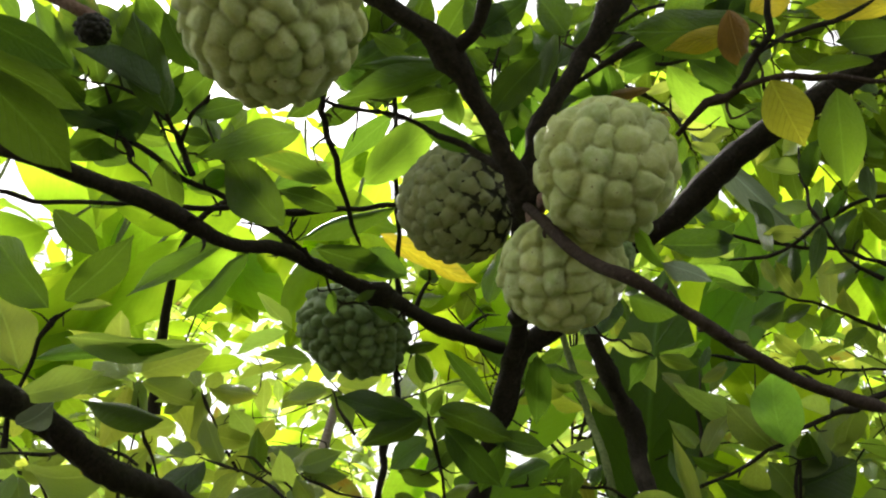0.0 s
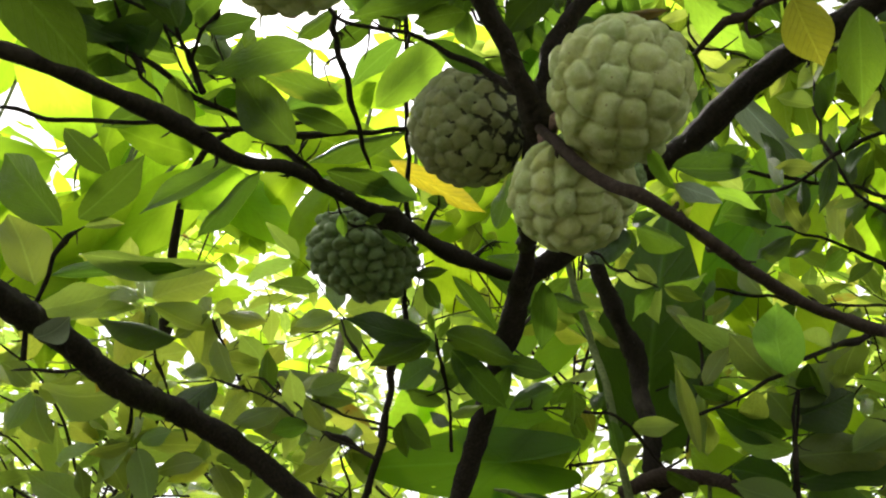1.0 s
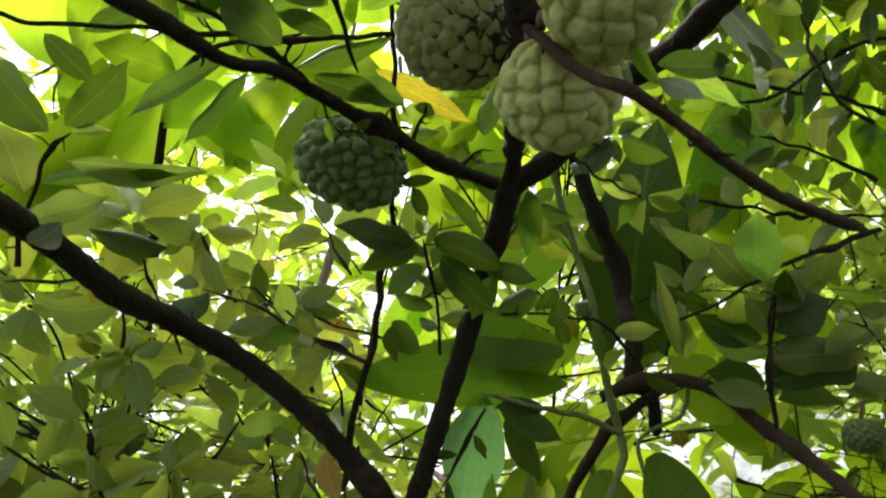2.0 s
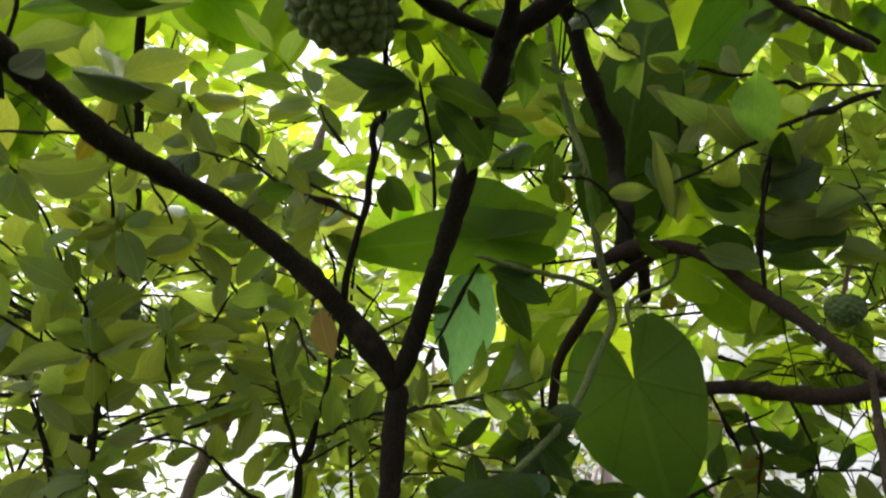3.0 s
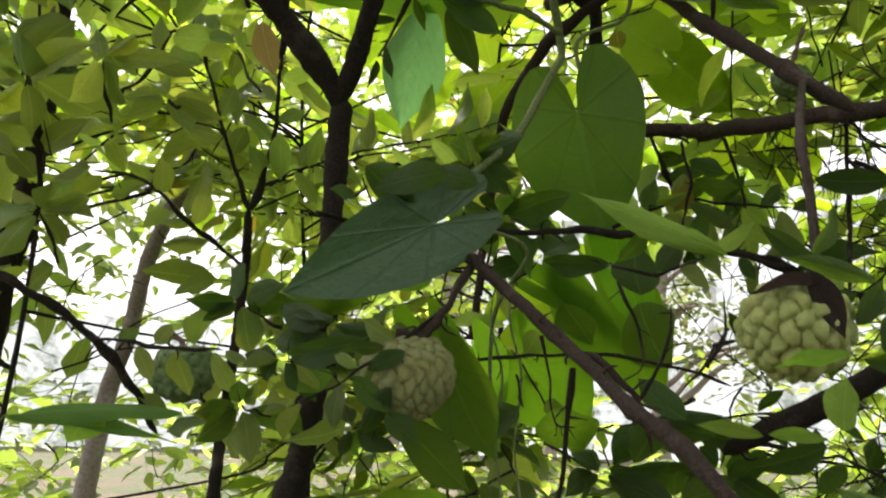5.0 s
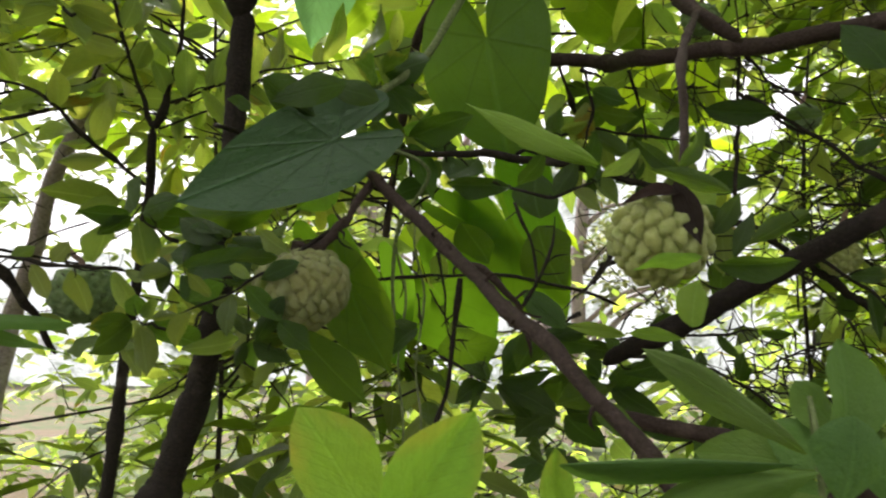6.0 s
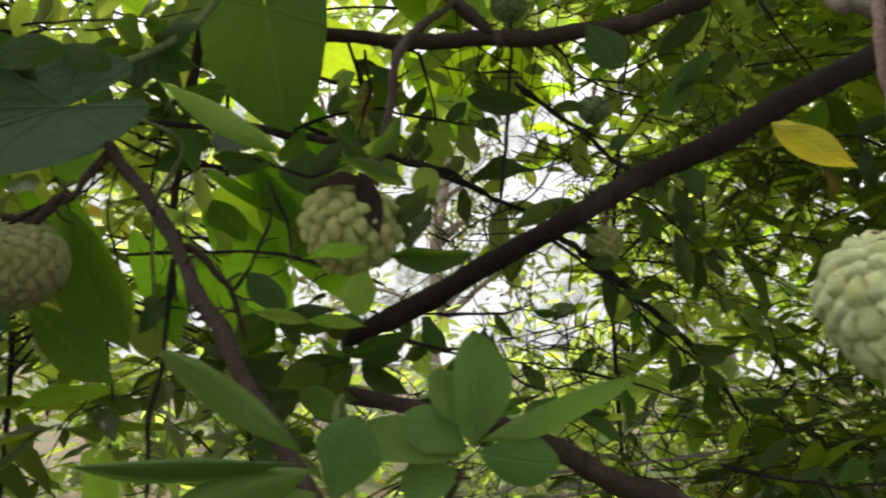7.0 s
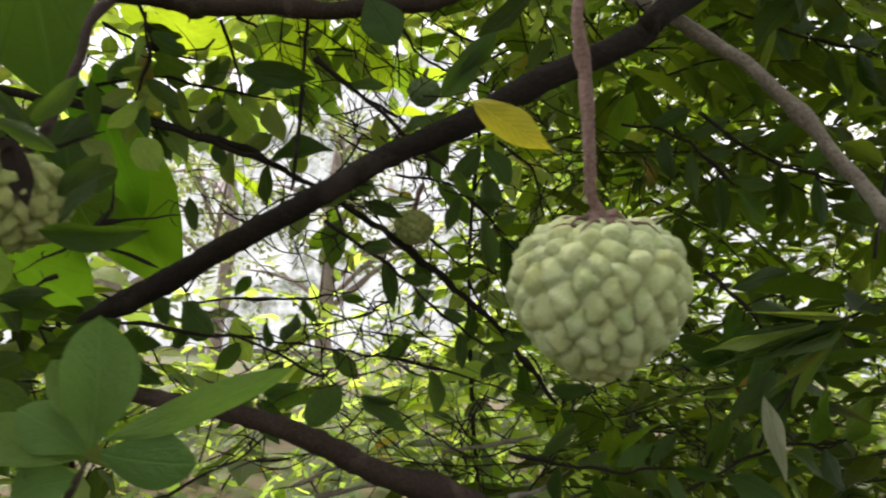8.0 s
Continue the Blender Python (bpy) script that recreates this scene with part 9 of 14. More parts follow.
leaf(v158, (-0.158, 0.381, 1.997), (-0.180, 0.371, 1.994), 0.0151, (0.421, -0.770, -0.480), LEAF, k=4)
leaf(v158, (-0.161, 0.374, 2.012), (-0.160, 0.381, 2.053), 0.0230, (-0.077, -0.982, 0.175), LEAF, k=0)
leaf(v158, (-0.166, 0.370, 2.021), (-0.172, 0.358, 2.044), 0.0169, (0.793, -0.596, -0.125), LEAF, k=5)
leaf(tree, (0.013, 0.673, 1.422), (0.042, 0.669, 1.396), 0.0202, (0.242, -0.875, 0.420), LEAF, k=0)
leaf(tree, (0.035, 0.665, 1.443), (0.003, 0.673, 1.442), 0.0140, (-0.189, -0.793, -0.580), LEAF, k=4)
leaf(tree, (0.051, 0.661, 1.440), (0.020, 0.671, 1.427), 0.0154, (-0.305, -0.952, 0.014), LEAF, k=2)
leaf(tree, (0.041, 0.667, 1.415), (0.019, 0.677, 1.377), 0.0172, (-0.258, -0.959, -0.121), LEAF, k=1)
leaf(tree, (-0.004, 0.677, 1.426), (-0.030, 0.687, 1.405), 0.0201, (0.128, -0.833, -0.539), LEAF, k=2)
leaf(tree, (0.038, 0.670, 1.396), (0.063, 0.667, 1.375), 0.0229, (0.237, -0.875, 0.422), LEAF, k=4)
leaf(bigleaf, (0.210, 1.506, 2.007), (0.286, 1.448, 2.095), 0.1100, (-0.317, -0.897, -0.308), LEAF_SUN, "heart", k=3)
leaf(vine, (0.342, 1.586, 2.073), (0.254, 1.610, 1.961), 0.1244, (-0.308, -0.950, 0.046), LEAF_SUN, "heart", k=0)
leaf(vine, (0.552, 1.375, 2.059), (0.649, 1.367, 1.963), 0.1276, (-0.617, -0.534, -0.578), LEAF_SUN, "heart", k=0)
leaf(vine, (0.659, 1.513, 1.919), (0.715, 1.427, 1.961), 0.1013, (-0.539, -0.625, -0.564), LEAF_SUN, "heart", k=5)
leaf(vine, (0.753, 1.623, 1.883), (0.622, 1.530, 1.948), 0.1138, (0.342, -0.810, -0.476), LEAF_SUN, "heart", k=5)
leaf(bigleaf, (0.189, 1.525, 1.940), (0.097, 1.476, 1.837), 0.1034, (0.189, -0.942, 0.278), LEAF_SUN, "heart", k=4)
leaf(vine, (0.444, 1.702, 2.016), (0.596, 1.697, 1.952), 0.1351, (-0.276, -0.752, -0.598), LEAF_SUN, "heart", k=5)
leaf(bigleaf, (0.259, 1.415, 1.576), (0.337, 1.322, 1.623), 0.1070, (-0.526, -0.694, -0.492), LEAF_SUN, "heart", k=3)
leaf(vine, (0.807, 1.497, 1.956), (0.937, 1.576, 1.877), 0.1170, (-0.063, -0.653, -0.755), LEAF_SUN, "heart", k=1)
leaf(vine, (0.521, 1.428, 2.247), (0.385, 1.434, 2.295), 0.1354, (-0.301, -0.550, -0.779), LEAF_SUN, "heart", k=2)
leaf(vine, (0.736, 1.507, 2.307), (0.860, 1.501, 2.215), 0.1376, (-0.280, -0.907, -0.314), LEAF_SUN, "heart", k=3)
leaf(bigleaf, (0.235, 1.441, 2.239), (0.152, 1.533, 2.210), 0.1377, (-0.694, -0.689, -0.210), LEAF_SUN, "heart", k=3)


# ---- whorls of leaves at the twig ends ----
v160 = limb("twig", [(-0.353, 0.987, 1.970, 0.0025), (-0.378, 0.906, 2.028, 0.0022), (-0.392, 0.830, 2.083, 0.0018)], BARK, stem, step=0.006, sides=7, knots=0.4, seed=161, spurs=0.28)
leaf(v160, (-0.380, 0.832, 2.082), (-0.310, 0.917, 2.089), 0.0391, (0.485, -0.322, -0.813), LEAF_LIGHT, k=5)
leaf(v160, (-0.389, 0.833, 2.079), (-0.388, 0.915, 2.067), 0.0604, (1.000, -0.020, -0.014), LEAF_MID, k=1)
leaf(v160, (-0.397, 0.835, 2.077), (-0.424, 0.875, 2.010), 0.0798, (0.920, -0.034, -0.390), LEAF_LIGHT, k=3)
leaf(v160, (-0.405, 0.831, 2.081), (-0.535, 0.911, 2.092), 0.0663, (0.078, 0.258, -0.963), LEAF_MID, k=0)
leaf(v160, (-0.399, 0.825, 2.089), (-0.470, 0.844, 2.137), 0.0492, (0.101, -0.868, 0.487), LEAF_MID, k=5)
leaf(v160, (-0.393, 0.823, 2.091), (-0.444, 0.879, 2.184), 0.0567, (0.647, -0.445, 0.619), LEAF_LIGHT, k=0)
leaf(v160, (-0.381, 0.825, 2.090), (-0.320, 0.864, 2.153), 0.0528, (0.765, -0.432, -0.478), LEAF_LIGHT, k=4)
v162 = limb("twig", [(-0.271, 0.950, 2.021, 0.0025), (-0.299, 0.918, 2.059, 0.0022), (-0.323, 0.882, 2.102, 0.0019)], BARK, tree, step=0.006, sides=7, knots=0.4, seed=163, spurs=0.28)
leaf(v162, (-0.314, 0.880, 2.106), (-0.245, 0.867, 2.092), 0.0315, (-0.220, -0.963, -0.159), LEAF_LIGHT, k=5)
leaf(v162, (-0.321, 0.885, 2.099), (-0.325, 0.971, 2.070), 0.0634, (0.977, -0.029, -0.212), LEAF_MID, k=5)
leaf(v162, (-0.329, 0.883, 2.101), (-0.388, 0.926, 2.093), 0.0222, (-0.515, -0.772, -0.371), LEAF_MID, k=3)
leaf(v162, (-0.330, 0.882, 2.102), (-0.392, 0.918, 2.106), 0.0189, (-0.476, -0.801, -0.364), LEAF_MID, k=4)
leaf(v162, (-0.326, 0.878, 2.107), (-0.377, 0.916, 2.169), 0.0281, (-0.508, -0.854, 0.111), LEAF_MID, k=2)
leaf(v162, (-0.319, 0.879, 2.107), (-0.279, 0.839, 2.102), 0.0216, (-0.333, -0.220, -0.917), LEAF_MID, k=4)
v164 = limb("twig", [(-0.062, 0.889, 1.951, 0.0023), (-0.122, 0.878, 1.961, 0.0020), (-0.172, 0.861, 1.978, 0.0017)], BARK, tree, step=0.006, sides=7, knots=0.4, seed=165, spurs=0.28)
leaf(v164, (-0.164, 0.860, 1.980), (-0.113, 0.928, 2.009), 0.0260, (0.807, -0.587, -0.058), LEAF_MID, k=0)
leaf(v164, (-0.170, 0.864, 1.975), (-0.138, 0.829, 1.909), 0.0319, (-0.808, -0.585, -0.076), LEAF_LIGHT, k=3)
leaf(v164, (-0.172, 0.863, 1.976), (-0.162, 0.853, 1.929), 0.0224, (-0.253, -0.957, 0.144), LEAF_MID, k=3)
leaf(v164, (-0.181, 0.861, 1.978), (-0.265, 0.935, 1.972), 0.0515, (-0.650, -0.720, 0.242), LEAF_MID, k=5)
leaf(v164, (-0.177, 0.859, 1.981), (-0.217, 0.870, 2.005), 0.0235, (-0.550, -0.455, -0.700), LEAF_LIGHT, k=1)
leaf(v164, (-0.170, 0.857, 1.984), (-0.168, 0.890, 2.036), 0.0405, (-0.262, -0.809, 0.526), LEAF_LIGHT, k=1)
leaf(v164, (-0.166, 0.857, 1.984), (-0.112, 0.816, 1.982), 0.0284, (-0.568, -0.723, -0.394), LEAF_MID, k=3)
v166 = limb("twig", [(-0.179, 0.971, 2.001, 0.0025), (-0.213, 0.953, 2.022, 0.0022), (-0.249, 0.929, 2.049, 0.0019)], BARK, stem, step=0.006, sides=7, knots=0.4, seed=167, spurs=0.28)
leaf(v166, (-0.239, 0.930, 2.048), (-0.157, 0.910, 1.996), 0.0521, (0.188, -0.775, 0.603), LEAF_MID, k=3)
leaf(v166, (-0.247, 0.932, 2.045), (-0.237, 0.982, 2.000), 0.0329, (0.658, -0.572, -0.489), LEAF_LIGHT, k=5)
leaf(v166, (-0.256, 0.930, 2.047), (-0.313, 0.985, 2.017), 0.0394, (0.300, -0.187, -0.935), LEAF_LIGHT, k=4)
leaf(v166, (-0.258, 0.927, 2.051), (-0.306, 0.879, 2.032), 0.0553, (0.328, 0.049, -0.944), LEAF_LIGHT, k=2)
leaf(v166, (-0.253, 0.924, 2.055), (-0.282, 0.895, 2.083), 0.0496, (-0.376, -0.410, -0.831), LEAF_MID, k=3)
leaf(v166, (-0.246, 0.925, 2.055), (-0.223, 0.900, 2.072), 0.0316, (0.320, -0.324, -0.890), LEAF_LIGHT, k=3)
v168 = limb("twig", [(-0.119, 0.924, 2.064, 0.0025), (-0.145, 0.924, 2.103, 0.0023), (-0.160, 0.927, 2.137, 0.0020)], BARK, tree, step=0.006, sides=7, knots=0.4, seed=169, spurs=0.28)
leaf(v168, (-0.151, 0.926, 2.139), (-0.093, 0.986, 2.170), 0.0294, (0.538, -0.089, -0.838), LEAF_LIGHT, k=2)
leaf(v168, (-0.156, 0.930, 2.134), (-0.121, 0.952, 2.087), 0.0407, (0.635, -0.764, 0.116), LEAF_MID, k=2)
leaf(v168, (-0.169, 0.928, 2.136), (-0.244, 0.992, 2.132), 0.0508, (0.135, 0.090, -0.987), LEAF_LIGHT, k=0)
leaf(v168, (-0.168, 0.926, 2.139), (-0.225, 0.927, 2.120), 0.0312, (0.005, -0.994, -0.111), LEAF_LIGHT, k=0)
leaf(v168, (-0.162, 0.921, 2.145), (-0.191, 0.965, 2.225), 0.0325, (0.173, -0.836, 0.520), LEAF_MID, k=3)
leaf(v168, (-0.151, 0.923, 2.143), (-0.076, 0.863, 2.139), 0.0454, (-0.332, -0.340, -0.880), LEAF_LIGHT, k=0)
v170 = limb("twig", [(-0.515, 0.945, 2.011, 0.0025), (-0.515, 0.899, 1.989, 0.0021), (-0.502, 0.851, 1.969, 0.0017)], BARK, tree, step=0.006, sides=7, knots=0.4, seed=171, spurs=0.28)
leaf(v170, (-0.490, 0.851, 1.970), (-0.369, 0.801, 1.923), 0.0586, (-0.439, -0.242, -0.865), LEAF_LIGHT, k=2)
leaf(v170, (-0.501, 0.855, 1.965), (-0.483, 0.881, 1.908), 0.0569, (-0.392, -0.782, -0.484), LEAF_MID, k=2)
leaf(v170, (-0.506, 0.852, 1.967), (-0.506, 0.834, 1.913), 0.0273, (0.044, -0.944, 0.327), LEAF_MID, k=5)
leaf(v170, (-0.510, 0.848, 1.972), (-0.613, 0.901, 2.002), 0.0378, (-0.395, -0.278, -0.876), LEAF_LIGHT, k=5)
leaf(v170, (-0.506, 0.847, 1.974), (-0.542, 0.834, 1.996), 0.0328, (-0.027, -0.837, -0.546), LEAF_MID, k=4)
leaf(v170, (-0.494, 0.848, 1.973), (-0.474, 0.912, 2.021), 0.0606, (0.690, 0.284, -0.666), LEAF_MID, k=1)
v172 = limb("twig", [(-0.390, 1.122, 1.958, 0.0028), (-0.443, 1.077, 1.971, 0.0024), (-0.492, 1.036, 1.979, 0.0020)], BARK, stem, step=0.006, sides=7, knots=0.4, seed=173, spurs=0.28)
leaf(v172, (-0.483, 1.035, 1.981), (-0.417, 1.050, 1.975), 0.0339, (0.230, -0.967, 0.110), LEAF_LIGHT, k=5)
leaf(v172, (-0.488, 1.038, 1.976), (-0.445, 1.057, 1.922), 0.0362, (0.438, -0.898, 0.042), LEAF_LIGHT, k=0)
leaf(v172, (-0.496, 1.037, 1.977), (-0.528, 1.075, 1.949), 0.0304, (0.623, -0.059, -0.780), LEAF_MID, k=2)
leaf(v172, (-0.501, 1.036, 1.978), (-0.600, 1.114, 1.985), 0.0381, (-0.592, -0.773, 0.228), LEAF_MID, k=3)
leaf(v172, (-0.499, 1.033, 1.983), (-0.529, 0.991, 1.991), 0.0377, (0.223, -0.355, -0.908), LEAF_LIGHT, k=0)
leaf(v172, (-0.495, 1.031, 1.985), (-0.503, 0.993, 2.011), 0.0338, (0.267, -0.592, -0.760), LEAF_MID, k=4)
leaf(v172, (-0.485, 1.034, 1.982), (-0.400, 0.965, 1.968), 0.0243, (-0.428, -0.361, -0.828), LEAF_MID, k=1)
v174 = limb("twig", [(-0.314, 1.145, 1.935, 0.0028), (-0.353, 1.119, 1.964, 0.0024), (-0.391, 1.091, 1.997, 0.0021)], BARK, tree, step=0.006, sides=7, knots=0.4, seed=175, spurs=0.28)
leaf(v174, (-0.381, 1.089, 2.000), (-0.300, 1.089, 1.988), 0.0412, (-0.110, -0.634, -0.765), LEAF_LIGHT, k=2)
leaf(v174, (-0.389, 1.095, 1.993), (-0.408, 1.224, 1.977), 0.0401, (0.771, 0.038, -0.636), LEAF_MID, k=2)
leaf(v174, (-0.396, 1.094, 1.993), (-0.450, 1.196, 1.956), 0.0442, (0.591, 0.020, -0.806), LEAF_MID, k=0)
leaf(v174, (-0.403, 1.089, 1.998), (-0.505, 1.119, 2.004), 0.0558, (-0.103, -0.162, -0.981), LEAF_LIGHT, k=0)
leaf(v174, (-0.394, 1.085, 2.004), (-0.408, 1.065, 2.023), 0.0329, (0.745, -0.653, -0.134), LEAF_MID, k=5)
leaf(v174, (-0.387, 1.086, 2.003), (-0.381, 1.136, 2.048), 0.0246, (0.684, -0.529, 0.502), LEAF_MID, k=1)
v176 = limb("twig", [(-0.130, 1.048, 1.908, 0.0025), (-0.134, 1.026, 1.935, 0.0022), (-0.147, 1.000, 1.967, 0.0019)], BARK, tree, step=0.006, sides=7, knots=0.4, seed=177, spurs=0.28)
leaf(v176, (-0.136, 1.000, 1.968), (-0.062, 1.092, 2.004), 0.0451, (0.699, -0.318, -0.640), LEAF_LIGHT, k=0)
leaf(v176, (-0.141, 1.002, 1.965), (-0.100, 1.071, 1.947), 0.0333, (0.777, -0.543, -0.317), LEAF_MID, k=3)
leaf(v176, (-0.155, 1.001, 1.965), (-0.195, 0.977, 1.908), 0.0632, (0.832, -0.111, -0.544), LEAF_LIGHT, k=1)
leaf(v176, (-0.154, 0.998, 1.969), (-0.201, 0.994, 1.967), 0.0187, (0.085, -0.723, -0.685), LEAF_MID, k=1)
leaf(v176, (-0.151, 0.996, 1.971), (-0.172, 0.967, 1.976), 0.0180, (0.698, -0.592, -0.404), LEAF_LIGHT, k=4)
leaf(v176, (-0.145, 0.994, 1.974), (-0.139, 1.040, 2.035), 0.0408, (-0.246, -0.763, 0.598), LEAF_MID, k=0)
v178 = limb("twig", [(-0.412, 1.036, 1.712, 0.0024), (-0.413, 0.995, 1.740, 0.0021), (-0.403, 0.954, 1.767, 0.0017)], BARK, stem, step=0.006, sides=7, knots=0.4, seed=179, spurs=0.28)
leaf(v178, (-0.390, 0.955, 1.767), (-0.316, 1.033, 1.743), 0.0773, (0.121, -0.386, -0.915), LEAF_LIGHT, k=5)
leaf(v178, (-0.401, 0.956, 1.763), (-0.395, 0.994, 1.711), 0.0376, (0.853, -0.465, -0.236), LEAF_MID, k=2)
leaf(v178, (-0.410, 0.955, 1.765), (-0.502, 1.036, 1.747), 0.0292, (-0.523, -0.701, -0.484), LEAF_LIGHT, k=5)
leaf(v178, (-0.416, 0.953, 1.769), (-0.456, 0.869, 1.726), 0.0399, (0.646, -0.569, 0.509), LEAF_MID, k=1)
leaf(v178, (-0.404, 0.951, 1.773), (-0.387, 0.880, 1.783), 0.0544, (-0.482, -0.235, -0.844), LEAF_MID, k=5)
leaf(v178, (-0.394, 0.951, 1.774), (-0.305, 0.885, 1.787), 0.0379, (-0.534, -0.785, -0.315), LEAF_LIGHT, k=3)
v180 = limb("twig", [(-0.326, 1.020, 1.747, 0.0024), (-0.323, 0.982, 1.767, 0.0021), (-0.313, 0.941, 1.795, 0.0017)], BARK, tree, step=0.006, sides=7, knots=0.4, seed=181, spurs=0.28)
leaf(v180, (-0.302, 0.940, 1.798), (-0.222, 0.935, 1.793), 0.0311, (-0.055, -0.988, 0.143), LEAF_MID, k=3)
leaf(v180, (-0.309, 0.942, 1.792), (-0.299, 1.022, 1.773), 0.0424, (0.992, -0.106, 0.071), LEAF_MID, k=1)
leaf(v180, (-0.317, 0.944, 1.790), (-0.336, 0.933, 1.732), 0.0578, (0.953, -0.064, -0.295), LEAF_LIGHT, k=1)
leaf(v180, (-0.322, 0.940, 1.798), (-0.423, 1.013, 1.827), 0.0282, (-0.606, -0.663, -0.439), LEAF_LIGHT, k=1)
leaf(v180, (-0.314, 0.939, 1.799), (-0.335, 0.964, 1.838), 0.0223, (0.300, -0.716, 0.630), LEAF_LIGHT, k=4)
leaf(v180, (-0.309, 0.940, 1.798), (-0.267, 0.890, 1.798), 0.0200, (-0.636, -0.534, -0.557), LEAF_LIGHT, k=5)
v182 = limb("twig", [(-0.240, 1.010, 1.768, 0.0024), (-0.258, 1.032, 1.779, 0.0022), (-0.269, 1.052, 1.796, 0.0019)], BARK, tree, step=0.006, sides=7, knots=0.4, seed=183, spurs=0.28)
leaf(v182, (-0.260, 1.052, 1.796), (-0.196, 1.055, 1.772), 0.0303, (-0.155, -0.830, -0.536), LEAF_MID, k=0)
leaf(v182, (-0.266, 1.054, 1.792), (-0.226, 1.008, 1.727), 0.0370, (0.523, -0.514, 0.680), LEAF_MID, k=4)
leaf(v182, (-0.275, 1.052, 1.794), (-0.305, 1.018, 1.751), 0.0343, (0.884, -0.324, -0.338), LEAF_MID, k=5)
leaf(v182, (-0.276, 1.051, 1.798), (-0.307, 1.006, 1.783), 0.0219, (0.672, -0.611, 0.418), LEAF_LIGHT, k=2)
leaf(v182, (-0.272, 1.048, 1.803), (-0.321, 1.109, 1.863), 0.0314, (-0.112, -0.736, 0.667), LEAF_MID, k=2)
leaf(v182, (-0.262, 1.051, 1.798), (-0.224, 1.092, 1.818), 0.0197, (0.758, -0.493, -0.428), LEAF_LIGHT, k=4)
v184 = limb("twig", [(-0.499, 1.043, 1.697, 0.0024), (-0.481, 1.011, 1.707, 0.0021), (-0.472, 0.975, 1.724, 0.0017)], BARK, stem, step=0.006, sides=7, knots=0.4, seed=185, spurs=0.28)
leaf(v184, (-0.463, 0.976, 1.722), (-0.434, 1.069, 1.712), 0.0402, (0.294, -0.199, -0.935), LEAF_MID, k=1)
leaf(v184, (-0.467, 0.976, 1.721), (-0.407, 0.959, 1.677), 0.0250, (-0.222, -0.972, 0.070), LEAF_MID, k=1)
leaf(v184, (-0.478, 0.975, 1.724), (-0.554, 1.040, 1.712), 0.0350, (0.109, -0.053, -0.993), LEAF_MID, k=2)
leaf(v184, (-0.479, 0.973, 1.727), (-0.551, 1.015, 1.739), 0.0177, (-0.505, -0.755, -0.419), LEAF_LIGHT, k=5)
leaf(v184, (-0.475, 0.972, 1.730), (-0.528, 1.022, 1.769), 0.0256, (-0.646, -0.757, 0.097), LEAF_MID, k=2)
leaf(v184, (-0.467, 0.972, 1.731), (-0.450, 1.001, 1.771), 0.0421, (0.926, -0.346, -0.153), LEAF_MID, k=0)
v186 = limb("twig", [(-0.386, 1.000, 1.903, 0.0025), (-0.404, 0.986, 1.932, 0.0022), (-0.414, 0.973, 1.958, 0.0019)], BARK, tree, step=0.006, sides=7, knots=0.4, seed=187, spurs=0.28)
leaf(v186, (-0.402, 0.973, 1.958), (-0.330, 1.031, 1.978), 0.0382, (0.503, -0.360, -0.786), LEAF_LIGHT, k=0)
leaf(v186, (-0.412, 0.976, 1.952), (-0.378, 0.982, 1.876), 0.0458, (-0.256, -0.948, -0.190), LEAF_MID, k=3)
leaf(v186, (-0.421, 0.976, 1.952), (-0.504, 1.065, 1.923), 0.0583, (-0.695, -0.700, -0.166), LEAF_MID, k=1)
leaf(v186, (-0.422, 0.974, 1.957), (-0.470, 0.966, 1.928), 0.0255, (0.518, -0.364, -0.775), LEAF_LIGHT, k=2)
leaf(v186, (-0.424, 0.971, 1.962), (-0.524, 1.026, 1.994), 0.0544, (-0.377, -0.148, -0.914), LEAF_LIGHT, k=2)
leaf(v186, (-0.416, 0.970, 1.963), (-0.452, 1.008, 2.014), 0.0319, (-0.720, -0.694, 0.014), LEAF_MID, k=0)
leaf(v186, (-0.409, 0.972, 1.961), (-0.369, 0.964, 1.977), 0.0358, (-0.222, -0.969, 0.109), LEAF_MID, k=5)
v188 = limb("twig", [(-0.256, 1.012, 1.879, 0.0025), (-0.284, 0.997, 1.908, 0.0022), (-0.311, 0.982, 1.939, 0.0019)], BARK, tree, step=0.006, sides=7, knots=0.4, seed=189, spurs=0.28)
leaf(v188, (-0.302, 0.982, 1.940), (-0.226, 0.940, 1.910), 0.0522, (-0.413, -0.085, -0.907), LEAF_MID, k=2)
leaf(v188, (-0.305, 0.984, 1.937), (-0.250, 0.966, 1.877), 0.0494, (0.472, -0.633, 0.614), LEAF_MID, k=2)
leaf(v188, (-0.317, 0.983, 1.937), (-0.379, 1.029, 1.930), 0.0241, (-0.497, -0.746, -0.444), LEAF_LIGHT, k=4)
leaf(v188, (-0.321, 0.981, 1.941), (-0.388, 0.981, 1.927), 0.0330, (-0.021, -0.994, 0.104), LEAF_LIGHT, k=2)
leaf(v188, (-0.314, 0.979, 1.946), (-0.353, 1.017, 1.999), 0.0551, (-0.825, -0.510, -0.245), LEAF_LIGHT, k=1)
leaf(v188, (-0.305, 0.981, 1.942), (-0.263, 0.979, 1.957), 0.0242, (-0.024, -0.998, -0.062), LEAF_LIGHT, k=4)
v190 = limb("twig", [(-0.184, 1.086, 1.956, 0.0028), (-0.196, 1.071, 1.986, 0.0024), (-0.219, 1.053, 2.023, 0.0021)], BARK, stem, step=0.006, sides=7, knots=0.4, seed=191, spurs=0.28)
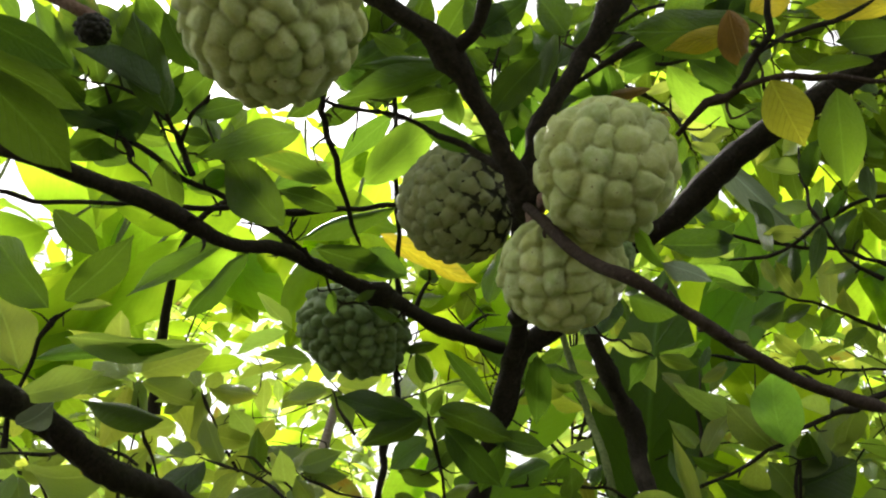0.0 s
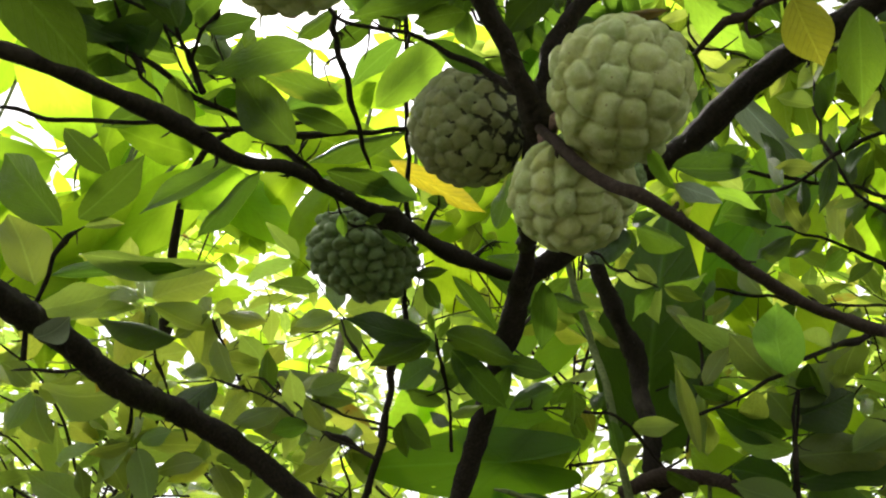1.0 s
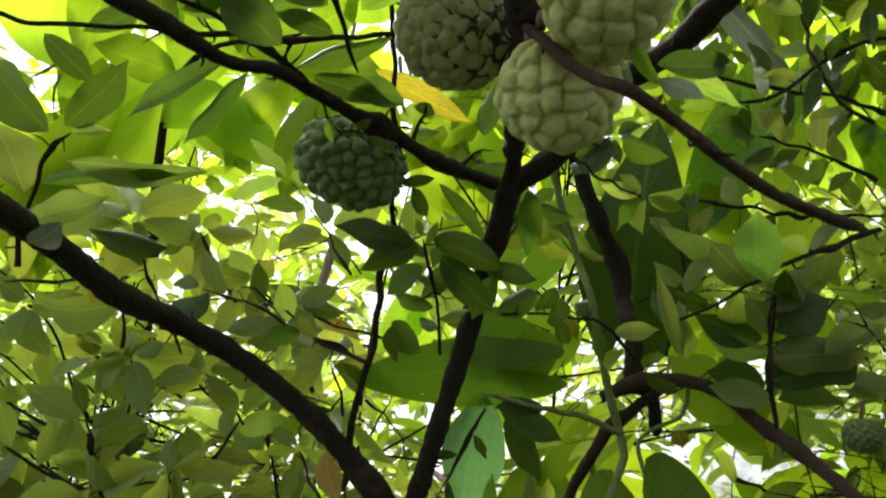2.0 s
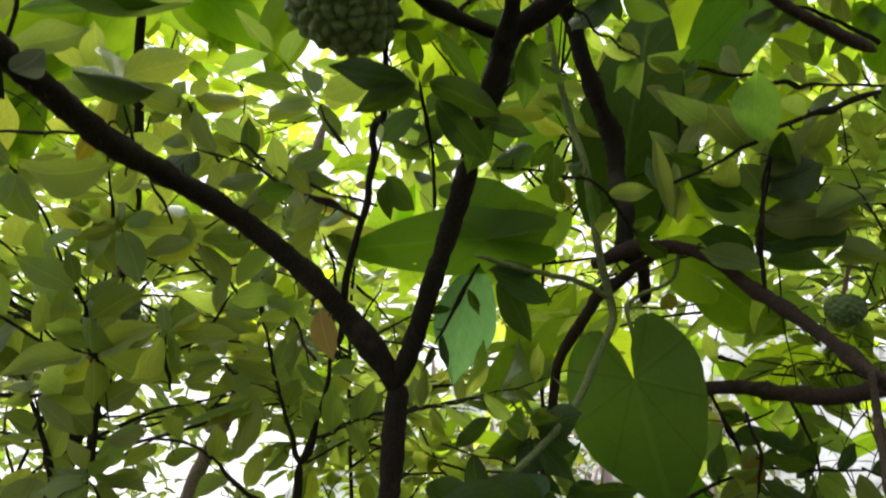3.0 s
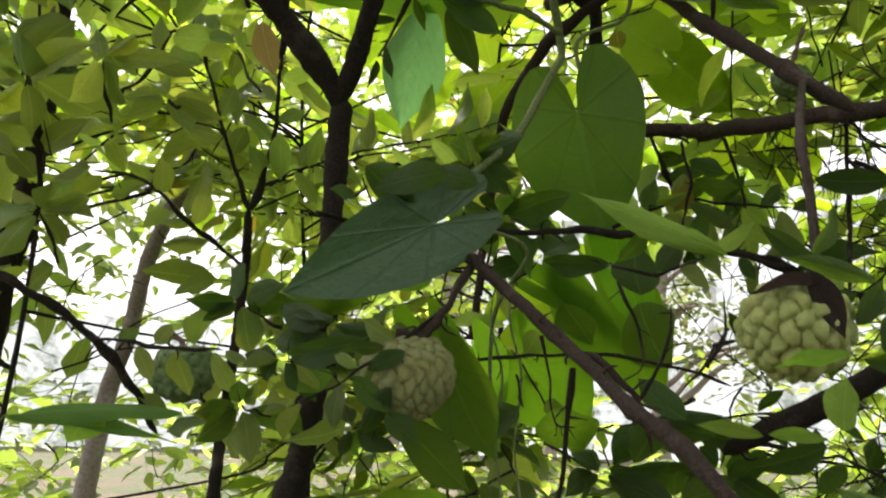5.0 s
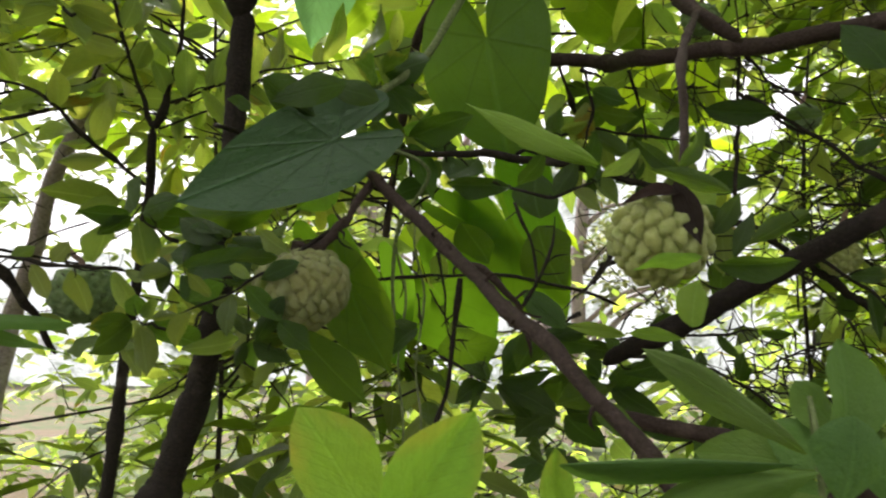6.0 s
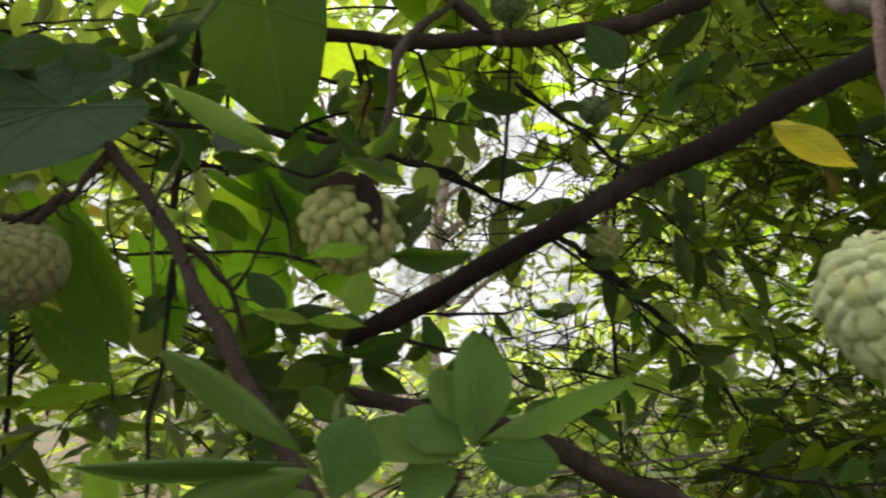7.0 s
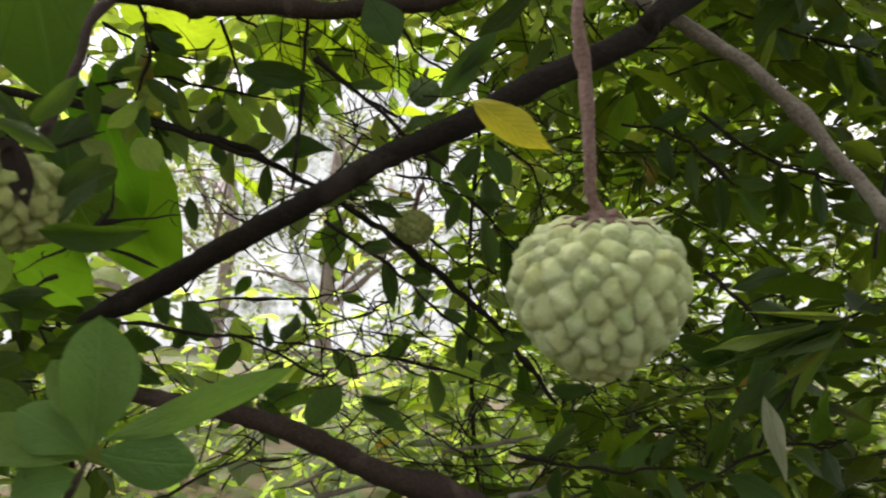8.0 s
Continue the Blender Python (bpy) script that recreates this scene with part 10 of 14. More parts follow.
leaf(v190, (-0.211, 1.052, 2.025), (-0.146, 1.049, 2.008), 0.0259, (-0.238, -0.549, -0.801), LEAF_MID, k=2)
leaf(v190, (-0.216, 1.054, 2.021), (-0.182, 1.028, 1.965), 0.0212, (-0.580, -0.814, 0.026), LEAF_MID, k=2)
leaf(v190, (-0.221, 1.054, 2.022), (-0.231, 1.055, 1.975), 0.0268, (0.818, -0.546, -0.182), LEAF_LIGHT, k=1)
leaf(v190, (-0.231, 1.051, 2.027), (-0.324, 1.076, 2.035), 0.0415, (-0.221, -0.617, -0.755), LEAF_LIGHT, k=5)
leaf(v190, (-0.225, 1.049, 2.031), (-0.280, 1.096, 2.092), 0.0374, (-0.804, -0.463, -0.374), LEAF_LIGHT, k=4)
leaf(v190, (-0.215, 1.051, 2.027), (-0.171, 0.992, 2.020), 0.0419, (-0.783, -0.605, 0.144), LEAF_MID, k=1)
v192 = limb("twig", [(-0.130, 0.954, 1.769, 0.0023), (-0.150, 0.968, 1.797, 0.0021), (-0.169, 0.977, 1.835, 0.0018)], BARK, tree, step=0.006, sides=7, knots=0.4, seed=193, spurs=0.28)
leaf(v192, (-0.164, 0.978, 1.835), (-0.122, 0.960, 1.817), 0.0289, (-0.480, -0.247, -0.842), LEAF_MID, k=2)
leaf(v192, (-0.170, 0.978, 1.834), (-0.178, 1.001, 1.806), 0.0188, (0.469, -0.612, -0.637), LEAF_MID, k=3)
leaf(v192, (-0.175, 0.977, 1.836), (-0.223, 1.004, 1.832), 0.0257, (-0.106, -0.332, -0.937), LEAF_LIGHT, k=0)
leaf(v192, (-0.173, 0.975, 1.841), (-0.218, 1.018, 1.879), 0.0222, (-0.358, -0.796, 0.488), LEAF_MID, k=3)
leaf(v192, (-0.167, 0.976, 1.838), (-0.156, 0.972, 1.855), 0.0279, (0.763, -0.270, -0.587), LEAF_MID, k=5)
v194 = limb("twig", [(-0.391, 1.076, 1.573, 0.0024), (-0.398, 1.069, 1.601, 0.0021), (-0.415, 1.060, 1.635, 0.0018)], BARK, tree, step=0.006, sides=7, knots=0.4, seed=195, spurs=0.28)
leaf(v194, (-0.407, 1.059, 1.637), (-0.329, 1.012, 1.623), 0.0383, (-0.288, -0.677, 0.678), LEAF_LIGHT, k=3)
leaf(v194, (-0.412, 1.061, 1.633), (-0.392, 1.092, 1.599), 0.0482, (-0.360, -0.577, -0.733), LEAF_MID, k=4)
leaf(v194, (-0.423, 1.062, 1.631), (-0.484, 1.087, 1.577), 0.0374, (-0.237, -0.953, -0.191), LEAF_LIGHT, k=1)
leaf(v194, (-0.425, 1.060, 1.638), (-0.510, 1.093, 1.636), 0.0369, (-0.326, -0.789, 0.520), LEAF_LIGHT, k=1)
leaf(v194, (-0.423, 1.059, 1.640), (-0.518, 1.133, 1.671), 0.0293, (-0.387, -0.735, 0.556), LEAF_MID, k=5)
leaf(v194, (-0.413, 1.059, 1.640), (-0.375, 1.009, 1.653), 0.0345, (0.441, 0.095, -0.892), LEAF_MID, k=5)
leaf(v194, (-0.408, 1.058, 1.642), (-0.323, 0.980, 1.643), 0.0321, (-0.233, -0.264, -0.936), LEAF_LIGHT, k=4)
v196 = limb("twig", [(-0.191, 1.060, 1.417, 0.0023), (-0.188, 1.063, 1.405, 0.0020), (-0.176, 1.069, 1.384, 0.0017)], BARK, stem, step=0.006, sides=7, knots=0.4, seed=197, spurs=0.28)
leaf(v196, (-0.172, 1.068, 1.385), (-0.132, 1.041, 1.375), 0.0228, (-0.158, -0.531, 0.832), LEAF_MID, k=4)
leaf(v196, (-0.172, 1.069, 1.381), (-0.133, 1.050, 1.340), 0.0453, (-0.646, -0.703, -0.296), LEAF_MID, k=4)
leaf(v196, (-0.179, 1.069, 1.381), (-0.189, 1.047, 1.353), 0.0198, (0.755, -0.621, 0.212), LEAF_MID, k=3)
leaf(v196, (-0.185, 1.069, 1.385), (-0.261, 1.134, 1.376), 0.0315, (-0.538, -0.553, 0.636), LEAF_MID, k=1)
leaf(v196, (-0.179, 1.067, 1.389), (-0.196, 1.070, 1.406), 0.0281, (-0.501, -0.767, -0.401), LEAF_MID, k=1)
leaf(v196, (-0.172, 1.067, 1.388), (-0.129, 1.012, 1.404), 0.0207, (-0.543, -0.588, -0.599), LEAF_MID, k=4)


# ---- backlit leaves behind the vine ----
leaf(vine, (0.463, 1.132, 2.403), (0.488, 1.003, 2.507), 0.1339, (0.082, -0.616, -0.783), LEAF_SUN, "heart", k=2)
leaf(vine, (0.627, 1.142, 2.483), (0.679, 1.082, 2.604), 0.1352, (0.180, -0.849, -0.497), LEAF_SUN, "heart", k=5)
leaf(vine, (0.717, 1.277, 2.320), (0.691, 1.230, 2.443), 0.1185, (-0.060, -0.928, -0.367), LEAF_SUN, "heart", k=5)
leaf(vine, (0.074, 1.212, 2.037), (0.191, 1.171, 2.091), 0.1012, (-0.069, -0.862, -0.503), LEAF_SUN, "heart", k=5)
leaf(vine, (0.152, 1.167, 2.259), (0.233, 1.110, 2.379), 0.1203, (-0.361, -0.912, -0.196), LEAF_SUN, "heart", k=5)
leaf(vine, (0.386, 1.292, 2.199), (0.300, 1.161, 2.271), 0.1072, (-0.234, -0.348, -0.908), LEAF_SUN, "heart", k=5)
leaf(vine, (0.518, 1.150, 2.306), (0.454, 1.086, 2.368), 0.0834, (-0.393, -0.411, -0.823), LEAF_SUN, "heart", k=4)
leaf(vine, (0.691, 1.277, 2.158), (0.585, 1.185, 2.173), 0.0922, (0.474, -0.648, -0.596), LEAF_SUN, "heart", k=5)
leaf(vine, (0.495, 1.335, 2.072), (0.420, 1.382, 2.152), 0.1118, (-0.746, -0.542, -0.387), LEAF_SUN, "heart", k=2)


# ---- dark leaves beyond the fruit cluster ----
v198 = limb("twig", [(0.516, 0.562, 2.319, 0.0038), (0.439, 0.580, 2.291, 0.0032), (0.366, 0.593, 2.286, 0.0025), (0.310, 0.590, 2.302, 0.0019)], BARK, tree2, step=0.006, sides=7, knots=0.35, seed=199, spurs=0.28)
leaf(v198, (0.476, 0.573, 2.302), (0.452, 0.577, 2.247), 0.0216, (-0.833, -0.444, 0.329), LEAF_MID, k=1)
leaf(v198, (0.451, 0.575, 2.298), (0.437, 0.605, 2.362), 0.0236, (-0.943, 0.166, -0.287), LEAF, k=1)
leaf(v198, (0.430, 0.583, 2.288), (0.415, 0.639, 2.295), 0.0336, (-0.960, -0.246, -0.136), LEAF_MID, k=3)
leaf(v198, (0.408, 0.584, 2.290), (0.365, 0.589, 2.332), 0.0198, (-0.566, -0.662, -0.491), LEAF, k=0)
leaf(v198, (0.388, 0.591, 2.285), (0.375, 0.632, 2.267), 0.0183, (-0.809, -0.425, -0.406), LEAF_MID, k=3)
leaf(v198, (0.364, 0.591, 2.288), (0.305, 0.549, 2.281), 0.0230, (0.480, -0.563, -0.673), LEAF, k=4)
leaf(v198, (0.342, 0.594, 2.289), (0.309, 0.626, 2.281), 0.0211, (-0.122, -0.376, -0.919), LEAF_MID, k=5)
leaf(v198, (0.322, 0.589, 2.300), (0.290, 0.536, 2.285), 0.0222, (-0.555, 0.513, -0.655), LEAF, k=2)
leaf(v198, (0.306, 0.589, 2.303), (0.257, 0.566, 2.295), 0.0188, (0.280, -0.269, -0.921), LEAF_MID, k=5)
v200 = limb("twig", [(0.490, 0.604, 2.184, 0.0035), (0.440, 0.629, 2.183, 0.0031), (0.387, 0.669, 2.160, 0.0024), (0.330, 0.689, 2.164, 0.0019)], BARK, tree2, step=0.006, sides=7, knots=0.35, seed=201, spurs=0.28)
leaf(v200, (0.458, 0.620, 2.181), (0.416, 0.613, 2.127), 0.0204, (-0.413, -0.803, 0.429), LEAF, k=0)
leaf(v200, (0.441, 0.626, 2.184), (0.441, 0.642, 2.234), 0.0166, (-0.980, -0.188, 0.057), LEAF_MID, k=5)
leaf(v200, (0.427, 0.641, 2.174), (0.394, 0.634, 2.098), 0.0200, (0.113, -0.993, 0.038), LEAF, k=2)
leaf(v200, (0.408, 0.649, 2.171), (0.373, 0.666, 2.187), 0.0225, (-0.499, -0.259, -0.827), LEAF_MID, k=4)
leaf(v200, (0.397, 0.663, 2.162), (0.390, 0.678, 2.121), 0.0195, (-0.882, -0.471, 0.002), LEAF, k=0)
leaf(v200, (0.379, 0.670, 2.163), (0.375, 0.679, 2.215), 0.0249, (-0.964, -0.265, -0.024), LEAF_MID, k=0)
leaf(v200, (0.360, 0.681, 2.158), (0.372, 0.772, 2.151), 0.0265, (-0.706, 0.038, -0.708), LEAF, k=2)
leaf(v200, (0.338, 0.683, 2.165), (0.288, 0.645, 2.178), 0.0254, (0.359, -0.690, -0.629), LEAF_MID, k=3)
leaf(v200, (0.325, 0.689, 2.164), (0.275, 0.677, 2.150), 0.0189, (0.329, -0.505, -0.798), LEAF, k=4)
v202 = limb("twig", [(0.480, 0.661, 2.112, 0.0030), (0.441, 0.656, 2.148, 0.0026), (0.417, 0.626, 2.216, 0.0021), (0.419, 0.607, 2.273, 0.0016)], BARK, tree2, step=0.006, sides=7, knots=0.35, seed=203, spurs=0.28)
leaf(v202, (0.454, 0.659, 2.133), (0.415, 0.660, 2.117), 0.0156, (-0.087, -0.985, 0.148), LEAF_MID, k=0)
leaf(v202, (0.443, 0.654, 2.149), (0.455, 0.657, 2.192), 0.0168, (-0.232, -0.964, 0.132), LEAF, k=4)
leaf(v202, (0.432, 0.649, 2.163), (0.413, 0.681, 2.207), 0.0188, (-0.942, -0.138, -0.307), LEAF_MID, k=5)
leaf(v202, (0.432, 0.640, 2.183), (0.431, 0.593, 2.178), 0.0150, (-0.746, 0.085, -0.660), LEAF, k=2)
leaf(v202, (0.420, 0.634, 2.198), (0.393, 0.670, 2.241), 0.0210, (-0.805, -0.592, -0.018), LEAF_MID, k=5)
leaf(v202, (0.419, 0.623, 2.219), (0.414, 0.560, 2.216), 0.0231, (0.117, 0.039, -0.992), LEAF, k=5)
leaf(v202, (0.414, 0.618, 2.238), (0.371, 0.616, 2.244), 0.0260, (-0.133, -0.057, -0.989), LEAF_MID, k=5)
leaf(v202, (0.422, 0.610, 2.261), (0.452, 0.594, 2.269), 0.0294, (0.281, 0.026, -0.959), LEAF, k=2)
leaf(v202, (0.418, 0.605, 2.275), (0.395, 0.566, 2.288), 0.0160, (-0.399, -0.079, -0.914), LEAF_MID, k=5)
v204 = limb("twig", [(0.516, 0.740, 2.096, 0.0032), (0.449, 0.726, 2.125, 0.0027), (0.385, 0.728, 2.151, 0.0022)], BARK, tree2, step=0.006, sides=7, knots=0.35, seed=205, spurs=0.28)
leaf(v204, (0.488, 0.736, 2.106), (0.455, 0.739, 2.082), 0.0170, (-0.154, -0.983, 0.097), LEAF, k=2)
leaf(v204, (0.476, 0.730, 2.115), (0.444, 0.692, 2.116), 0.0273, (-0.514, 0.417, -0.750), LEAF_MID, k=2)
leaf(v204, (0.461, 0.731, 2.117), (0.431, 0.734, 2.088), 0.0272, (0.521, -0.594, -0.613), LEAF, k=2)
leaf(v204, (0.449, 0.724, 2.128), (0.469, 0.726, 2.198), 0.0377, (0.531, -0.838, -0.121), LEAF_MID, k=4)
leaf(v204, (0.432, 0.728, 2.129), (0.416, 0.786, 2.151), 0.0204, (-0.953, -0.157, -0.259), LEAF, k=4)
leaf(v204, (0.419, 0.724, 2.139), (0.373, 0.662, 2.139), 0.0240, (0.381, -0.281, -0.881), LEAF_MID, k=3)
leaf(v204, (0.404, 0.729, 2.139), (0.339, 0.707, 2.077), 0.0259, (0.190, -0.971, 0.145), LEAF, k=4)
leaf(v204, (0.392, 0.725, 2.151), (0.401, 0.744, 2.215), 0.0268, (0.296, -0.929, 0.223), LEAF_MID, k=4)
leaf(v204, (0.381, 0.727, 2.152), (0.317, 0.676, 2.130), 0.0302, (0.637, -0.766, -0.090), LEAF, k=2)
v206 = limb("twig", [(0.201, 0.519, 2.272, 0.0025), (0.256, 0.551, 2.267, 0.0023), (0.295, 0.600, 2.241, 0.0019)], BARK, tree2, step=0.006, sides=7, knots=0.35, seed=207, spurs=0.28)
leaf(v206, (0.226, 0.531, 2.271), (0.254, 0.504, 2.255), 0.0131, (-0.721, -0.453, -0.524), LEAF_MID, k=2)
leaf(v206, (0.235, 0.541, 2.267), (0.233, 0.545, 2.200), 0.0157, (-0.812, -0.584, -0.003), LEAF, k=1)
leaf(v206, (0.250, 0.545, 2.269), (0.286, 0.533, 2.277), 0.0231, (0.238, 0.110, -0.965), LEAF_MID, k=3)
leaf(v206, (0.256, 0.556, 2.263), (0.247, 0.610, 2.281), 0.0289, (0.315, 0.341, -0.885), LEAF, k=3)
leaf(v206, (0.271, 0.564, 2.261), (0.317, 0.575, 2.268), 0.0270, (0.274, -0.865, -0.420), LEAF_MID, k=2)
leaf(v206, (0.273, 0.576, 2.252), (0.264, 0.615, 2.218), 0.0172, (-0.418, -0.647, -0.638), LEAF, k=5)
leaf(v206, (0.285, 0.584, 2.249), (0.311, 0.576, 2.215), 0.0213, (-0.278, -0.960, 0.014), LEAF_MID, k=4)
leaf(v206, (0.288, 0.596, 2.241), (0.264, 0.607, 2.188), 0.0232, (0.383, -0.853, -0.354), LEAF, k=4)
leaf(v206, (0.296, 0.601, 2.239), (0.316, 0.621, 2.222), 0.0169, (-0.281, -0.447, -0.849), LEAF_MID, k=0)
v208 = limb("twig", [(0.435, 0.473, 2.265, 0.0029), (0.430, 0.514, 2.229, 0.0024), (0.454, 0.568, 2.196, 0.0020)], BARK, tree2, step=0.006, sides=7, knots=0.35, seed=209, spurs=0.28)
leaf(v208, (0.435, 0.490, 2.249), (0.439, 0.485, 2.207), 0.0198, (-0.171, -0.980, 0.102), LEAF, k=0)
leaf(v208, (0.429, 0.500, 2.240), (0.376, 0.494, 2.179), 0.0233, (0.674, -0.509, -0.536), LEAF_MID, k=3)
leaf(v208, (0.434, 0.509, 2.233), (0.467, 0.527, 2.227), 0.0209, (0.337, -0.803, -0.491), LEAF, k=3)
leaf(v208, (0.429, 0.519, 2.225), (0.423, 0.565, 2.249), 0.0200, (-0.988, -0.147, 0.034), LEAF_MID, k=3)
leaf(v208, (0.439, 0.530, 2.218), (0.462, 0.543, 2.185), 0.0232, (-0.847, 0.117, -0.519), LEAF, k=1)
leaf(v208, (0.439, 0.540, 2.212), (0.435, 0.576, 2.231), 0.0187, (-0.494, 0.352, -0.795), LEAF_MID, k=4)
leaf(v208, (0.449, 0.551, 2.205), (0.498, 0.594, 2.218), 0.0188, (0.126, 0.150, -0.981), LEAF, k=2)
leaf(v208, (0.450, 0.563, 2.198), (0.440, 0.594, 2.186), 0.0178, (-0.108, -0.389, -0.915), LEAF_MID, k=0)
leaf(v208, (0.455, 0.569, 2.193), (0.450, 0.571, 2.136), 0.0229, (0.210, -0.976, -0.052), LEAF, k=1)


# ---- leaves about the dull fruit ----
v210 = limb("twig", [(0.045, 0.745, 1.445, 0.0016), (0.016, 0.751, 1.454, 0.0014), (-0.014, 0.758, 1.466, 0.0012)], BARK, tree, step=0.006, sides=7, knots=0.4, seed=211, spurs=0.28)
leaf(v210, (-0.010, 0.756, 1.466), (0.018, 0.785, 1.467), 0.0163, (0.704, -0.680, 0.202), LEAF, k=4)
leaf(v210, (-0.013, 0.757, 1.464), (0.003, 0.734, 1.430), 0.0276, (-0.728, -0.673, 0.128), LEAF, k=1)
leaf(v210, (-0.017, 0.759, 1.463), (-0.042, 0.797, 1.425), 0.0359, (-0.621, -0.723, -0.304), LEAF, k=3)
leaf(v210, (-0.019, 0.759, 1.467), (-0.063, 0.813, 1.465), 0.0274, (-0.299, -0.278, -0.913), LEAF, k=5)
leaf(v210, (-0.019, 0.758, 1.471), (-0.060, 0.805, 1.490), 0.0321, (-0.347, -0.609, 0.713), LEAF, k=4)
leaf(v210, (-0.017, 0.758, 1.471), (-0.045, 0.805, 1.501), 0.0369, (0.197, -0.440, 0.876), LEAF, k=5)
leaf(v210, (-0.009, 0.756, 1.469), (0.030, 0.714, 1.471), 0.0205, (-0.682, -0.635, 0.363), LEAF, k=5)
v212 = limb("twig", [(0.013, 0.755, 1.434, 0.0016), (-0.021, 0.753, 1.434, 0.0014), (-0.051, 0.750, 1.437, 0.0011)], BARK, tree, step=0.006, sides=7, knots=0.4, seed=213, spurs=0.28)
leaf(v212, (-0.044, 0.748, 1.438), (0.004, 0.770, 1.431), 0.0323, (0.392, -0.640, 0.661), LEAF, k=3)
leaf(v212, (-0.047, 0.749, 1.436), (-0.017, 0.749, 1.407), 0.0280, (0.474, -0.731, 0.492), LEAF, k=1)
leaf(v212, (-0.054, 0.751, 1.437), (-0.079, 0.788, 1.416), 0.0143, (-0.619, -0.659, -0.427), LEAF, k=2)
leaf(v212, (-0.055, 0.751, 1.438), (-0.087, 0.764, 1.427), 0.0202, (-0.008, -0.646, -0.763), LEAF_MID, k=5)
leaf(v212, (-0.056, 0.751, 1.439), (-0.106, 0.804, 1.451), 0.0205, (-0.660, -0.687, 0.303), LEAF, k=2)
leaf(v212, (-0.049, 0.749, 1.443), (-0.048, 0.804, 1.475), 0.0301, (0.006, -0.507, 0.862), LEAF, k=0)
leaf(v212, (-0.045, 0.748, 1.441), (0.010, 0.685, 1.445), 0.0250, (-0.662, -0.603, -0.446), LEAF, k=2)
v214 = limb("twig", [(-0.063, 0.811, 1.471, 0.0017), (-0.081, 0.814, 1.482, 0.0015), (-0.103, 0.818, 1.495, 0.0013)], BARK, tree, step=0.006, sides=7, knots=0.4, seed=215, spurs=0.28)
leaf(v214, (-0.097, 0.816, 1.497), (-0.056, 0.846, 1.502), 0.0363, (0.386, -0.387, -0.837), LEAF, k=3)
leaf(v214, (-0.101, 0.818, 1.490), (-0.091, 0.838, 1.445), 0.0310, (0.607, -0.770, -0.199), LEAF_MID, k=1)
leaf(v214, (-0.108, 0.820, 1.494), (-0.140, 0.833, 1.473), 0.0224, (0.261, -0.588, -0.765), LEAF, k=1)
leaf(v214, (-0.110, 0.820, 1.497), (-0.152, 0.808, 1.494), 0.0267, (0.243, -0.630, -0.737), LEAF, k=3)
leaf(v214, (-0.105, 0.818, 1.500), (-0.123, 0.832, 1.529), 0.0506, (-0.747, -0.649, -0.142), LEAF, k=5)
leaf(v214, (-0.099, 0.817, 1.498), (-0.063, 0.779, 1.508), 0.0256, (-0.712, -0.700, -0.057), LEAF, k=1)
v216 = limb("twig", [(0.036, 0.734, 1.392, 0.0015), (0.021, 0.738, 1.388, 0.0013), (0.010, 0.742, 1.382, 0.0011)], BARK, tree, step=0.006, sides=7, knots=0.4, seed=217, spurs=0.28)
leaf(v216, (0.015, 0.740, 1.383), (0.049, 0.726, 1.372), 0.0220, (-0.081, -0.688, 0.721), LEAF, k=5)
leaf(v216, (0.011, 0.741, 1.381), (0.020, 0.759, 1.358), 0.0140, (0.688, -0.679, -0.256), LEAF, k=5)
leaf(v216, (0.009, 0.742, 1.382), (0.002, 0.736, 1.361), 0.0117, (-0.075, -0.951, 0.300), LEAF, k=5)
leaf(v216, (0.004, 0.743, 1.383), (-0.032, 0.710, 1.370), 0.0237, (0.692, -0.545, -0.474), LEAF_MID, k=1)
leaf(v216, (0.009, 0.741, 1.387), (-0.005, 0.773, 1.410), 0.0195, (0.164, -0.519, 0.839), LEAF, k=0)
leaf(v216, (0.014, 0.740, 1.385), (0.044, 0.715, 1.386), 0.0254, (-0.309, -0.416, -0.855), LEAF, k=0)
v218 = limb("twig", [(-0.068, 0.823, 1.391, 0.0017), (-0.082, 0.826, 1.396, 0.0015), (-0.097, 0.829, 1.400, 0.0013)], BARK, tree, step=0.006, sides=7, knots=0.4, seed=219, spurs=0.28)
leaf(v218, (-0.090, 0.828, 1.398), (-0.042, 0.851, 1.370), 0.0476, (-0.209, -0.545, -0.812), LEAF, k=5)
leaf(v218, (-0.096, 0.830, 1.395), (-0.080, 0.816, 1.348), 0.0258, (-0.272, -0.946, 0.178), LEAF_MID, k=4)
leaf(v218, (-0.102, 0.831, 1.397), (-0.121, 0.800, 1.365), 0.0332, (0.890, -0.446, -0.091), LEAF, k=2)
leaf(v218, (-0.103, 0.831, 1.400), (-0.135, 0.811, 1.389), 0.0238, (0.581, -0.762, -0.285), LEAF, k=2)
leaf(v218, (-0.098, 0.829, 1.403), (-0.097, 0.825, 1.423), 0.0361, (0.945, -0.318, -0.076), LEAF, k=5)
leaf(v218, (-0.095, 0.828, 1.404), (-0.083, 0.856, 1.420), 0.0199, (0.918, -0.395, 0.024), LEAF_MID, k=0)
leaf(tree2, (0.262, 0.492, 1.476), (0.274, 0.485, 1.439), 0.0150, (-0.528, -0.843, -0.057), LEAF_DEAD, k=3, label="shrivelled blackish leaf")
leaf(tree2, (0.266, 0.489, 1.470), (0.234, 0.501, 1.466), 0.0110, (0.256, -0.832, 0.515), LEAF_DEAD, k=1, label="shrivelled blackish leaf")
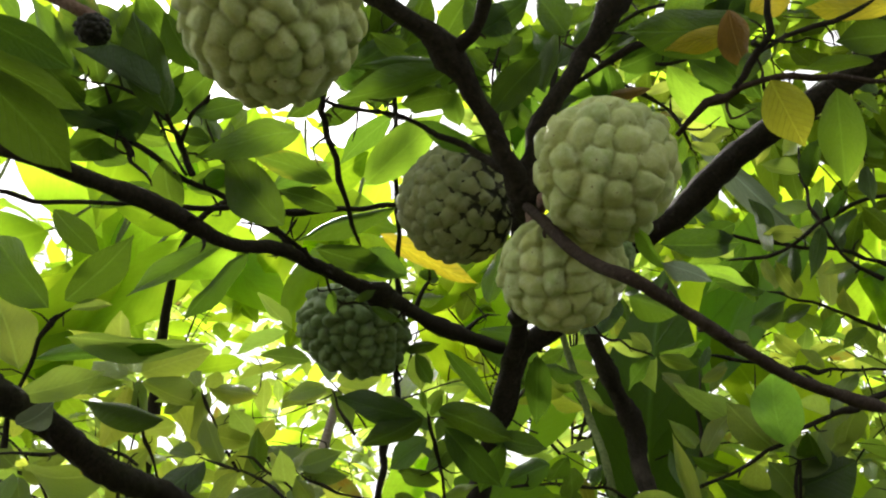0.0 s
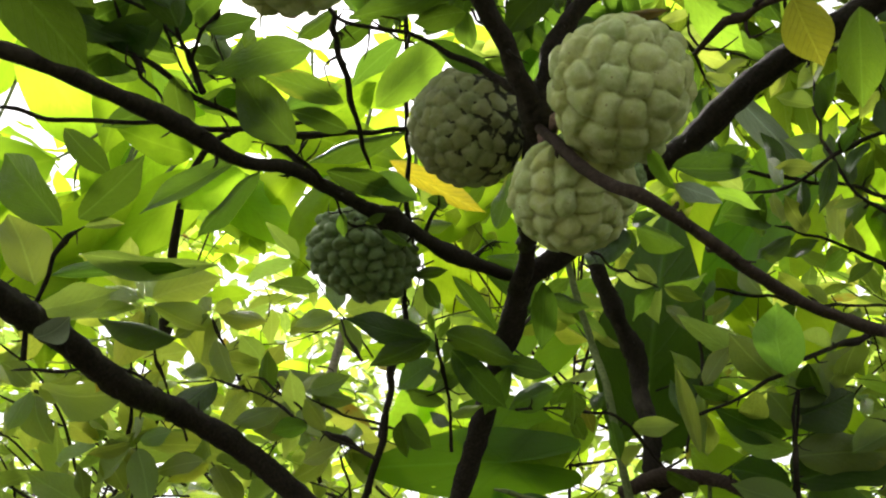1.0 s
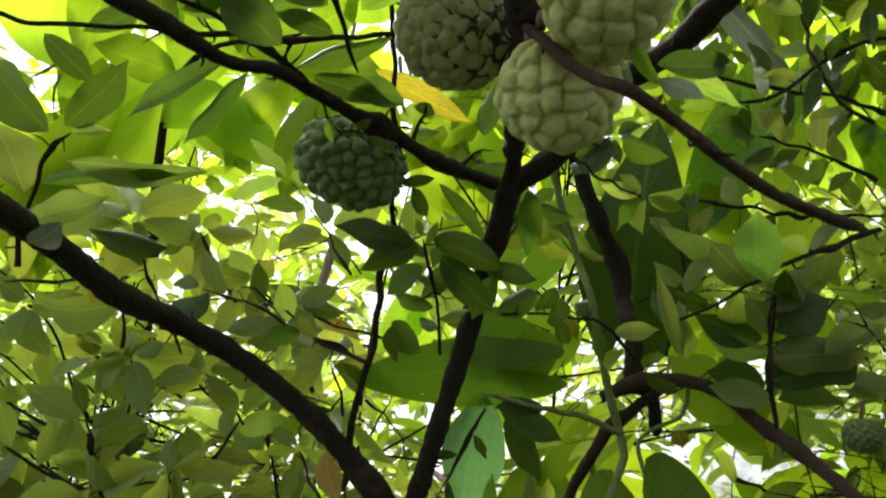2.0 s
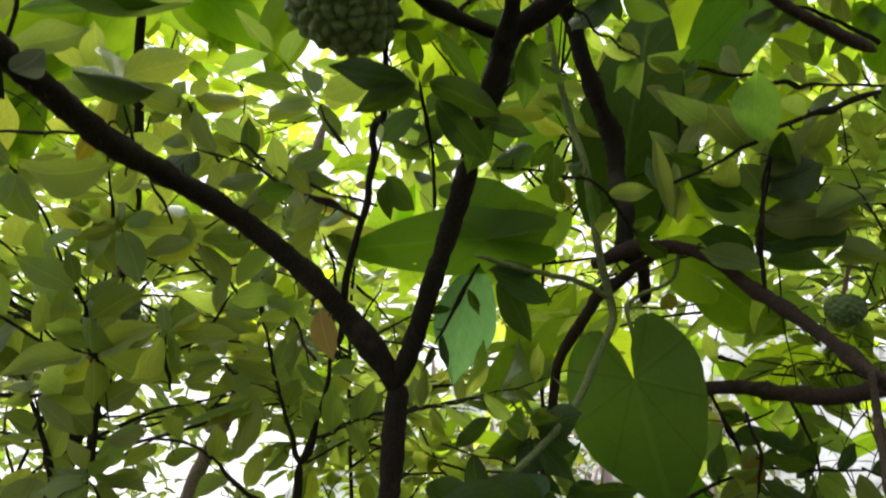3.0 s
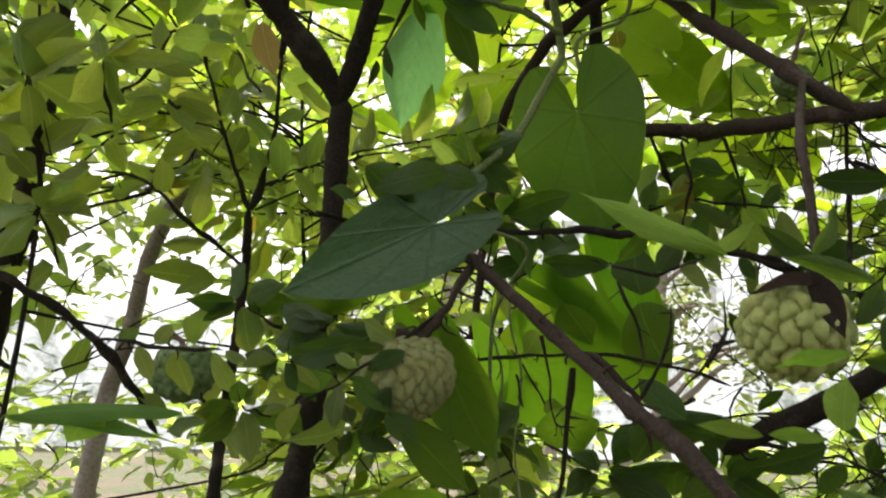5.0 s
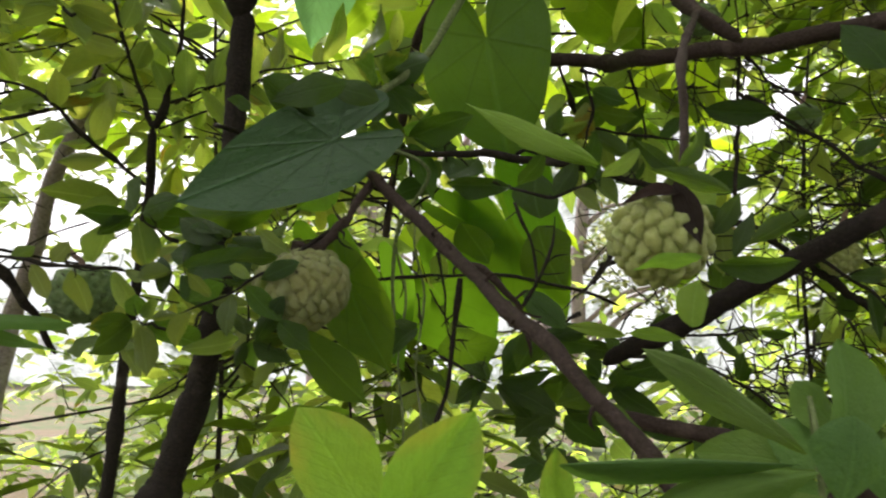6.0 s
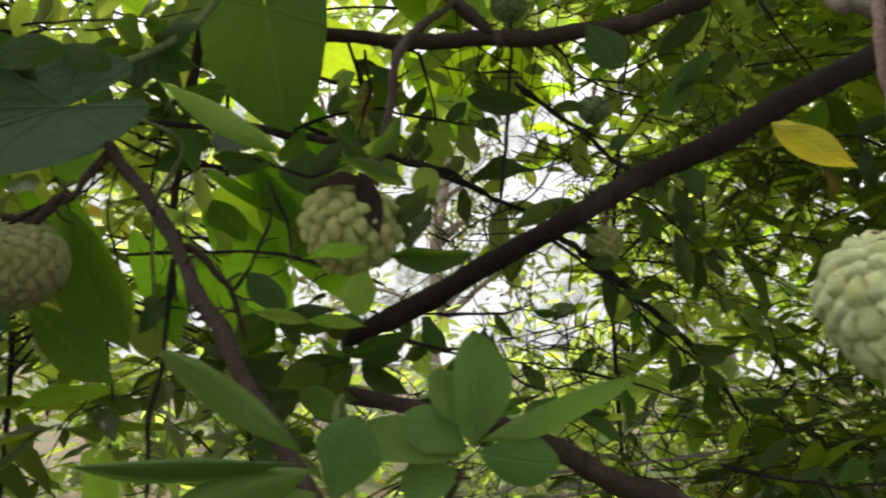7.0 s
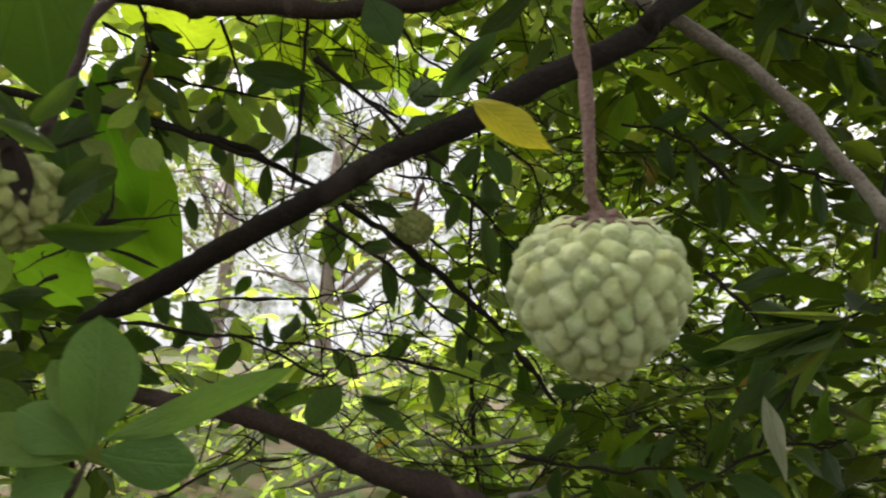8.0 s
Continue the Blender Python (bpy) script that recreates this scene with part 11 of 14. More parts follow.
v220 = limb("twig", [(0.291, 0.725, 1.415, 0.0016), (0.272, 0.723, 1.403, 0.0014), (0.248, 0.724, 1.395, 0.0011)], BARK, tree2, step=0.006, sides=7, knots=0.4, seed=221, spurs=0.28)
leaf(v220, (0.254, 0.722, 1.396), (0.297, 0.697, 1.387), 0.0214, (-0.516, -0.842, -0.158), LEAF, k=3)
leaf(v220, (0.251, 0.723, 1.394), (0.271, 0.704, 1.369), 0.0145, (-0.530, -0.824, 0.198), LEAF, k=4)
leaf(v220, (0.246, 0.726, 1.392), (0.228, 0.758, 1.353), 0.0275, (-0.514, -0.760, -0.397), LEAF, k=5)
leaf(v220, (0.253, 0.722, 1.397), (0.281, 0.664, 1.403), 0.0169, (-0.894, -0.420, 0.157), LEAF, k=1)
v222 = limb("twig", [(0.177, 0.781, 1.375, 0.0016), (0.197, 0.763, 1.365, 0.0014), (0.217, 0.744, 1.353, 0.0011)], BARK, tree2, step=0.006, sides=7, knots=0.4, seed=223, spurs=0.28)
leaf(v222, (0.224, 0.741, 1.352), (0.272, 0.718, 1.328), 0.0263, (-0.177, -0.870, 0.460), LEAF, k=3)
leaf(v222, (0.222, 0.742, 1.352), (0.254, 0.732, 1.325), 0.0367, (0.449, -0.530, 0.719), LEAF, k=0)
leaf(v222, (0.214, 0.746, 1.351), (0.191, 0.727, 1.328), 0.0292, (0.794, -0.449, -0.410), LEAF, k=4)
leaf(v222, (0.213, 0.746, 1.353), (0.184, 0.724, 1.342), 0.0209, (0.173, -0.612, 0.772), LEAF, k=2)
leaf(v222, (0.214, 0.745, 1.357), (0.193, 0.748, 1.369), 0.0319, (0.379, -0.487, 0.787), LEAF, k=0)
leaf(v222, (0.216, 0.744, 1.357), (0.203, 0.776, 1.370), 0.0155, (-0.903, -0.408, 0.134), LEAF, k=1)
leaf(v222, (0.222, 0.741, 1.356), (0.257, 0.699, 1.362), 0.0205, (-0.559, -0.548, -0.622), LEAF, k=1)
v224 = limb("twig", [(0.344, 0.791, 1.398, 0.0018), (0.339, 0.785, 1.380, 0.0015), (0.333, 0.779, 1.357, 0.0013)], BARK, tree2, step=0.006, sides=7, knots=0.4, seed=225, spurs=0.28)
leaf(v224, (0.339, 0.777, 1.358), (0.379, 0.769, 1.357), 0.0201, (-0.179, -0.786, -0.592), LEAF, k=5)
leaf(v224, (0.338, 0.777, 1.356), (0.372, 0.742, 1.325), 0.0238, (-0.731, -0.683, 0.001), LEAF, k=2)
leaf(v224, (0.331, 0.781, 1.354), (0.310, 0.755, 1.332), 0.0169, (-0.008, -0.644, 0.765), LEAF, k=5)
leaf(v224, (0.326, 0.782, 1.357), (0.276, 0.826, 1.338), 0.0346, (-0.293, -0.649, -0.702), LEAF, k=0)
leaf(v224, (0.330, 0.780, 1.359), (0.310, 0.839, 1.371), 0.0336, (-0.842, -0.188, -0.505), LEAF, k=3)
leaf(v224, (0.332, 0.780, 1.360), (0.321, 0.794, 1.375), 0.0262, (-0.866, -0.449, -0.218), LEAF, k=0)
leaf(v224, (0.337, 0.777, 1.360), (0.371, 0.797, 1.369), 0.0186, (0.542, -0.789, -0.289), LEAF, k=0)
v226 = limb("twig", [(0.263, 0.793, 1.326, 0.0017), (0.271, 0.778, 1.328, 0.0014), (0.285, 0.761, 1.328, 0.0012)], BARK, tree2, step=0.006, sides=7, knots=0.4, seed=227, spurs=0.28)
leaf(v226, (0.290, 0.758, 1.329), (0.321, 0.707, 1.325), 0.0166, (-0.848, -0.517, -0.119), LEAF, k=3)
leaf(v226, (0.289, 0.759, 1.326), (0.325, 0.749, 1.294), 0.0306, (-0.488, -0.819, -0.300), LEAF, k=2)
leaf(v226, (0.282, 0.762, 1.326), (0.266, 0.795, 1.298), 0.0182, (-0.897, -0.442, 0.009), LEAF, k=4)
leaf(v226, (0.279, 0.763, 1.328), (0.236, 0.730, 1.317), 0.0325, (0.102, -0.428, 0.898), LEAF, k=2)
leaf(v226, (0.282, 0.761, 1.332), (0.267, 0.796, 1.343), 0.0178, (-0.479, -0.449, 0.754), LEAF, k=3)
leaf(v226, (0.284, 0.760, 1.334), (0.275, 0.727, 1.360), 0.0264, (-0.050, -0.612, -0.790), LEAF, k=4)
leaf(v226, (0.288, 0.759, 1.333), (0.309, 0.692, 1.356), 0.0234, (-0.939, -0.329, -0.101), LEAF, k=0)
v228 = limb("twig", [(0.166, 0.866, 1.438, 0.0018), (0.167, 0.857, 1.423, 0.0015), (0.170, 0.847, 1.406, 0.0013)], BARK, tree2, step=0.006, sides=7, knots=0.4, seed=229, spurs=0.28)
leaf(v228, (0.165, 0.849, 1.403), (0.134, 0.838, 1.380), 0.0278, (-0.282, -0.673, 0.684), LEAF, k=2)
leaf(v228, (0.165, 0.849, 1.407), (0.140, 0.820, 1.407), 0.0173, (0.527, -0.499, 0.688), LEAF, k=0)
v230 = limb("twig", [(0.251, 0.738, 1.277, 0.0015), (0.255, 0.724, 1.285, 0.0013), (0.258, 0.712, 1.289, 0.0011)], BARK, tree2, step=0.006, sides=7, knots=0.4, seed=231, spurs=0.28)
leaf(v230, (0.262, 0.710, 1.290), (0.290, 0.705, 1.284), 0.0175, (-0.251, -0.874, -0.415), LEAF, k=5)
leaf(v230, (0.260, 0.711, 1.287), (0.275, 0.753, 1.249), 0.0183, (0.532, -0.673, -0.513), LEAF, k=5)
leaf(v230, (0.255, 0.713, 1.289), (0.236, 0.705, 1.275), 0.0147, (-0.099, -0.815, 0.571), LEAF, k=0)
leaf(v230, (0.255, 0.713, 1.290), (0.228, 0.737, 1.284), 0.0185, (-0.456, -0.312, 0.833), LEAF, k=3)
leaf(v230, (0.256, 0.712, 1.293), (0.238, 0.679, 1.310), 0.0252, (0.904, -0.310, 0.294), LEAF, k=2)
leaf(v230, (0.260, 0.710, 1.292), (0.278, 0.725, 1.301), 0.0184, (-0.083, -0.462, 0.883), LEAF, k=3)
v232 = limb("twig", [(0.445, 0.871, 1.281, 0.0020), (0.464, 0.861, 1.292, 0.0018), (0.488, 0.849, 1.306, 0.0015)], BARK, tree2, step=0.006, sides=7, knots=0.4, seed=233, spurs=0.28)
leaf(v232, (0.495, 0.846, 1.307), (0.557, 0.856, 1.290), 0.0304, (-0.019, -0.822, -0.570), LEAF, k=2)
leaf(v232, (0.490, 0.848, 1.303), (0.517, 0.867, 1.253), 0.0295, (0.255, -0.939, -0.229), LEAF, k=4)
leaf(v232, (0.484, 0.851, 1.304), (0.438, 0.815, 1.279), 0.0266, (0.556, -0.817, 0.155), LEAF, k=4)
leaf(v232, (0.481, 0.852, 1.306), (0.440, 0.932, 1.298), 0.0300, (-0.693, -0.413, -0.591), LEAF, k=3)
leaf(v232, (0.488, 0.848, 1.310), (0.494, 0.864, 1.326), 0.0334, (-0.902, -0.103, 0.420), LEAF, k=4)
leaf(v232, (0.492, 0.847, 1.308), (0.533, 0.861, 1.315), 0.0222, (0.195, -0.795, 0.574), LEAF, k=4)
limb("twig", [(0.316, 0.739, 1.460, 0.0018), (0.303, 0.724, 1.441, 0.0013), (0.281, 0.708, 1.427, 0.0009), (0.258, 0.693, 1.410, 0.0005)], BARK, tree2, step=0.006, sides=10, knots=0.5, seed=234, spurs=0.28)
limb("twig", [(0.303, 0.724, 1.441, 0.0017), (0.325, 0.735, 1.474, 0.0014), (0.326, 0.736, 1.508, 0.0010)], BARK, tree2, step=0.006, sides=10, knots=0.5, seed=235, spurs=0.28)
limb("twig", [(0.316, 0.739, 1.460, 0.0018), (0.359, 0.755, 1.472, 0.0014), (0.389, 0.772, 1.479, 0.0010)], BARK, tree2, step=0.006, sides=10, knots=0.5, seed=236, spurs=0.28)
limb("twig", [(0.242, 0.767, 1.519, 0.0019), (0.264, 0.779, 1.471, 0.0015), (0.264, 0.777, 1.442, 0.0010), (0.229, 0.773, 1.421, 0.0006)], BARK, tree2, step=0.006, sides=10, knots=0.5, seed=237, spurs=0.28)
limb("twig", [(0.167, 0.743, 1.465, 0.0018), (0.175, 0.753, 1.429, 0.0014), (0.184, 0.762, 1.393, 0.0010), (0.201, 0.763, 1.389, 0.0006)], BARK, tree2, step=0.006, sides=10, knots=0.5, seed=238, spurs=0.28)


# ---- bright leaves against the clearing ----
v239 = limb("twig", [(0.326, 1.462, 1.890, 0.0037), (0.417, 1.419, 1.844, 0.0033), (0.510, 1.395, 1.835, 0.0025)], BARK, tree2, step=0.006, sides=7, knots=0.35, seed=240, spurs=0.28)
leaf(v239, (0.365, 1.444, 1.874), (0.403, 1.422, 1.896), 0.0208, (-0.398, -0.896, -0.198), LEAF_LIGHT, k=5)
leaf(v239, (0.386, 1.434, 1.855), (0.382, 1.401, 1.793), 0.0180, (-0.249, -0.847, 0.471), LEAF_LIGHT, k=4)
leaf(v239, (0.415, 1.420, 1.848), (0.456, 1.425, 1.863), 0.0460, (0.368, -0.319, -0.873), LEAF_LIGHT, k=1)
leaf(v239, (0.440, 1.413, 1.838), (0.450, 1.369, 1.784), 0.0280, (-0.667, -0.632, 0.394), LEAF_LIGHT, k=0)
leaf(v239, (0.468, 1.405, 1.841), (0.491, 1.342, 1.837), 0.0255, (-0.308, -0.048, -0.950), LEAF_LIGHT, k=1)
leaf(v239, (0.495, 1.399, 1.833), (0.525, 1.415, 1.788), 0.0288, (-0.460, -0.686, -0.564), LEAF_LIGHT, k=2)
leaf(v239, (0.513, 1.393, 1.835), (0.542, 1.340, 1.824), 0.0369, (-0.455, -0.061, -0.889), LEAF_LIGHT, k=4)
v241 = limb("twig", [(0.554, 1.450, 1.949, 0.0040), (0.653, 1.404, 1.900, 0.0035), (0.767, 1.345, 1.894, 0.0027)], BARK, tree2, step=0.006, sides=7, knots=0.35, seed=242, spurs=0.28)
leaf(v241, (0.600, 1.428, 1.930), (0.638, 1.434, 1.963), 0.0213, (0.378, -0.883, -0.278), LEAF_SUN, k=4)
leaf(v241, (0.626, 1.417, 1.908), (0.643, 1.448, 1.844), 0.0519, (0.644, -0.740, -0.194), LEAF_SUN, k=5)
leaf(v241, (0.659, 1.400, 1.903), (0.679, 1.308, 1.899), 0.0291, (-0.677, -0.118, -0.727), LEAF_LIGHT, k=1)
leaf(v241, (0.689, 1.385, 1.895), (0.716, 1.346, 1.837), 0.0321, (-0.732, -0.672, 0.118), LEAF_SUN, k=1)
leaf(v241, (0.719, 1.369, 1.901), (0.756, 1.397, 1.967), 0.0239, (-0.278, -0.821, 0.499), LEAF_SUN, k=3)
leaf(v241, (0.752, 1.353, 1.891), (0.813, 1.373, 1.853), 0.0336, (0.239, -0.962, -0.133), LEAF_LIGHT, k=2)
leaf(v241, (0.772, 1.342, 1.895), (0.798, 1.285, 1.883), 0.0258, (-0.769, -0.236, -0.594), LEAF_LIGHT, k=4)
v243 = limb("twig", [(0.820, 1.311, 1.950, 0.0040), (0.882, 1.286, 1.878, 0.0035), (0.980, 1.239, 1.840, 0.0027)], BARK, tree2, step=0.006, sides=7, knots=0.35, seed=244, spurs=0.28)
leaf(v243, (0.853, 1.297, 1.919), (0.933, 1.304, 1.941), 0.0377, (0.275, -0.453, -0.848), LEAF_SUN, k=0)
leaf(v243, (0.866, 1.294, 1.892), (0.834, 1.272, 1.833), 0.0368, (0.660, -0.748, -0.074), LEAF_SUN, k=4)
leaf(v243, (0.890, 1.282, 1.879), (0.913, 1.263, 1.902), 0.0196, (-0.289, -0.855, -0.430), LEAF_SUN, k=4)
leaf(v243, (0.915, 1.271, 1.862), (0.952, 1.286, 1.809), 0.0383, (-0.776, -0.207, -0.596), LEAF_LIGHT, k=1)
leaf(v243, (0.943, 1.257, 1.859), (0.984, 1.196, 1.874), 0.0337, (-0.625, -0.561, -0.542), LEAF_LIGHT, k=3)
leaf(v243, (0.967, 1.246, 1.842), (0.993, 1.234, 1.789), 0.0266, (-0.434, -0.901, -0.018), LEAF_SUN, k=3)
leaf(v243, (0.985, 1.237, 1.839), (1.001, 1.171, 1.808), 0.0268, (-0.907, -0.032, -0.419), LEAF_SUN, k=1)
v245 = limb("twig", [(0.742, 1.375, 1.733, 0.0031), (0.802, 1.348, 1.704, 0.0027), (0.876, 1.306, 1.729, 0.0022)], BARK, tree2, step=0.006, sides=7, knots=0.35, seed=246, spurs=0.28)
leaf(v245, (0.773, 1.361, 1.721), (0.821, 1.360, 1.742), 0.0430, (-0.301, -0.661, 0.688), LEAF_LIGHT, k=0)
leaf(v245, (0.790, 1.353, 1.707), (0.818, 1.365, 1.671), 0.0229, (-0.444, -0.689, -0.573), LEAF_LIGHT, k=0)
leaf(v245, (0.808, 1.343, 1.711), (0.797, 1.277, 1.747), 0.0290, (-0.150, -0.457, -0.877), LEAF_LIGHT, k=5)
leaf(v245, (0.830, 1.332, 1.710), (0.894, 1.376, 1.699), 0.0375, (-0.072, -0.130, -0.989), LEAF_LIGHT, k=2)
leaf(v245, (0.846, 1.322, 1.722), (0.849, 1.287, 1.752), 0.0219, (-0.346, -0.631, -0.694), LEAF_LIGHT, k=1)
leaf(v245, (0.867, 1.311, 1.722), (0.892, 1.279, 1.687), 0.0351, (-0.163, -0.786, 0.597), LEAF_LIGHT, k=5)
leaf(v245, (0.879, 1.305, 1.729), (0.929, 1.326, 1.736), 0.0297, (0.248, -0.771, 0.586), LEAF_SUN, k=2)
v247 = limb("twig", [(0.682, 1.306, 1.618, 0.0029), (0.721, 1.291, 1.571, 0.0025), (0.735, 1.290, 1.512, 0.0021)], BARK, tree2, step=0.006, sides=7, knots=0.35, seed=248, spurs=0.28)
leaf(v247, (0.702, 1.298, 1.601), (0.735, 1.201, 1.602), 0.0286, (-0.655, -0.230, -0.720), LEAF_LIGHT, k=0)
leaf(v247, (0.709, 1.296, 1.582), (0.730, 1.355, 1.533), 0.0211, (-0.470, -0.456, -0.756), LEAF_SUN, k=1)
leaf(v247, (0.723, 1.290, 1.573), (0.753, 1.269, 1.574), 0.0335, (-0.240, -0.378, -0.894), LEAF_LIGHT, k=3)
leaf(v247, (0.721, 1.293, 1.553), (0.690, 1.358, 1.510), 0.0334, (-0.367, -0.629, -0.685), LEAF_SUN, k=3)
leaf(v247, (0.732, 1.289, 1.539), (0.759, 1.250, 1.526), 0.0282, (-0.333, -0.493, 0.804), LEAF_SUN, k=2)
leaf(v247, (0.729, 1.293, 1.519), (0.678, 1.253, 1.478), 0.0372, (-0.201, -0.564, 0.801), LEAF_LIGHT, k=0)
leaf(v247, (0.736, 1.290, 1.509), (0.760, 1.302, 1.471), 0.0161, (-0.091, -0.934, -0.346), LEAF_LIGHT, k=4)
v249 = limb("twig", [(0.909, 1.309, 1.549, 0.0031), (0.971, 1.283, 1.488, 0.0027), (1.016, 1.269, 1.404, 0.0022)], BARK, tree2, step=0.006, sides=7, knots=0.35, seed=250, spurs=0.28)
leaf(v249, (0.940, 1.295, 1.523), (0.984, 1.274, 1.525), 0.0347, (-0.441, -0.877, 0.191), LEAF_SUN, k=4)
leaf(v249, (0.954, 1.291, 1.500), (0.950, 1.274, 1.437), 0.0309, (-0.655, -0.717, 0.238), LEAF_LIGHT, k=5)
leaf(v249, (0.976, 1.281, 1.486), (1.050, 1.290, 1.474), 0.0363, (-0.000, -0.771, -0.637), LEAF_LIGHT, k=2)
leaf(v249, (0.981, 1.281, 1.460), (0.956, 1.321, 1.409), 0.0327, (-0.785, -0.612, -0.102), LEAF_LIGHT, k=5)
leaf(v249, (1.001, 1.273, 1.440), (1.033, 1.212, 1.419), 0.0394, (-0.835, -0.279, -0.474), LEAF_LIGHT, k=5)
leaf(v249, (1.007, 1.272, 1.414), (1.008, 1.302, 1.367), 0.0284, (-0.174, -0.835, -0.522), LEAF_SUN, k=1)
leaf(v249, (1.019, 1.268, 1.400), (1.031, 1.215, 1.350), 0.0388, (0.083, -0.678, 0.731), LEAF_SUN, k=2)
v251 = limb("twig", [(0.466, 1.624, 1.812, 0.0033), (0.528, 1.594, 1.792, 0.0029), (0.598, 1.556, 1.807, 0.0024)], BARK, tree2, step=0.006, sides=7, knots=0.35, seed=252, spurs=0.28)
leaf(v251, (0.497, 1.609, 1.806), (0.537, 1.568, 1.823), 0.0382, (-0.248, -0.562, -0.789), LEAF_LIGHT, k=5)
leaf(v251, (0.514, 1.601, 1.794), (0.545, 1.628, 1.760), 0.0310, (0.424, -0.856, -0.297), LEAF_LIGHT, k=0)
leaf(v251, (0.533, 1.591, 1.798), (0.563, 1.553, 1.852), 0.0289, (-0.151, -0.845, -0.512), LEAF_SUN, k=2)
leaf(v251, (0.553, 1.581, 1.794), (0.605, 1.638, 1.779), 0.0381, (0.703, -0.682, -0.201), LEAF_SUN, k=0)
leaf(v251, (0.571, 1.570, 1.806), (0.614, 1.621, 1.866), 0.0404, (0.550, -0.790, 0.269), LEAF_SUN, k=5)
leaf(v251, (0.589, 1.561, 1.801), (0.612, 1.526, 1.753), 0.0448, (0.270, -0.712, 0.648), LEAF_SUN, k=0)
leaf(v251, (0.602, 1.554, 1.808), (0.644, 1.529, 1.818), 0.0288, (-0.248, -0.701, -0.668), LEAF_LIGHT, k=0)
v253 = limb("twig", [(1.008, 1.237, 1.735, 0.0031), (1.069, 1.210, 1.684, 0.0027), (1.095, 1.206, 1.600, 0.0022)], BARK, tree2, step=0.006, sides=7, knots=0.35, seed=254, spurs=0.28)
leaf(v253, (1.038, 1.223, 1.715), (1.118, 1.215, 1.738), 0.0410, (0.129, -0.726, -0.676), LEAF_SUN, k=3)
leaf(v253, (1.052, 1.218, 1.693), (1.021, 1.178, 1.612), 0.0333, (0.099, -0.905, 0.414), LEAF_LIGHT, k=5)
leaf(v253, (1.073, 1.209, 1.682), (1.106, 1.177, 1.660), 0.0261, (-0.654, -0.752, 0.083), LEAF_LIGHT, k=5)
leaf(v253, (1.074, 1.211, 1.656), (1.025, 1.182, 1.588), 0.0283, (0.174, -0.945, 0.277), LEAF_SUN, k=2)
leaf(v253, (1.087, 1.206, 1.636), (1.149, 1.218, 1.630), 0.0309, (0.209, -0.966, 0.150), LEAF_LIGHT, k=2)
leaf(v253, (1.089, 1.208, 1.610), (1.049, 1.177, 1.565), 0.0274, (-0.335, -0.609, 0.719), LEAF_LIGHT, k=4)
leaf(v253, (1.096, 1.206, 1.595), (1.147, 1.257, 1.539), 0.0334, (-0.005, -0.742, -0.670), LEAF_LIGHT, k=0)


# ---- drooping strap leaves beside the large fruit ----
v255 = limb("twig", [(1.081, 0.552, 1.428, 0.0023), (1.031, 0.557, 1.414, 0.0020), (0.987, 0.559, 1.395, 0.0014)], BARK, tree2, step=0.006, sides=10, knots=0.3, seed=256, spurs=0.28)
leaf(v255, (1.015, 0.543, 1.412), (0.980, 0.586, 1.341), 0.0086, (-0.865, -0.480, 0.145), LEAF, "lance", k=4)
leaf(v255, (0.984, 0.560, 1.405), (0.918, 0.648, 1.376), 0.0140, (-0.574, -0.614, -0.542), LEAF_MID, "lance", k=4)
leaf(v255, (1.010, 0.547, 1.399), (1.019, 0.621, 1.304), 0.0108, (-0.997, 0.044, -0.062), LEAF_MID, "lance", k=3)
leaf(v255, (1.007, 0.549, 1.402), (0.937, 0.580, 1.333), 0.0121, (-0.541, -0.824, 0.169), LEAF_MID, "lance", k=3)
leaf(v255, (1.007, 0.548, 1.406), (0.919, 0.574, 1.350), 0.0102, (-0.418, -0.871, 0.259), LEAF, "lance", k=3)
leaf(v255, (1.014, 0.544, 1.409), (0.950, 0.585, 1.377), 0.0138, (-0.609, -0.433, 0.664), LEAF_MID, "lance", k=1)
leaf(v255, (0.991, 0.557, 1.403), (0.863, 0.582, 1.357), 0.0080, (-0.282, -0.919, 0.275), LEAF, "lance", k=5)
leaf(v255, (0.983, 0.561, 1.399), (0.885, 0.557, 1.359), 0.0082, (-0.051, -0.971, 0.235), LEAF, "lance", k=0)
leaf(v255, (1.007, 0.549, 1.399), (0.890, 0.549, 1.367), 0.0130, (-0.001, -1.000, -0.003), LEAF_MID, "lance", k=3)
leaf(v255, (0.999, 0.553, 1.400), (0.879, 0.567, 1.372), 0.0085, (-0.103, -0.992, -0.070), LEAF, "lance", k=3)
leaf(v255, (1.009, 0.546, 1.412), (0.889, 0.550, 1.365), 0.0096, (-0.100, -0.981, 0.168), LEAF, "lance", k=0)
leaf(v255, (1.005, 0.548, 1.412), (0.875, 0.552, 1.412), 0.0082, (-0.030, -0.999, -0.038), LEAF_MID, "lance", k=3)
leaf(v255, (0.983, 0.560, 1.407), (0.927, 0.656, 1.389), 0.0128, (-0.776, -0.361, 0.517), LEAF, "lance", k=5)
leaf(tree2, (0.908, 0.563, 1.332), (0.932, 0.560, 1.240), 0.0193, (-0.875, -0.434, -0.214), LEAF_GREY, "lance", k=2, label="dry grey leaf")
limb("twig", [(0.566, 0.961, 1.185, 0.0023), (0.619, 0.931, 1.213, 0.0020), (0.673, 0.901, 1.223, 0.0011)], BARK_GREY, tree2, step=0.006, sides=10, knots=0.4, seed=257)
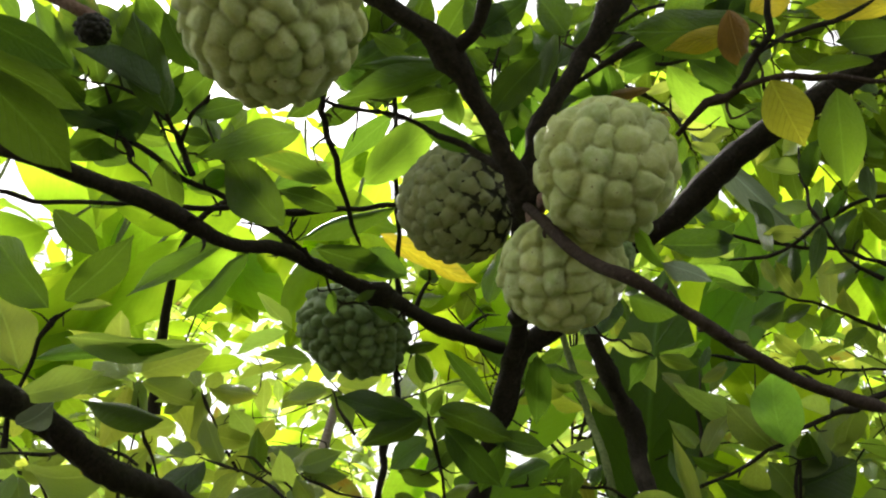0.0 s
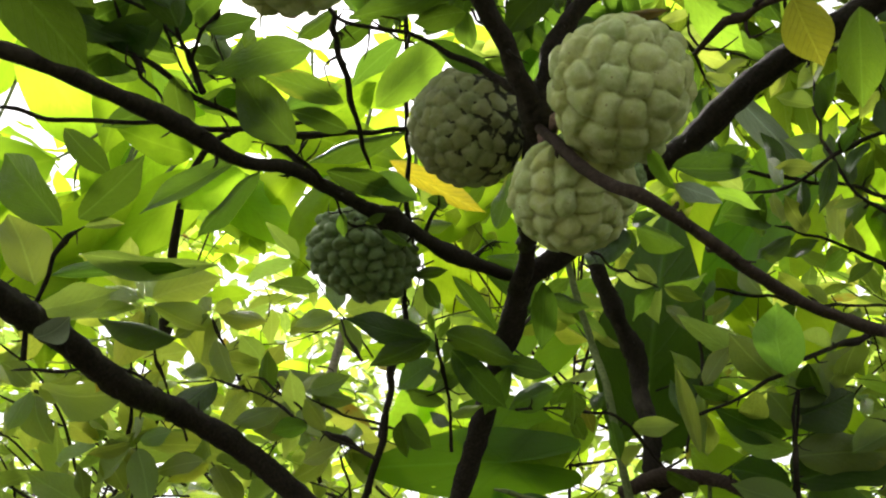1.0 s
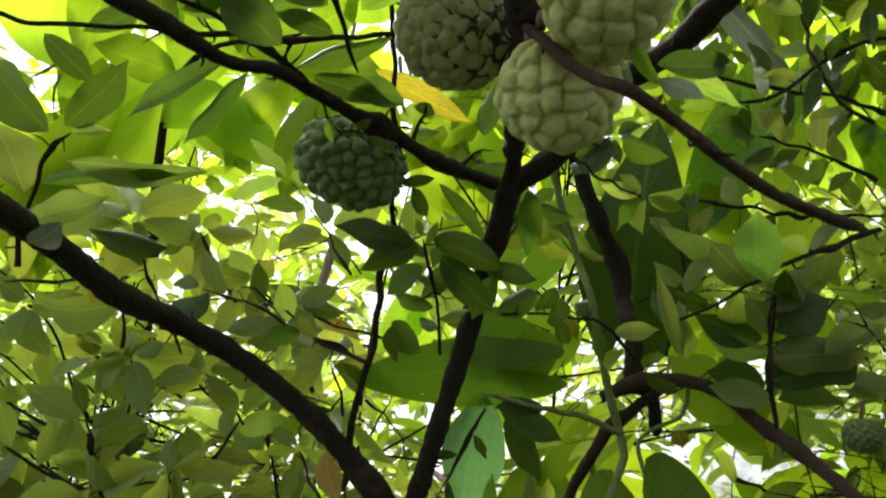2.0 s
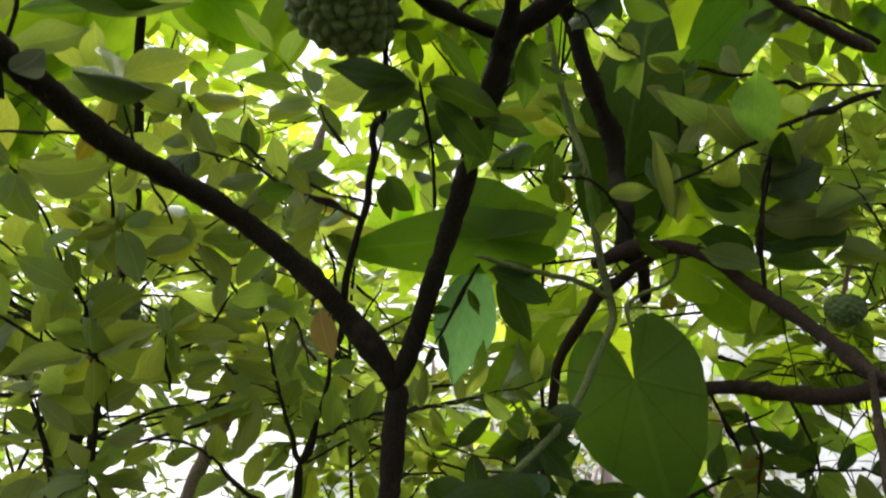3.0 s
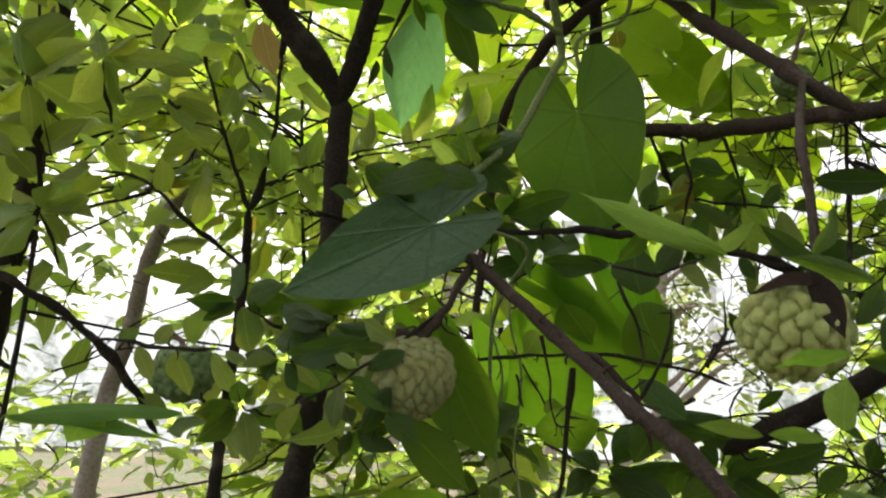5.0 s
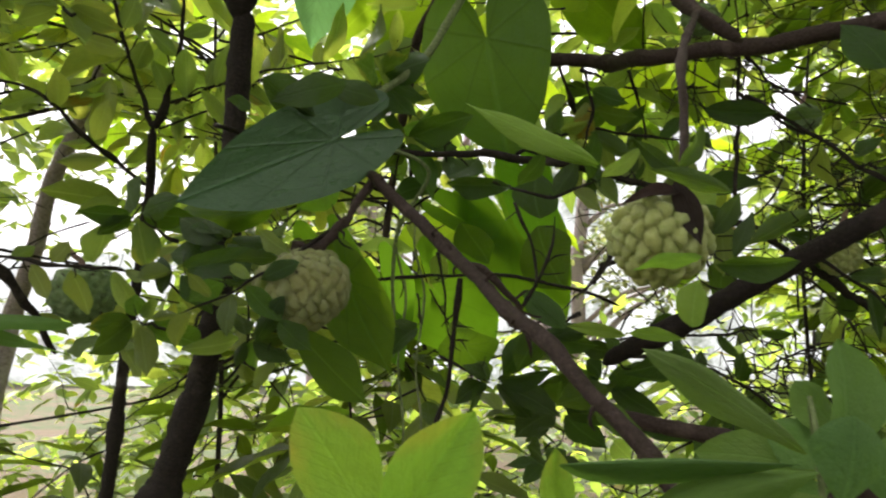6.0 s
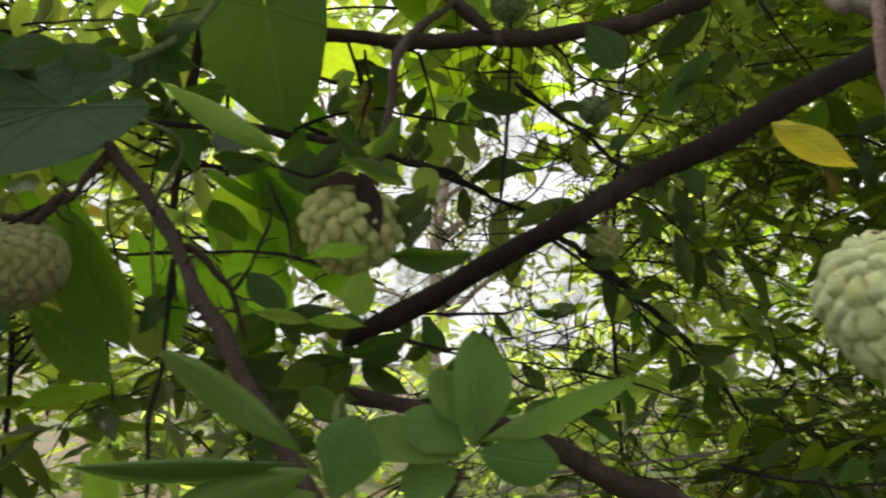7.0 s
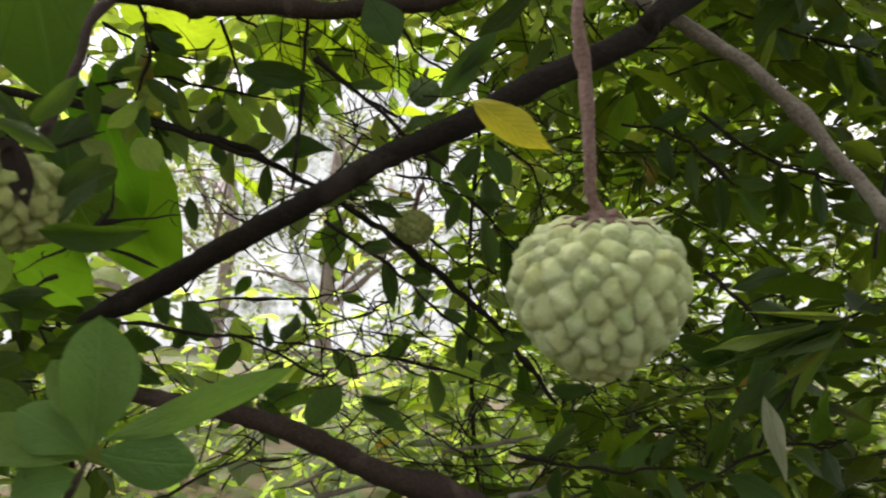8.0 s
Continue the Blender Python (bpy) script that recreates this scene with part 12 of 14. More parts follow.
limb("twig", [(0.608, 0.998, 1.161, 0.0024), (0.684, 0.957, 1.182, 0.0021), (0.760, 0.915, 1.196, 0.0012)], BARK_GREY, tree2, step=0.006, sides=10, knots=0.4, seed=258)
limb("twig", [(0.769, 0.965, 1.216, 0.0025), (0.829, 0.933, 1.228, 0.0022), (0.888, 0.900, 1.244, 0.0013)], BARK_GREY, tree2, step=0.006, sides=10, knots=0.4, seed=259)
limb("twig", [(0.798, 0.840, 1.182, 0.0023), (0.831, 0.822, 1.192, 0.0020), (0.862, 0.803, 1.219, 0.0011)], BARK_GREY, tree2, step=0.006, sides=10, knots=0.4, seed=260)


# ---- dark leaves above the fruit ----
v261 = limb("twig", [(0.050, 0.355, 1.976, 0.0013), (0.054, 0.362, 2.041, 0.0012), (0.058, 0.369, 2.106, 0.0011)], BARK, tree, step=0.006, sides=7, knots=0.4, seed=262, spurs=0.28)
leaf(v261, (0.063, 0.369, 2.107), (0.093, 0.369, 2.094), 0.0165, (-0.366, 0.244, -0.898), LEAF, k=4)
leaf(v261, (0.060, 0.371, 2.104), (0.074, 0.420, 2.120), 0.0216, (-0.045, 0.324, -0.945), LEAF, k=5)
leaf(v261, (0.054, 0.371, 2.104), (0.020, 0.384, 2.067), 0.0238, (0.195, -0.855, -0.481), LEAF, k=1)
leaf(v261, (0.053, 0.368, 2.107), (0.015, 0.376, 2.095), 0.0217, (-0.077, -0.940, -0.332), LEAF, k=2)
leaf(v261, (0.056, 0.367, 2.109), (0.037, 0.353, 2.108), 0.0168, (-0.004, 0.067, -0.998), LEAF, k=2)
leaf(v261, (0.059, 0.366, 2.110), (0.066, 0.362, 2.133), 0.0185, (-0.216, -0.971, -0.103), LEAF, k=0)
leaf(v261, (0.064, 0.367, 2.109), (0.104, 0.365, 2.114), 0.0289, (0.141, 0.134, -0.981), LEAF, k=4)
v263 = limb("twig", [(0.081, 0.353, 1.979, 0.0013), (0.097, 0.364, 2.055, 0.0012), (0.116, 0.372, 2.136, 0.0012)], BARK, tree, step=0.006, sides=7, knots=0.4, seed=264, spurs=0.28)
leaf(v263, (0.123, 0.371, 2.137), (0.175, 0.386, 2.130), 0.0350, (-0.225, 0.400, -0.889), LEAF, k=0)
leaf(v263, (0.119, 0.373, 2.135), (0.136, 0.369, 2.094), 0.0152, (-0.162, -0.987, 0.017), LEAF, k=2)
leaf(v263, (0.114, 0.372, 2.135), (0.097, 0.384, 2.099), 0.0170, (0.598, -0.647, -0.472), LEAF, k=3)
leaf(v263, (0.111, 0.372, 2.135), (0.077, 0.363, 2.087), 0.0202, (0.104, -0.988, 0.111), LEAF, k=2)
leaf(v263, (0.113, 0.369, 2.139), (0.098, 0.370, 2.161), 0.0178, (-0.093, -0.995, -0.044), LEAF, k=1)
leaf(v263, (0.116, 0.369, 2.139), (0.120, 0.370, 2.171), 0.0174, (0.635, -0.770, -0.055), LEAF, k=3)
leaf(v263, (0.120, 0.369, 2.139), (0.145, 0.349, 2.117), 0.0297, (-0.591, -0.803, 0.073), LEAF, k=4)
v265 = limb("twig", [(0.039, 0.344, 1.987, 0.0013), (0.028, 0.362, 2.025, 0.0012), (0.018, 0.379, 2.065, 0.0011)], BARK, tree, step=0.006, sides=7, knots=0.4, seed=266, spurs=0.28)
leaf(v265, (0.021, 0.378, 2.066), (0.049, 0.384, 2.064), 0.0157, (0.181, -0.959, -0.220), LEAF, k=3)
leaf(v265, (0.018, 0.381, 2.063), (0.025, 0.400, 2.040), 0.0195, (0.185, -0.783, -0.593), LEAF, k=5)
leaf(v265, (0.013, 0.380, 2.063), (-0.016, 0.368, 2.013), 0.0186, (0.800, -0.491, -0.345), LEAF, k=4)
leaf(v265, (0.012, 0.377, 2.066), (-0.038, 0.405, 2.099), 0.0317, (-0.288, 0.478, -0.830), LEAF, k=5)
leaf(v265, (0.018, 0.377, 2.067), (0.017, 0.374, 2.093), 0.0202, (0.534, -0.841, -0.084), LEAF, k=2)
leaf(v265, (0.021, 0.378, 2.066), (0.044, 0.372, 2.066), 0.0131, (-0.235, -0.867, -0.440), LEAF, k=2)
v267 = limb("twig", [(0.119, 0.312, 2.025, 0.0013), (0.146, 0.339, 2.071, 0.0012), (0.173, 0.369, 2.113, 0.0011)], BARK, tree, step=0.006, sides=7, knots=0.4, seed=268, spurs=0.28)
leaf(v267, (0.177, 0.368, 2.114), (0.201, 0.363, 2.094), 0.0119, (-0.633, -0.134, -0.763), LEAF, k=0)
leaf(v267, (0.176, 0.370, 2.112), (0.215, 0.414, 2.127), 0.0340, (-0.396, 0.580, -0.712), LEAF, k=0)
leaf(v267, (0.171, 0.371, 2.111), (0.158, 0.390, 2.084), 0.0262, (0.487, -0.582, -0.652), LEAF, k=1)
leaf(v267, (0.167, 0.368, 2.114), (0.127, 0.385, 2.123), 0.0202, (-0.442, -0.812, -0.381), LEAF, k=1)
leaf(v267, (0.167, 0.366, 2.115), (0.132, 0.385, 2.164), 0.0226, (-0.653, -0.738, -0.174), LEAF, k=2)
leaf(v267, (0.171, 0.366, 2.116), (0.148, 0.335, 2.089), 0.0170, (0.006, 0.658, -0.753), LEAF, k=5)
leaf(v267, (0.176, 0.368, 2.114), (0.206, 0.369, 2.123), 0.0203, (0.051, -0.993, -0.106), LEAF, k=1)
v269 = limb("twig", [(-0.247, 0.340, 1.976, 0.0013), (-0.273, 0.341, 2.009, 0.0012), (-0.292, 0.343, 2.043, 0.0010)], BARK, tree, step=0.006, sides=7, knots=0.4, seed=270, spurs=0.28)
leaf(v269, (-0.286, 0.343, 2.043), (-0.223, 0.333, 2.011), 0.0301, (-0.100, -0.987, 0.126), LEAF, k=3)
leaf(v269, (-0.293, 0.345, 2.040), (-0.295, 0.369, 2.012), 0.0347, (-0.327, -0.735, -0.594), LEAF, k=4)
leaf(v269, (-0.295, 0.344, 2.042), (-0.329, 0.369, 2.047), 0.0279, (0.412, 0.671, -0.616), LEAF, k=3)
leaf(v269, (-0.299, 0.341, 2.045), (-0.327, 0.327, 2.018), 0.0321, (0.501, 0.420, -0.756), LEAF, k=0)
leaf(v269, (-0.293, 0.339, 2.047), (-0.323, 0.344, 2.091), 0.0208, (0.402, -0.842, 0.360), LEAF, k=1)
leaf(v269, (-0.290, 0.341, 2.046), (-0.284, 0.345, 2.070), 0.0166, (0.975, 0.027, -0.222), LEAF, k=2)
v271 = limb("twig", [(-0.175, 0.328, 1.992, 0.0013), (-0.192, 0.329, 2.027, 0.0012), (-0.217, 0.330, 2.060, 0.0010)], BARK, tree, step=0.006, sides=7, knots=0.4, seed=272, spurs=0.28)
leaf(v271, (-0.213, 0.330, 2.061), (-0.190, 0.352, 2.072), 0.0149, (0.442, 0.002, -0.897), LEAF, k=4)
leaf(v271, (-0.214, 0.331, 2.060), (-0.196, 0.346, 2.053), 0.0146, (0.620, -0.774, -0.131), LEAF, k=0)
leaf(v271, (-0.217, 0.331, 2.060), (-0.220, 0.351, 2.048), 0.0174, (-0.387, -0.523, -0.759), LEAF, k=1)
leaf(v271, (-0.222, 0.330, 2.060), (-0.274, 0.357, 2.077), 0.0267, (-0.505, -0.825, -0.253), LEAF, k=2)
leaf(v271, (-0.220, 0.328, 2.063), (-0.231, 0.307, 2.040), 0.0141, (0.799, 0.194, -0.569), LEAF, k=4)
leaf(v271, (-0.218, 0.327, 2.064), (-0.207, 0.295, 2.038), 0.0198, (0.066, 0.639, -0.766), LEAF, k=0)
leaf(v271, (-0.213, 0.328, 2.063), (-0.175, 0.304, 2.038), 0.0175, (-0.663, -0.510, -0.547), LEAF, k=4)
v273 = limb("twig", [(-0.007, 0.275, 1.984, 0.0011), (-0.026, 0.319, 2.045, 0.0012), (-0.056, 0.363, 2.107, 0.0011)], BARK, tree, step=0.006, sides=7, knots=0.4, seed=274, spurs=0.28)
leaf(v273, (-0.050, 0.363, 2.107), (-0.005, 0.388, 2.135), 0.0254, (0.418, 0.224, -0.880), LEAF, k=5)
leaf(v273, (-0.056, 0.365, 2.105), (-0.058, 0.409, 2.115), 0.0185, (0.366, 0.227, -0.902), LEAF, k=3)
leaf(v273, (-0.058, 0.365, 2.105), (-0.073, 0.387, 2.104), 0.0156, (-0.636, -0.468, -0.614), LEAF, k=4)
leaf(v273, (-0.060, 0.361, 2.109), (-0.088, 0.364, 2.126), 0.0129, (-0.368, -0.799, -0.475), LEAF, k=5)
leaf(v273, (-0.058, 0.362, 2.108), (-0.072, 0.353, 2.113), 0.0160, (0.500, -0.860, -0.107), LEAF, k=5)
leaf(v273, (-0.053, 0.362, 2.108), (-0.031, 0.349, 2.101), 0.0114, (-0.343, -0.065, -0.937), LEAF, k=0)
v275 = limb("twig", [(-0.125, 0.385, 1.935, 0.0013), (-0.139, 0.396, 1.980, 0.0012), (-0.159, 0.402, 2.031, 0.0011)], BARK, tree, step=0.006, sides=7, knots=0.4, seed=276, spurs=0.28)
leaf(v275, (-0.154, 0.402, 2.032), (-0.108, 0.385, 1.999), 0.0154, (-0.441, -0.881, -0.172), LEAF, k=3)
leaf(v275, (-0.158, 0.403, 2.030), (-0.149, 0.418, 2.018), 0.0198, (0.874, -0.485, 0.030), LEAF, k=0)
leaf(v275, (-0.164, 0.403, 2.030), (-0.194, 0.410, 2.008), 0.0219, (0.604, 0.074, -0.794), LEAF, k=3)
leaf(v275, (-0.164, 0.401, 2.032), (-0.209, 0.409, 2.056), 0.0257, (-0.467, -0.060, -0.882), LEAF, k=2)
leaf(v275, (-0.162, 0.399, 2.034), (-0.171, 0.371, 2.018), 0.0317, (0.883, -0.403, 0.239), LEAF, k=4)
leaf(v275, (-0.157, 0.400, 2.034), (-0.147, 0.408, 2.073), 0.0207, (0.966, -0.163, -0.200), LEAF, k=1)
v277 = limb("twig", [(0.172, 0.313, 2.026, 0.0013), (0.194, 0.319, 2.058, 0.0012), (0.224, 0.329, 2.085, 0.0010)], BARK, tree, step=0.006, sides=7, knots=0.4, seed=278, spurs=0.28)
leaf(v277, (0.228, 0.328, 2.086), (0.250, 0.320, 2.057), 0.0141, (-0.585, -0.772, -0.247), LEAF, k=1)
leaf(v277, (0.224, 0.331, 2.083), (0.226, 0.356, 2.069), 0.0161, (-0.485, -0.395, -0.780), LEAF, k=0)
leaf(v277, (0.220, 0.330, 2.084), (0.179, 0.322, 2.032), 0.0302, (0.792, -0.016, -0.611), LEAF, k=5)
leaf(v277, (0.218, 0.327, 2.086), (0.164, 0.307, 2.042), 0.0288, (0.279, -0.956, 0.094), LEAF, k=2)
leaf(v277, (0.224, 0.326, 2.088), (0.208, 0.292, 2.061), 0.0200, (-0.375, 0.671, -0.639), LEAF, k=3)
leaf(v277, (0.226, 0.327, 2.087), (0.236, 0.313, 2.073), 0.0120, (-0.437, 0.430, -0.790), LEAF, k=1)
v279 = limb("twig", [(0.078, 0.560, 1.985, 0.0017), (0.093, 0.596, 2.024, 0.0016), (0.117, 0.628, 2.070, 0.0014)], BARK, tree, step=0.006, sides=7, knots=0.4, seed=280, spurs=0.28)
leaf(v279, (0.124, 0.628, 2.071), (0.182, 0.661, 2.087), 0.0374, (0.467, -0.871, 0.152), LEAF, k=1)
leaf(v279, (0.117, 0.630, 2.067), (0.112, 0.627, 2.026), 0.0175, (-0.355, -0.930, 0.095), LEAF, k=4)
leaf(v279, (0.113, 0.628, 2.069), (0.081, 0.612, 2.022), 0.0209, (0.724, -0.636, -0.268), LEAF, k=5)
leaf(v279, (0.112, 0.628, 2.070), (0.068, 0.600, 2.036), 0.0224, (0.541, 0.150, -0.828), LEAF, k=4)
leaf(v279, (0.116, 0.626, 2.073), (0.102, 0.612, 2.077), 0.0145, (0.559, -0.676, -0.480), LEAF, k=5)
leaf(v279, (0.122, 0.626, 2.073), (0.151, 0.602, 2.069), 0.0196, (-0.338, -0.284, -0.897), LEAF, k=3)
v281 = limb("twig", [(0.119, 0.563, 1.981, 0.0017), (0.154, 0.615, 2.033, 0.0016), (0.195, 0.664, 2.089, 0.0015)], BARK, tree, step=0.006, sides=7, knots=0.4, seed=282, spurs=0.28)
leaf(v281, (0.203, 0.664, 2.090), (0.271, 0.694, 2.092), 0.0345, (0.400, -0.867, -0.296), LEAF, k=5)
leaf(v281, (0.196, 0.665, 2.087), (0.205, 0.690, 2.073), 0.0217, (-0.760, -0.088, -0.643), LEAF, k=3)
leaf(v281, (0.190, 0.665, 2.087), (0.151, 0.671, 2.035), 0.0497, (-0.477, -0.836, 0.272), LEAF, k=4)
leaf(v281, (0.190, 0.665, 2.088), (0.149, 0.672, 2.062), 0.0275, (-0.155, -0.987, -0.037), LEAF, k=2)
leaf(v281, (0.188, 0.663, 2.092), (0.129, 0.635, 2.066), 0.0227, (0.487, -0.269, -0.831), LEAF, k=4)
leaf(v281, (0.193, 0.662, 2.092), (0.183, 0.667, 2.120), 0.0217, (-0.866, -0.421, -0.271), LEAF, k=0)
leaf(v281, (0.199, 0.663, 2.092), (0.217, 0.633, 2.080), 0.0173, (-0.862, -0.435, -0.259), LEAF, k=3)
v283 = limb("twig", [(0.064, 0.638, 1.928, 0.0018), (0.088, 0.671, 1.972, 0.0017), (0.105, 0.700, 2.023, 0.0015)], BARK, tree, step=0.006, sides=7, knots=0.4, seed=284, spurs=0.28)
leaf(v283, (0.110, 0.700, 2.023), (0.155, 0.744, 2.035), 0.0253, (0.691, -0.720, 0.064), LEAF, k=4)
leaf(v283, (0.106, 0.701, 2.021), (0.114, 0.698, 1.987), 0.0168, (0.210, -0.969, 0.128), LEAF, k=5)
leaf(v283, (0.102, 0.701, 2.021), (0.084, 0.723, 1.993), 0.0243, (0.193, -0.707, -0.680), LEAF, k=1)
leaf(v283, (0.099, 0.699, 2.025), (0.057, 0.729, 2.048), 0.0279, (-0.463, 0.049, -0.885), LEAF, k=1)
leaf(v283, (0.104, 0.697, 2.028), (0.091, 0.671, 2.030), 0.0226, (0.836, -0.418, -0.357), LEAF, k=1)
leaf(v283, (0.108, 0.698, 2.026), (0.127, 0.661, 2.017), 0.0178, (-0.497, -0.030, -0.867), LEAF, k=0)
v285 = limb("twig", [(0.132, 0.596, 2.004, 0.0018), (0.179, 0.666, 2.034, 0.0017), (0.239, 0.737, 2.062, 0.0016)], BARK, tree, step=0.006, sides=7, knots=0.4, seed=286, spurs=0.28)
leaf(v285, (0.245, 0.737, 2.062), (0.284, 0.736, 2.045), 0.0196, (-0.338, -0.591, -0.732), LEAF_MID, k=1)
leaf(v285, (0.240, 0.739, 2.060), (0.258, 0.806, 2.050), 0.0276, (0.403, -0.238, -0.884), LEAF_MID, k=5)
leaf(v285, (0.235, 0.738, 2.061), (0.205, 0.751, 2.029), 0.0361, (0.613, -0.325, -0.720), LEAF, k=4)
leaf(v285, (0.233, 0.736, 2.065), (0.190, 0.729, 2.072), 0.0204, (-0.046, -0.619, -0.784), LEAF_MID, k=5)
leaf(v285, (0.237, 0.735, 2.067), (0.210, 0.699, 2.065), 0.0212, (0.659, -0.476, -0.582), LEAF_MID, k=1)
leaf(v285, (0.246, 0.736, 2.065), (0.314, 0.778, 2.111), 0.0335, (0.533, 0.053, -0.844), LEAF, k=3)
v287 = limb("twig", [(0.135, 0.924, 1.527, 0.0019), (0.140, 0.900, 1.570, 0.0016), (0.149, 0.875, 1.603, 0.0014)], BARK, tree2, step=0.006, sides=7, knots=0.4, seed=288, spurs=0.28)
leaf(v287, (0.157, 0.871, 1.605), (0.213, 0.905, 1.613), 0.0590, (0.312, -0.682, 0.661), LEAF, k=0)
leaf(v287, (0.153, 0.873, 1.599), (0.184, 0.843, 1.542), 0.0376, (0.266, -0.784, 0.561), LEAF, k=2)
leaf(v287, (0.147, 0.876, 1.601), (0.133, 0.930, 1.568), 0.0241, (0.397, -0.394, -0.829), LEAF, k=2)
leaf(v287, (0.142, 0.878, 1.604), (0.101, 0.834, 1.573), 0.0403, (0.674, -0.112, -0.730), LEAF, k=2)
leaf(v287, (0.143, 0.877, 1.608), (0.110, 0.831, 1.603), 0.0396, (0.612, -0.512, 0.603), LEAF, k=5)
leaf(v287, (0.148, 0.874, 1.609), (0.139, 0.886, 1.639), 0.0366, (0.746, -0.526, 0.409), LEAF, k=5)
leaf(v287, (0.155, 0.871, 1.608), (0.205, 0.774, 1.606), 0.0341, (-0.592, -0.288, -0.753), LEAF, k=4)
v289 = limb("twig", [(0.156, 0.915, 1.527, 0.0019), (0.174, 0.899, 1.545, 0.0017), (0.191, 0.884, 1.560, 0.0014)], BARK, tree2, step=0.006, sides=7, knots=0.4, seed=290, spurs=0.28)
leaf(v289, (0.198, 0.880, 1.560), (0.250, 0.799, 1.543), 0.0263, (-0.764, -0.379, -0.523), LEAF, k=4)
leaf(v289, (0.184, 0.887, 1.561), (0.137, 0.868, 1.545), 0.0339, (0.083, -0.769, 0.634), LEAF, k=2)
leaf(v289, (0.189, 0.884, 1.566), (0.178, 0.866, 1.582), 0.0229, (0.474, -0.740, -0.478), LEAF, k=4)
leaf(v289, (0.196, 0.880, 1.566), (0.237, 0.917, 1.598), 0.0534, (-0.018, -0.649, 0.760), LEAF, k=4)
v291 = limb("twig", [(0.110, 0.926, 1.601, 0.0019), (0.117, 0.913, 1.635, 0.0017), (0.122, 0.899, 1.677, 0.0014)], BARK, tree2, step=0.006, sides=7, knots=0.4, seed=292, spurs=0.28)
leaf(v291, (0.129, 0.897, 1.675), (0.178, 0.913, 1.668), 0.0330, (0.346, -0.855, 0.388), LEAF, k=0)
leaf(v291, (0.126, 0.898, 1.672), (0.162, 0.840, 1.605), 0.0328, (0.135, -0.712, 0.689), LEAF, k=4)
leaf(v291, (0.120, 0.901, 1.673), (0.115, 0.880, 1.623), 0.0359, (-0.482, -0.787, 0.384), LEAF, k=1)
leaf(v291, (0.116, 0.902, 1.675), (0.073, 0.915, 1.653), 0.0313, (0.213, -0.609, -0.764), LEAF, k=1)
leaf(v291, (0.118, 0.901, 1.681), (0.099, 0.851, 1.680), 0.0367, (0.935, -0.354, 0.032), LEAF, k=2)
leaf(v291, (0.123, 0.898, 1.683), (0.143, 0.819, 1.683), 0.0232, (-0.094, -0.028, -0.995), LEAF, k=4)
leaf(v291, (0.127, 0.896, 1.683), (0.168, 0.852, 1.691), 0.0438, (-0.739, -0.652, 0.168), LEAF, k=0)

# ---- lit leaves round the fork ----
v701 = limb("twig", [(-0.025, 1.049, 1.730, 0.0020), (0.062, 1.050, 1.755, 0.0017), (0.129, 1.048, 1.769, 0.0013), (0.195, 1.037, 1.793, 0.0010)], BARK, tree, step=0.006, sides=7, knots=0.35, seed=701, spurs=0.28)
leaf(v701, (-0.002, 1.049, 1.737), (0.004, 1.062, 1.801), 0.0241, (-0.046, -0.149, -0.988), LEAF_MID, k=1)
leaf(v701, (0.027, 1.050, 1.745), (0.070, 1.079, 1.712), 0.0191, (-0.464, -0.593, -0.658), LEAF_MID, k=3)
leaf(v701, (0.056, 1.050, 1.753), (0.085, 1.009, 1.816), 0.0259, (0.345, -0.717, -0.606), LEAF_MID, k=2)
leaf(v701, (0.080, 1.049, 1.759), (0.125, 1.069, 1.725), 0.0237, (-0.042, -0.525, -0.850), LEAF_MID, k=3)
leaf(v701, (0.102, 1.049, 1.763), (0.138, 1.059, 1.843), 0.0288, (-0.182, -0.065, -0.981), LEAF_MID, k=1)
leaf(v701, (0.125, 1.048, 1.768), (0.161, 1.087, 1.726), 0.0278, (-0.324, 0.299, -0.897), LEAF_MID, k=3)
leaf(v701, (0.147, 1.045, 1.775), (0.147, 1.000, 1.811), 0.0198, (-0.081, -0.583, -0.808), LEAF_MID, k=1)
leaf(v701, (0.169, 1.041, 1.783), (0.228, 1.023, 1.740), 0.0258, (-0.175, 0.160, -0.971), LEAF_MID, k=3)
leaf(v701, (0.191, 1.038, 1.791), (0.217, 1.031, 1.846), 0.0195, (0.106, -0.675, -0.730), LEAF_MID, k=1)
v702 = limb("twig", [(0.024, 1.030, 1.689, 0.0020), (0.076, 1.025, 1.672, 0.0017), (0.114, 1.017, 1.664, 0.0013), (0.156, 1.008, 1.652, 0.0010)], BARK, tree, step=0.006, sides=7, knots=0.35, seed=702, spurs=0.28)
leaf(v702, (0.042, 1.028, 1.683), (0.089, 1.011, 1.717), 0.0266, (-0.300, -0.438, -0.848), LEAF, k=5)
leaf(v702, (0.064, 1.026, 1.676), (0.080, 1.032, 1.598), 0.0340, (0.032, -0.955, -0.295), LEAF, k=3)
leaf(v702, (0.084, 1.023, 1.670), (0.140, 0.998, 1.709), 0.0280, (-0.354, -0.384, -0.853), LEAF, k=1)
leaf(v702, (0.100, 1.020, 1.667), (0.135, 1.013, 1.614), 0.0230, (-0.266, -0.945, -0.192), LEAF, k=2)
leaf(v702, (0.116, 1.016, 1.663), (0.167, 1.005, 1.698), 0.0233, (-0.394, 0.343, -0.853), LEAF, k=4)
leaf(v702, (0.134, 1.013, 1.658), (0.159, 1.020, 1.588), 0.0330, (-0.553, -0.751, -0.361), LEAF, k=5)
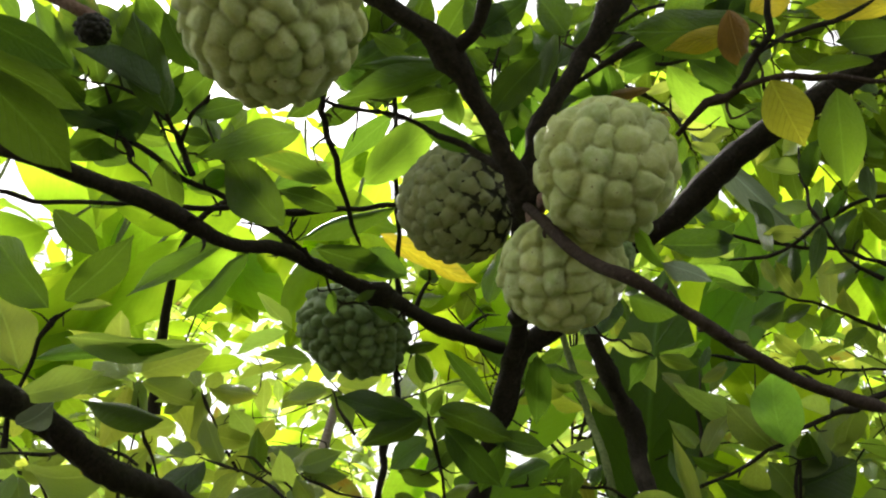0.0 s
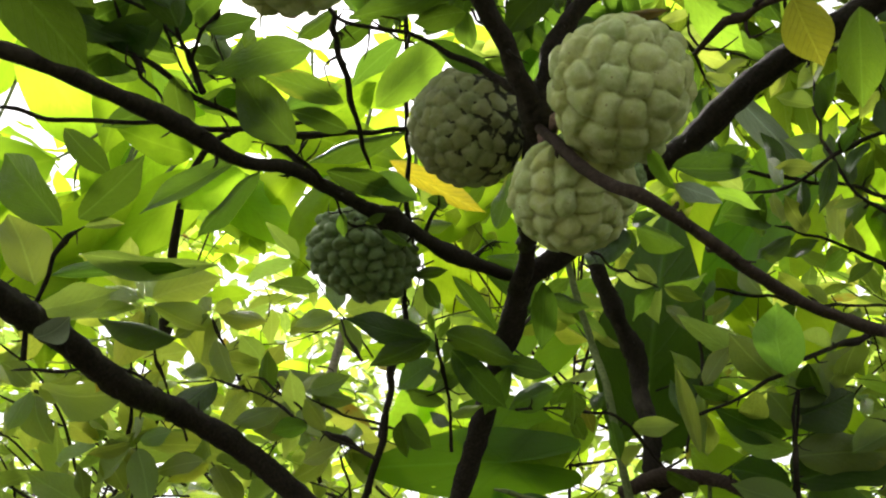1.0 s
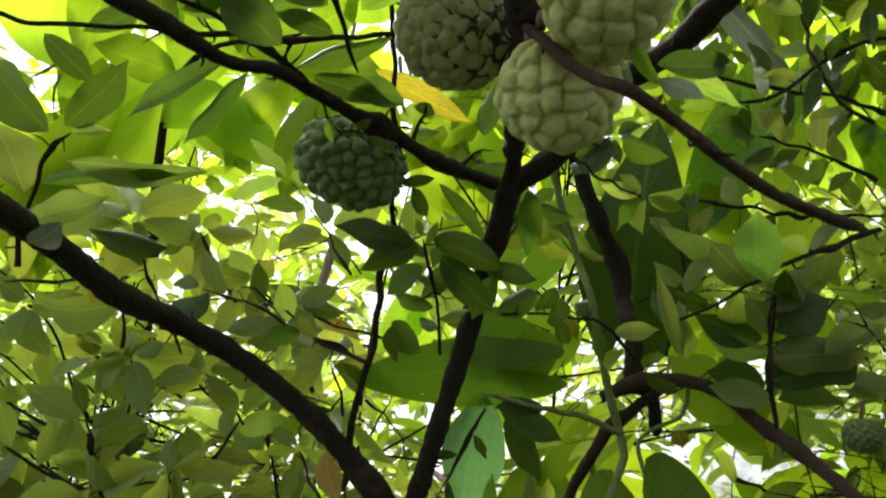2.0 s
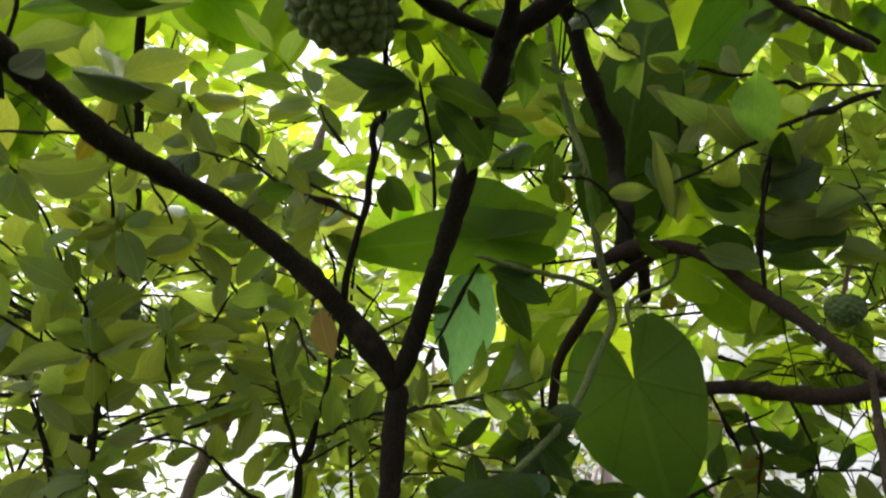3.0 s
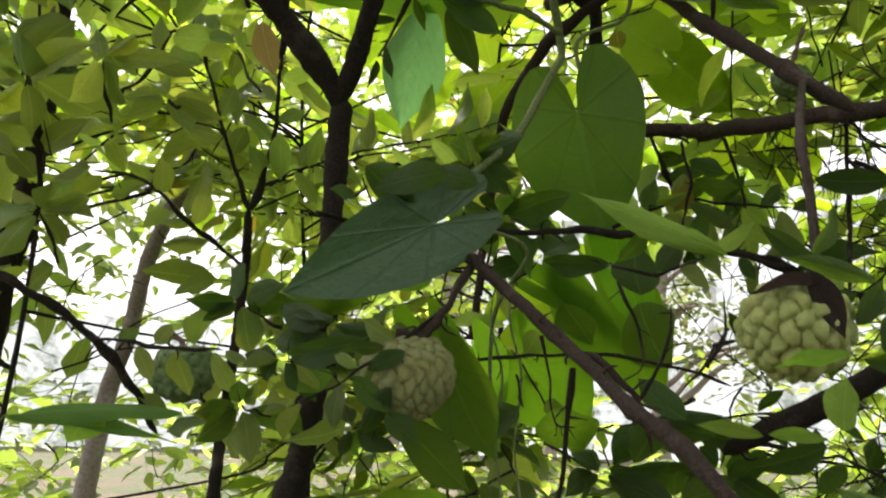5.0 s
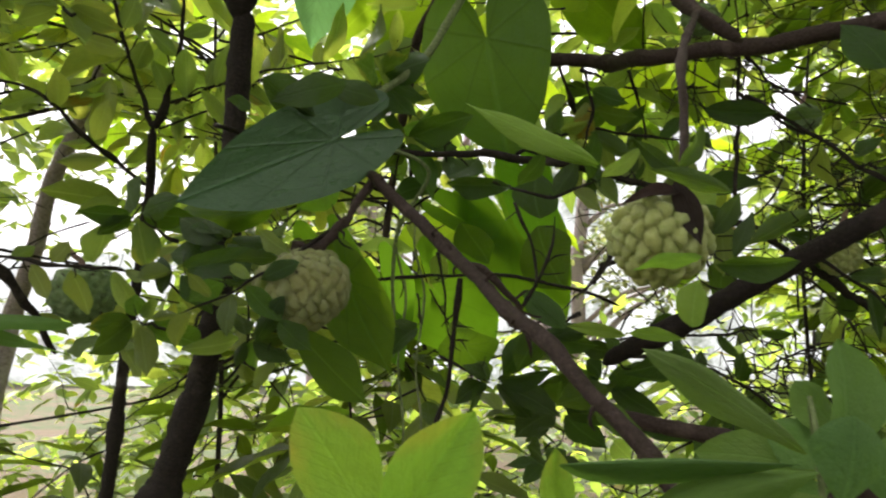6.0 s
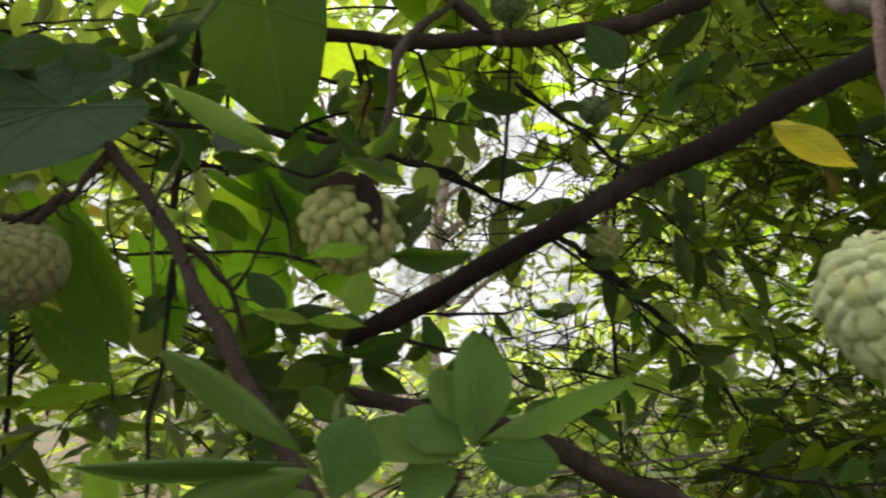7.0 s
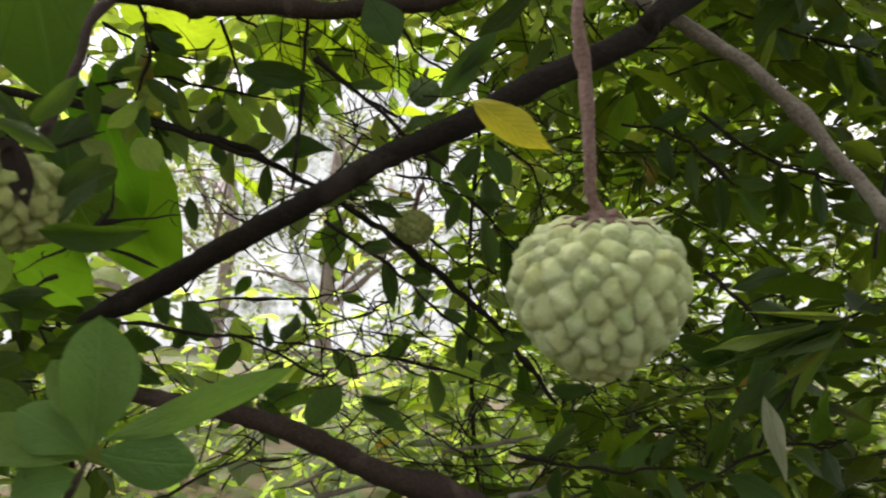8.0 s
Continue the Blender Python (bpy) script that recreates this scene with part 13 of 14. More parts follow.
leaf(v702, (0.152, 1.009, 1.653), (0.213, 1.027, 1.686), 0.0273, (0.391, -0.519, -0.760), LEAF, k=2)
v703 = limb("twig", [(-0.148, 1.163, 1.716, 0.0020), (-0.101, 1.146, 1.742, 0.0017), (-0.049, 1.133, 1.741, 0.0013), (-0.005, 1.115, 1.756, 0.0010)], BARK, stem, step=0.006, sides=7, knots=0.35, seed=703, spurs=0.28)
leaf(v703, (-0.132, 1.157, 1.725), (-0.128, 1.111, 1.780), 0.0343, (0.410, -0.668, -0.621), LEAF_MID, k=5)
leaf(v703, (-0.112, 1.150, 1.736), (-0.080, 1.153, 1.689), 0.0233, (0.170, -0.702, -0.692), LEAF_MID, k=5)
leaf(v703, (-0.091, 1.143, 1.742), (-0.075, 1.092, 1.784), 0.0285, (-0.500, -0.227, -0.836), LEAF_MID, k=5)
leaf(v703, (-0.068, 1.138, 1.741), (-0.023, 1.135, 1.714), 0.0239, (-0.468, -0.040, -0.883), LEAF_MID, k=3)
leaf(v703, (-0.046, 1.132, 1.742), (-0.030, 1.086, 1.789), 0.0256, (0.112, -0.015, -0.994), LEAF_MID, k=3)
leaf(v703, (-0.028, 1.124, 1.748), (0.031, 1.132, 1.707), 0.0335, (-0.054, -0.193, -0.980), LEAF_MID, k=1)
leaf(v703, (-0.009, 1.117, 1.755), (0.002, 1.075, 1.791), 0.0268, (0.367, -0.721, -0.587), LEAF_MID, k=1)
v704 = limb("twig", [(0.110, 1.105, 1.781, 0.0020), (0.132, 1.111, 1.755, 0.0017), (0.163, 1.110, 1.744, 0.0013), (0.196, 1.111, 1.719, 0.0010)], VINE, vine, step=0.006, sides=7, knots=0.35, seed=704, spurs=0.28)
leaf(v704, (0.119, 1.107, 1.771), (0.198, 1.097, 1.810), 0.0426, (-0.279, -0.467, -0.839), LEAF_MID, k=5)
leaf(v704, (0.130, 1.110, 1.758), (0.134, 1.111, 1.691), 0.0277, (0.048, -0.256, -0.965), LEAF_MID, k=5)
leaf(v704, (0.144, 1.111, 1.751), (0.207, 1.087, 1.732), 0.0267, (0.329, -0.852, -0.407), LEAF_MID, k=5)
leaf(v704, (0.160, 1.110, 1.745), (0.170, 1.163, 1.675), 0.0385, (-0.180, -0.462, -0.869), LEAF_MID, k=4)
leaf(v704, (0.176, 1.110, 1.734), (0.240, 1.095, 1.747), 0.0267, (-0.229, -0.595, -0.770), LEAF_MID, k=3)
leaf(v704, (0.193, 1.111, 1.722), (0.197, 1.112, 1.632), 0.0379, (-0.508, -0.583, -0.635), LEAF_MID, k=1)
v706 = limb("twig", [(-0.057, 1.195, 1.808, 0.0020), (-0.089, 1.219, 1.786, 0.0017), (-0.127, 1.242, 1.756, 0.0013), (-0.165, 1.257, 1.740, 0.0010)], BARK, stem, step=0.006, sides=7, knots=0.35, seed=706, spurs=0.28)
leaf(v706, (-0.068, 1.203, 1.800), (-0.073, 1.205, 1.732), 0.0278, (-0.482, 0.359, -0.799), LEAF_MID, k=3)
leaf(v706, (-0.082, 1.214, 1.791), (-0.151, 1.225, 1.793), 0.0297, (0.466, -0.167, -0.869), LEAF_MID, k=3)
leaf(v706, (-0.097, 1.224, 1.780), (-0.093, 1.242, 1.727), 0.0267, (0.365, -0.499, -0.786), LEAF_MID, k=3)
leaf(v706, (-0.113, 1.233, 1.767), (-0.197, 1.223, 1.781), 0.0347, (-0.200, -0.759, -0.619), LEAF_MID, k=5)
leaf(v706, (-0.129, 1.243, 1.755), (-0.141, 1.291, 1.715), 0.0240, (-0.494, -0.267, -0.827), LEAF_MID, k=5)
leaf(v706, (-0.145, 1.249, 1.748), (-0.232, 1.229, 1.741), 0.0337, (-0.405, -0.782, -0.473), LEAF_MID, k=0)
leaf(v706, (-0.162, 1.256, 1.741), (-0.162, 1.275, 1.684), 0.0225, (0.075, -0.469, -0.880), LEAF_MID, k=5)


# ---- dark leaves of the fruit tree high over the cluster ----
v761 = limb("twig", [(-0.063, 0.373, 2.088, 0.0014), (-0.036, 0.371, 2.093, 0.0012), (-0.004, 0.368, 2.097, 0.0009), (0.023, 0.367, 2.099, 0.0007)], BARK, tree, step=0.006, sides=7, knots=0.35, seed=761, spurs=0.28)
leaf(v761, (-0.052, 0.372, 2.090), (-0.030, 0.311, 2.087), 0.0289, (0.633, -0.573, -0.521), LEAF, k=1)
leaf(v761, (-0.039, 0.371, 2.092), (0.011, 0.425, 2.084), 0.0268, (0.057, 0.101, -0.993), LEAF, k=5)
leaf(v761, (-0.023, 0.370, 2.095), (-0.001, 0.304, 2.077), 0.0282, (-0.312, -0.409, -0.858), LEAF, k=0)
leaf(v761, (-0.007, 0.368, 2.097), (0.014, 0.409, 2.085), 0.0178, (0.689, -0.318, -0.651), LEAF, k=4)
leaf(v761, (0.007, 0.368, 2.098), (0.038, 0.323, 2.122), 0.0255, (-0.038, -0.739, -0.672), LEAF, k=3)
leaf(v761, (0.020, 0.367, 2.099), (0.046, 0.387, 2.050), 0.0280, (-0.372, -0.650, -0.663), LEAF, k=2)
v762 = limb("twig", [(0.036, 0.356, 2.082, 0.0014), (0.054, 0.371, 2.072, 0.0012), (0.067, 0.379, 2.066, 0.0009), (0.083, 0.387, 2.060, 0.0007)], BARK, tree, step=0.006, sides=7, knots=0.35, seed=762, spurs=0.28)
leaf(v762, (0.043, 0.362, 2.078), (0.107, 0.361, 2.069), 0.0275, (0.392, -0.129, -0.911), LEAF, k=2)
leaf(v762, (0.052, 0.369, 2.073), (0.059, 0.395, 2.034), 0.0170, (0.755, -0.377, -0.536), LEAF, k=3)
leaf(v762, (0.059, 0.374, 2.070), (0.112, 0.376, 2.073), 0.0194, (-0.025, -0.374, -0.927), LEAF, k=5)
leaf(v762, (0.066, 0.378, 2.067), (0.069, 0.431, 2.045), 0.0259, (0.064, -0.219, -0.974), LEAF, k=0)
leaf(v762, (0.073, 0.382, 2.064), (0.131, 0.378, 2.059), 0.0267, (0.035, -0.146, -0.989), LEAF, k=4)
leaf(v762, (0.081, 0.386, 2.061), (0.073, 0.443, 2.050), 0.0270, (0.045, -0.350, -0.936), LEAF, k=4)
v763 = limb("twig", [(-0.136, 0.331, 2.010, 0.0014), (-0.156, 0.324, 2.006, 0.0012), (-0.173, 0.313, 2.006, 0.0009), (-0.192, 0.307, 2.000, 0.0007)], BARK, tree, step=0.006, sides=7, knots=0.35, seed=763, spurs=0.28)
leaf(v763, (-0.144, 0.328, 2.008), (-0.182, 0.347, 1.961), 0.0283, (0.093, -0.134, -0.987), LEAF, k=2)
leaf(v763, (-0.154, 0.325, 2.006), (-0.160, 0.270, 2.015), 0.0244, (0.009, -0.291, -0.957), LEAF, k=2)
leaf(v763, (-0.163, 0.320, 2.006), (-0.209, 0.362, 1.994), 0.0234, (0.622, -0.606, -0.496), LEAF, k=2)
leaf(v763, (-0.171, 0.314, 2.006), (-0.180, 0.267, 2.012), 0.0219, (0.194, -0.409, -0.892), LEAF, k=4)
leaf(v763, (-0.181, 0.311, 2.004), (-0.208, 0.337, 1.953), 0.0230, (-0.150, 0.139, -0.979), LEAF, k=4)
leaf(v763, (-0.190, 0.308, 2.001), (-0.232, 0.282, 2.024), 0.0244, (0.229, -0.593, -0.772), LEAF, k=1)
v764 = limb("twig", [(-0.165, 0.325, 1.963, 0.0014), (-0.180, 0.314, 1.963, 0.0012), (-0.200, 0.305, 1.958, 0.0009), (-0.214, 0.296, 1.955, 0.0007)], BARK, tree, step=0.006, sides=7, knots=0.35, seed=764, spurs=0.28)
leaf(v764, (-0.171, 0.321, 1.963), (-0.224, 0.336, 1.920), 0.0302, (0.019, -0.340, -0.940), LEAF, k=3)
leaf(v764, (-0.178, 0.315, 1.963), (-0.211, 0.296, 2.003), 0.0241, (0.486, -0.124, -0.865), LEAF, k=5)
leaf(v764, (-0.188, 0.310, 1.961), (-0.238, 0.328, 1.937), 0.0213, (0.591, -0.448, -0.671), LEAF, k=2)
leaf(v764, (-0.198, 0.306, 1.958), (-0.211, 0.249, 2.000), 0.0284, (0.680, -0.528, -0.509), LEAF, k=1)
leaf(v764, (-0.206, 0.301, 1.957), (-0.230, 0.304, 1.914), 0.0198, (0.670, -0.380, -0.637), LEAF, k=2)
leaf(v764, (-0.213, 0.297, 1.955), (-0.233, 0.251, 1.974), 0.0205, (-0.132, -0.382, -0.915), LEAF, k=5)
v765 = limb("twig", [(0.159, 0.332, 2.020, 0.0014), (0.182, 0.326, 2.016, 0.0012), (0.198, 0.318, 2.015, 0.0009), (0.212, 0.312, 2.013, 0.0007)], BARK, tree, step=0.006, sides=7, knots=0.35, seed=765, spurs=0.28)
leaf(v765, (0.168, 0.330, 2.018), (0.201, 0.283, 2.027), 0.0225, (-0.050, -0.666, -0.744), LEAF, k=0)
leaf(v765, (0.180, 0.327, 2.016), (0.211, 0.329, 1.981), 0.0175, (0.105, -0.154, -0.983), LEAF, k=4)
leaf(v765, (0.188, 0.323, 2.016), (0.210, 0.271, 2.028), 0.0226, (-0.167, 0.109, -0.980), LEAF, k=2)
leaf(v765, (0.196, 0.319, 2.015), (0.222, 0.334, 1.979), 0.0190, (-0.283, -0.102, -0.954), LEAF, k=3)
leaf(v765, (0.204, 0.316, 2.014), (0.224, 0.277, 2.030), 0.0216, (-0.317, -0.438, -0.841), LEAF, k=2)
leaf(v765, (0.211, 0.313, 2.013), (0.229, 0.335, 1.978), 0.0198, (-0.113, -0.321, -0.940), LEAF, k=0)
v766 = limb("twig", [(-0.026, 0.437, 2.098, 0.0014), (-0.048, 0.430, 2.100, 0.0012), (-0.068, 0.416, 2.106, 0.0009), (-0.093, 0.409, 2.107, 0.0007)], BARK, tree, step=0.006, sides=7, knots=0.35, seed=766, spurs=0.28)
leaf(v766, (-0.037, 0.434, 2.099), (-0.083, 0.466, 2.077), 0.0245, (0.049, -0.170, -0.984), LEAF, k=4)
leaf(v766, (-0.050, 0.429, 2.100), (-0.051, 0.375, 2.114), 0.0243, (-0.247, -0.024, -0.969), LEAF, k=4)
leaf(v766, (-0.062, 0.420, 2.104), (-0.105, 0.446, 2.093), 0.0198, (0.465, -0.536, -0.705), LEAF, k=2)
leaf(v766, (-0.075, 0.414, 2.106), (-0.099, 0.376, 2.155), 0.0279, (-0.259, -0.413, -0.873), LEAF, k=1)
leaf(v766, (-0.090, 0.410, 2.107), (-0.122, 0.417, 2.071), 0.0175, (-0.118, -0.614, -0.781), LEAF, k=4)
v767 = limb("twig", [(0.100, 0.354, 2.078, 0.0014), (0.118, 0.357, 2.074, 0.0012), (0.132, 0.360, 2.069, 0.0009), (0.147, 0.364, 2.063, 0.0007)], BARK, tree, step=0.006, sides=7, knots=0.35, seed=767, spurs=0.28)
leaf(v767, (0.109, 0.355, 2.076), (0.151, 0.331, 2.075), 0.0232, (-0.008, -0.284, -0.959), LEAF, k=4)
leaf(v767, (0.119, 0.357, 2.074), (0.130, 0.381, 2.037), 0.0162, (-0.499, -0.164, -0.851), LEAF, k=1)
leaf(v767, (0.128, 0.359, 2.071), (0.168, 0.346, 2.088), 0.0192, (-0.217, 0.429, -0.877), LEAF, k=1)
leaf(v767, (0.136, 0.361, 2.067), (0.151, 0.410, 2.041), 0.0272, (-0.359, -0.132, -0.924), LEAF, k=1)
leaf(v767, (0.145, 0.364, 2.064), (0.192, 0.330, 2.058), 0.0280, (-0.376, -0.151, -0.914), LEAF, k=0)
v768 = limb("twig", [(-0.094, 0.364, 2.063, 0.0014), (-0.076, 0.363, 2.067, 0.0012), (-0.056, 0.355, 2.076, 0.0009), (-0.038, 0.351, 2.081, 0.0007)], BARK, tree, step=0.006, sides=7, knots=0.35, seed=768, spurs=0.28)
leaf(v768, (-0.085, 0.364, 2.065), (-0.059, 0.327, 2.079), 0.0192, (0.568, -0.307, -0.764), LEAF, k=3)
leaf(v768, (-0.074, 0.362, 2.068), (-0.028, 0.395, 2.072), 0.0211, (-0.051, -0.762, -0.645), LEAF, k=5)
leaf(v768, (-0.062, 0.358, 2.073), (-0.047, 0.309, 2.072), 0.0208, (-0.087, -0.224, -0.971), LEAF, k=0)
leaf(v768, (-0.051, 0.354, 2.077), (0.007, 0.379, 2.063), 0.0266, (0.256, 0.115, -0.960), LEAF, k=2)
leaf(v768, (-0.040, 0.351, 2.080), (-0.029, 0.298, 2.075), 0.0252, (0.270, -0.125, -0.955), LEAF, k=1)


# ---- a low pale shoot beside the sapling ----
shoot4 = thing("leafy_shoot", (-0.380, 0.640, 0.000), "low shoot of long pale green leaves", "shrub")
limb("stem", [(-0.380, 0.640, 0.000, 0.0050), (-0.370, 0.660, 0.700, 0.0040), (-0.330, 0.690, 1.250, 0.0022), (-0.276, 0.767, 1.386, 0.0012)], VINE, shoot4, step=0.01, sides=8, knots=0.15, seed=801)
leaf(shoot4, (-0.276, 0.767, 1.386), (-0.136, 0.758, 1.403), 0.0200, (0.1, -0.85, 0.5), LEAF_SOFT, "obovate", k=1)
leaf(shoot4, (-0.276, 0.767, 1.386), (-0.137, 0.780, 1.380), 0.0170, (0.1, -0.80, 0.55), LEAF_SOFT, "obovate", k=2)
leaf(shoot4, (-0.223, 0.767, 1.366), (-0.209, 0.774, 1.399), 0.0360, (0.2, -0.95, 0.1), LEAF_NEW, "obovate", k=0)


leaf(vine, (0.291, 0.858, 1.575), (0.294, 0.855, 1.523), 0.0560, (0.15, -0.95, -0.25), LEAF, "obovate", k=0, label="round dark leaf")


# ---- the wooded distance ----
def distance():
    """A far belt of woods round the clearing, with painted haze, its own glow and an uneven top."""
    m, n, l, out = nodes_of("painted_haze_woods")
    tc = n.new("ShaderNodeTexCoord")
    where = tc.outputs["Object"]
    mp = n.new("ShaderNodeMapping")
    mp.inputs["Scale"].default_value = (1.0, 1.0, 0.22)
    l.new(where, mp.inputs[0])
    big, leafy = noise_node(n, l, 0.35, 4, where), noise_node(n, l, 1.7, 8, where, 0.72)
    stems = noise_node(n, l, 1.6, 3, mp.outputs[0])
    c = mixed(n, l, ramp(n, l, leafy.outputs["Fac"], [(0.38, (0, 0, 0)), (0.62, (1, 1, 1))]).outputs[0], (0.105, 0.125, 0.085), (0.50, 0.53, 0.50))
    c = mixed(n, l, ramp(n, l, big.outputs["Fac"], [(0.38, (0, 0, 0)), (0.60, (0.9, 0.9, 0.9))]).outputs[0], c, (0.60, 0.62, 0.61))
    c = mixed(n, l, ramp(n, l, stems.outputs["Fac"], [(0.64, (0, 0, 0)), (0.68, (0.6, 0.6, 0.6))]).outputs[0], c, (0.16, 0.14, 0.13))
    # Haze lies in the colours above; the sheet gives off its own brightness.
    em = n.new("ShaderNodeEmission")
    em.inputs["Strength"].default_value = HAZE_GLOW
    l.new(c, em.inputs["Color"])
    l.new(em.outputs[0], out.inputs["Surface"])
    verts, faces, cols, rows = [], [], 120, 6
    for i in range(cols):
        a = 2 * math.pi * i / cols
        top = 8.0 + 4.0 * math.cos(min(3.0 * abs(a - 1.13), math.pi)) + 2.5 * noise.noise((7 * math.cos(a), 7 * math.sin(a), 0.7)) + 2.0 * noise.noise((25 * math.cos(a), 25 * math.sin(a), 3.1))
        for j in range(rows + 1):
            r = 32 + 1.5 * noise.noise((5 * math.cos(a), 5 * math.sin(a), 0.5 * j))
            verts.append((r * math.cos(a), r * math.sin(a), -0.6 + (top + 0.6) * j / rows))
    for i in range(cols):
        k = (i + 1) % cols
        for j in range(rows):
            faces.append((i * (rows + 1) + j, k * (rows + 1) + j, k * (rows + 1) + j + 1, i * (rows + 1) + j + 1))
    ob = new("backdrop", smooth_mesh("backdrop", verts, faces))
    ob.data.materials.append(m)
    tagged(ob, "glowing sheet of pale far woods with painted haze", "backdrop", kind="structure")


distance()


# ---- ground and the growth all round ----
def ground_sheet():
    bm = bmesh.new()
    bmesh.ops.create_grid(bm, x_segments=60, y_segments=60, size=1.0)
    for v in bm.verts:
        r = max(abs(v.co.x), abs(v.co.y))
        s = 400 * r ** 4 + 4 * r
        v.co.x, v.co.y = v.co.x * s, v.co.y * s
        v.co.z = 0.06 * noise.noise((v.co.x * 0.5, v.co.y * 0.5, 0.3)) - 0.04
    data = bpy.data.meshes.new("ground")
    bm.to_mesh(data)
    bm.free()
    data.materials.append(ground_material())
    return tagged(new("ground", data), "bare soil strewn with leaf litter and weeds", "ground", kind="structure")


ground_sheet()


def growth(name, seed, count, box, length, ratio, material, label, per=7, gap=0.05, shape="ellipse", keep=None, twigs=True, radius=0.002, shoot=(0, 0, 0)):
    """Leafy shoots scattered through a block of air, as the foliage of the trees around."""
    rng = np.random.RandomState(seed)
    rows, lines = [], []
    while len(lines) < count:
        p = np.array([rng.uniform(a, b) for a, b in box])
        if (keep is not None and not keep(p)) or chink(p):
            continue
        way = unit(rng.normal(0, 1, 3) * (1, 1, 0.45) + np.array(shoot))
        r, ln = spray(rng, p, way, int(rng.randint(per - 2, per + 3)), length * rng.uniform(0.75, 1.25), ratio, gap * rng.uniform(0.8, 1.2))
        rows += r
        lines.append(ln)
    leaf_cloud(name, rows, material, label, "foliage", shape=shape)
    if twigs:
        twig_cloud("twigs", lines, radius, BARK, "thin dark twigs among the foliage", "twigs")


def clear(p):
    """Keeps the open space under the tree and round the near branches free."""
    return p[1] > 1.0 + 0.25 * abs(p[0] - 0.2) or p[0] > 1.3 or p[0] < -1.0


def bearing(p, eye=(0.25, 0.07, 1.39)):
    d = math.hypot(p[0] - eye[0], p[1] - eye[1])
    return math.degrees(math.atan2(p[0] - eye[0], p[1] - eye[1])), math.degrees(math.atan2(p[2] - eye[2], d)), d


def chink(p):
    """A small opening in the leaves over the slanting limb, where the white sky shows."""
    a, h, d = bearing(p, (0.17, 0.08, 1.386))
    return d > 0.9 and math.hypot((a - 30.5) / 5.0, (h - 19.5) / 4.5) < 1


def gap(p):
    """The open sides, through which the bright distance shows, and the hole that lets the sun on to the vine."""
    s = (p[2] - 1.5) / 13.0
    if p[2] > 1.6 and math.hypot(p[0] - 0.32 + 5 * s, p[1] - 1.2 - 8 * s) < 0.32:
        return True
    a, h, d = bearing(p)
    if (2 < a < 31 and -1 < h < 16) or (2 < a < 27 and 0 < h < 18) or (10 < a < 27 and -10 < h <= 0):
        return True
    a, h, d = bearing(p, (0.03, 0.12, 1.42))
    return -32 < a < -11 and -6 < h < 14


def beside(p):
    """The dense side of the neighbouring tree."""
    a, h, d = bearing(p)
    return (d > 0.85 and 34 < a < 85) or (d > 1.0 and 31 < a < 35 and 4 < h < 20)


growth("foliage", 31, 95, ((-1.4, 1.2), (1.1, 2.0), (1.2, 3.2)), 0.10, 0.40, LEAF_STUFF, "backlit green leaves on thin twigs", 6, 0.045, keep=lambda p: clear(p) and not gap(p) and (p[0] > -0.1 or p[2] < 2.3))
growth("foliage", 32, 380, ((-3.0, 3.5), (2.0, 3.6), (0.6, 3.6)), 0.11, 0.42, LEAF_STUFF, "sunlit canopy leaves farther back", 7, 0.05, keep=lambda p: not gap(p) and (p[2] > 2.4 or p[0] > 0.6 or int(p[0] * 997) % 2 == 0))
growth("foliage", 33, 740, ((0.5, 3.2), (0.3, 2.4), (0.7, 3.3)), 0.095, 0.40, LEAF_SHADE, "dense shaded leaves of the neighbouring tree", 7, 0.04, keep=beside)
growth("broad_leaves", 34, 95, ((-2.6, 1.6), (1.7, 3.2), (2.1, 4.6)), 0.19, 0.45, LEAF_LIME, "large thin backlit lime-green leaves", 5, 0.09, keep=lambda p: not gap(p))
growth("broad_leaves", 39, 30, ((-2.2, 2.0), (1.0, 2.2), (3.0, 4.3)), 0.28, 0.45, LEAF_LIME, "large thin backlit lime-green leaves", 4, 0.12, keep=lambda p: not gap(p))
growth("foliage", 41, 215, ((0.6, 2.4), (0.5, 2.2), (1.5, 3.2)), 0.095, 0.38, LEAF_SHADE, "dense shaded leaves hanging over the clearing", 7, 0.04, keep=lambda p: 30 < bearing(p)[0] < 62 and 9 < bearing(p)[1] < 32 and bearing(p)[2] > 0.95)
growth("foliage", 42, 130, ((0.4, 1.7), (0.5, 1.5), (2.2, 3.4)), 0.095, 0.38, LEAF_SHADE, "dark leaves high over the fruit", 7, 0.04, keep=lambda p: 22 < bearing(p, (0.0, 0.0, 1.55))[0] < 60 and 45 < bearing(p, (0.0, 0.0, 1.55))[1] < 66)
growth("broad_leaves", 44, 60, ((-3.2, 3.4), (2.6, 4.2), (3.6, 5.6)), 0.22, 0.45, LEAF_LIME, "large thin backlit lime-green leaves", 5, 0.1, twigs=False, keep=lambda p: not gap(p))
growth("wood_edge", 47, 960, ((-6.5, 6.5), (4.5, 7.5), (2.2, 7.2)), 0.23, 0.44, LEAF_STUFF, "bright leafy edge of the wood behind", 6, 0.1, twigs=False, keep=lambda p: p[2] < 1.35 * (p[1] - 1.5) + 1.0 and not gap(p))
growth("foliage", 48, 44, ((0.35, 1.35), (1.0, 1.75), (1.85, 2.75)), 0.092, 0.40, LEAF_STUFF, "leaves of the neighbouring tree", 7, 0.04, keep=lambda p: not gap(p) and bearing(p, (0.03, 0.08, 1.5))[0] > 13)
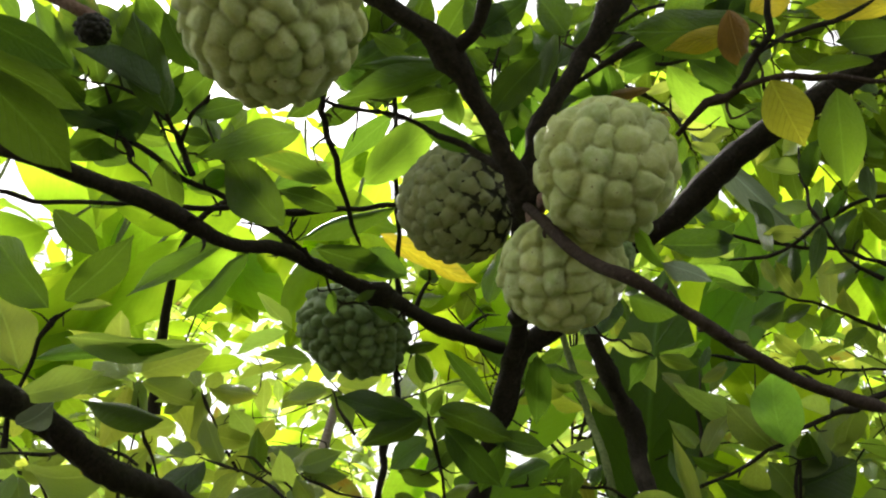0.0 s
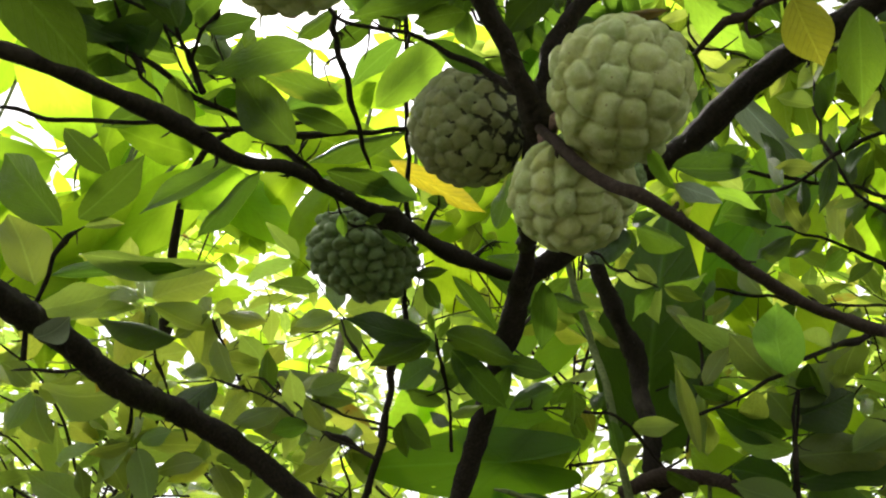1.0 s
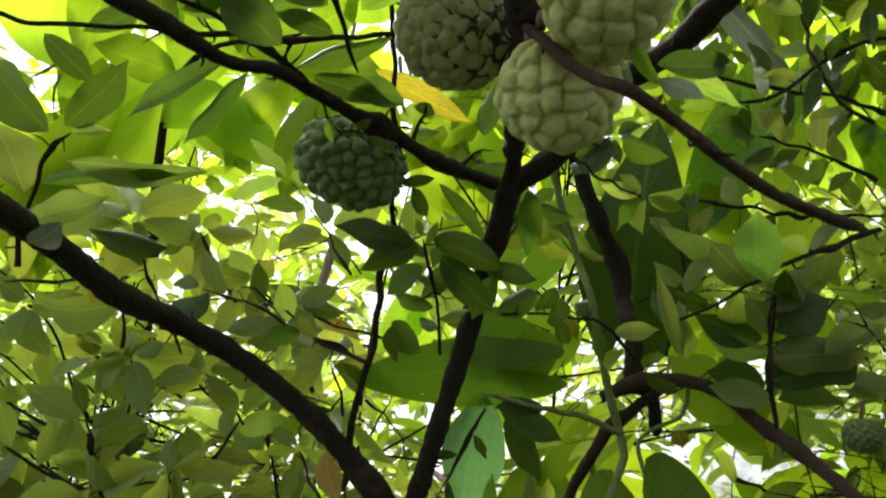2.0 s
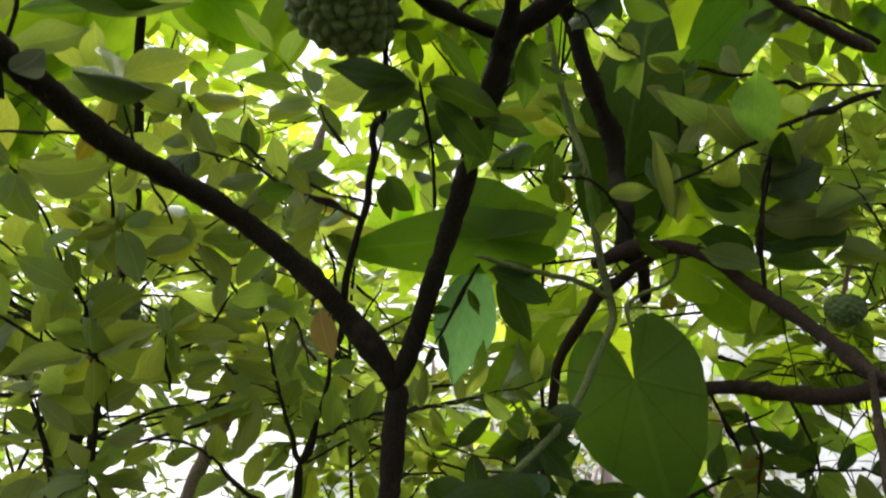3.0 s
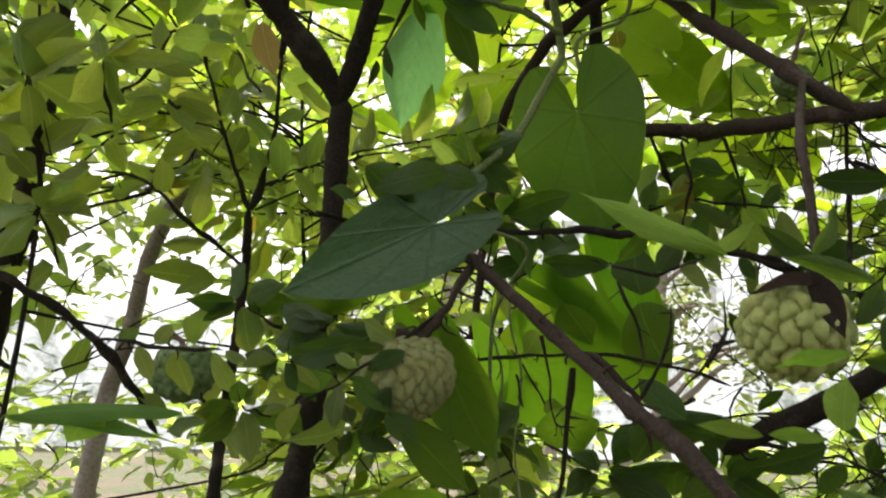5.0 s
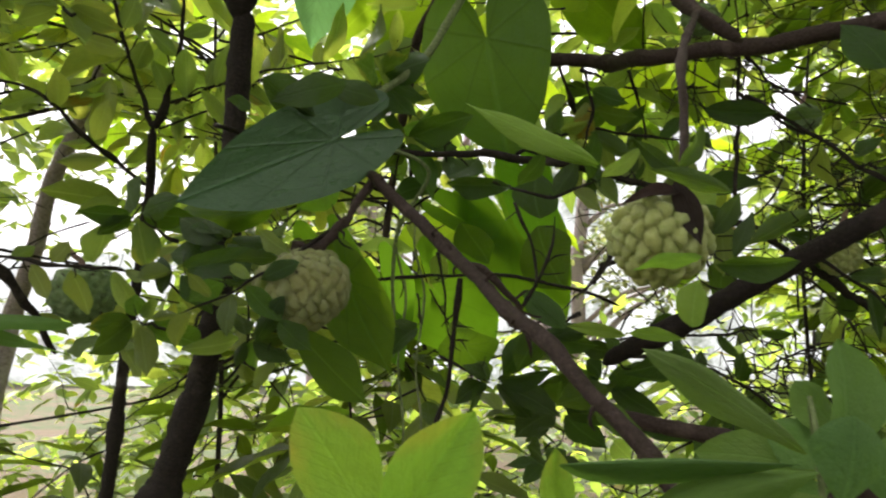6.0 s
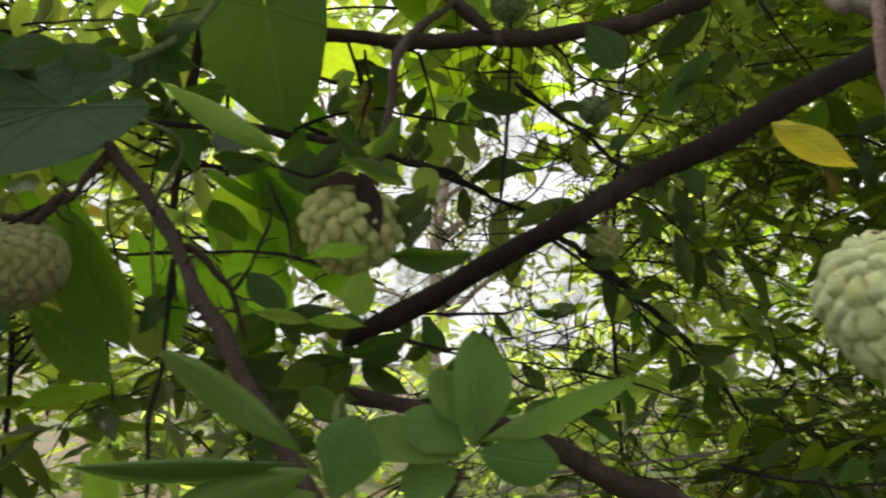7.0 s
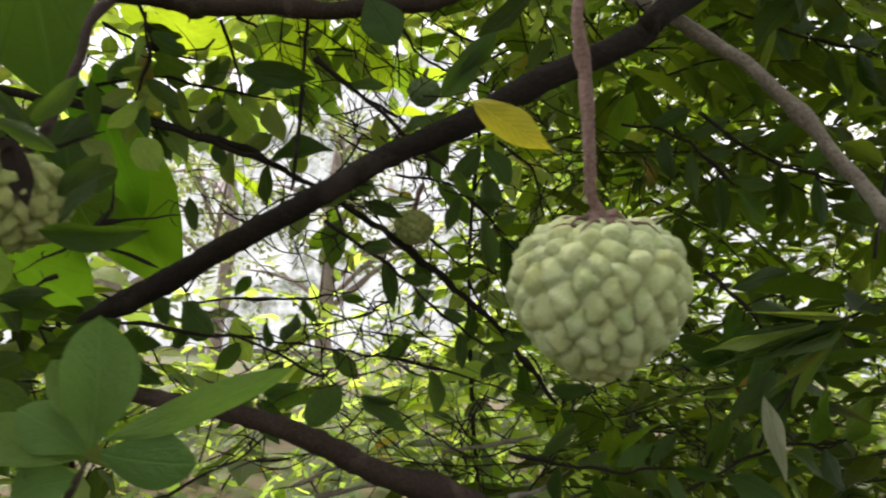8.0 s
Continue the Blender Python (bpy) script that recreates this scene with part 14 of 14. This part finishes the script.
growth("broad_leaves", 49, 150, ((1.2, 4.0), (1.4, 3.2), (0.8, 3.4)), 0.125, 0.45, LEAF_LIME, "thin sunlit leaves beyond the dense tree", 6, 0.06, keep=lambda p: bearing(p)[0] > 32 and bearing(p)[2] > 1.9)
growth("undergrowth", 45, 88, ((-4.2, -0.6), (3.0, 5.0), (0.8, 2.6)), 0.10, 0.42, LEAF_STUFF, "sparse bright leaves at the edge of the clearing", 6, 0.06, keep=gap)
growth("undergrowth", 46, 170, ((-4.5, 4.0), (2.6, 4.8), (0.2, 1.25)), 0.11, 0.42, LEAF_STUFF, "bright weeds and shoots in the clearing", 6, 0.06)
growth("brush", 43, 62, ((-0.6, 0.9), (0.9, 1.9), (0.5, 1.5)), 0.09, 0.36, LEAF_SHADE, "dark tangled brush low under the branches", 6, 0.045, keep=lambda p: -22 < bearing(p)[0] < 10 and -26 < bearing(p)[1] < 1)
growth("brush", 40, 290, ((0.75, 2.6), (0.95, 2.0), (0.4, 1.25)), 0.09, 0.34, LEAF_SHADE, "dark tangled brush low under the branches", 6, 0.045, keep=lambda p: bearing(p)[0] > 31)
growth("undergrowth", 37, 480, ((-3.5, 4.0), (1.3, 3.8), (0.0, 1.35)), 0.11, 0.42, LEAF_STUFF, "bright undergrowth of leafy shoots", 7, 0.05, keep=lambda p: not gap(p))
# Unseen foliage overhead and behind, added to hold back light from there.
growth("canopy", 35, 540, ((-3.5, 3.5), (-3.5, 0.2), (2.6, 3.8)), 0.13, 0.45, LEAF_SHADE, "added unseen leaf canopy overhead, cutting the light", 8, 0.06, twigs=False)
growth("thicket", 36, 720, ((-4.0, 4.0), (-4.5, -2.2), (0.2, 4.0)), 0.13, 0.45, LEAF_SHADE, "added unseen leafy thicket behind, cutting the light", 8, 0.06, twigs=False)
growth("hedge", 38, 760, ((-9.0, 12.0), (5.0, 8.0), (0.0, 2.6)), 0.20, 0.45, LEAF_STUFF, "bright leafy hedge in the distance", 9, 0.12, twigs=False, keep=lambda p: not gap(p) or p[2] < 1.45)


def young_tree(at, lean, seed, shoots, low, high, reach, material, length=0.10):
    """A young tree of many shoots; every leaf is a piece of its own."""
    rng = np.random.RandomState(seed)
    ob = thing("young_tree", (at[0], at[1], 0.0), "young tree with thin dark stem and backlit green leaves", "tree", "young trees behind")
    stem = [(at[0] + lean[0] * z + 0.07 * math.sin(2.3 * z + seed), at[1] + lean[1] * z + 0.05 * math.sin(1.7 * z + 2 * seed), z, 0.008 * (1 - 0.24 * z)) for z in (0.0, 0.4, 0.8, 1.2, 1.6, 2.0, 2.4, 3.1)]
    limb("stem", stem, BARK, ob, step=0.04, sides=8, seed=seed)
    zs, xs, ys = [r[2] for r in stem], [r[0] for r in stem], [r[1] for r in stem]
    done = 0
    while done < shoots:
        z = rng.uniform(low, high)
        root = np.array([np.interp(z, zs, xs), np.interp(z, zs, ys), z])
        a = rng.uniform(0, 6.3)
        out = unit(np.array([math.cos(a), math.sin(a) * 0.8, rng.uniform(-0.1, 0.7)]))
        start = root + out * rng.uniform(0.05, reach)
        if gap(start) or gap(start + out * 0.18) or not clear(start):
            continue
        done += 1
        rows, line = spray(rng, start, out + rng.normal(0, 0.3, 3), 6, length * rng.uniform(0.8, 1.2), 0.42, 0.042)
        pts = [(*root, 0.0035), (*((root + start) / 2 + rng.normal(0, 0.01, 3)), 0.003)] + [(*p, 0.0026 - 0.0003 * k) for k, p in enumerate(line)]
        tw = limb("twig", pts, BARK, ob, step=0.02, sides=6, knots=0.2, seed=seed + done)
        for base, tip, face, width in rows:
            leaf(tw, base, tip, width, face, material, k=int(rng.randint(6)))


young_tree((-0.75, 1.50), (0.02, 0.05), 501, 36, 1.2, 2.2, 0.55, LEAF_LIGHT, 0.125)
young_tree((-0.25, 1.75), (0.05, 0.02), 502, 36, 1.25, 2.4, 0.5, LEAF_LIGHT, 0.125)
young_tree((0.35, 1.65), (-0.02, 0.03), 503, 40, 1.3, 2.9, 0.5, LEAF_LIGHT)
young_tree((1.40, 1.90), (-0.03, -0.03), 504, 36, 1.3, 2.7, 0.5, LEAF_LIGHT)
young_tree((-1.15, 1.95), (0.06, 0.0), 505, 36, 1.2, 2.4, 0.6, LEAF_LIGHT, 0.13)


def far_tree(at, height, spread, seed):
    """A tree across the clearing: tapered trunk, limbs and a loose crown of small leaves."""
    rng = np.random.RandomState(seed)
    at = np.array([*at, 0.0])
    ob = thing("background_tree", tuple(at), "tall hazy tree standing across the clearing", "tree", "trees in the distance")
    top = at + np.array([rng.normal(0, 0.4), rng.normal(0, 0.4), height * 0.8])
    mid = (at + top) / 2 + np.array([rng.normal(0, 0.2), 0, 0])
    limb("trunk", [(*at, 0.16), (*mid, 0.11), (*top, 0.04)], BARK_TRUNK, ob, step=0.25, sides=9, seed=seed)
    rows = []
    for i in range(11):
        s = rng.uniform(0.3, 0.95)
        b = at + (top - at) * s
        a = rng.uniform(0, 6.3)
        ln = spread * rng.uniform(0.5, 1.0) * (1.15 - 0.6 * s)
        e = b + np.array([math.cos(a) * ln, math.sin(a) * ln, ln * rng.uniform(0.2, 0.8)])
        m = (b + e) / 2 + np.array([0, 0, 0.15])
        limb("limb", [(*b, 0.05), (*m, 0.035), (*e, 0.012)], BARK_TRUNK, ob, step=0.2, sides=6, seed=seed + i)
        for k in range(16):
            c = b + (e - b) * rng.uniform(0.35, 1.1) + rng.normal(0, 0.28, 3)
            r, _ = spray(rng, c, rng.normal(0, 1, 3), 6, 0.16, 0.5, 0.07)
            rows += r
    crown = leaf_cloud("crown", rows, LEAF_HAZED, "", "", kind="")
    crown.parent = ob
    crown.matrix_parent_inverse = Matrix.Translation(at).inverted()


for i, (x, y, h, s) in enumerate([(1.2, 10.5, 5.0, 1.6), (4.4, 12.0, 6.0, 2.0), (2.9, 14.0, 8.0, 2.6), (-6.2, 10.0, 6.5, 2.2), (8.0, 9.0, 6.5, 2.3), (0.0, 13.0, 7.0, 2.4), (11.0, 6.0, 6.0, 2.2), (-7.5, 8.0, 6.0, 2.2)]):
    far_tree((x, y), h, s, 400 + 20 * i)


def bare_twigs(seed, count, box, length, radius=0.0016):
    """Leafless crooked twigs, thin as wire, tangled among the branches."""
    rng = np.random.RandomState(seed)
    lines = []
    for i in range(count):
        p = np.array([rng.uniform(a, b) for a, b in box])
        way = unit(rng.normal(0, 1, 3) * (1, 0.6, 0.7))
        n = rng.randint(5, 9)
        ln = [p.copy()]
        for k in range(n):
            way = unit(way + rng.normal(0, 0.28, 3))
            p = p + way * length * rng.uniform(0.6, 1.2) / n
            ln.append(p.copy())
            if rng.rand() < 0.55:
                w = unit(way + rng.normal(0, 0.8, 3))
                lines.append([p.copy(), p + w * 0.03, p + unit(w + rng.normal(0, 0.3, 3)) * 0.06])
        lines.append(ln)
    twig_cloud("bare_twigs", lines, radius, BARK, "tangle of thin bare dark twigs", "twigs")


def litter(seed, count, material, label):
    """Fallen leaves lying on the soil under the trees."""
    rng = np.random.RandomState(seed)
    rows = []
    for i in range(count):
        x, y, a, ln = rng.normal(0.2, 2.2), rng.normal(1.2, 2.2), rng.uniform(0, 6.3), rng.uniform(0.05, 0.11)
        z = 0.06 * noise.noise((x * 0.5, y * 0.5, 0.3)) - 0.028
        p = np.array([x, y, z])
        rows.append((p, p + np.array([math.cos(a), math.sin(a), 0.08]) * ln, np.array([rng.normal(0, 0.25), rng.normal(0, 0.25), 1.0]), ln * 0.42))
    leaf_cloud("leaf_litter", rows, material, label, "fallen leaves")


litter(81, 900, LEAF_BROWN_STUFF, "dry brown fallen leaves on the soil")
litter(82, 350, LEAF_STUFF, "fallen green and yellow leaves on the soil")
growth("weeds", 83, 420, ((-5.0, 5.0), (-3.5, 5.0), (0.0, 0.12)), 0.07, 0.4, LEAF_SHADE, "low green weeds on the ground", 5, 0.03, twigs=False, shoot=(0, 0, 0.8))
bare_twigs(71, 70, ((0.45, 1.6), (0.75, 1.6), (1.15, 2.1)), 0.30)
bare_twigs(73, 90, ((0.6, 1.8), (0.8, 1.5), (0.95, 1.35)), 0.30)
bare_twigs(72, 45, ((-0.8, 0.5), (1.0, 1.7), (1.4, 2.4)), 0.28)
bare_twigs(74, 90, ((0.50, 0.98), (0.80, 1.15), (1.36, 1.75)), 0.24, 0.0010)
